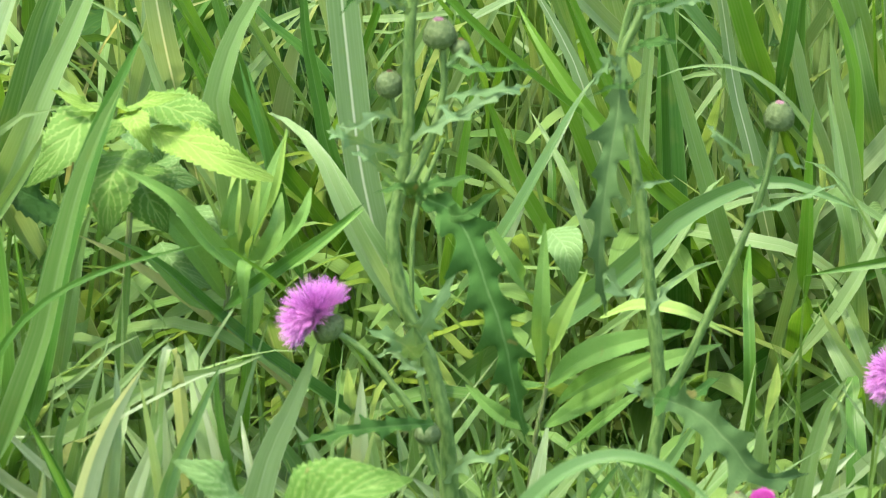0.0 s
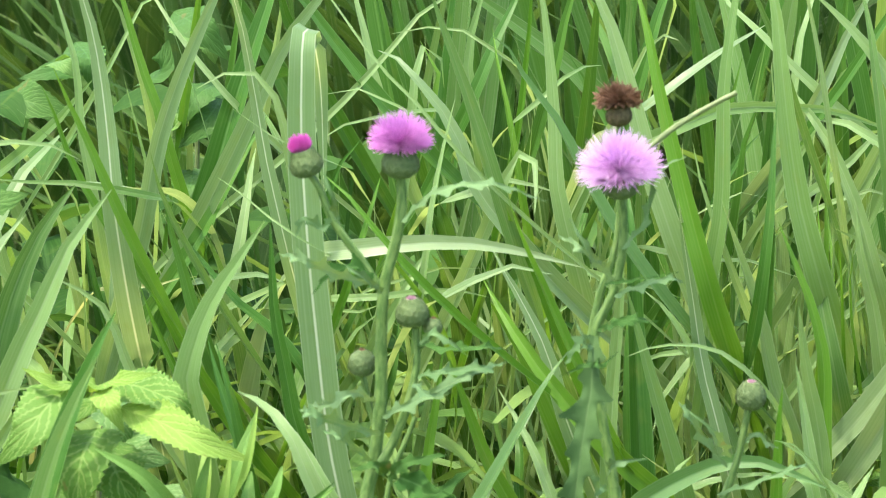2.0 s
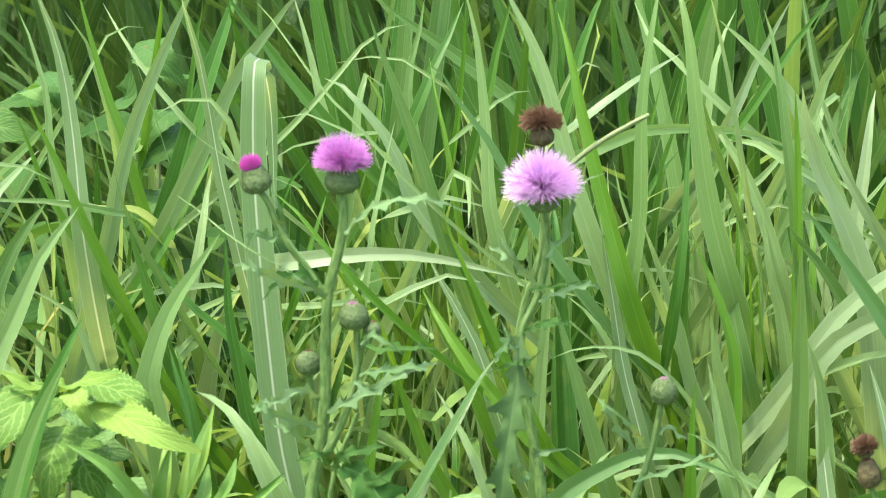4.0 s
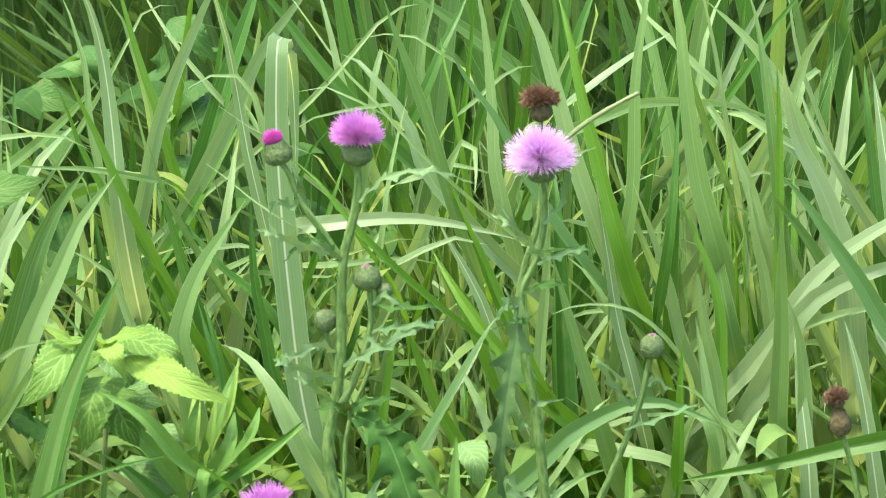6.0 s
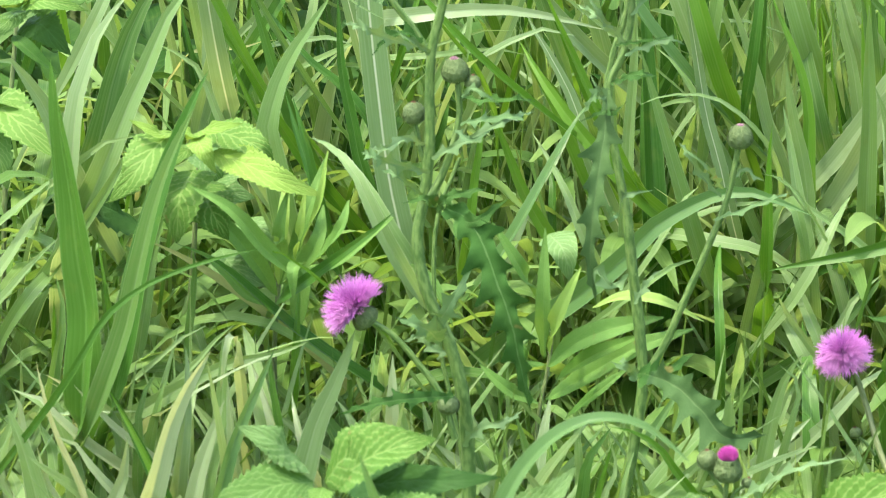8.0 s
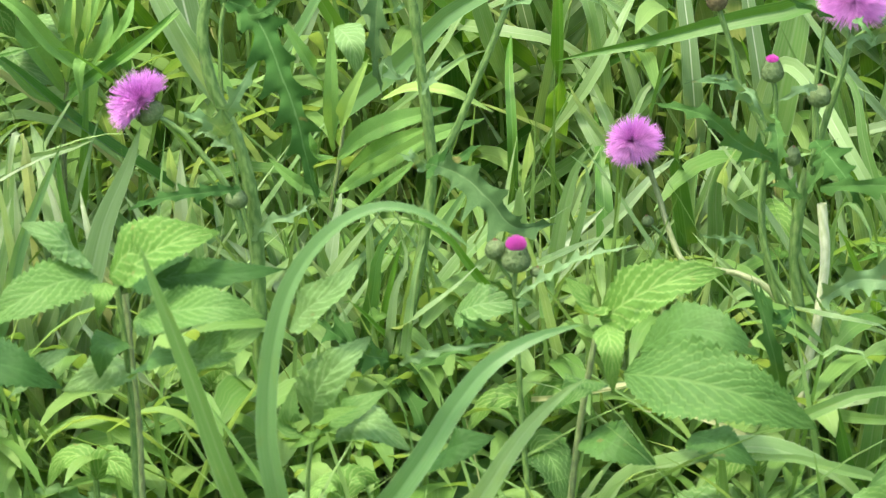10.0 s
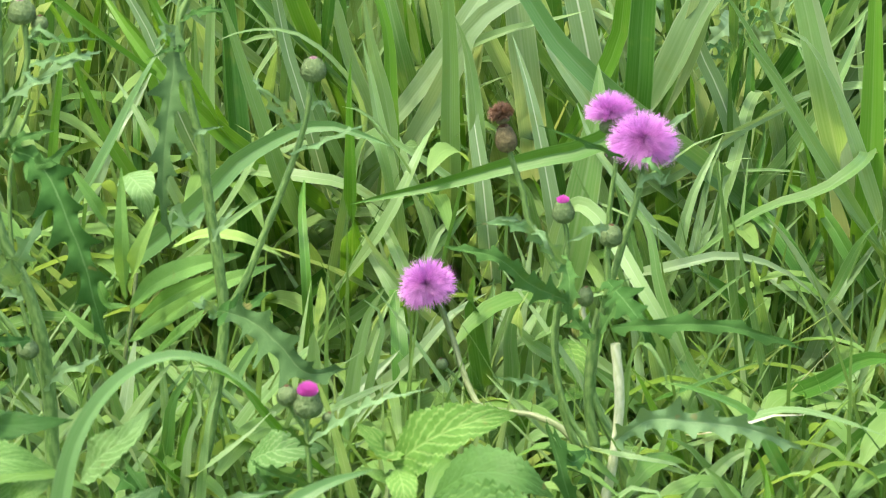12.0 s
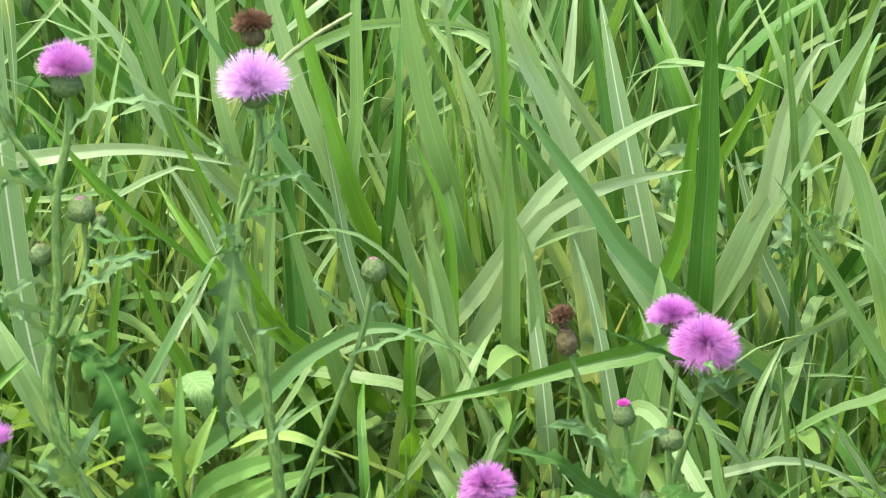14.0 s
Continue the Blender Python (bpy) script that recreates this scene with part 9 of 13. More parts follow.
blade(clump, [(-0.049, 4.447, 0.075), (-0.082, 4.315, 0.303), (-0.115, 4.180, 0.455), (-0.120, 4.181, 0.478), (-0.127, 4.184, 0.501), (-0.129, 4.189, 0.507)], 0.0107, GRASS_DEEP, -12, 0.31, 34)
blade(clump, [(-0.037, 4.462, 0.075), (0.020, 4.343, 0.280), (0.099, 4.220, 0.416), (0.110, 4.226, 0.435), (0.119, 4.246, 0.439)], 0.0103, GRASS_PALE, 30, 0.33, -8)
blade(clump, [(-0.016, 4.584, 0.075), (-0.101, 4.414, 0.374), (-0.185, 4.240, 0.573), (-0.196, 4.237, 0.599), (-0.206, 4.230, 0.621), (-0.214, 4.217, 0.643)], 0.0117, GRASS_VIVID, -14, 0.25, -18)
blade(clump, [(0.018, 4.561, 0.075), (-0.054, 4.422, 0.316), (-0.142, 4.280, 0.476), (-0.153, 4.272, 0.496), (-0.164, 4.248, 0.522)], 0.0118, GRASS_VIVID, 32, 0.23, -20)
blade(clump, [(-0.001, 4.479, 0.075), (-0.032, 4.361, 0.277), (-0.064, 4.240, 0.412), (-0.068, 4.240, 0.429), (-0.078, 4.240, 0.501), (-0.084, 4.240, 0.561), (-0.087, 4.240, 0.611), (-0.087, 4.240, 0.649), (-0.087, 4.240, 0.654), (-0.084, 4.260, 0.658), (-0.079, 4.290, 0.634), (-0.075, 4.310, 0.554)], 0.0171, GRASS_RIB, -12, 0.16, 0)
clump = thing("silvergrass_clump", (-0.004, 4.288, 0.075), "low grass clump with pale sunlit blades", "grass", "silvergrass clumps")
blade(clump, [(0.050, 4.128, 0.075), (0.057, 4.055, 0.193), (0.064, 3.980, 0.272), (0.066, 3.981, 0.294), (0.071, 3.984, 0.323), (0.075, 3.988, 0.335)], 0.0090, GRASS_PALE, 16, 0.54, 9)
blade(clump, [(0.011, 4.179, 0.075), (0.032, 4.101, 0.203), (0.052, 4.020, 0.289), (0.057, 4.019, 0.310), (0.063, 4.017, 0.333)], 0.0066, GRASS_VIVID, 21, 0.20, -16)
blade(clump, [(0.008, 4.400, 0.075), (0.016, 4.243, 0.192), (0.050, 4.080, 0.256), (0.083, 3.960, 0.308), (0.092, 3.964, 0.314), (0.106, 3.974, 0.325)], 0.0089, GRASS_PALE, 31, 0.23, -17)
blade(clump, [(0.030, 4.135, 0.075), (0.030, 4.058, 0.199), (0.030, 3.980, 0.282), (0.030, 3.981, 0.290), (0.026, 3.983, 0.299)], 0.0100, GRASS_PALE, -1, 0.31, 3)
blade(clump, [(-0.034, 4.134, 0.075), (-0.044, 4.058, 0.199), (-0.116, 3.980, 0.281), (-0.123, 3.982, 0.289), (-0.128, 3.987, 0.297)], 0.0103, GRASS_SILVER, -30, 0.29, 34)
blade(clump, [(-0.035, 4.524, 0.075), (-0.043, 4.345, 0.247), (-0.075, 4.170, 0.365), (-0.106, 4.050, 0.420), (-0.120, 4.052, 0.431), (-0.133, 4.056, 0.438), (-0.147, 4.065, 0.438)], 0.0054, GRASS_VIVID, 46, 0.26, 30)
blade(clump, [(-0.011, 4.325, 0.075), (-0.023, 4.214, 0.265), (-0.137, 4.100, 0.391), (-0.152, 4.095, 0.406), (-0.170, 4.082, 0.425), (-0.193, 4.059, 0.442)], 0.0118, GRASS_DEEP, -21, 0.60, 13)
blade(clump, [(-0.008, 4.407, 0.075), (-0.073, 4.285, 0.284), (-0.138, 4.160, 0.424), (-0.145, 4.155, 0.439), (-0.151, 4.139, 0.459)], 0.0076, GRASS_PALE, 9, 0.26, -33)
blade(clump, [(-0.047, 4.363, 0.075), (-0.080, 4.263, 0.244), (-0.159, 4.160, 0.356), (-0.166, 4.157, 0.366), (-0.177, 4.149, 0.357)], 0.0071, GRASS_PALE, 17, 0.27, -23)
clump = thing("silvergrass_clump", (0.012, 3.790, 0.075), "silvergrass clump with broad, blue-green, overhanging blades", "grass", "silvergrass clumps")
blade(clump, [(0.021, 3.782, 0.075), (0.005, 3.702, 0.206), (-0.010, 3.620, 0.293), (-0.013, 3.620, 0.310), (-0.013, 3.620, 0.339), (-0.009, 3.619, 0.372), (-0.001, 3.618, 0.399), (0.011, 3.617, 0.419), (0.031, 3.616, 0.437), (0.048, 3.615, 0.443), (0.067, 3.613, 0.441), (0.085, 3.611, 0.430), (0.096, 3.609, 0.420)], 0.0121, GRASS_BLUE, 21, 0.55, -34)
blade(clump, [(0.029, 3.766, 0.075), (-0.002, 3.684, 0.209), (-0.034, 3.600, 0.299), (-0.040, 3.600, 0.316), (-0.049, 3.601, 0.344), (-0.060, 3.603, 0.375), (-0.071, 3.605, 0.404), (-0.079, 3.608, 0.426)], 0.0137, GRASS, 31, 0.41, -8)
blade(clump, [(-0.025, 3.798, 0.075), (0.001, 3.720, 0.203), (0.060, 3.640, 0.288), (0.071, 3.641, 0.304), (0.085, 3.643, 0.326), (0.106, 3.647, 0.350), (0.129, 3.652, 0.362), (0.155, 3.658, 0.368)], 0.0148, GRASS_BLUE, -26, 0.36, 37)
blade(clump, [(0.023, 3.814, 0.075), (0.056, 3.738, 0.199), (0.105, 3.660, 0.281), (0.114, 3.659, 0.296), (0.130, 3.658, 0.317), (0.148, 3.655, 0.334), (0.155, 3.652, 0.339)], 0.0138, GRASS_PALE, -14, 0.25, -26)
clump = thing("silvergrass_clump", (0.108, 4.666, 0.075), "clump of tall silvergrass with mixed pale and vivid green blades", "grass", "silvergrass clumps")
blade(clump, [(0.160, 4.798, 0.075), (0.120, 4.622, 0.387), (-0.048, 4.440, 0.595), (-0.069, 4.438, 0.621), (-0.083, 4.433, 0.641), (-0.100, 4.425, 0.663), (-0.108, 4.413, 0.677)], 0.0159, GRASS_DEEP, -25, 0.34, 31)
blade(clump, [(0.137, 4.620, 0.075), (0.077, 4.453, 0.371), (0.016, 4.280, 0.568), (0.004, 4.280, 0.607), (-0.006, 4.279, 0.635), (-0.016, 4.279, 0.661), (-0.023, 4.278, 0.682)], 0.0138, GRASS, -28, 0.28, 33)
blade(clump, [(0.080, 4.957, 0.075), (0.072, 4.736, 0.354), (0.037, 4.540, 0.581), (0.003, 4.420, 0.632), (-0.002, 4.421, 0.635), (-0.005, 4.423, 0.637), (-0.025, 4.428, 0.635), (-0.041, 4.433, 0.631)], 0.0049, GRASS_PALE, 33, 0.59, -19)
blade(clump, [(0.065, 4.848, 0.075), (0.011, 4.667, 0.396), (-0.042, 4.480, 0.610), (-0.043, 4.480, 0.614), (-0.047, 4.481, 0.639), (-0.053, 4.481, 0.660), (-0.055, 4.482, 0.670)], 0.0116, GRASS_DEEP, -9, 0.58, -1)
blade(clump, [(0.091, 4.809, 0.075), (0.022, 4.632, 0.388), (-0.048, 4.450, 0.597), (-0.050, 4.452, 0.603), (-0.054, 4.456, 0.621), (-0.062, 4.464, 0.650), (-0.067, 4.474, 0.665)], 0.0098, GRASS_PALE, 13, 0.33, -36)
blade(clump, [(0.146, 4.540, 0.075), (0.113, 4.372, 0.370), (-0.051, 4.200, 0.567), (-0.056, 4.202, 0.573), (-0.064, 4.210, 0.581), (-0.076, 4.222, 0.589)], 0.0078, GRASS_VIVID, -10, 0.50, 21)
blade(clump, [(0.062, 4.846, 0.075), (0.018, 4.661, 0.404), (-0.157, 4.470, 0.623), (-0.161, 4.474, 0.628), (-0.172, 4.487, 0.643), (-0.181, 4.508, 0.655)], 0.0059, GRASS_PALE, 4, 0.39, 2)
blade(clump, [(0.110, 4.871, 0.075), (0.009, 4.688, 0.399), (-0.092, 4.500, 0.615), (-0.099, 4.496, 0.630), (-0.103, 4.482, 0.647), (-0.107, 4.460, 0.667)], 0.0135, GRASS_DEEP, -3, 0.41, 25)
blade(clump, [(0.063, 4.853, 0.075), (0.033, 4.679, 0.383), (0.004, 4.500, 0.588), (0.001, 4.500, 0.609), (0.006, 4.500, 0.633), (0.010, 4.500, 0.650), (0.011, 4.501, 0.662)], 0.0104, GRASS_PALE, -20, 0.44, 32)
blade(clump, [(0.146, 4.684, 0.075), (0.100, 4.524, 0.355), (0.053, 4.360, 0.542), (0.050, 4.360, 0.554), (0.047, 4.361, 0.595), (0.043, 4.362, 0.636), (0.038, 4.364, 0.666), (0.035, 4.366, 0.676), (0.032, 4.369, 0.686)], 0.0128, GRASS_PALE, 23, 0.27, 35)
blade(clump, [(0.077, 4.608, 0.075), (0.104, 4.446, 0.359), (0.131, 4.280, 0.549), (0.132, 4.281, 0.556), (0.133, 4.284, 0.591), (0.133, 4.289, 0.627), (0.137, 4.296, 0.662), (0.141, 4.305, 0.685), (0.143, 4.316, 0.696)], 0.0114, GRASS, 23, 0.27, -17)
blade(clump, [(0.118, 4.591, 0.075), (0.137, 4.428, 0.362), (0.156, 4.260, 0.553), (0.157, 4.262, 0.563), (0.158, 4.268, 0.594), (0.160, 4.277, 0.621)], 0.0091, GRASS_DEEP, -20, 0.22, 36)
blade(clump, [(0.068, 4.777, 0.075), (0.151, 4.601, 0.386), (0.234, 4.420, 0.594), (0.240, 4.418, 0.609), (0.247, 4.413, 0.631), (0.256, 4.404, 0.647), (0.260, 4.391, 0.657)], 0.0139, GRASS_PALE, -6, 0.55, -29)
blade(clump, [(0.092, 4.724, 0.075), (0.059, 4.554, 0.374), (0.026, 4.380, 0.573), (0.023, 4.383, 0.591), (0.016, 4.392, 0.621), (0.013, 4.407, 0.639)], 0.0068, GRASS_VIVID, -33, 0.55, 22)
blade(clump, [(0.119, 4.695, 0.075), (0.128, 4.530, 0.366), (0.138, 4.360, 0.560), (0.139, 4.355, 0.563), (0.148, 4.340, 0.572), (0.158, 4.314, 0.578)], 0.0041, GRASS_PALE, 33, 0.47, 1)
blade(clump, [(0.057, 4.874, 0.075), (0.065, 4.668, 0.315), (0.101, 4.480, 0.507), (0.137, 4.360, 0.555), (0.139, 4.362, 0.556), (0.150, 4.370, 0.557), (0.162, 4.382, 0.552)], 0.0054, GRASS_PALE, 18, 0.24, 3)
blade(clump, [(0.131, 4.817, 0.075), (0.187, 4.641, 0.386), (0.244, 4.460, 0.594), (0.247, 4.462, 0.605), (0.253, 4.470, 0.609), (0.259, 4.481, 0.606), (0.257, 4.498, 0.576)], 0.0110, GRASS_PALE, -3, 0.26, 7)
blade(clump, [(0.124, 4.954, 0.075), (0.132, 4.748, 0.315), (0.167, 4.560, 0.504), (0.201, 4.440, 0.555), (0.206, 4.445, 0.558), (0.219, 4.461, 0.569), (0.230, 4.488, 0.572)], 0.0115, GRASS_PALE, -12, 0.40, -9)
blade(clump, [(0.130, 4.932, 0.075), (0.138, 4.727, 0.312), (0.174, 4.540, 0.501), (0.210, 4.420, 0.549), (0.212, 4.420, 0.550), (0.225, 4.420, 0.550), (0.240, 4.421, 0.545)], 0.0086, GRASS_PALE, -12, 0.34, 7)
blade(clump, [(0.119, 4.769, 0.075), (0.135, 4.607, 0.360), (0.151, 4.440, 0.550), (0.153, 4.435, 0.574), (0.160, 4.421, 0.601), (0.160, 4.398, 0.626)], 0.0114, GRASS_DEEP, 32, 0.57, 27)
blade(clump, [(0.098, 4.795, 0.075), (0.098, 4.630, 0.365), (0.098, 4.460, 0.559), (0.098, 4.455, 0.581), (0.099, 4.439, 0.604), (0.100, 4.413, 0.629)], 0.0124, GRASS, 22, 0.31, 36)
blade(clump, [(0.088, 4.842, 0.075), (0.117, 4.673, 0.372), (0.145, 4.500, 0.570), (0.148, 4.503, 0.591), (0.153, 4.511, 0.609)], 0.0087, GRASS_VIVID, -15, 0.25, 0)
blade(clump, [(0.130, 4.864, 0.075), (0.157, 4.685, 0.393), (0.183, 4.500, 0.605), (0.185, 4.504, 0.621), (0.191, 4.516, 0.639), (0.199, 4.537, 0.651)], 0.0100, GRASS_PALE, 15, 0.34, 11)
blade(clump, [(0.067, 4.451, 0.075), (0.006, 4.327, 0.288), (-0.075, 4.200, 0.430), (-0.079, 4.203, 0.437), (-0.087, 4.211, 0.448), (-0.099, 4.225, 0.461), (-0.118, 4.244, 0.470)], 0.0134, GRASS_PALE, -14, 0.59, -3)
blade(clump, [(0.155, 4.520, 0.075), (0.095, 4.402, 0.278), (0.020, 4.280, 0.413), (0.015, 4.279, 0.422), (0.002, 4.277, 0.454), (-0.009, 4.273, 0.484)], 0.0125, GRASS_VIVID, -1, 0.41, 28)
blade(clump, [(0.120, 4.591, 0.075), (0.107, 4.477, 0.269), (0.094, 4.360, 0.399), (0.093, 4.361, 0.409), (0.090, 4.364, 0.449), (0.089, 4.370, 0.479), (0.089, 4.378, 0.500)], 0.0160, GRASS_DEEP, 33, 0.41, -4)
blade(clump, [(0.100, 4.592, 0.075), (0.114, 4.448, 0.326), (0.128, 4.300, 0.494), (0.129, 4.303, 0.506), (0.133, 4.311, 0.531), (0.136, 4.324, 0.549)], 0.0110, GRASS, 8, 0.23, -5)
blade(clump, [(0.160, 4.628, 0.075), (0.160, 4.486, 0.322), (0.160, 4.340, 0.487), (0.160, 4.337, 0.498), (0.161, 4.329, 0.528), (0.162, 4.315, 0.551), (0.161, 4.296, 0.566)], 0.0123, GRASS_DEEP, 23, 0.51, -33)
blade(clump, [(0.161, 4.453, 0.075), (0.161, 4.328, 0.290), (0.161, 4.200, 0.433), (0.161, 4.200, 0.443), (0.161, 4.198, 0.471), (0.162, 4.196, 0.488)], 0.0145, GRASS_VIVID, 24, 0.35, 36)
blade(clump, [(0.068, 4.625, 0.075), (0.110, 4.514, 0.264), (0.194, 4.400, 0.390), (0.200, 4.400, 0.399), (0.210, 4.401, 0.419), (0.226, 4.402, 0.443), (0.242, 4.404, 0.464), (0.259, 4.406, 0.482), (0.267, 4.409, 0.494)], 0.0320, GRASS_BLUE, -9, 0.29, 3)
blade(clump, [(0.068, 4.575, 0.075), (0.081, 4.459, 0.274), (0.200, 4.340, 0.406), (0.206, 4.339, 0.412), (0.218, 4.337, 0.424), (0.234, 4.333, 0.433), (0.254, 4.327, 0.445), (0.259, 4.320, 0.448)], 0.0108, GRASS_PALE, 26, 0.37, 27)
blade(clump, [(0.154, 4.486, 0.075), (0.099, 4.365, 0.284), (0.043, 4.240, 0.423), (0.039, 4.243, 0.433), (0.029, 4.254, 0.451), (0.017, 4.270, 0.468)], 0.0094, GRASS_PALE, 14, 0.34, -15)
blade(clump, [(0.084, 4.650, 0.075), (0.097, 4.537, 0.269), (0.109, 4.420, 0.398), (0.111, 4.419, 0.419), (0.115, 4.417, 0.441), (0.116, 4.414, 0.454)], 0.0113, GRASS_DEEP, 0, 0.36, -9)
blade(clump, [(0.141, 4.665, 0.075), (0.147, 4.554, 0.265), (0.154, 4.440, 0.391), (0.155, 4.449, 0.410), (0.159, 4.476, 0.424)], 0.0096, GRASS_DEEP, 10, 0.55, 6)
blade(clump, [(0.081, 4.591, 0.075), (0.076, 4.477, 0.269), (0.071, 4.360, 0.399), (0.070, 4.362, 0.426), (0.068, 4.367, 0.458), (0.069, 4.375, 0.486)], 0.0138, GRASS, -24, 0.29, -9)
blade(clump, [(0.067, 4.567, 0.075), (0.131, 4.426, 0.322), (0.231, 4.280, 0.486), (0.242, 4.279, 0.504), (0.256, 4.276, 0.519), (0.272, 4.271, 0.533), (0.295, 4.263, 0.549), (0.318, 4.254, 0.562), (0.339, 4.242, 0.570)], 0.0160, GRASS_LIGHT, 7, 0.26, -31)
blade(clump, [(0.094, 4.554, 0.075), (0.163, 4.414, 0.319), (0.233, 4.270, 0.481), (0.236, 4.270, 0.488), (0.253, 4.270, 0.502), (0.276, 4.271, 0.513), (0.304, 4.272, 0.520), (0.336, 4.273, 0.524)], 0.0162, GRASS_LIGHT, -12, 0.31, -35)
blade(clump, [(0.155, 4.770, 0.075), (0.164, 4.580, 0.275), (0.200, 4.400, 0.430), (0.237, 4.280, 0.476), (0.253, 4.278, 0.483), (0.276, 4.272, 0.490), (0.292, 4.263, 0.495), (0.307, 4.249, 0.502)], 0.0129, GRASS_PALE, 2, 0.57, 2)
blade(clump, [(0.145, 4.742, 0.075), (0.207, 4.593, 0.335), (0.269, 4.440, 0.509), (0.274, 4.443, 0.523), (0.287, 4.454, 0.541), (0.297, 4.471, 0.553)], 0.0149, GRASS_SHEEN, 16, 0.53, 25)
blade(clump, [(0.100, 4.822, 0.075), (0.154, 4.654, 0.373), (0.298, 4.480, 0.571), (0.306, 4.482, 0.582), (0.311, 4.488, 0.589)], 0.0103, GRASS_PALE, 28, 0.38, 13)
blade(clump, [(0.149, 4.580, 0.075), (0.158, 4.472, 0.260), (0.167, 4.360, 0.383), (0.169, 4.358, 0.411), (0.170, 4.353, 0.436), (0.169, 4.344, 0.457)], 0.0096, GRASS, -25, 0.55, -9)
blade(clump, [(0.133, 4.930, 0.075), (0.141, 4.740, 0.275), (0.174, 4.560, 0.422), (0.207, 4.440, 0.475), (0.217, 4.439, 0.482), (0.229, 4.438, 0.490)], 0.0069, GRASS_PALE, -1, 0.56, -16)
blade(clump, [(0.095, 4.736, 0.075), (0.105, 4.569, 0.219), (0.145, 4.400, 0.326), (0.184, 4.280, 0.363), (0.195, 4.269, 0.365), (0.203, 4.237, 0.367)], 0.0086, GRASS, -21, 0.53, 7)
blade(clump, [(0.098, 4.429, 0.075), (0.109, 4.326, 0.250), (0.214, 4.220, 0.366), (0.224, 4.229, 0.375), (0.233, 4.255, 0.381)], 0.0094, GRASS, -28, 0.21, -11)
blade(clump, [(0.063, 4.489, 0.075), (0.084, 4.386, 0.249), (0.179, 4.280, 0.365), (0.188, 4.275, 0.376), (0.207, 4.262, 0.388), (0.222, 4.239, 0.397)], 0.0112, GRASS_DEEP, -33, 0.53, -24)
blade(clump, [(0.162, 4.510, 0.075), (0.190, 4.397, 0.269), (0.219, 4.280, 0.398), (0.223, 4.272, 0.416), (0.228, 4.249, 0.428)], 0.0081, GRASS, -15, 0.36, 0)
blade(clump, [(0.108, 4.449, 0.075), (0.144, 4.326, 0.287), (0.179, 4.200, 0.428), (0.184, 4.206, 0.403), (0.188, 4.225, 0.361)], 0.0105, GRASS_PALE, -4, 0.45, 12)
blade(clump, [(0.060, 4.436, 0.075), (0.123, 4.320, 0.275), (0.193, 4.200, 0.408), (0.203, 4.211, 0.427), (0.213, 4.243, 0.435)], 0.0120, GRASS_PALE, -4, 0.24, 36)
blade(clump, [(0.164, 4.348, 0.075), (0.198, 4.265, 0.212), (0.255, 4.180, 0.303), (0.265, 4.188, 0.319), (0.278, 4.213, 0.333)], 0.0108, GRASS_PALE, 13, 0.23, -4)
blade(clump, [(0.096, 4.355, 0.075), (0.133, 4.269, 0.218), (0.170, 4.180, 0.314), (0.177, 4.183, 0.332), (0.185, 4.192, 0.344)], 0.0091, GRASS_PALE, 17, 0.60, -32)
blade(clump, [(0.111, 4.527, 0.075), (0.103, 4.415, 0.266), (0.095, 4.300, 0.393), (0.092, 4.303, 0.442), (0.089, 4.311, 0.494), (0.085, 4.324, 0.555), (0.084, 4.343, 0.566)], 0.0160, GRASS_DEEP, -33, 0.39, -5)
blade(clump, [(0.071, 4.508, 0.075), (0.073, 4.391, 0.276), (0.076, 4.270, 0.410), (0.077, 4.266, 0.460), (0.080, 4.254, 0.522), (0.078, 4.234, 0.578)], 0.0102, GRASS_PALE, 26, 0.53, -12)
clump = thing("silvergrass_clump", (0.096, 4.280, 0.075), "low grass clump with pale sunlit blades", "grass", "silvergrass clumps")
blade(clump, [(0.104, 4.335, 0.075), (0.113, 4.249, 0.218), (0.199, 4.160, 0.313), (0.220, 4.166, 0.335), (0.240, 4.185, 0.342)], 0.0121, GRASS_SHEEN, -5, 0.43, 29)
blade(clump, [(0.076, 4.346, 0.075), (0.086, 4.199, 0.168), (0.125, 4.040, 0.225), (0.165, 3.920, 0.261), (0.178, 3.919, 0.263), (0.196, 3.918, 0.266)], 0.0043, GRASS_DRY, -20, 0.36, -31)
blade(clump, [(0.111, 4.202, 0.075), (0.081, 4.122, 0.206), (0.023, 4.040, 0.294), (0.015, 4.038, 0.306), (0.008, 4.031, 0.315)], 0.0105, GRASS_PALE, 9, 0.21, 33)
blade(clump, [(0.128, 4.155, 0.075), (0.117, 4.079, 0.200), (0.045, 4.000, 0.283), (0.032, 3.995, 0.298), (0.026, 3.981, 0.301)], 0.0063, GRASS_VIVID, 1, 0.43, -31)
blade(clump, [(0.060, 4.364, 0.075), (-0.009, 4.234, 0.301), (-0.078, 4.100, 0.451), (-0.089, 4.105, 0.475), (-0.101, 4.120, 0.486), (-0.117, 4.146, 0.489)], 0.0128, GRASS_PALE, -18, 0.39, 27)
clump = thing("silvergrass_clump", (0.219, 4.622, 0.075), "clump of tall silvergrass with mixed pale and vivid green blades", "grass", "silvergrass clumps")
blade(clump, [(0.191, 4.641, 0.075), (0.160, 4.458, 0.399), (-0.025, 4.270, 0.615), (-0.031, 4.272, 0.622), (-0.046, 4.278, 0.635), (-0.062, 4.288, 0.655), (-0.078, 4.302, 0.675), (-0.086, 4.320, 0.681)], 0.0026, GRASS_PALE, 2, 0.31, 36)
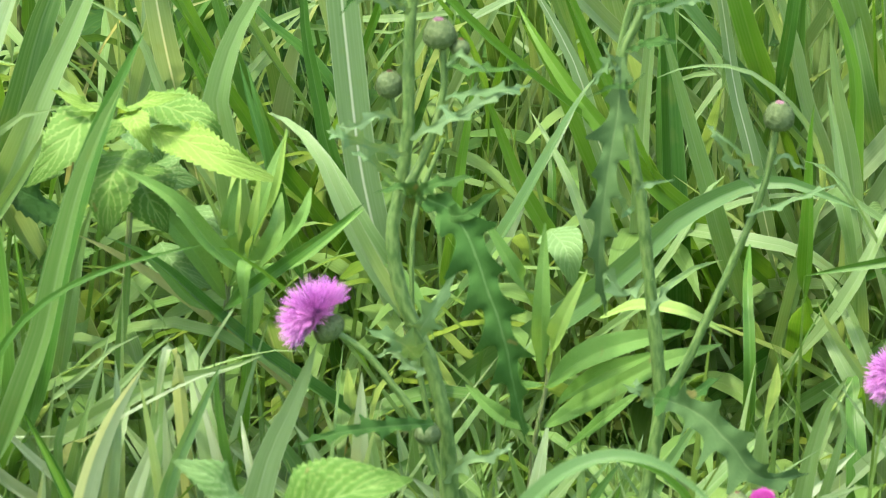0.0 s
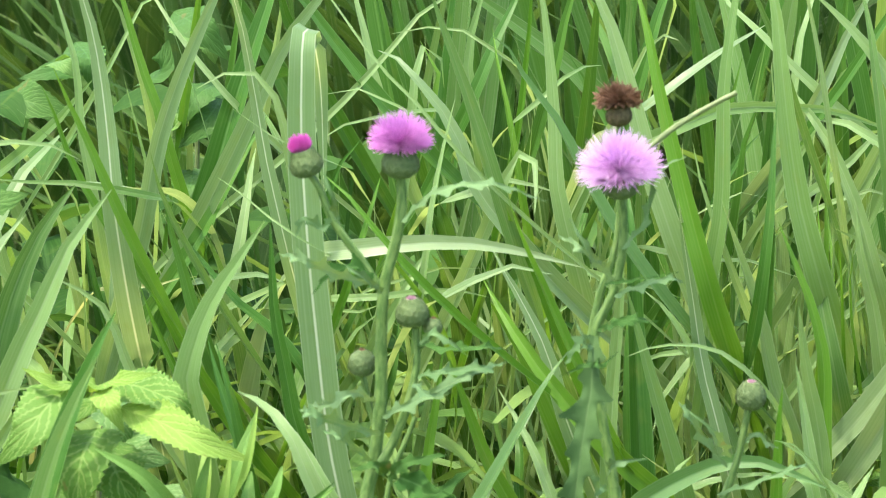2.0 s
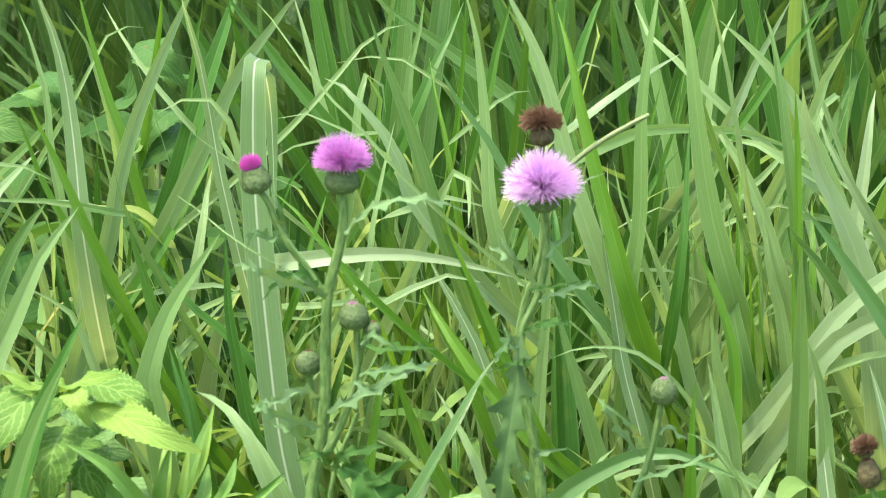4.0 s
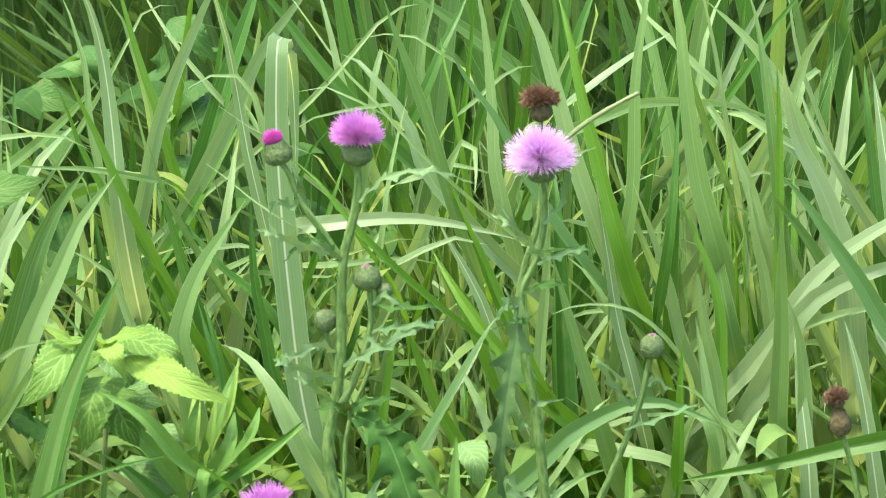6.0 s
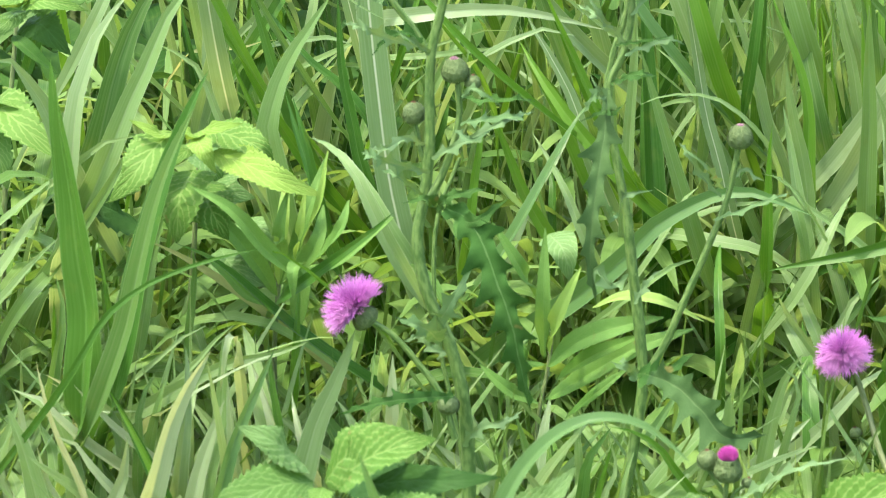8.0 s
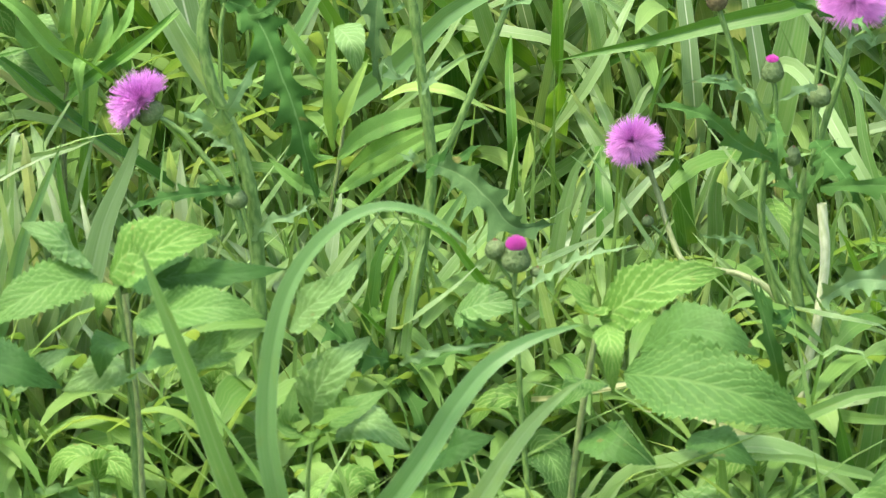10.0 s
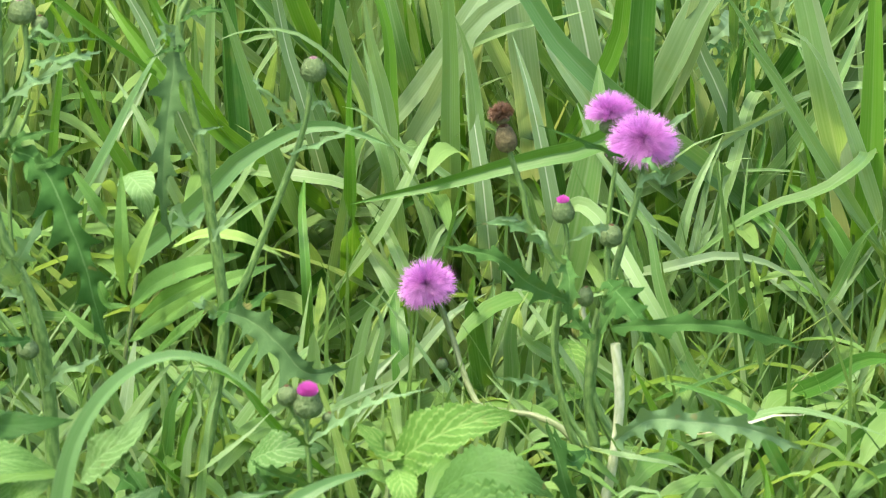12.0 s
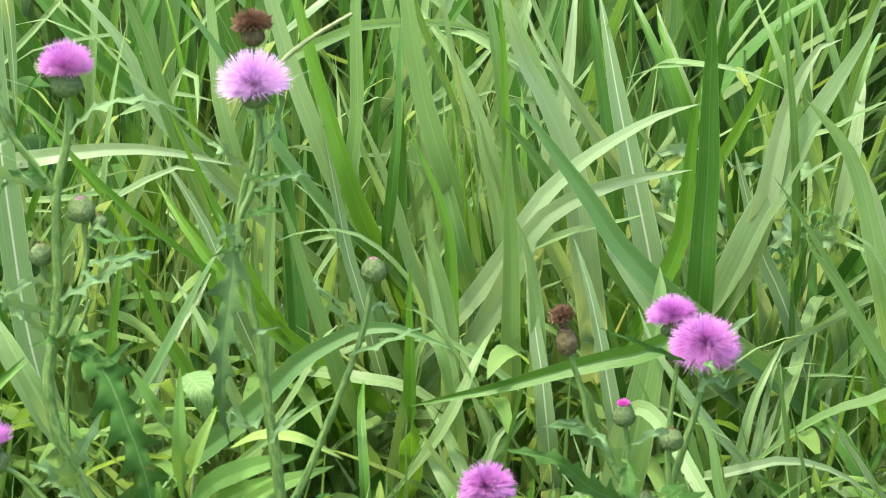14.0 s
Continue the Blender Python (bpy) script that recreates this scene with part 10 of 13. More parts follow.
blade(clump, [(0.206, 4.657, 0.075), (0.164, 4.496, 0.359), (0.017, 4.330, 0.548), (0.003, 4.331, 0.566), (-0.007, 4.335, 0.594), (-0.025, 4.342, 0.617), (-0.040, 4.352, 0.631), (-0.048, 4.364, 0.632)], 0.0132, GRASS_SHEEN, 10, 0.41, -22)
blade(clump, [(0.269, 4.589, 0.075), (0.206, 4.427, 0.360), (0.079, 4.260, 0.550), (0.073, 4.260, 0.559), (0.061, 4.259, 0.580), (0.045, 4.257, 0.611), (0.026, 4.255, 0.637), (0.020, 4.252, 0.649), (0.014, 4.249, 0.655), (0.009, 4.245, 0.659)], 0.0129, GRASS_BLUE, -13, 0.56, -27)
blade(clump, [(0.238, 4.622, 0.075), (0.171, 4.458, 0.363), (0.104, 4.290, 0.555), (0.096, 4.290, 0.578), (0.087, 4.291, 0.610), (0.080, 4.292, 0.635), (0.071, 4.294, 0.662), (0.059, 4.296, 0.685), (0.052, 4.298, 0.701)], 0.0150, GRASS_PALE, 2, 0.45, -11)
blade(clump, [(0.228, 4.599, 0.075), (0.173, 4.437, 0.361), (0.119, 4.270, 0.551), (0.117, 4.272, 0.558), (0.109, 4.276, 0.588), (0.099, 4.285, 0.627), (0.091, 4.296, 0.662), (0.085, 4.310, 0.679)], 0.0148, GRASS_VIVID, 18, 0.56, 27)
blade(clump, [(0.264, 4.698, 0.075), (0.226, 4.517, 0.397), (0.189, 4.330, 0.611), (0.185, 4.328, 0.634), (0.179, 4.322, 0.661), (0.173, 4.311, 0.685), (0.170, 4.296, 0.695)], 0.0050, GRASS_PALE, 16, 0.28, -33)
blade(clump, [(0.266, 4.625, 0.075), (0.245, 4.465, 0.357), (0.224, 4.300, 0.545), (0.223, 4.302, 0.554), (0.219, 4.306, 0.589), (0.213, 4.315, 0.634), (0.209, 4.326, 0.661), (0.204, 4.340, 0.678)], 0.0110, GRASS, -4, 0.32, -23)
blade(clump, [(0.183, 4.768, 0.075), (0.136, 4.587, 0.396), (0.088, 4.400, 0.610), (0.086, 4.398, 0.619), (0.087, 4.391, 0.649), (0.083, 4.380, 0.675), (0.081, 4.365, 0.685)], 0.0101, GRASS, 25, 0.29, 24)
blade(clump, [(0.273, 4.635, 0.075), (0.200, 4.470, 0.366), (0.127, 4.300, 0.560), (0.124, 4.301, 0.568), (0.120, 4.305, 0.584), (0.118, 4.311, 0.593)], 0.0067, GRASS_PALE, 29, 0.25, 31)
blade(clump, [(0.195, 4.720, 0.075), (0.195, 4.562, 0.352), (0.195, 4.400, 0.537), (0.195, 4.406, 0.556), (0.197, 4.422, 0.570), (0.195, 4.450, 0.583)], 0.0039, GRASS_VIVID, -6, 0.28, -23)
blade(clump, [(0.185, 4.829, 0.075), (0.155, 4.647, 0.397), (0.126, 4.460, 0.612), (0.123, 4.457, 0.634), (0.121, 4.447, 0.656), (0.119, 4.430, 0.673)], 0.0143, GRASS_DEEP, -31, 0.40, -8)
blade(clump, [(0.228, 4.862, 0.075), (0.218, 4.684, 0.391), (0.208, 4.500, 0.601), (0.207, 4.499, 0.622), (0.209, 4.496, 0.644), (0.211, 4.491, 0.666)], 0.0115, GRASS_DEEP, 23, 0.53, -33)
blade(clump, [(0.192, 4.487, 0.075), (0.152, 4.365, 0.284), (0.112, 4.240, 0.424), (0.110, 4.240, 0.431), (0.102, 4.239, 0.458), (0.093, 4.239, 0.489), (0.085, 4.238, 0.517), (0.082, 4.237, 0.529)], 0.0136, GRASS, -6, 0.36, -24)
blade(clump, [(0.200, 4.533, 0.075), (0.168, 4.408, 0.290), (0.136, 4.280, 0.434), (0.134, 4.279, 0.443), (0.125, 4.278, 0.476), (0.118, 4.275, 0.517), (0.111, 4.271, 0.558), (0.109, 4.265, 0.571)], 0.0104, GRASS_RIB, -9, 0.19, 5)
blade(clump, [(0.257, 4.569, 0.075), (0.200, 4.446, 0.286), (0.144, 4.320, 0.427), (0.140, 4.321, 0.437), (0.129, 4.323, 0.457), (0.119, 4.327, 0.481), (0.104, 4.333, 0.502), (0.094, 4.341, 0.509)], 0.0114, GRASS_PALE, -10, 0.24, -21)
blade(clump, [(0.187, 4.517, 0.075), (0.187, 4.390, 0.293), (0.187, 4.260, 0.439), (0.187, 4.261, 0.449), (0.186, 4.263, 0.489), (0.180, 4.266, 0.513), (0.170, 4.271, 0.538), (0.162, 4.278, 0.557)], 0.0109, GRASS_VIVID, -3, 0.43, -19)
blade(clump, [(0.257, 4.597, 0.075), (0.223, 4.451, 0.331), (0.189, 4.300, 0.501), (0.188, 4.303, 0.506), (0.184, 4.312, 0.531), (0.180, 4.326, 0.549), (0.179, 4.346, 0.554)], 0.0149, GRASS, 13, 0.29, 12)
blade(clump, [(0.186, 4.487, 0.075), (0.186, 4.365, 0.285), (0.186, 4.240, 0.425), (0.186, 4.238, 0.432), (0.182, 4.234, 0.460), (0.176, 4.226, 0.486), (0.170, 4.215, 0.524)], 0.0141, GRASS_PALE, 7, 0.27, 19)
blade(clump, [(0.223, 4.505, 0.075), (0.223, 4.384, 0.283), (0.223, 4.260, 0.421), (0.223, 4.259, 0.428), (0.224, 4.256, 0.471), (0.223, 4.250, 0.516), (0.222, 4.242, 0.554)], 0.0147, GRASS, -7, 0.42, 7)
blade(clump, [(0.239, 4.495, 0.075), (0.239, 4.374, 0.283), (0.239, 4.250, 0.421), (0.239, 4.249, 0.430), (0.237, 4.247, 0.458), (0.233, 4.242, 0.483), (0.226, 4.236, 0.504)], 0.0149, GRASS_PALE, 8, 0.38, -33)
blade(clump, [(0.275, 4.606, 0.075), (0.248, 4.470, 0.311), (0.222, 4.330, 0.469), (0.221, 4.330, 0.475), (0.217, 4.332, 0.501), (0.210, 4.333, 0.528), (0.207, 4.336, 0.548), (0.205, 4.340, 0.560)], 0.0125, GRASS_PALE, 19, 0.54, 0)
blade(clump, [(0.166, 4.542, 0.075), (0.110, 4.413, 0.299), (0.054, 4.280, 0.448), (0.051, 4.280, 0.456), (0.043, 4.281, 0.484), (0.028, 4.282, 0.514), (0.016, 4.284, 0.534), (0.012, 4.287, 0.542)], 0.0119, GRASS_RIB, 3, 0.19, 11)
blade(clump, [(0.182, 4.595, 0.075), (0.117, 4.469, 0.292), (0.051, 4.340, 0.436), (0.046, 4.339, 0.447), (0.030, 4.335, 0.480), (0.017, 4.329, 0.498), (0.013, 4.321, 0.504)], 0.0228, GRASS_VIVID, 12, 0.29, 24)
blade(clump, [(0.193, 4.590, 0.075), (0.121, 4.447, 0.325), (0.050, 4.300, 0.491), (0.047, 4.298, 0.498), (0.034, 4.293, 0.531), (0.022, 4.284, 0.555), (0.020, 4.272, 0.563)], 0.0095, GRASS_VIVID, 33, 0.34, 37)
blade(clump, [(0.179, 4.508, 0.075), (0.162, 4.366, 0.322), (0.146, 4.220, 0.487), (0.144, 4.219, 0.489), (0.126, 4.215, 0.501), (0.110, 4.209, 0.504), (0.094, 4.200, 0.504), (0.081, 4.189, 0.501)], 0.0043, GRASS_PALE, -1, 0.27, 16)
blade(clump, [(0.224, 4.589, 0.075), (0.212, 4.447, 0.323), (0.199, 4.300, 0.489), (0.197, 4.290, 0.515), (0.193, 4.260, 0.548)], 0.0030, GRASS_VIVID, -10, 0.49, 6)
blade(clump, [(0.255, 4.596, 0.075), (0.230, 4.455, 0.321), (0.206, 4.310, 0.485), (0.202, 4.306, 0.512), (0.203, 4.292, 0.543)], 0.0030, GRASS_VIVID, -26, 0.41, 26)
blade(clump, [(0.177, 4.622, 0.075), (0.185, 4.473, 0.335), (0.193, 4.320, 0.509), (0.194, 4.316, 0.531), (0.192, 4.303, 0.553)], 0.0033, GRASS_PALE, -1, 0.42, 27)
blade(clump, [(0.227, 4.631, 0.075), (0.177, 4.517, 0.269), (0.127, 4.400, 0.399), (0.122, 4.392, 0.412), (0.115, 4.367, 0.425)], 0.0097, GRASS_PALE, -3, 0.40, 6)
blade(clump, [(0.187, 4.587, 0.075), (0.256, 4.455, 0.303), (0.325, 4.320, 0.455), (0.330, 4.319, 0.466), (0.335, 4.314, 0.499), (0.339, 4.308, 0.541), (0.344, 4.298, 0.578)], 0.0160, GRASS_VIVID, 22, 0.28, -30)
blade(clump, [(0.220, 4.716, 0.075), (0.242, 4.560, 0.349), (0.263, 4.400, 0.531), (0.265, 4.402, 0.548), (0.269, 4.408, 0.573), (0.273, 4.417, 0.608), (0.276, 4.431, 0.618)], 0.0143, GRASS_LIGHT, 17, 0.42, -14)
blade(clump, [(0.228, 4.607, 0.075), (0.300, 4.475, 0.303), (0.372, 4.340, 0.455), (0.381, 4.339, 0.474), (0.398, 4.336, 0.503), (0.419, 4.331, 0.544), (0.439, 4.324, 0.578), (0.452, 4.314, 0.606), (0.456, 4.303, 0.628)], 0.0276, GRASS_SHEEN, 26, 0.55, 3)
blade(clump, [(0.233, 4.643, 0.075), (0.290, 4.504, 0.318), (0.395, 4.360, 0.480), (0.406, 4.359, 0.497), (0.425, 4.356, 0.511), (0.444, 4.352, 0.523), (0.461, 4.345, 0.534), (0.466, 4.337, 0.539)], 0.0101, GRASS_SHEEN, 33, 0.53, 18)
blade(clump, [(0.271, 4.879, 0.075), (0.281, 4.670, 0.324), (0.320, 4.480, 0.549), (0.360, 4.360, 0.573), (0.367, 4.359, 0.572), (0.383, 4.356, 0.567), (0.399, 4.352, 0.559)], 0.0076, GRASS_PALE, -14, 0.20, 13)
blade(clump, [(0.253, 4.573, 0.075), (0.240, 4.438, 0.308), (0.227, 4.300, 0.464), (0.226, 4.300, 0.476), (0.224, 4.299, 0.533), (0.223, 4.298, 0.592), (0.221, 4.296, 0.628), (0.220, 4.293, 0.640)], 0.0088, GRASS_VIVID, 15, 0.34, -1)
blade(clump, [(0.237, 4.659, 0.075), (0.237, 4.512, 0.333), (0.237, 4.360, 0.505), (0.237, 4.371, 0.532), (0.238, 4.405, 0.557)], 0.0076, GRASS_VIVID, 4, 0.30, 15)
blade(clump, [(0.189, 4.628, 0.075), (0.189, 4.486, 0.323), (0.189, 4.340, 0.488), (0.189, 4.346, 0.525), (0.187, 4.365, 0.558)], 0.0038, GRASS_VIVID, 4, 0.35, -29)
blade(clump, [(0.196, 4.637, 0.075), (0.196, 4.496, 0.322), (0.196, 4.350, 0.486), (0.196, 4.358, 0.523), (0.193, 4.384, 0.552)], 0.0038, GRASS_VIVID, 3, 0.33, 17)
blade(clump, [(0.180, 4.633, 0.075), (0.193, 4.499, 0.309), (0.205, 4.360, 0.465), (0.208, 4.364, 0.503), (0.202, 4.376, 0.544)], 0.0039, GRASS_PALE, -22, 0.36, -23)
blade(clump, [(0.196, 4.732, 0.075), (0.282, 4.579, 0.345), (0.376, 4.420, 0.525), (0.388, 4.415, 0.548), (0.394, 4.401, 0.576), (0.397, 4.377, 0.597)], 0.0099, GRASS_VIVID, -6, 0.43, -29)
blade(clump, [(0.183, 4.928, 0.075), (0.192, 4.726, 0.305), (0.230, 4.540, 0.518), (0.268, 4.420, 0.535), (0.277, 4.408, 0.532), (0.287, 4.371, 0.533)], 0.0071, GRASS_PALE, -30, 0.39, -22)
blade(clump, [(0.184, 4.753, 0.075), (0.247, 4.599, 0.346), (0.310, 4.440, 0.526), (0.317, 4.446, 0.515), (0.333, 4.465, 0.491)], 0.0081, GRASS_PALE, 0, 0.27, -30)
blade(clump, [(0.177, 4.938, 0.075), (0.185, 4.729, 0.321), (0.219, 4.540, 0.559), (0.252, 4.420, 0.567), (0.261, 4.412, 0.561), (0.276, 4.387, 0.555)], 0.0076, GRASS_PALE, 2, 0.57, 28)
blade(clump, [(0.209, 4.454, 0.075), (0.197, 4.339, 0.272), (0.185, 4.220, 0.404), (0.184, 4.221, 0.415), (0.180, 4.224, 0.433), (0.175, 4.229, 0.463), (0.170, 4.236, 0.492)], 0.0125, GRASS_PALE, 1, 0.36, -32)
blade(clump, [(0.216, 4.887, 0.075), (0.206, 4.699, 0.270), (0.167, 4.520, 0.441), (0.127, 4.400, 0.465), (0.113, 4.403, 0.463), (0.096, 4.413, 0.456), (0.079, 4.428, 0.443)], 0.0083, GRASS_PALE, -15, 0.33, 33)
blade(clump, [(0.274, 4.632, 0.075), (0.212, 4.498, 0.308), (0.119, 4.360, 0.463), (0.107, 4.356, 0.447), (0.101, 4.345, 0.430)], 0.0119, GRASS_PALE, -26, 0.58, -1)
blade(clump, [(0.172, 4.857, 0.075), (0.181, 4.676, 0.254), (0.215, 4.500, 0.382), (0.250, 4.380, 0.432), (0.262, 4.381, 0.439), (0.269, 4.383, 0.439)], 0.0087, GRASS_PALE, -4, 0.30, 35)
blade(clump, [(0.216, 4.875, 0.075), (0.224, 4.695, 0.250), (0.255, 4.520, 0.420), (0.287, 4.400, 0.425), (0.296, 4.408, 0.418), (0.307, 4.432, 0.403)], 0.0068, GRASS_PALE, -21, 0.43, 0)
blade(clump, [(0.245, 4.428, 0.075), (0.270, 4.325, 0.248), (0.295, 4.220, 0.364), (0.300, 4.222, 0.387), (0.307, 4.228, 0.418), (0.313, 4.237, 0.447), (0.314, 4.251, 0.469)], 0.0281, GRASS, -20, 0.29, 36)
blade(clump, [(0.263, 4.458, 0.075), (0.253, 4.351, 0.258), (0.243, 4.240, 0.380), (0.241, 4.242, 0.405), (0.237, 4.249, 0.437), (0.235, 4.260, 0.463), (0.233, 4.276, 0.484)], 0.0137, GRASS_RIB, 11, 0.26, 12)
blade(clump, [(0.273, 4.467, 0.075), (0.241, 4.365, 0.247), (0.209, 4.260, 0.362), (0.204, 4.263, 0.380), (0.196, 4.272, 0.402), (0.187, 4.287, 0.428), (0.181, 4.307, 0.441)], 0.0118, GRASS_PALE, -27, 0.48, 19)
blade(clump, [(0.270, 4.631, 0.075), (0.301, 4.507, 0.288), (0.331, 4.380, 0.430), (0.334, 4.384, 0.444), (0.336, 4.395, 0.457)], 0.0130, GRASS_VIVID, -18, 0.38, 36)
blade(clump, [(0.235, 4.607, 0.075), (0.298, 4.485, 0.284), (0.361, 4.360, 0.424), (0.370, 4.357, 0.444), (0.379, 4.346, 0.460)], 0.0165, GRASS, -11, 0.50, -25)
blade(clump, [(0.269, 4.856, 0.075), (0.277, 4.675, 0.252), (0.307, 4.500, 0.372), (0.338, 4.380, 0.428), (0.351, 4.381, 0.439), (0.363, 4.386, 0.453)], 0.0122, GRASS_DEEP, 11, 0.31, 0)
blade(clump, [(0.271, 4.635, 0.075), (0.281, 4.468, 0.216), (0.320, 4.300, 0.319), (0.359, 4.180, 0.357), (0.378, 4.181, 0.361), (0.401, 4.184, 0.358), (0.425, 4.189, 0.346), (0.446, 4.196, 0.325)], 0.0095, GRASS_SHEEN, -8, 0.55, 18)
blade(clump, [(0.220, 4.347, 0.075), (0.228, 4.265, 0.211), (0.237, 4.180, 0.301), (0.239, 4.182, 0.322), (0.245, 4.186, 0.351)], 0.0115, GRASS, 0, 0.47, -5)
blade(clump, [(0.183, 4.354, 0.075), (0.214, 4.268, 0.217), (0.246, 4.180, 0.312), (0.253, 4.174, 0.333), (0.257, 4.154, 0.353)], 0.0095, GRASS_PALE, 20, 0.30, 3)
blade(clump, [(0.177, 4.354, 0.075), (0.220, 4.268, 0.217), (0.272, 4.180, 0.312), (0.278, 4.172, 0.323), (0.282, 4.148, 0.342)], 0.0069, GRASS_PALE, 5, 0.36, -34)
blade(clump, [(0.173, 4.366, 0.075), (0.180, 4.284, 0.210), (0.187, 4.200, 0.300), (0.189, 4.194, 0.325), (0.189, 4.175, 0.348)], 0.0120, GRASS_VIVID, -22, 0.46, -21)
blade(clump, [(0.248, 4.662, 0.075), (0.257, 4.491, 0.228), (0.294, 4.320, 0.367), (0.331, 4.200, 0.382), (0.343, 4.197, 0.377), (0.355, 4.187, 0.372)], 0.0073, GRASS_PALE, 17, 0.40, 34)
blade(clump, [(0.209, 4.530, 0.075), (0.185, 4.397, 0.306), (0.055, 4.260, 0.460), (0.039, 4.265, 0.479), (0.023, 4.278, 0.500), (0.009, 4.301, 0.520)], 0.0140, GRASS_VIVID, 23, 0.49, -9)
blade(clump, [(0.199, 4.518, 0.075), (0.125, 4.371, 0.332), (0.051, 4.220, 0.503), (0.038, 4.216, 0.533), (0.028, 4.203, 0.556), (0.019, 4.182, 0.584)], 0.0095, GRASS_VIVID, -31, 0.42, 18)
clump = thing("silvergrass_clump", (0.231, 4.347, 0.075), "low grass clump with broad deep green blades", "grass", "silvergrass clumps")
blade(clump, [(0.226, 4.351, 0.075), (0.234, 4.200, 0.176), (0.265, 4.040, 0.222), (0.296, 3.920, 0.277), (0.307, 3.918, 0.286), (0.322, 3.914, 0.285), (0.330, 3.906, 0.273)], 0.0093, GRASS_PALE, 28, 0.28, -25)
blade(clump, [(0.229, 4.377, 0.075), (0.239, 4.222, 0.186), (0.278, 4.060, 0.275), (0.317, 3.940, 0.297), (0.331, 3.943, 0.294), (0.349, 3.950, 0.283)], 0.0116, GRASS_PALE, 32, 0.50, -1)
blade(clump, [(0.273, 4.482, 0.075), (0.282, 4.324, 0.196), (0.319, 4.160, 0.271), (0.356, 4.040, 0.316), (0.373, 4.037, 0.323), (0.391, 4.028, 0.332)], 0.0081, GRASS_DEEP, 16, 0.26, 3)
blade(clump, [(0.197, 4.179, 0.075), (0.164, 4.091, 0.222), (0.099, 4.000, 0.320), (0.091, 3.999, 0.332), (0.078, 3.995, 0.343), (0.060, 3.989, 0.349)], 0.0079, GRASS_VIVID, 11, 0.44, -25)
clump = thing("silvergrass_clump", (0.231, 4.295, 0.075), "silvergrass clump with broad, blue-green, overhanging blades", "grass", "silvergrass clumps")
blade(clump, [(0.211, 4.287, 0.075), (0.220, 4.139, 0.169), (0.257, 3.980, 0.219), (0.294, 3.860, 0.264), (0.316, 3.861, 0.273), (0.342, 3.862, 0.275), (0.368, 3.866, 0.271), (0.401, 3.870, 0.260)], 0.0104, GRASS, -24, 0.45, 29)
blade(clump, [(0.251, 4.303, 0.075), (0.261, 4.158, 0.164), (0.301, 4.000, 0.226), (0.341, 3.880, 0.253), (0.356, 3.881, 0.252), (0.371, 3.883, 0.242), (0.386, 3.886, 0.232)], 0.0093, GRASS, -24, 0.20, -31)
clump = thing("silvergrass_clump", (0.325, 4.637, 0.075), "clump of tall silvergrass with mixed pale and vivid green blades", "grass", "silvergrass clumps")
blade(clump, [(0.287, 4.626, 0.075), (0.233, 4.465, 0.358), (0.179, 4.300, 0.546), (0.177, 4.301, 0.553), (0.170, 4.305, 0.588), (0.164, 4.312, 0.634), (0.161, 4.322, 0.663), (0.156, 4.334, 0.686), (0.155, 4.349, 0.694)], 0.0154, GRASS, 19, 0.36, -3)
blade(clump, [(0.318, 4.662, 0.075), (0.265, 4.503, 0.354), (0.212, 4.340, 0.540), (0.210, 4.342, 0.547), (0.199, 4.347, 0.574), (0.189, 4.357, 0.593), (0.175, 4.370, 0.609), (0.169, 4.386, 0.617)], 0.0128, GRASS_PALE, 33, 0.44, -17)
blade(clump, [(0.314, 4.719, 0.075), (0.241, 4.532, 0.407), (0.167, 4.340, 0.628), (0.165, 4.337, 0.634), (0.156, 4.329, 0.656), (0.143, 4.315, 0.684), (0.139, 4.296, 0.694)], 0.0068, GRASS, 13, 0.20, -16)
blade(clump, [(0.382, 4.823, 0.075), (0.359, 4.634, 0.410), (0.158, 4.440, 0.634), (0.152, 4.444, 0.640), (0.142, 4.456, 0.647), (0.135, 4.475, 0.663)], 0.0100, GRASS_PALE, 13, 0.27, -35)
blade(clump, [(0.276, 4.738, 0.075), (0.241, 4.581, 0.350), (0.206, 4.420, 0.534), (0.202, 4.415, 0.555), (0.198, 4.401, 0.582)], 0.0034, GRASS_PALE, 1, 0.33, 35)
blade(clump, [(0.277, 4.567, 0.075), (0.221, 4.435, 0.303), (0.166, 4.300, 0.455), (0.162, 4.298, 0.466), (0.155, 4.292, 0.498), (0.144, 4.283, 0.532), (0.135, 4.269, 0.558), (0.131, 4.252, 0.573)], 0.0125, GRASS_PALE, -27, 0.52, -8)
blade(clump, [(0.375, 4.648, 0.075), (0.309, 4.506, 0.323), (0.243, 4.360, 0.488), (0.241, 4.359, 0.493), (0.230, 4.357, 0.518), (0.213, 4.353, 0.533), (0.196, 4.347, 0.542)], 0.0130, GRASS_PALE, 20, 0.38, 12)
blade(clump, [(0.328, 4.438, 0.075), (0.255, 4.311, 0.295), (0.182, 4.180, 0.441), (0.180, 4.177, 0.445), (0.169, 4.168, 0.459), (0.154, 4.154, 0.466)], 0.0056, GRASS_PALE, -11, 0.29, -3)
blade(clump, [(0.299, 4.675, 0.075), (0.259, 4.549, 0.292), (0.219, 4.420, 0.437), (0.214, 4.416, 0.455), (0.211, 4.404, 0.474)], 0.0125, GRASS_DEEP, 20, 0.34, -20)
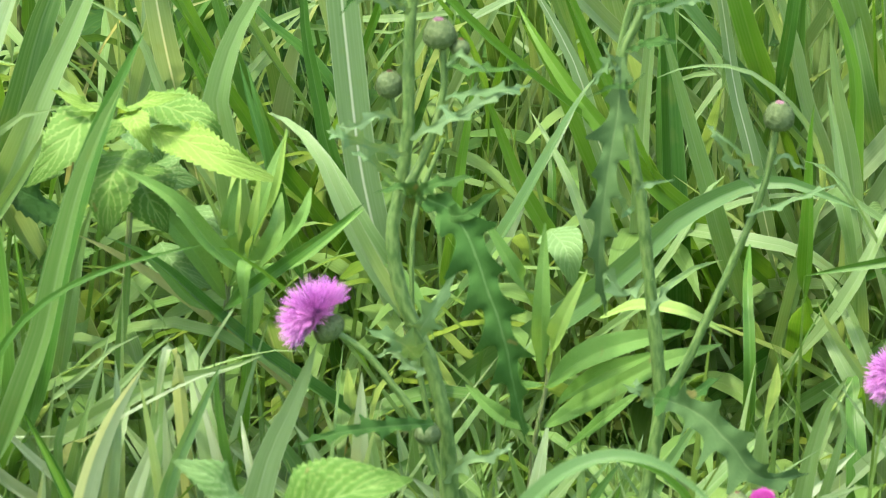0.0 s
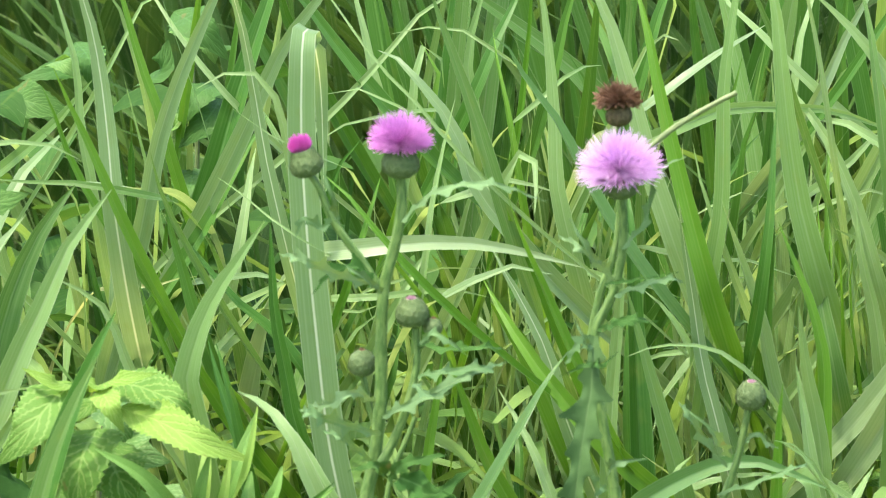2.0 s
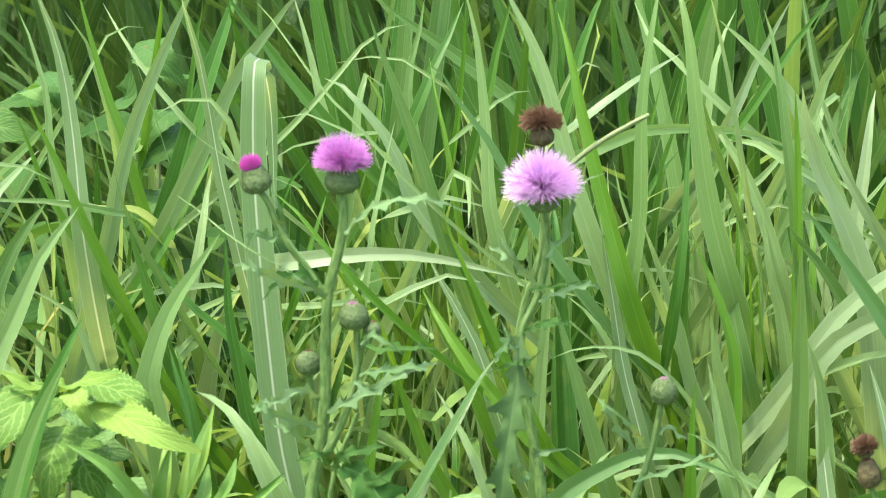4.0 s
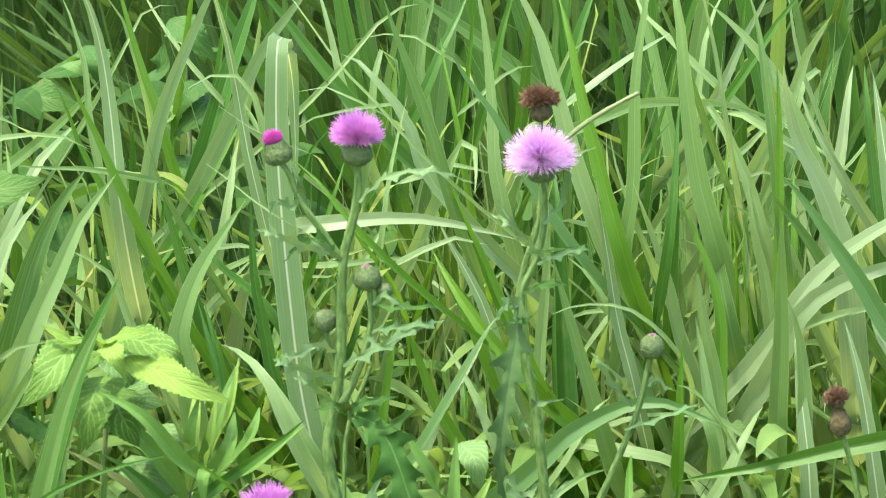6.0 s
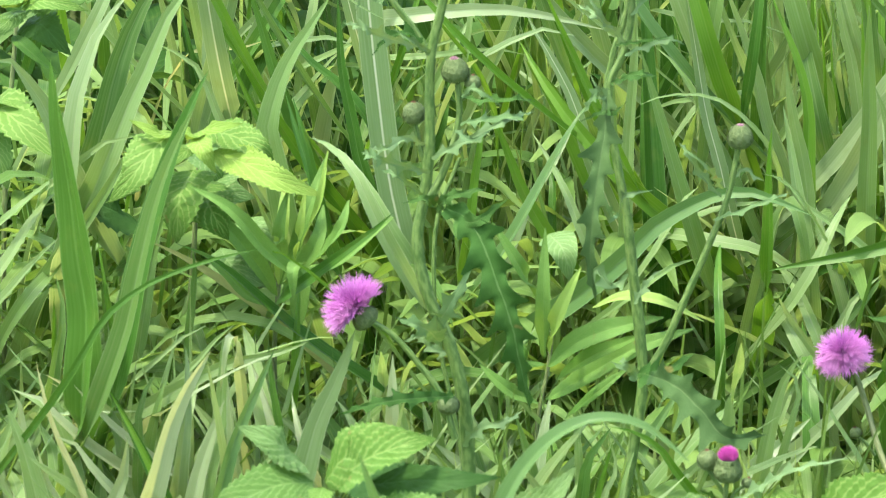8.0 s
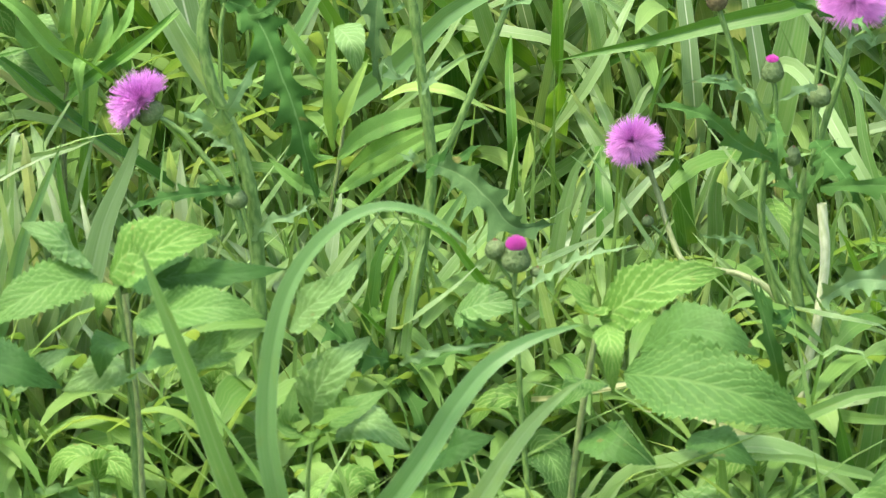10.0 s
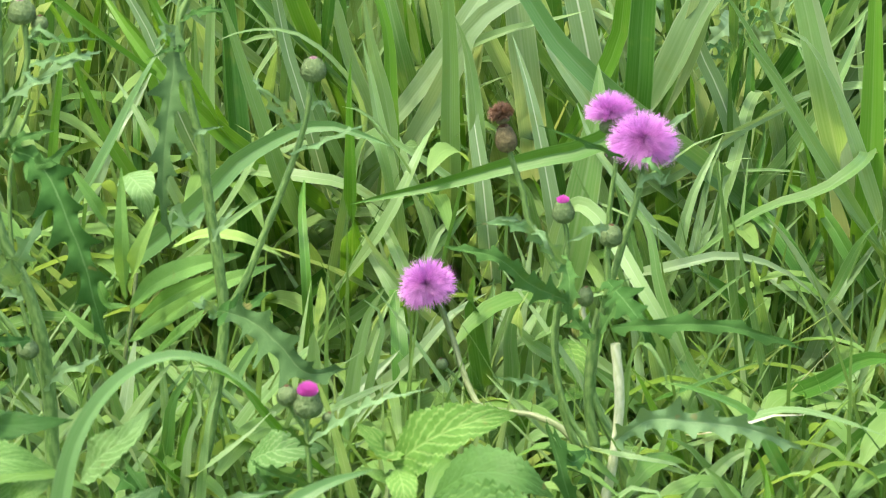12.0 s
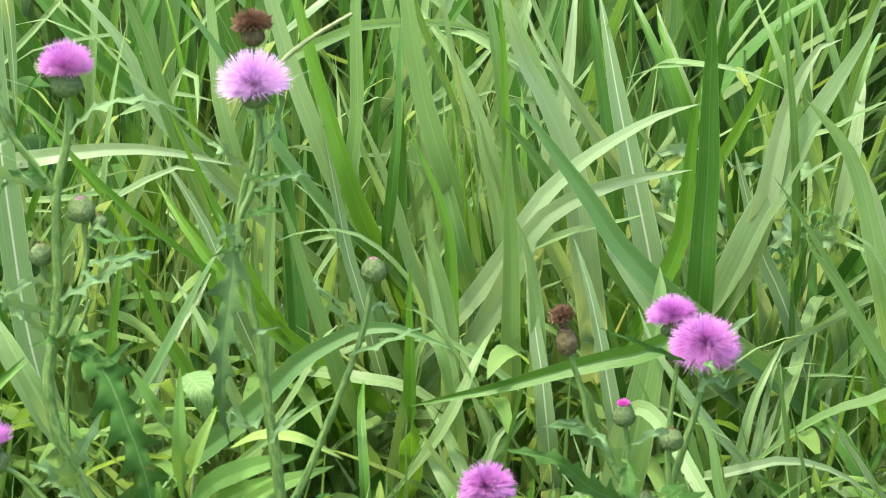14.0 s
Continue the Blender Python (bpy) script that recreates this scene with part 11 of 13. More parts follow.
blade(clump, [(0.304, 4.577, 0.075), (0.287, 4.441, 0.313), (0.270, 4.300, 0.471), (0.266, 4.299, 0.508), (0.259, 4.297, 0.537), (0.248, 4.293, 0.564), (0.232, 4.288, 0.596), (0.225, 4.281, 0.625), (0.223, 4.273, 0.643)], 0.0199, GRASS_LIGHT, -5, 0.24, -14)
blade(clump, [(0.365, 4.624, 0.075), (0.340, 4.494, 0.300), (0.315, 4.360, 0.450), (0.313, 4.361, 0.462), (0.305, 4.365, 0.505), (0.296, 4.371, 0.555), (0.290, 4.380, 0.594), (0.286, 4.391, 0.619)], 0.0185, GRASS_RIB, 2, 0.23, 2)
blade(clump, [(0.318, 4.678, 0.075), (0.305, 4.531, 0.332), (0.292, 4.380, 0.503), (0.290, 4.382, 0.529), (0.286, 4.388, 0.564), (0.282, 4.399, 0.610), (0.282, 4.414, 0.620)], 0.0148, GRASS_DEEP, -14, 0.21, -35)
blade(clump, [(0.325, 4.571, 0.075), (0.334, 4.437, 0.307), (0.343, 4.300, 0.461), (0.344, 4.299, 0.478), (0.347, 4.295, 0.519), (0.348, 4.289, 0.567), (0.349, 4.280, 0.609), (0.348, 4.268, 0.638)], 0.0182, GRASS_DEEP, -10, 0.28, 5)
blade(clump, [(0.310, 4.632, 0.075), (0.348, 4.488, 0.326), (0.386, 4.340, 0.493), (0.391, 4.339, 0.515), (0.400, 4.338, 0.551), (0.412, 4.334, 0.577), (0.424, 4.330, 0.592), (0.432, 4.325, 0.594)], 0.0190, GRASS_LIGHT, -15, 0.50, 7)
blade(clump, [(0.335, 4.885, 0.075), (0.345, 4.685, 0.300), (0.384, 4.500, 0.487), (0.423, 4.380, 0.526), (0.432, 4.382, 0.528), (0.452, 4.387, 0.539), (0.466, 4.397, 0.542), (0.473, 4.409, 0.542)], 0.0090, GRASS_PALE, 11, 0.49, 1)
blade(clump, [(0.320, 4.802, 0.075), (0.344, 4.633, 0.372), (0.369, 4.460, 0.570), (0.371, 4.448, 0.586), (0.372, 4.410, 0.612)], 0.0151, GRASS_DEEP, -4, 0.32, -33)
blade(clump, [(0.300, 4.922, 0.075), (0.291, 4.711, 0.328), (0.257, 4.520, 0.530), (0.222, 4.400, 0.580), (0.208, 4.405, 0.588), (0.190, 4.419, 0.590), (0.181, 4.443, 0.588)], 0.0126, GRASS_PALE, 20, 0.40, -30)
blade(clump, [(0.290, 4.943, 0.075), (0.299, 4.744, 0.296), (0.334, 4.560, 0.468), (0.369, 4.440, 0.517), (0.382, 4.442, 0.524), (0.400, 4.449, 0.529)], 0.0105, GRASS_PALE, 29, 0.43, 9)
blade(clump, [(0.352, 4.781, 0.075), (0.369, 4.633, 0.334), (0.385, 4.480, 0.507), (0.387, 4.475, 0.528), (0.391, 4.459, 0.550)], 0.0199, GRASS_DEEP, -4, 0.25, 37)
blade(clump, [(0.284, 4.691, 0.075), (0.276, 4.514, 0.243), (0.245, 4.340, 0.356), (0.214, 4.220, 0.411), (0.203, 4.220, 0.420), (0.189, 4.221, 0.427), (0.176, 4.221, 0.443), (0.160, 4.222, 0.453)], 0.0098, GRASS_PALE, -22, 0.35, 37)
blade(clump, [(0.324, 4.578, 0.075), (0.308, 4.471, 0.258), (0.292, 4.360, 0.380), (0.289, 4.361, 0.403), (0.281, 4.365, 0.436), (0.276, 4.371, 0.455)], 0.0130, GRASS_DEEP, -25, 0.40, -1)
blade(clump, [(0.321, 4.440, 0.075), (0.302, 4.332, 0.260), (0.283, 4.220, 0.383), (0.279, 4.221, 0.409), (0.273, 4.223, 0.444), (0.267, 4.227, 0.471), (0.261, 4.233, 0.491)], 0.0137, GRASS_RIB, -10, 0.29, -2)
blade(clump, [(0.287, 4.783, 0.075), (0.296, 4.611, 0.230), (0.332, 4.440, 0.337), (0.367, 4.320, 0.386), (0.384, 4.320, 0.395), (0.400, 4.321, 0.407), (0.419, 4.322, 0.416), (0.450, 4.323, 0.429)], 0.0131, GRASS_SHEEN, -33, 0.39, -37)
blade(clump, [(0.286, 4.748, 0.075), (0.294, 4.572, 0.237), (0.327, 4.400, 0.347), (0.360, 4.280, 0.400), (0.376, 4.279, 0.411), (0.392, 4.277, 0.417), (0.408, 4.272, 0.421)], 0.0068, GRASS_PALE, 14, 0.55, 30)
blade(clump, [(0.335, 4.495, 0.075), (0.360, 4.399, 0.236), (0.384, 4.300, 0.344), (0.389, 4.299, 0.366), (0.394, 4.297, 0.395)], 0.0064, GRASS, -30, 0.47, -14)
blade(clump, [(0.303, 4.447, 0.075), (0.333, 4.345, 0.247), (0.363, 4.240, 0.362), (0.368, 4.243, 0.381), (0.378, 4.252, 0.400), (0.391, 4.268, 0.418)], 0.0092, GRASS_PALE, -1, 0.32, -14)
blade(clump, [(0.279, 4.773, 0.075), (0.287, 4.608, 0.214), (0.317, 4.440, 0.297), (0.348, 4.320, 0.353), (0.361, 4.311, 0.364), (0.369, 4.283, 0.377)], 0.0045, GRASS, -24, 0.45, -31)
blade(clump, [(0.316, 4.819, 0.075), (0.326, 4.650, 0.224), (0.366, 4.480, 0.340), (0.406, 4.360, 0.373), (0.431, 4.351, 0.375), (0.458, 4.322, 0.377)], 0.0041, GRASS_PALE, 31, 0.22, 35)
blade(clump, [(0.323, 4.454, 0.075), (0.298, 4.349, 0.254), (0.273, 4.240, 0.374), (0.269, 4.240, 0.393), (0.262, 4.240, 0.405)], 0.0112, GRASS, -20, 0.23, 18)
blade(clump, [(0.348, 4.606, 0.075), (0.376, 4.485, 0.284), (0.404, 4.360, 0.423), (0.408, 4.355, 0.443), (0.412, 4.341, 0.465)], 0.0129, GRASS_DEEP, 2, 0.51, 0)
blade(clump, [(0.367, 4.611, 0.075), (0.358, 4.487, 0.289), (0.349, 4.360, 0.431), (0.348, 4.356, 0.447), (0.346, 4.345, 0.466)], 0.0147, GRASS_DEEP, 8, 0.23, 13)
blade(clump, [(0.310, 4.548, 0.075), (0.361, 4.445, 0.248), (0.411, 4.340, 0.364), (0.421, 4.345, 0.387), (0.425, 4.362, 0.408)], 0.0082, GRASS_DEEP, 0, 0.58, -37)
blade(clump, [(0.313, 4.712, 0.075), (0.391, 4.578, 0.307), (0.468, 4.440, 0.462), (0.478, 4.439, 0.482), (0.487, 4.435, 0.497), (0.494, 4.428, 0.513)], 0.0183, GRASS_DEEP, -29, 0.47, 32)
blade(clump, [(0.324, 4.593, 0.075), (0.388, 4.468, 0.290), (0.468, 4.340, 0.434), (0.478, 4.348, 0.452), (0.490, 4.370, 0.474)], 0.0146, GRASS_PALE, -5, 0.48, 4)
blade(clump, [(0.344, 4.686, 0.075), (0.371, 4.545, 0.321), (0.508, 4.400, 0.485), (0.518, 4.403, 0.497), (0.535, 4.412, 0.502)], 0.0048, GRASS_PALE, -7, 0.39, 7)
blade(clump, [(0.370, 4.627, 0.075), (0.429, 4.505, 0.285), (0.510, 4.380, 0.425), (0.521, 4.385, 0.444), (0.533, 4.400, 0.463)], 0.0148, GRASS, -32, 0.32, 18)
blade(clump, [(0.354, 4.656, 0.075), (0.380, 4.540, 0.275), (0.407, 4.420, 0.408), (0.412, 4.419, 0.433), (0.417, 4.416, 0.455)], 0.0132, GRASS_DEEP, -16, 0.39, -18)
blade(clump, [(0.325, 4.801, 0.075), (0.335, 4.630, 0.227), (0.375, 4.460, 0.352), (0.415, 4.340, 0.380), (0.439, 4.342, 0.379), (0.459, 4.349, 0.372), (0.474, 4.360, 0.364)], 0.0041, GRASS_PALE, -9, 0.46, 18)
blade(clump, [(0.307, 4.800, 0.075), (0.315, 4.630, 0.225), (0.348, 4.460, 0.323), (0.381, 4.340, 0.376), (0.400, 4.329, 0.389), (0.416, 4.297, 0.396)], 0.0035, GRASS_PALE, 31, 0.39, -22)
blade(clump, [(0.358, 4.730, 0.075), (0.424, 4.597, 0.306), (0.490, 4.460, 0.460), (0.499, 4.451, 0.481), (0.498, 4.422, 0.504)], 0.0120, GRASS, -11, 0.22, -19)
blade(clump, [(0.367, 4.325, 0.075), (0.377, 4.253, 0.190), (0.444, 4.180, 0.267), (0.451, 4.184, 0.275), (0.467, 4.197, 0.283), (0.490, 4.219, 0.285)], 0.0095, GRASS_PALE, 5, 0.44, -19)
blade(clump, [(0.318, 4.624, 0.075), (0.328, 4.478, 0.165), (0.367, 4.320, 0.218), (0.406, 4.200, 0.256), (0.425, 4.202, 0.260), (0.449, 4.207, 0.256), (0.473, 4.216, 0.245), (0.493, 4.229, 0.230)], 0.0096, GRASS, -21, 0.24, -24)
blade(clump, [(0.377, 4.417, 0.075), (0.412, 4.340, 0.202), (0.447, 4.260, 0.286), (0.457, 4.262, 0.310), (0.474, 4.267, 0.332), (0.494, 4.277, 0.356)], 0.0110, GRASS_SHEEN, 0, 0.30, 29)
blade(clump, [(0.370, 4.422, 0.075), (0.387, 4.342, 0.206), (0.457, 4.260, 0.293), (0.469, 4.266, 0.308), (0.490, 4.283, 0.321)], 0.0095, GRASS_SHEEN, 4, 0.34, -5)
blade(clump, [(0.304, 4.687, 0.075), (0.312, 4.539, 0.170), (0.344, 4.380, 0.212), (0.376, 4.260, 0.266), (0.392, 4.251, 0.278), (0.420, 4.224, 0.288)], 0.0068, GRASS_PALE, -31, 0.49, 19)
blade(clump, [(0.355, 4.386, 0.075), (0.383, 4.314, 0.191), (0.433, 4.240, 0.269), (0.446, 4.247, 0.250), (0.454, 4.267, 0.235)], 0.0082, GRASS, -9, 0.49, -17)
blade(clump, [(0.378, 4.402, 0.075), (0.367, 4.332, 0.187), (0.355, 4.260, 0.262), (0.353, 4.270, 0.275), (0.339, 4.298, 0.288)], 0.0110, GRASS, -19, 0.29, -23)
blade(clump, [(0.280, 4.475, 0.075), (0.302, 4.389, 0.218), (0.375, 4.300, 0.313), (0.388, 4.309, 0.330), (0.409, 4.334, 0.343)], 0.0084, GRASS, 7, 0.46, 17)
blade(clump, [(0.332, 4.766, 0.075), (0.341, 4.605, 0.201), (0.374, 4.440, 0.275), (0.408, 4.320, 0.327), (0.422, 4.322, 0.336), (0.437, 4.328, 0.347), (0.448, 4.337, 0.354)], 0.0114, GRASS, -26, 0.51, -1)
blade(clump, [(0.353, 4.523, 0.075), (0.397, 4.433, 0.226), (0.453, 4.340, 0.326), (0.463, 4.348, 0.344), (0.471, 4.374, 0.358)], 0.0084, GRASS_DEEP, -8, 0.40, -5)
blade(clump, [(0.295, 4.737, 0.075), (0.305, 4.582, 0.186), (0.343, 4.420, 0.258), (0.382, 4.300, 0.298), (0.397, 4.311, 0.302), (0.419, 4.345, 0.299)], 0.0087, GRASS_PALE, -20, 0.36, 11)
blade(clump, [(0.363, 4.722, 0.075), (0.370, 4.564, 0.196), (0.400, 4.400, 0.313), (0.430, 4.280, 0.316), (0.456, 4.281, 0.293), (0.480, 4.284, 0.275), (0.495, 4.288, 0.266)], 0.0073, GRASS_SHEEN, 14, 0.57, -23)
blade(clump, [(0.278, 4.782, 0.075), (0.288, 4.624, 0.195), (0.327, 4.460, 0.276), (0.366, 4.340, 0.314), (0.381, 4.347, 0.317), (0.397, 4.370, 0.311)], 0.0088, GRASS, 26, 0.52, 16)
blade(clump, [(0.296, 4.383, 0.075), (0.261, 4.283, 0.244), (0.184, 4.180, 0.356), (0.173, 4.176, 0.372), (0.164, 4.162, 0.391)], 0.0081, GRASS_PALE, 32, 0.26, 21)
blade(clump, [(0.360, 4.447, 0.075), (0.324, 4.345, 0.247), (0.287, 4.240, 0.362), (0.280, 4.237, 0.384), (0.271, 4.229, 0.405)], 0.0097, GRASS_VIVID, 27, 0.25, 7)
clump = thing("silvergrass_clump", (0.329, 4.310, 0.075), "low grass clump with broad deep green blades", "grass", "silvergrass clumps")
blade(clump, [(0.384, 4.620, 0.075), (0.376, 4.437, 0.259), (0.340, 4.260, 0.430), (0.304, 4.140, 0.442), (0.300, 4.141, 0.440), (0.273, 4.143, 0.434), (0.246, 4.147, 0.427), (0.212, 4.153, 0.417), (0.178, 4.160, 0.409), (0.158, 4.169, 0.403)], 0.0150, GRASS_DEEP, 46, 0.58, -15)
blade(clump, [(0.299, 4.607, 0.075), (0.307, 4.446, 0.204), (0.337, 4.280, 0.277), (0.367, 4.160, 0.333), (0.383, 4.158, 0.347), (0.399, 4.152, 0.360)], 0.0120, GRASS, 24, 0.56, -4)
blade(clump, [(0.309, 4.037, 0.075), (0.318, 3.979, 0.164), (0.328, 3.920, 0.224), (0.333, 3.921, 0.255), (0.338, 3.923, 0.275), (0.349, 3.928, 0.287)], 0.0139, GRASS, -24, 0.29, 25)
blade(clump, [(0.358, 4.067, 0.075), (0.370, 4.004, 0.174), (0.383, 3.940, 0.240), (0.388, 3.942, 0.266), (0.388, 3.950, 0.287)], 0.0108, GRASS_VIVID, -5, 0.33, -4)
blade(clump, [(0.373, 4.061, 0.075), (0.384, 4.001, 0.169), (0.394, 3.940, 0.231), (0.396, 3.944, 0.243), (0.395, 3.957, 0.253)], 0.0099, GRASS_DEEP, 29, 0.30, -36)
blade(clump, [(0.319, 4.460, 0.075), (0.312, 4.303, 0.193), (0.282, 4.140, 0.253), (0.252, 4.020, 0.310), (0.243, 4.022, 0.318), (0.232, 4.029, 0.329)], 0.0105, GRASS_PALE, 30, 0.33, -8)
blade(clump, [(0.290, 4.210, 0.075), (0.311, 4.116, 0.232), (0.332, 4.020, 0.337), (0.336, 4.017, 0.329), (0.336, 4.007, 0.323)], 0.0066, GRASS, 32, 0.31, -31)
blade(clump, [(0.299, 4.420, 0.075), (0.308, 4.263, 0.192), (0.347, 4.100, 0.268), (0.386, 3.980, 0.308), (0.398, 3.981, 0.311), (0.414, 3.983, 0.310)], 0.0065, GRASS_DEAD, 26, 0.30, -21)
clump = thing("silvergrass_clump", (0.331, 4.211, 0.075), "silvergrass clump with broad, blue-green, overhanging blades", "grass", "silvergrass clumps")
blade(clump, [(0.341, 4.018, 0.075), (0.327, 3.959, 0.165), (0.314, 3.900, 0.225), (0.310, 3.900, 0.243), (0.306, 3.899, 0.264)], 0.0147, GRASS_DEEP, 29, 0.29, 30)
blade(clump, [(0.319, 4.297, 0.075), (0.326, 4.156, 0.154), (0.356, 4.000, 0.176), (0.386, 3.880, 0.233), (0.395, 3.884, 0.241), (0.406, 3.896, 0.246)], 0.0128, GRASS_PALE, -11, 0.32, -21)
blade(clump, [(0.332, 4.319, 0.075), (0.323, 4.176, 0.157), (0.288, 4.020, 0.191), (0.253, 3.900, 0.240), (0.240, 3.900, 0.247), (0.219, 3.900, 0.253), (0.197, 3.901, 0.255)], 0.0074, GRASS_DRY, 2, 0.42, -7)
clump = thing("silvergrass_clump", (0.439, 4.608, 0.075), "clump of tall silvergrass with mixed pale and vivid green blades", "grass", "silvergrass clumps")
blade(clump, [(0.418, 4.645, 0.075), (0.337, 4.485, 0.356), (0.257, 4.320, 0.544), (0.251, 4.320, 0.558), (0.240, 4.321, 0.587), (0.231, 4.321, 0.607), (0.221, 4.322, 0.627), (0.211, 4.324, 0.641), (0.192, 4.325, 0.661), (0.178, 4.327, 0.673)], 0.0153, GRASS_PALE, 0, 0.32, 25)
blade(clump, [(0.458, 4.700, 0.075), (0.376, 4.533, 0.371), (0.261, 4.360, 0.568), (0.254, 4.362, 0.580), (0.243, 4.370, 0.600), (0.238, 4.381, 0.614)], 0.0126, GRASS_SHEEN, 29, 0.50, 24)
blade(clump, [(0.405, 4.809, 0.075), (0.325, 4.627, 0.397), (0.244, 4.440, 0.612), (0.241, 4.440, 0.620), (0.237, 4.442, 0.647), (0.233, 4.444, 0.668), (0.232, 4.447, 0.676)], 0.0086, GRASS_PALE, -29, 0.30, -22)
blade(clump, [(0.427, 4.598, 0.075), (0.351, 4.451, 0.332), (0.256, 4.300, 0.503), (0.251, 4.299, 0.512), (0.235, 4.295, 0.537), (0.220, 4.289, 0.556), (0.216, 4.281, 0.563)], 0.0164, GRASS, -23, 0.59, 30)
blade(clump, [(0.457, 4.528, 0.075), (0.437, 4.391, 0.313), (0.298, 4.250, 0.472), (0.291, 4.250, 0.480), (0.271, 4.249, 0.512), (0.257, 4.249, 0.532), (0.241, 4.248, 0.555), (0.225, 4.247, 0.575), (0.222, 4.245, 0.578)], 0.0175, GRASS_BLUE, 28, 0.42, -29)
blade(clump, [(0.420, 4.646, 0.075), (0.412, 4.490, 0.349), (0.403, 4.330, 0.531), (0.402, 4.329, 0.552), (0.399, 4.328, 0.583), (0.395, 4.325, 0.615), (0.394, 4.322, 0.627)], 0.0076, GRASS, -4, 0.22, 30)
blade(clump, [(0.435, 4.899, 0.075), (0.425, 4.690, 0.323), (0.385, 4.500, 0.538), (0.345, 4.380, 0.571), (0.330, 4.379, 0.572), (0.316, 4.376, 0.569), (0.301, 4.371, 0.565)], 0.0070, GRASS_PALE, -15, 0.32, 33)
blade(clump, [(0.436, 4.787, 0.075), (0.388, 4.636, 0.340), (0.341, 4.480, 0.516), (0.334, 4.483, 0.542), (0.325, 4.491, 0.566), (0.317, 4.504, 0.586), (0.313, 4.522, 0.598)], 0.0188, GRASS_DEEP, -20, 0.57, -14)
blade(clump, [(0.469, 4.783, 0.075), (0.407, 4.624, 0.355), (0.345, 4.460, 0.541), (0.338, 4.465, 0.562), (0.332, 4.480, 0.577), (0.329, 4.504, 0.591)], 0.0134, GRASS_LIGHT, 11, 0.24, 30)
blade(clump, [(0.405, 4.800, 0.075), (0.434, 4.633, 0.371), (0.464, 4.460, 0.568), (0.467, 4.472, 0.571), (0.477, 4.509, 0.568)], 0.0070, GRASS_PALE, -6, 0.34, 11)
blade(clump, [(0.403, 4.655, 0.075), (0.385, 4.519, 0.310), (0.367, 4.380, 0.467), (0.364, 4.373, 0.493), (0.360, 4.353, 0.520)], 0.0084, GRASS_DEEP, 6, 0.30, -28)
blade(clump, [(0.390, 4.745, 0.075), (0.421, 4.595, 0.338), (0.451, 4.440, 0.513), (0.455, 4.448, 0.536), (0.459, 4.471, 0.554)], 0.0185, GRASS_LIGHT, 5, 0.21, 28)
blade(clump, [(0.430, 4.817, 0.075), (0.439, 4.651, 0.367), (0.448, 4.480, 0.562), (0.449, 4.469, 0.584), (0.445, 4.435, 0.606)], 0.0099, GRASS_DEEP, -10, 0.27, -13)
blade(clump, [(0.484, 4.827, 0.075), (0.453, 4.666, 0.359), (0.421, 4.500, 0.548), (0.417, 4.505, 0.572), (0.414, 4.519, 0.589)], 0.0133, GRASS, -26, 0.33, 3)
blade(clump, [(0.413, 4.851, 0.075), (0.404, 4.660, 0.276), (0.365, 4.480, 0.438), (0.326, 4.360, 0.478), (0.322, 4.371, 0.479), (0.318, 4.402, 0.474)], 0.0115, GRASS_PALE, -6, 0.33, -15)
blade(clump, [(0.392, 4.702, 0.075), (0.365, 4.573, 0.298), (0.338, 4.440, 0.447), (0.334, 4.450, 0.469), (0.326, 4.480, 0.489)], 0.0066, GRASS_PALE, 0, 0.51, -4)
blade(clump, [(0.465, 4.791, 0.075), (0.402, 4.628, 0.362), (0.338, 4.460, 0.553), (0.331, 4.470, 0.574), (0.329, 4.500, 0.587)], 0.0113, GRASS_VIVID, 18, 0.39, -28)
blade(clump, [(0.453, 4.694, 0.075), (0.392, 4.579, 0.273), (0.321, 4.460, 0.405), (0.314, 4.456, 0.418), (0.299, 4.445, 0.435), (0.286, 4.427, 0.449)], 0.0115, GRASS_PALE, -22, 0.54, -1)
blade(clump, [(0.456, 4.551, 0.075), (0.412, 4.427, 0.288), (0.314, 4.300, 0.430), (0.305, 4.304, 0.443), (0.290, 4.314, 0.463), (0.284, 4.332, 0.472)], 0.0197, GRASS_SHEEN, -7, 0.41, 26)
blade(clump, [(0.474, 4.544, 0.075), (0.462, 4.443, 0.245), (0.451, 4.340, 0.358), (0.449, 4.335, 0.378), (0.438, 4.322, 0.403)], 0.0054, GRASS, -8, 0.34, -10)
blade(clump, [(0.414, 4.568, 0.075), (0.425, 4.465, 0.248), (0.437, 4.360, 0.364), (0.439, 4.357, 0.384), (0.436, 4.348, 0.410)], 0.0092, GRASS_DEEP, -33, 0.42, -1)
blade(clump, [(0.471, 4.514, 0.075), (0.477, 4.409, 0.254), (0.484, 4.300, 0.374), (0.486, 4.301, 0.410), (0.488, 4.303, 0.458), (0.490, 4.306, 0.505), (0.492, 4.310, 0.535)], 0.0178, GRASS_VIVID, 0, 0.38, -2)
blade(clump, [(0.420, 4.881, 0.075), (0.429, 4.697, 0.261), (0.466, 4.520, 0.401), (0.503, 4.400, 0.446), (0.515, 4.397, 0.451), (0.526, 4.387, 0.457)], 0.0049, GRASS_PALE, 14, 0.27, 36)
blade(clump, [(0.389, 4.880, 0.075), (0.397, 4.697, 0.258), (0.433, 4.520, 0.428), (0.469, 4.400, 0.440), (0.483, 4.400, 0.433), (0.508, 4.400, 0.434)], 0.0071, GRASS_PALE, -26, 0.55, -24)
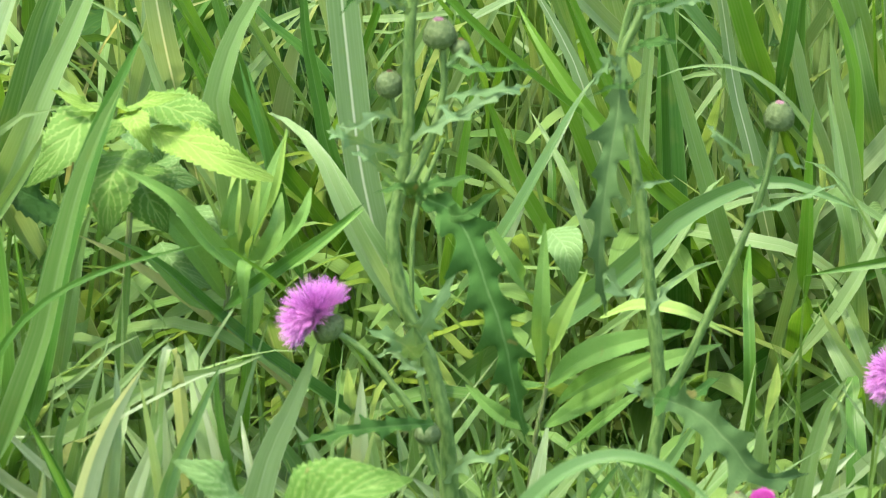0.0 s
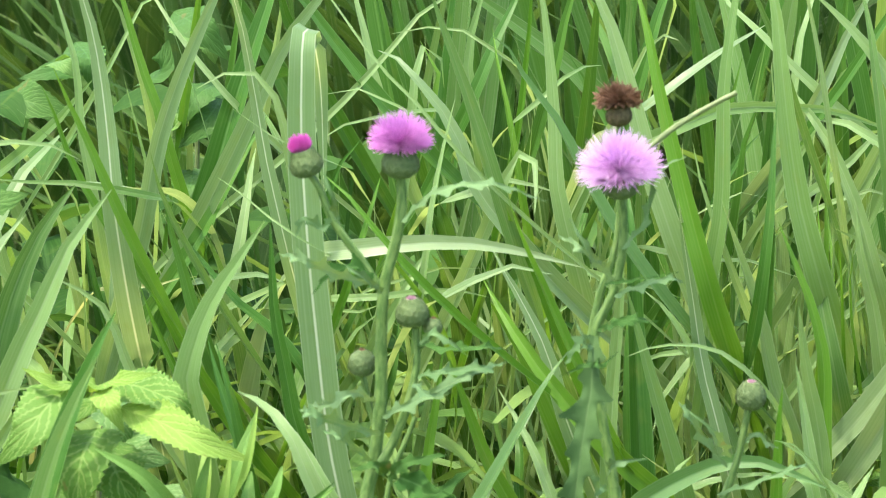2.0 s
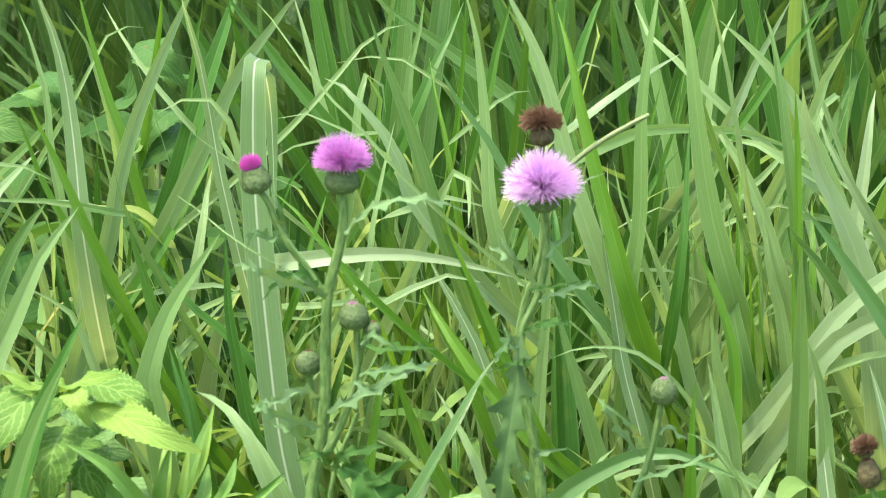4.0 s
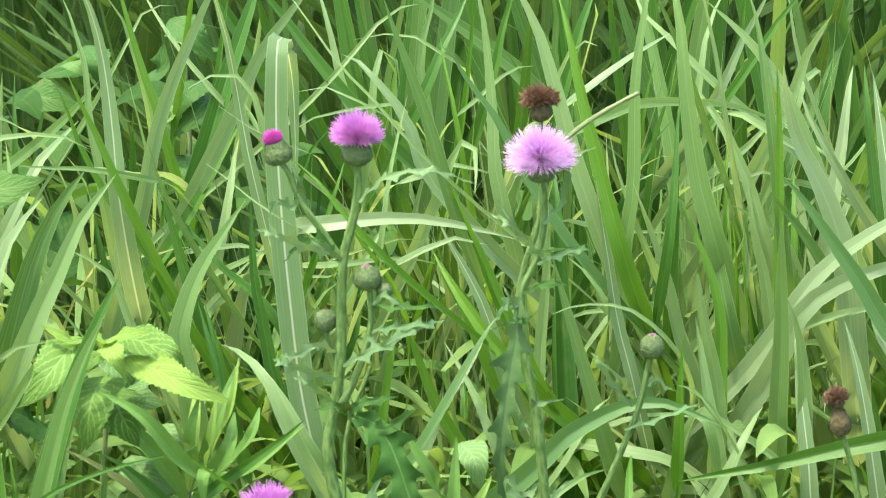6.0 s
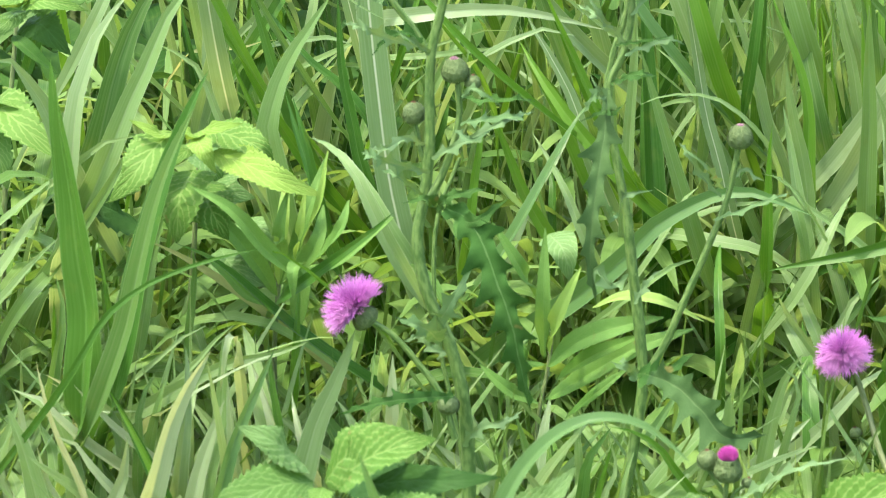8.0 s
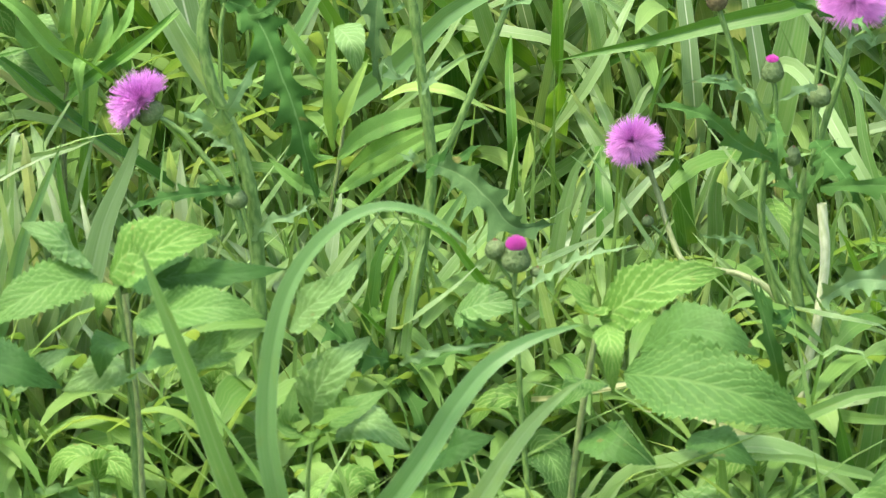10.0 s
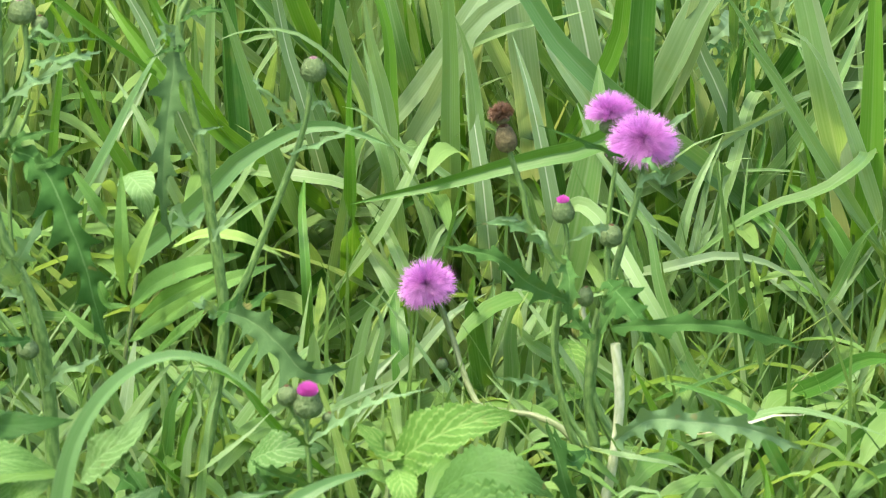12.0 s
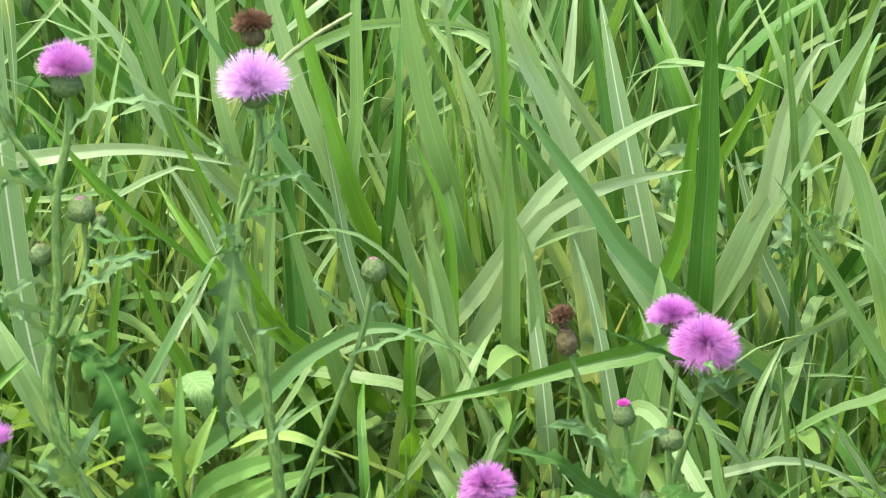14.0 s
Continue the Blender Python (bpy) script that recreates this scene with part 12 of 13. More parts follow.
blade(clump, [(0.467, 4.567, 0.075), (0.440, 4.465, 0.247), (0.414, 4.360, 0.362), (0.405, 4.360, 0.401), (0.395, 4.359, 0.430), (0.384, 4.357, 0.455), (0.374, 4.355, 0.495), (0.367, 4.352, 0.524)], 0.0144, GRASS_RIB, 11, 0.19, -12)
blade(clump, [(0.393, 4.648, 0.075), (0.406, 4.536, 0.267), (0.419, 4.420, 0.395), (0.422, 4.425, 0.424), (0.424, 4.439, 0.451)], 0.0131, GRASS_DEEP, 2, 0.54, 26)
blade(clump, [(0.411, 4.516, 0.075), (0.401, 4.409, 0.256), (0.392, 4.300, 0.376), (0.391, 4.301, 0.389), (0.391, 4.304, 0.398)], 0.0053, GRASS_PALE, 25, 0.59, -33)
blade(clump, [(0.434, 4.883, 0.075), (0.442, 4.711, 0.230), (0.476, 4.540, 0.333), (0.509, 4.420, 0.385), (0.521, 4.418, 0.393), (0.534, 4.413, 0.399)], 0.0129, GRASS_DEEP, -8, 0.24, 19)
blade(clump, [(0.445, 4.694, 0.075), (0.445, 4.579, 0.272), (0.445, 4.460, 0.404), (0.445, 4.471, 0.420), (0.452, 4.504, 0.436)], 0.0095, GRASS, -3, 0.50, 22)
blade(clump, [(0.476, 4.681, 0.075), (0.470, 4.572, 0.260), (0.464, 4.460, 0.384), (0.463, 4.457, 0.404), (0.461, 4.447, 0.426)], 0.0111, GRASS_DEEP, 33, 0.47, 28)
blade(clump, [(0.489, 4.678, 0.075), (0.464, 4.570, 0.257), (0.440, 4.460, 0.379), (0.436, 4.470, 0.362), (0.433, 4.500, 0.336)], 0.0101, GRASS_VIVID, 3, 0.23, 29)
blade(clump, [(0.459, 4.425, 0.075), (0.423, 4.314, 0.264), (0.333, 4.200, 0.390), (0.318, 4.203, 0.411), (0.309, 4.213, 0.423), (0.299, 4.229, 0.449)], 0.0097, GRASS_SHEEN, -27, 0.23, 25)
blade(clump, [(0.480, 4.722, 0.075), (0.498, 4.603, 0.280), (0.516, 4.480, 0.416), (0.519, 4.488, 0.439), (0.524, 4.511, 0.457)], 0.0100, GRASS_DEEP, -14, 0.46, -35)
blade(clump, [(0.421, 4.379, 0.075), (0.450, 4.320, 0.166), (0.482, 4.260, 0.227), (0.492, 4.261, 0.246), (0.504, 4.263, 0.262), (0.517, 4.266, 0.275)], 0.0094, GRASS_SHEEN, -19, 0.49, -35)
blade(clump, [(0.396, 4.379, 0.075), (0.408, 4.310, 0.185), (0.419, 4.240, 0.258), (0.423, 4.230, 0.284), (0.425, 4.200, 0.318)], 0.0116, GRASS_DEEP, 0, 0.57, -21)
blade(clump, [(0.428, 4.397, 0.075), (0.422, 4.329, 0.183), (0.416, 4.260, 0.255), (0.413, 4.262, 0.291), (0.411, 4.269, 0.333)], 0.0079, GRASS_SHEEN, 13, 0.50, 9)
blade(clump, [(0.426, 4.400, 0.075), (0.397, 4.331, 0.185), (0.369, 4.260, 0.259), (0.359, 4.257, 0.285), (0.343, 4.248, 0.340), (0.333, 4.232, 0.377), (0.325, 4.210, 0.401)], 0.0081, GRASS, 18, 0.48, -36)
blade(clump, [(0.465, 4.363, 0.075), (0.459, 4.302, 0.170), (0.453, 4.240, 0.233), (0.450, 4.229, 0.264), (0.443, 4.194, 0.301)], 0.0074, GRASS_SHEEN, -20, 0.41, 35)
blade(clump, [(0.481, 4.343, 0.075), (0.478, 4.282, 0.170), (0.475, 4.220, 0.234), (0.474, 4.210, 0.254), (0.471, 4.179, 0.277)], 0.0073, GRASS_PALE, -19, 0.43, -28)
blade(clump, [(0.432, 4.367, 0.075), (0.398, 4.295, 0.193), (0.364, 4.220, 0.271), (0.351, 4.210, 0.301), (0.331, 4.180, 0.337)], 0.0135, GRASS_VIVID, 23, 0.38, 1)
blade(clump, [(0.417, 4.397, 0.075), (0.383, 4.329, 0.183), (0.345, 4.260, 0.255), (0.335, 4.252, 0.274), (0.329, 4.228, 0.292)], 0.0098, GRASS_VIVID, 11, 0.25, 17)
blade(clump, [(0.392, 4.360, 0.075), (0.413, 4.301, 0.167), (0.435, 4.240, 0.229), (0.441, 4.228, 0.246), (0.443, 4.192, 0.261)], 0.0123, GRASS_DEEP, 20, 0.54, -16)
blade(clump, [(0.480, 4.520, 0.075), (0.474, 4.431, 0.223), (0.469, 4.340, 0.321), (0.468, 4.349, 0.339), (0.466, 4.374, 0.353)], 0.0108, GRASS_DEEP, -18, 0.27, 30)
blade(clump, [(0.466, 4.432, 0.075), (0.456, 4.357, 0.197), (0.385, 4.280, 0.278), (0.378, 4.280, 0.286), (0.371, 4.281, 0.291)], 0.0101, GRASS, -4, 0.36, 1)
blade(clump, [(0.479, 4.466, 0.075), (0.495, 4.384, 0.209), (0.511, 4.300, 0.299), (0.516, 4.305, 0.327), (0.520, 4.322, 0.353)], 0.0118, GRASS_DEEP, 13, 0.33, -12)
blade(clump, [(0.476, 4.365, 0.075), (0.491, 4.303, 0.172), (0.506, 4.240, 0.236), (0.510, 4.201, 0.253)], 0.0080, GRASS_DEEP, 18, 0.51, -15)
blade(clump, [(0.420, 4.362, 0.075), (0.414, 4.282, 0.206), (0.408, 4.200, 0.294), (0.406, 4.200, 0.323), (0.404, 4.200, 0.347)], 0.0115, GRASS_DEEP, -28, 0.57, 17)
clump = thing("silvergrass_clump", (0.434, 4.133, 0.075), "low grass clump with broad deep green blades", "grass", "silvergrass clumps")
blade(clump, [(0.445, 4.106, 0.075), (0.416, 4.034, 0.191), (0.367, 3.960, 0.269), (0.360, 3.961, 0.280), (0.354, 3.963, 0.285), (0.348, 3.967, 0.279)], 0.0118, GRASS, 6, 0.36, 34)
blade(clump, [(0.437, 4.116, 0.075), (0.412, 4.039, 0.201), (0.387, 3.960, 0.285), (0.384, 3.956, 0.295), (0.377, 3.946, 0.301)], 0.0077, GRASS_VIVID, -4, 0.29, -30)
blade(clump, [(0.435, 4.155, 0.075), (0.414, 4.078, 0.199), (0.352, 4.000, 0.282), (0.346, 3.996, 0.290), (0.331, 3.984, 0.299)], 0.0105, GRASS, -10, 0.44, -10)
blade(clump, [(0.403, 4.194, 0.075), (0.365, 4.108, 0.217), (0.327, 4.020, 0.312), (0.323, 4.018, 0.322), (0.316, 4.011, 0.335)], 0.0077, GRASS_VIVID, 30, 0.46, -3)
blade(clump, [(0.451, 4.092, 0.075), (0.425, 4.027, 0.179), (0.400, 3.960, 0.248), (0.393, 3.958, 0.267), (0.388, 3.953, 0.275)], 0.0076, GRASS, 10, 0.44, 8)
clump = thing("silvergrass_clump", (0.393, 4.258, 0.075), "silvergrass clump with broad, blue-green, overhanging blades", "grass", "silvergrass clumps")
blade(clump, [(0.393, 4.258, 0.075), (0.383, 4.116, 0.155), (0.345, 3.960, 0.195), (0.306, 3.840, 0.235), (0.280, 3.840, 0.242), (0.259, 3.840, 0.243), (0.235, 3.841, 0.242)], 0.0115, GRASS, 0, 0.41, 0)
clump = thing("silvergrass_clump", (0.536, 4.579, 0.075), "clump of tall silvergrass with upright deep green blades", "grass", "silvergrass clumps")
blade(clump, [(0.514, 4.515, 0.075), (0.481, 4.380, 0.311), (0.447, 4.240, 0.468), (0.444, 4.239, 0.482), (0.438, 4.237, 0.511), (0.429, 4.233, 0.538), (0.414, 4.227, 0.560), (0.401, 4.219, 0.575)], 0.0198, GRASS_PALE, 22, 0.28, 21)
blade(clump, [(0.503, 4.835, 0.075), (0.429, 4.670, 0.365), (0.355, 4.500, 0.559), (0.347, 4.491, 0.580), (0.341, 4.466, 0.604)], 0.0135, GRASS_DEEP, -13, 0.54, -32)
blade(clump, [(0.526, 4.697, 0.075), (0.463, 4.531, 0.367), (0.401, 4.360, 0.562), (0.393, 4.364, 0.587), (0.387, 4.377, 0.602), (0.384, 4.398, 0.613)], 0.0092, GRASS, -1, 0.38, 16)
blade(clump, [(0.528, 4.824, 0.075), (0.482, 4.654, 0.374), (0.436, 4.480, 0.573), (0.433, 4.490, 0.586), (0.433, 4.520, 0.593)], 0.0146, GRASS, -20, 0.30, -27)
blade(clump, [(0.526, 4.649, 0.075), (0.518, 4.473, 0.239), (0.484, 4.300, 0.396), (0.451, 4.180, 0.404), (0.445, 4.181, 0.400), (0.419, 4.185, 0.392), (0.396, 4.191, 0.380), (0.374, 4.199, 0.362), (0.354, 4.209, 0.346), (0.345, 4.222, 0.338)], 0.0110, GRASS, 4, 0.43, -37)
blade(clump, [(0.583, 4.437, 0.075), (0.525, 4.320, 0.275), (0.449, 4.200, 0.409), (0.441, 4.199, 0.423), (0.427, 4.196, 0.448), (0.413, 4.192, 0.472), (0.401, 4.185, 0.490), (0.396, 4.177, 0.501)], 0.0121, GRASS, -21, 0.28, 34)
blade(clump, [(0.600, 4.555, 0.075), (0.532, 4.429, 0.292), (0.456, 4.300, 0.436), (0.446, 4.302, 0.455), (0.439, 4.309, 0.470)], 0.0130, GRASS_PALE, -3, 0.43, -15)
blade(clump, [(0.501, 4.538, 0.075), (0.486, 4.431, 0.258), (0.470, 4.320, 0.380), (0.465, 4.318, 0.419), (0.456, 4.313, 0.459), (0.446, 4.305, 0.499), (0.434, 4.293, 0.526), (0.421, 4.278, 0.550)], 0.0208, GRASS_LIGHT, 10, 0.53, 13)
blade(clump, [(0.551, 4.472, 0.075), (0.512, 4.358, 0.271), (0.473, 4.240, 0.401), (0.467, 4.238, 0.421), (0.453, 4.232, 0.458), (0.438, 4.222, 0.484), (0.416, 4.208, 0.500)], 0.0156, GRASS_PALE, -33, 0.38, 0)
blade(clump, [(0.582, 4.446, 0.075), (0.528, 4.335, 0.265), (0.455, 4.220, 0.392), (0.444, 4.219, 0.411), (0.428, 4.218, 0.445), (0.410, 4.215, 0.479), (0.391, 4.212, 0.513), (0.380, 4.207, 0.531)], 0.0122, GRASS, -30, 0.52, -13)
blade(clump, [(0.498, 4.520, 0.075), (0.474, 4.411, 0.259), (0.449, 4.300, 0.382), (0.445, 4.298, 0.402), (0.438, 4.292, 0.420)], 0.0071, GRASS_VIVID, -14, 0.45, 6)
blade(clump, [(0.536, 4.619, 0.075), (0.531, 4.521, 0.240), (0.526, 4.420, 0.350), (0.525, 4.429, 0.373), (0.529, 4.458, 0.385)], 0.0122, GRASS_DEEP, 0, 0.54, 1)
blade(clump, [(0.506, 4.702, 0.075), (0.519, 4.583, 0.280), (0.533, 4.460, 0.417), (0.535, 4.459, 0.437), (0.533, 4.456, 0.457)], 0.0099, GRASS_DEEP, -10, 0.23, 4)
blade(clump, [(0.567, 4.518, 0.075), (0.526, 4.430, 0.221), (0.486, 4.340, 0.318), (0.476, 4.331, 0.342), (0.464, 4.302, 0.373)], 0.0083, GRASS_DEEP, -9, 0.41, -11)
blade(clump, [(0.510, 4.524, 0.075), (0.469, 4.433, 0.226), (0.429, 4.340, 0.327), (0.421, 4.328, 0.347), (0.415, 4.294, 0.376)], 0.0093, GRASS_VIVID, -33, 0.22, -26)
blade(clump, [(0.543, 4.414, 0.075), (0.499, 4.318, 0.235), (0.436, 4.220, 0.342), (0.423, 4.218, 0.364), (0.411, 4.211, 0.380)], 0.0109, GRASS_SHEEN, -27, 0.54, 6)
clump = thing("silvergrass_clump", (0.641, 4.687, 0.075), "clump of tall silvergrass with pale arching blades", "grass", "silvergrass clumps")
blade(clump, [(0.617, 4.814, 0.075), (0.608, 4.635, 0.249), (0.569, 4.460, 0.383), (0.530, 4.340, 0.423), (0.506, 4.341, 0.429), (0.473, 4.345, 0.430), (0.440, 4.350, 0.421), (0.417, 4.358, 0.405), (0.393, 4.368, 0.392)], 0.0117, GRASS_PALE, -17, 0.48, 10)
blade(clump, [(0.694, 4.681, 0.075), (0.669, 4.543, 0.316), (0.533, 4.400, 0.477), (0.522, 4.398, 0.490), (0.507, 4.393, 0.499)], 0.0048, GRASS_PALE, -29, 0.50, -20)
blade(clump, [(0.611, 4.565, 0.075), (0.565, 4.415, 0.338), (0.518, 4.260, 0.513), (0.514, 4.254, 0.528), (0.510, 4.236, 0.545)], 0.0070, GRASS_VIVID, 33, 0.26, -16)
clump = thing("silvergrass_clump", (0.632, 4.180, 0.075), "low grass clump with pale sunlit blades", "grass", "silvergrass clumps")
blade(clump, [(0.632, 4.180, 0.075), (0.612, 4.160, 0.250), (0.552, 4.110, 0.399), (0.502, 4.070, 0.433), (0.482, 4.060, 0.429), (0.481, 4.061, 0.410), (0.477, 4.064, 0.365), (0.474, 4.068, 0.318), (0.471, 4.075, 0.275)], 0.0120, GRASS_PALE, -17, 0.54, 24)

# ---- broad leaves behind the grass, some dimmed by their colour ----
mugwort = thing("mugwort", (0.395, 4.56, 0.075), "pale green mugwort with feathery lobed leaves among grass blades", "herb", "mugwort among the grass")
stem(mugwort, [(0.395, 4.56, 0.075), (0.392, 4.55, 0.28), (0.388, 4.52, 0.45), (0.385, 4.50, 0.56)], 0.0018, 0.0010, STEM, "stem")
lobed_leaf(mugwort, [(0.328, 4.460, 0.469), (0.329, 4.429, 0.486), (0.329, 4.432, 0.498)], 0.0297, MUGWORT_PALE, 3, 14, depth=0.6, fold=0.25)
lobed_leaf(mugwort, [(0.329, 4.480, 0.424), (0.329, 4.449, 0.442), (0.328, 4.452, 0.452)], 0.0260, MUGWORT_PALE, 3, 10, depth=0.6, fold=0.25)
lobed_leaf(mugwort, [(0.348, 4.480, 0.501), (0.334, 4.449, 0.505), (0.322, 4.452, 0.502)], 0.0216, MUGWORT_PALE, 3, 14, depth=0.6, fold=0.25)
lobed_leaf(mugwort, [(0.376, 4.460, 0.453), (0.365, 4.429, 0.471), (0.358, 4.432, 0.480)], 0.0215, MUGWORT_PALE, 3, -1, depth=0.6, fold=0.25)
lobed_leaf(mugwort, [(0.415, 4.480, 0.455), (0.406, 4.449, 0.449), (0.395, 4.452, 0.440)], 0.0346, MUGWORT_PALE, 4, 0, depth=0.6, fold=0.25)
lobed_leaf(mugwort, [(0.435, 4.480, 0.445), (0.443, 4.449, 0.460), (0.452, 4.452, 0.467)], 0.0298, MUGWORT_PALE, 3, 6, depth=0.6, fold=0.25)
lobed_leaf(mugwort, [(0.400, 4.500, 0.463), (0.406, 4.469, 0.479), (0.416, 4.472, 0.486)], 0.0300, MUGWORT_PALE, 3, 0, depth=0.6, fold=0.25)
lobed_leaf(mugwort, [(0.361, 4.460, 0.438), (0.361, 4.429, 0.450), (0.357, 4.432, 0.456)], 0.0192, MUGWORT_PALE, 3, -6, depth=0.6, fold=0.25)
lobed_leaf(mugwort, [(0.415, 4.500, 0.484), (0.427, 4.469, 0.487), (0.443, 4.472, 0.488)], 0.0261, MUGWORT_PALE, 3, -2, depth=0.6, fold=0.25)
lobed_leaf(mugwort, [(0.428, 4.480, 0.432), (0.434, 4.449, 0.445), (0.447, 4.452, 0.444)], 0.0260, MUGWORT_PALE, 3, -10, depth=0.6, fold=0.25)
lobed_leaf(mugwort, [(0.379, 4.500, 0.478), (0.387, 4.469, 0.490), (0.395, 4.472, 0.490)], 0.0285, MUGWORT_PALE, 3, -3, depth=0.6, fold=0.25)
lobed_leaf(mugwort, [(0.382, 4.500, 0.422), (0.389, 4.469, 0.441), (0.394, 4.472, 0.446)], 0.0261, MUGWORT_PALE, 3, 14, depth=0.6, fold=0.25)
# Mostly dark nettle green: the shade here is in the leaf colour.
shade_herb = thing("broad_leaved_herb", (-0.156, 4.750, 0.075), "herb with broad leaves behind the grass, mostly coloured dark for shade", "herb")
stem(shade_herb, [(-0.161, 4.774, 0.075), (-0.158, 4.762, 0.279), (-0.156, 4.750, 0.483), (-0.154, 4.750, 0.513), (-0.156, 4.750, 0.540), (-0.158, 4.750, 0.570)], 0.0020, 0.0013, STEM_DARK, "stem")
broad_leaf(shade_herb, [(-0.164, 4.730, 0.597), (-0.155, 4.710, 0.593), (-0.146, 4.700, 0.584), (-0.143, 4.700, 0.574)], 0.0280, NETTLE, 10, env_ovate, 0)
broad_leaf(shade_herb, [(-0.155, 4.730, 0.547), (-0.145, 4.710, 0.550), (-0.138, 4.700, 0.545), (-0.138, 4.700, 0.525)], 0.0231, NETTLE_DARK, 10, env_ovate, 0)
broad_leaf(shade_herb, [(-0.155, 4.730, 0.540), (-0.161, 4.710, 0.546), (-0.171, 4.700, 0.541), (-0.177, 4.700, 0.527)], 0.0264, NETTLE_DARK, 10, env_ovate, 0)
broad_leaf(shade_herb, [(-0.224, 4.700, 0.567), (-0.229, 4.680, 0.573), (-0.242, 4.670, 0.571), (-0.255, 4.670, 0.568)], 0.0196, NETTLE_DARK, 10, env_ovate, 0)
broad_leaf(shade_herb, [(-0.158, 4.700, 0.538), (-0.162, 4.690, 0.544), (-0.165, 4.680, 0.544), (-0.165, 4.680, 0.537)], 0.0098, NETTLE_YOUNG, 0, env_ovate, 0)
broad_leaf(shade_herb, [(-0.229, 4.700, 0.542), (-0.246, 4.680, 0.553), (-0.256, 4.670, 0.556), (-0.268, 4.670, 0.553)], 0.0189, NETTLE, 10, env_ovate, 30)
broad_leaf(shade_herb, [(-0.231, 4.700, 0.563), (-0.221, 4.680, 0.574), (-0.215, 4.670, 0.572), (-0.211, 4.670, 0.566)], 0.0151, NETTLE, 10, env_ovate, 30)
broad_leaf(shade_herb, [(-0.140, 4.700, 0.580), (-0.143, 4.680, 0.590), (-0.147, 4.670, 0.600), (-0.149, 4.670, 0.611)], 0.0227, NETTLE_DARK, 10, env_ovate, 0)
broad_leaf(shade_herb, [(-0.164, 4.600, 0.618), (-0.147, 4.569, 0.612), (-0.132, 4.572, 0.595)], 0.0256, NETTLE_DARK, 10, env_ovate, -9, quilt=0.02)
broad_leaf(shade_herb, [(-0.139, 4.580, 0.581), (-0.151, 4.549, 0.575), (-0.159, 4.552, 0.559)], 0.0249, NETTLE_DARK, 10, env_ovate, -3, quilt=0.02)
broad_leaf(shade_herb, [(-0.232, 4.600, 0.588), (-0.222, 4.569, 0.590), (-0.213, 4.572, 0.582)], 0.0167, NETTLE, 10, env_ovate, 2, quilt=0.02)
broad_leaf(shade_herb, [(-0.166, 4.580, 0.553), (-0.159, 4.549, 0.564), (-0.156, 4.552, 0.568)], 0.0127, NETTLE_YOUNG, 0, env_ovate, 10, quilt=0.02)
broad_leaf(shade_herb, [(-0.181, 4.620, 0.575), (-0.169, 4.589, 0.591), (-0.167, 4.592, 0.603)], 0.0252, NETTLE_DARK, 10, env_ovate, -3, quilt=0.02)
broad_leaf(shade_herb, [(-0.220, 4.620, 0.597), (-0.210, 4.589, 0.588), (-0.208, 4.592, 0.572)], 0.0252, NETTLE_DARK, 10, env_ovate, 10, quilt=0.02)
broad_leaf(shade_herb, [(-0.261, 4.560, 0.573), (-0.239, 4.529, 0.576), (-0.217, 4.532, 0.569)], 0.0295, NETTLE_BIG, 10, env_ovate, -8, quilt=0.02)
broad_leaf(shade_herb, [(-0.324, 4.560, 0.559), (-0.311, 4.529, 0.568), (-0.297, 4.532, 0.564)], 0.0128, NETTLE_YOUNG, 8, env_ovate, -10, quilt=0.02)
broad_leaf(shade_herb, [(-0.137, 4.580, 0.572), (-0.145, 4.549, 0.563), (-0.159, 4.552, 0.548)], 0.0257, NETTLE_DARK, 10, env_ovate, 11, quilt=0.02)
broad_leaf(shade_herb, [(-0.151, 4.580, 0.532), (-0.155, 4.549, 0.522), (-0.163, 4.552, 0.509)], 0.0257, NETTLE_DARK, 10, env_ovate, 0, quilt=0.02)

# ---- mugwort ----
mugwort_a = thing("mugwort", (0.335, 4.600, 0.075), "mugwort with deeply cut grey-green leaves in the shade", "herb", "mugwort among the grass")
stem(mugwort_a, [(0.341, 4.617, 0.075), (0.340, 4.609, 0.218), (0.339, 4.600, 0.360), (0.338, 4.600, 0.406), (0.337, 4.600, 0.459)], 0.0017, 0.0009, STEM, "stem")
lobed_leaf(mugwort_a, [(0.337, 4.600, 0.459), (0.326, 4.580, 0.470), (0.315, 4.560, 0.474), (0.306, 4.550, 0.475)], 0.0167, MUGWORT, 4, -12, depth=0.85, sweep=0.7)
lobed_leaf(mugwort_a, [(0.337, 4.600, 0.449), (0.345, 4.580, 0.460), (0.353, 4.560, 0.463), (0.360, 4.550, 0.459)], 0.0180, MUGWORT, 4, 9, depth=0.85, sweep=0.7)
lobed_leaf(mugwort_a, [(0.337, 4.600, 0.440), (0.344, 4.580, 0.450), (0.352, 4.560, 0.453), (0.359, 4.550, 0.454)], 0.0163, MUGWORT, 4, 6, depth=0.85, sweep=0.7)
lobed_leaf(mugwort_a, [(0.336, 4.600, 0.430), (0.325, 4.580, 0.441), (0.314, 4.560, 0.445), (0.305, 4.550, 0.439)], 0.0188, MUGWORT, 4, -18, depth=0.85, sweep=0.7)
lobed_leaf(mugwort_a, [(0.336, 4.600, 0.421), (0.323, 4.580, 0.433), (0.310, 4.560, 0.437), (0.299, 4.550, 0.433)], 0.0180, MUGWORT, 4, 5, depth=0.85, sweep=0.7)
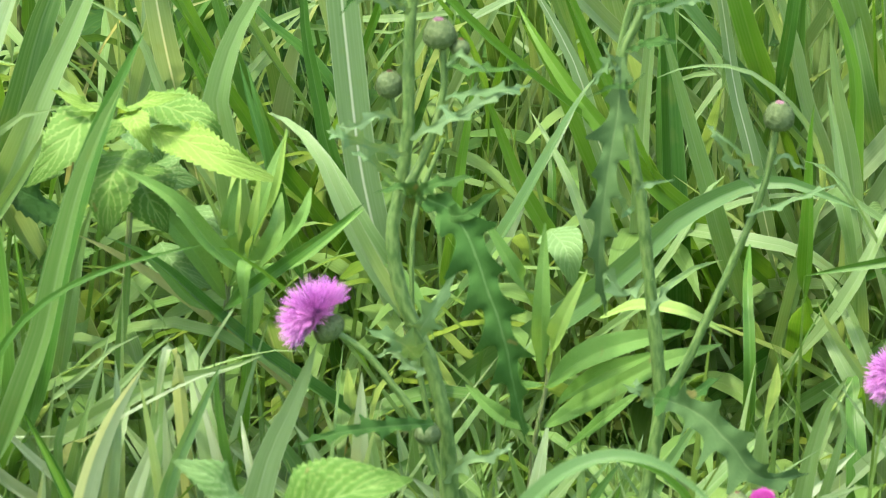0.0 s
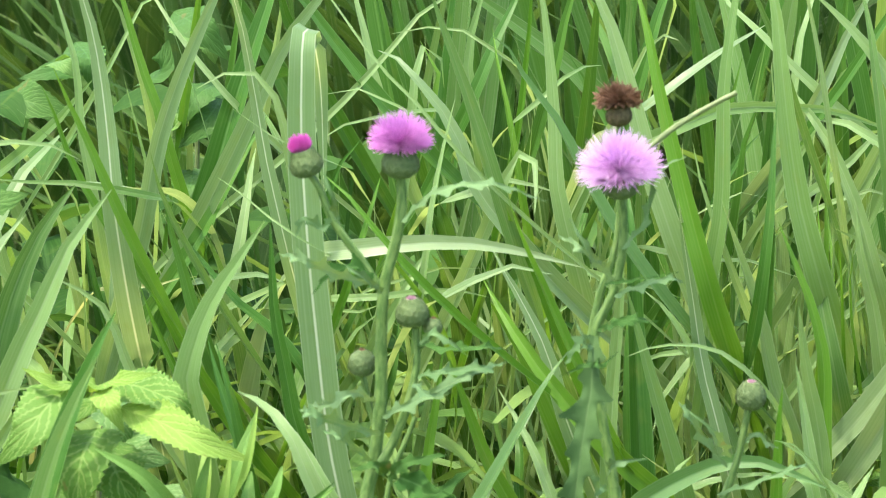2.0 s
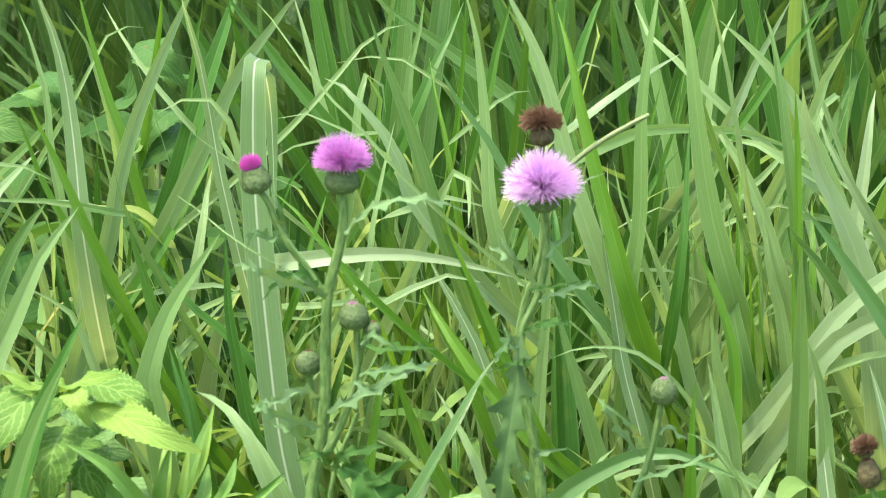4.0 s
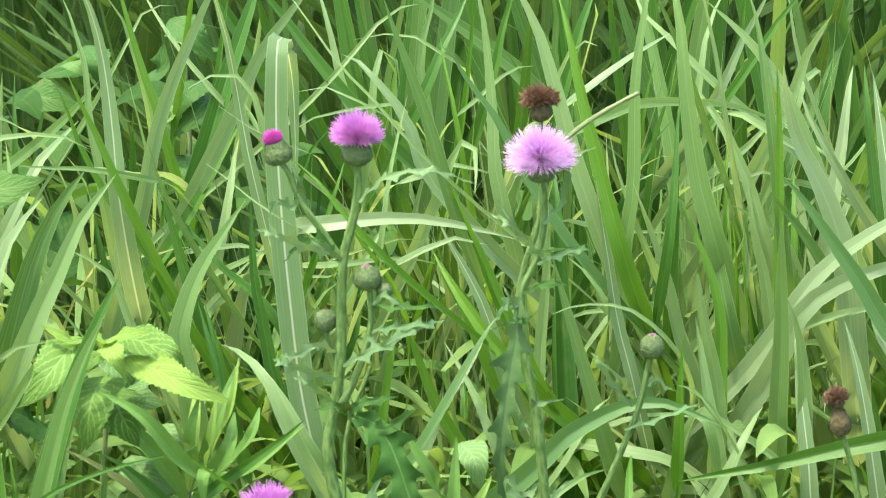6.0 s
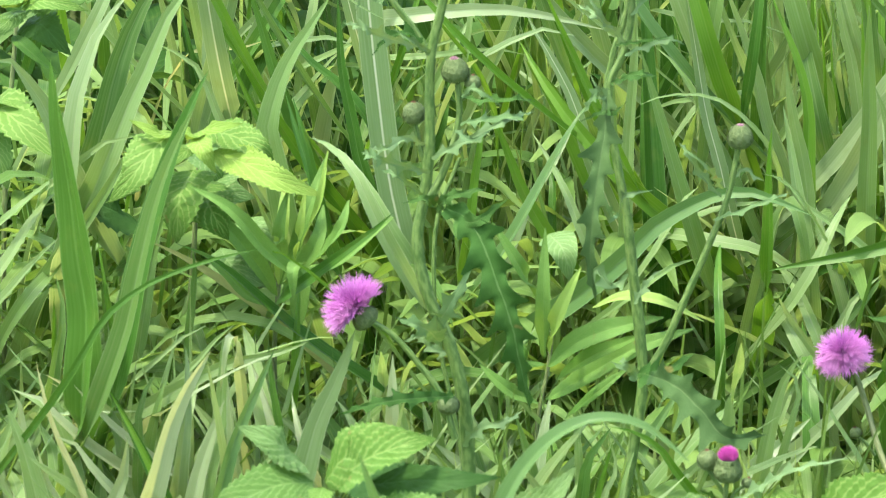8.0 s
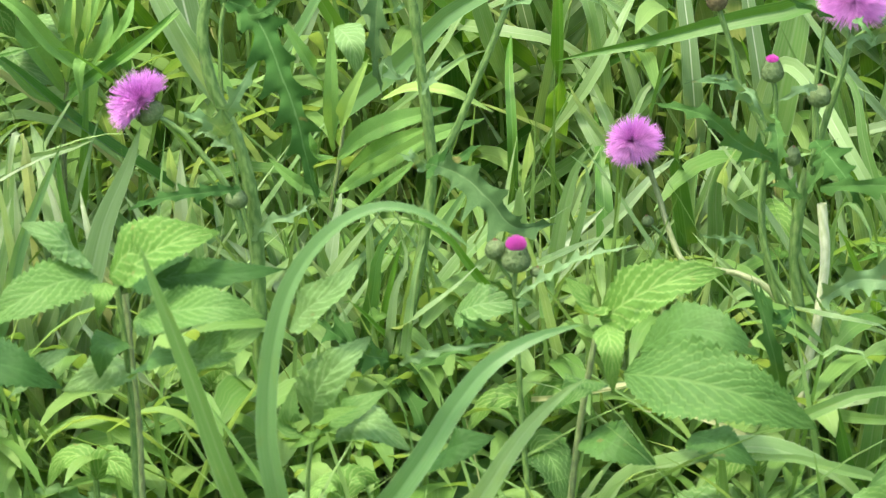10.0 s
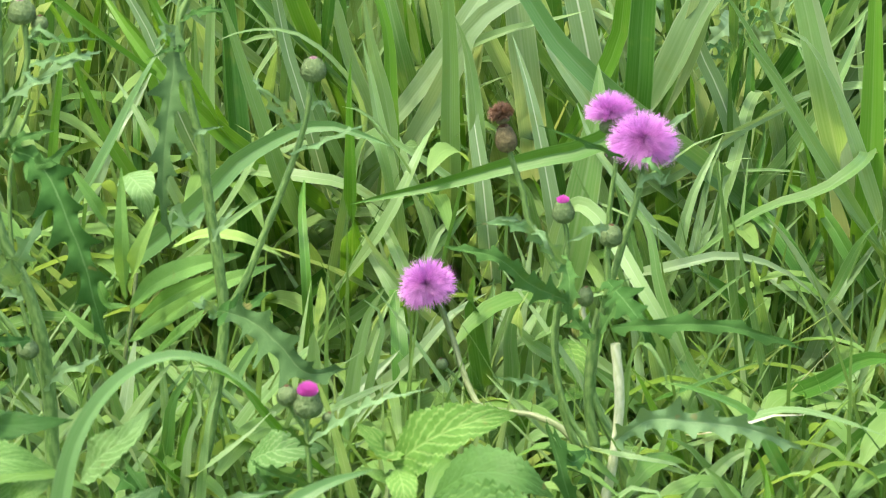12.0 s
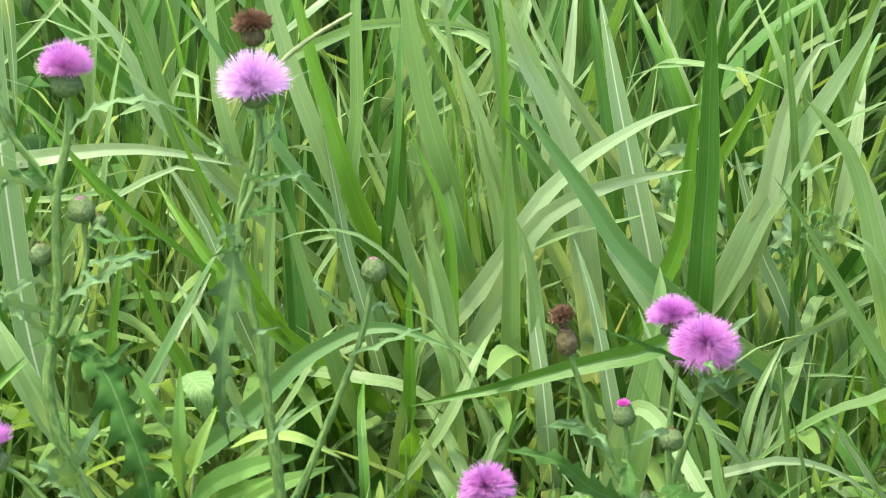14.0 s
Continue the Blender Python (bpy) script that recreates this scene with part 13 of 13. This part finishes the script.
lobed_leaf(mugwort_a, [(0.336, 4.600, 0.411), (0.325, 4.580, 0.422), (0.314, 4.560, 0.426), (0.306, 4.550, 0.427)], 0.0239, MUGWORT, 4, 13, depth=0.85, sweep=0.7)
lobed_leaf(mugwort_a, [(0.336, 4.600, 0.401), (0.343, 4.580, 0.410), (0.349, 4.560, 0.414), (0.355, 4.550, 0.410)], 0.0200, MUGWORT, 4, -2, depth=0.85, sweep=0.7)
lobed_leaf(mugwort_a, [(0.336, 4.600, 0.391), (0.326, 4.580, 0.402), (0.316, 4.560, 0.406), (0.307, 4.550, 0.409)], 0.0238, MUGWORT, 4, -13, depth=0.85, sweep=0.7)
lobed_leaf(mugwort_a, [(0.336, 4.600, 0.382), (0.342, 4.580, 0.390), (0.348, 4.560, 0.394), (0.353, 4.550, 0.391)], 0.0222, MUGWORT, 4, 22, depth=0.85, sweep=0.7)
mugwort_b = thing("mugwort", (0.423, 4.550, 0.075), "mugwort with feathery cut leaves between grass blades", "herb", "mugwort among the grass")
stem(mugwort_b, [(0.429, 4.566, 0.075), (0.428, 4.558, 0.212), (0.427, 4.550, 0.349), (0.425, 4.550, 0.394), (0.424, 4.550, 0.447)], 0.0017, 0.0009, STEM, "stem")
lobed_leaf(mugwort_b, [(0.424, 4.550, 0.447), (0.416, 4.530, 0.456), (0.407, 4.510, 0.460), (0.400, 4.500, 0.458)], 0.0174, MUGWORT, 4, 28, depth=0.85, sweep=0.7)
lobed_leaf(mugwort_b, [(0.424, 4.550, 0.438), (0.430, 4.530, 0.448), (0.437, 4.510, 0.451), (0.442, 4.500, 0.447)], 0.0164, MUGWORT, 4, 20, depth=0.85, sweep=0.7)
lobed_leaf(mugwort_b, [(0.424, 4.550, 0.430), (0.433, 4.530, 0.441), (0.441, 4.510, 0.444), (0.449, 4.500, 0.445)], 0.0230, MUGWORT, 4, 10, depth=0.85, sweep=0.7)
lobed_leaf(mugwort_b, [(0.424, 4.550, 0.421), (0.432, 4.530, 0.432), (0.440, 4.510, 0.435), (0.447, 4.500, 0.432)], 0.0183, MUGWORT, 4, -17, depth=0.85, sweep=0.7)
lobed_leaf(mugwort_b, [(0.424, 4.550, 0.412), (0.414, 4.530, 0.423), (0.404, 4.510, 0.427), (0.396, 4.500, 0.429)], 0.0234, MUGWORT, 4, 5, depth=0.85, sweep=0.7)
lobed_leaf(mugwort_b, [(0.424, 4.550, 0.404), (0.413, 4.530, 0.415), (0.401, 4.510, 0.419), (0.392, 4.500, 0.414)], 0.0163, MUGWORT, 4, 0, depth=0.85, sweep=0.7)
lobed_leaf(mugwort_b, [(0.424, 4.550, 0.395), (0.412, 4.530, 0.406), (0.402, 4.510, 0.410), (0.393, 4.500, 0.407)], 0.0203, MUGWORT, 4, 13, depth=0.85, sweep=0.7)
lobed_leaf(mugwort_b, [(0.424, 4.550, 0.386), (0.433, 4.530, 0.398), (0.442, 4.510, 0.402), (0.451, 4.500, 0.402)], 0.0234, MUGWORT, 4, 25, depth=0.85, sweep=0.7)
lobed_leaf(mugwort_b, [(0.423, 4.550, 0.378), (0.430, 4.530, 0.388), (0.437, 4.510, 0.392), (0.444, 4.500, 0.393)], 0.0197, MUGWORT, 4, 37, depth=0.85, sweep=0.7)
lobed_leaf(mugwort_b, [(0.423, 4.550, 0.369), (0.433, 4.530, 0.381), (0.442, 4.510, 0.384), (0.449, 4.500, 0.381)], 0.0204, MUGWORT, 4, 9, depth=0.85, sweep=0.7)
mugwort_c = thing("mugwort", (0.340, 4.600, 0.075), "mugwort with pale cut leaves low between the grass", "herb", "mugwort among the grass")
stem(mugwort_c, [(0.346, 4.616, 0.075), (0.344, 4.608, 0.210), (0.343, 4.600, 0.345), (0.341, 4.600, 0.390), (0.340, 4.600, 0.443)], 0.0017, 0.0009, STEM, "stem")
lobed_leaf(mugwort_c, [(0.340, 4.600, 0.443), (0.329, 4.580, 0.454), (0.318, 4.560, 0.458), (0.309, 4.550, 0.452)], 0.0235, MUGWORT, 4, 8, depth=0.85, sweep=0.7)
lobed_leaf(mugwort_c, [(0.340, 4.600, 0.432), (0.329, 4.580, 0.444), (0.318, 4.560, 0.448), (0.309, 4.550, 0.450)], 0.0199, MUGWORT, 4, 13, depth=0.85, sweep=0.7)
lobed_leaf(mugwort_c, [(0.340, 4.600, 0.421), (0.327, 4.580, 0.435), (0.313, 4.560, 0.439), (0.302, 4.550, 0.435)], 0.0229, MUGWORT, 4, 8, depth=0.85, sweep=0.7)
lobed_leaf(mugwort_c, [(0.340, 4.600, 0.411), (0.331, 4.580, 0.421), (0.322, 4.560, 0.424), (0.315, 4.550, 0.420)], 0.0236, MUGWORT, 4, 3, depth=0.85, sweep=0.7)
lobed_leaf(mugwort_c, [(0.340, 4.600, 0.400), (0.328, 4.580, 0.412), (0.317, 4.560, 0.416), (0.307, 4.550, 0.408)], 0.0223, MUGWORT, 4, 15, depth=0.85, sweep=0.7)
lobed_leaf(mugwort_c, [(0.340, 4.600, 0.389), (0.350, 4.580, 0.401), (0.359, 4.560, 0.405), (0.368, 4.550, 0.405)], 0.0184, MUGWORT, 4, 15, depth=0.85, sweep=0.7)
lobed_leaf(mugwort_c, [(0.340, 4.600, 0.378), (0.349, 4.580, 0.390), (0.358, 4.560, 0.393), (0.367, 4.550, 0.396)], 0.0194, MUGWORT, 4, 28, depth=0.85, sweep=0.7)
lobed_leaf(mugwort_c, [(0.339, 4.600, 0.367), (0.351, 4.580, 0.380), (0.361, 4.560, 0.383), (0.371, 4.550, 0.375)], 0.0192, MUGWORT, 4, -17, depth=0.85, sweep=0.7)
mugwort_d = thing("mugwort", (0.374, 4.300, 0.075), "small mugwort with toothed cut leaves near the ground", "herb", "mugwort among the grass")
stem(mugwort_d, [(0.376, 4.305, 0.075), (0.375, 4.302, 0.115), (0.375, 4.300, 0.155), (0.374, 4.300, 0.199), (0.373, 4.300, 0.250)], 0.0016, 0.0009, STEM, "stem")
lobed_leaf(mugwort_d, [(0.373, 4.300, 0.250), (0.364, 4.280, 0.261), (0.354, 4.260, 0.266), (0.347, 4.250, 0.267)], 0.0190, MUGWORT, 4, -14, depth=0.85, sweep=0.7)
lobed_leaf(mugwort_d, [(0.373, 4.300, 0.236), (0.363, 4.280, 0.247), (0.353, 4.260, 0.253), (0.345, 4.250, 0.256)], 0.0215, MUGWORT, 4, 25, depth=0.85, sweep=0.7)
lobed_leaf(mugwort_d, [(0.372, 4.300, 0.222), (0.362, 4.280, 0.234), (0.352, 4.260, 0.239), (0.343, 4.250, 0.237)], 0.0214, MUGWORT, 4, 29, depth=0.85, sweep=0.7)
lobed_leaf(mugwort_d, [(0.372, 4.300, 0.208), (0.378, 4.280, 0.218), (0.384, 4.260, 0.223), (0.390, 4.250, 0.226)], 0.0218, MUGWORT, 4, 28, depth=0.85, sweep=0.7)
lobed_leaf(mugwort_d, [(0.372, 4.300, 0.194), (0.378, 4.280, 0.204), (0.384, 4.260, 0.209), (0.389, 4.250, 0.207)], 0.0202, MUGWORT, 4, 23, depth=0.85, sweep=0.7)
lobed_leaf(mugwort_d, [(0.372, 4.300, 0.180), (0.377, 4.280, 0.190), (0.382, 4.260, 0.195), (0.387, 4.250, 0.195)], 0.0206, MUGWORT, 4, 10, depth=0.85, sweep=0.7)
mugwort_e = thing("mugwort", (0.148, 4.600, 0.075), "mugwort with cut leaves half hidden by grass", "herb", "mugwort among the grass")
stem(mugwort_e, [(0.158, 4.616, 0.075), (0.156, 4.608, 0.205), (0.154, 4.600, 0.336), (0.151, 4.600, 0.382), (0.148, 4.600, 0.435)], 0.0017, 0.0009, STEM, "stem")
lobed_leaf(mugwort_e, [(0.148, 4.600, 0.435), (0.158, 4.580, 0.447), (0.168, 4.560, 0.451), (0.177, 4.550, 0.452)], 0.0240, MUGWORT, 4, 24, depth=0.85, sweep=0.7)
lobed_leaf(mugwort_e, [(0.149, 4.600, 0.421), (0.136, 4.580, 0.433), (0.124, 4.560, 0.437), (0.114, 4.550, 0.437)], 0.0183, MUGWORT, 4, -16, depth=0.85, sweep=0.7)
lobed_leaf(mugwort_e, [(0.149, 4.600, 0.406), (0.141, 4.580, 0.415), (0.133, 4.560, 0.419), (0.127, 4.550, 0.417)], 0.0183, MUGWORT, 4, 12, depth=0.85, sweep=0.7)
lobed_leaf(mugwort_e, [(0.149, 4.600, 0.391), (0.142, 4.580, 0.400), (0.135, 4.560, 0.404), (0.128, 4.550, 0.401)], 0.0186, MUGWORT, 4, 34, depth=0.85, sweep=0.7)
lobed_leaf(mugwort_e, [(0.149, 4.600, 0.377), (0.156, 4.580, 0.386), (0.163, 4.560, 0.390), (0.169, 4.550, 0.392)], 0.0175, MUGWORT, 4, 17, depth=0.85, sweep=0.7)
lobed_leaf(mugwort_e, [(0.150, 4.600, 0.362), (0.141, 4.580, 0.371), (0.134, 4.560, 0.375), (0.127, 4.550, 0.378)], 0.0164, MUGWORT, 4, 26, depth=0.85, sweep=0.7)
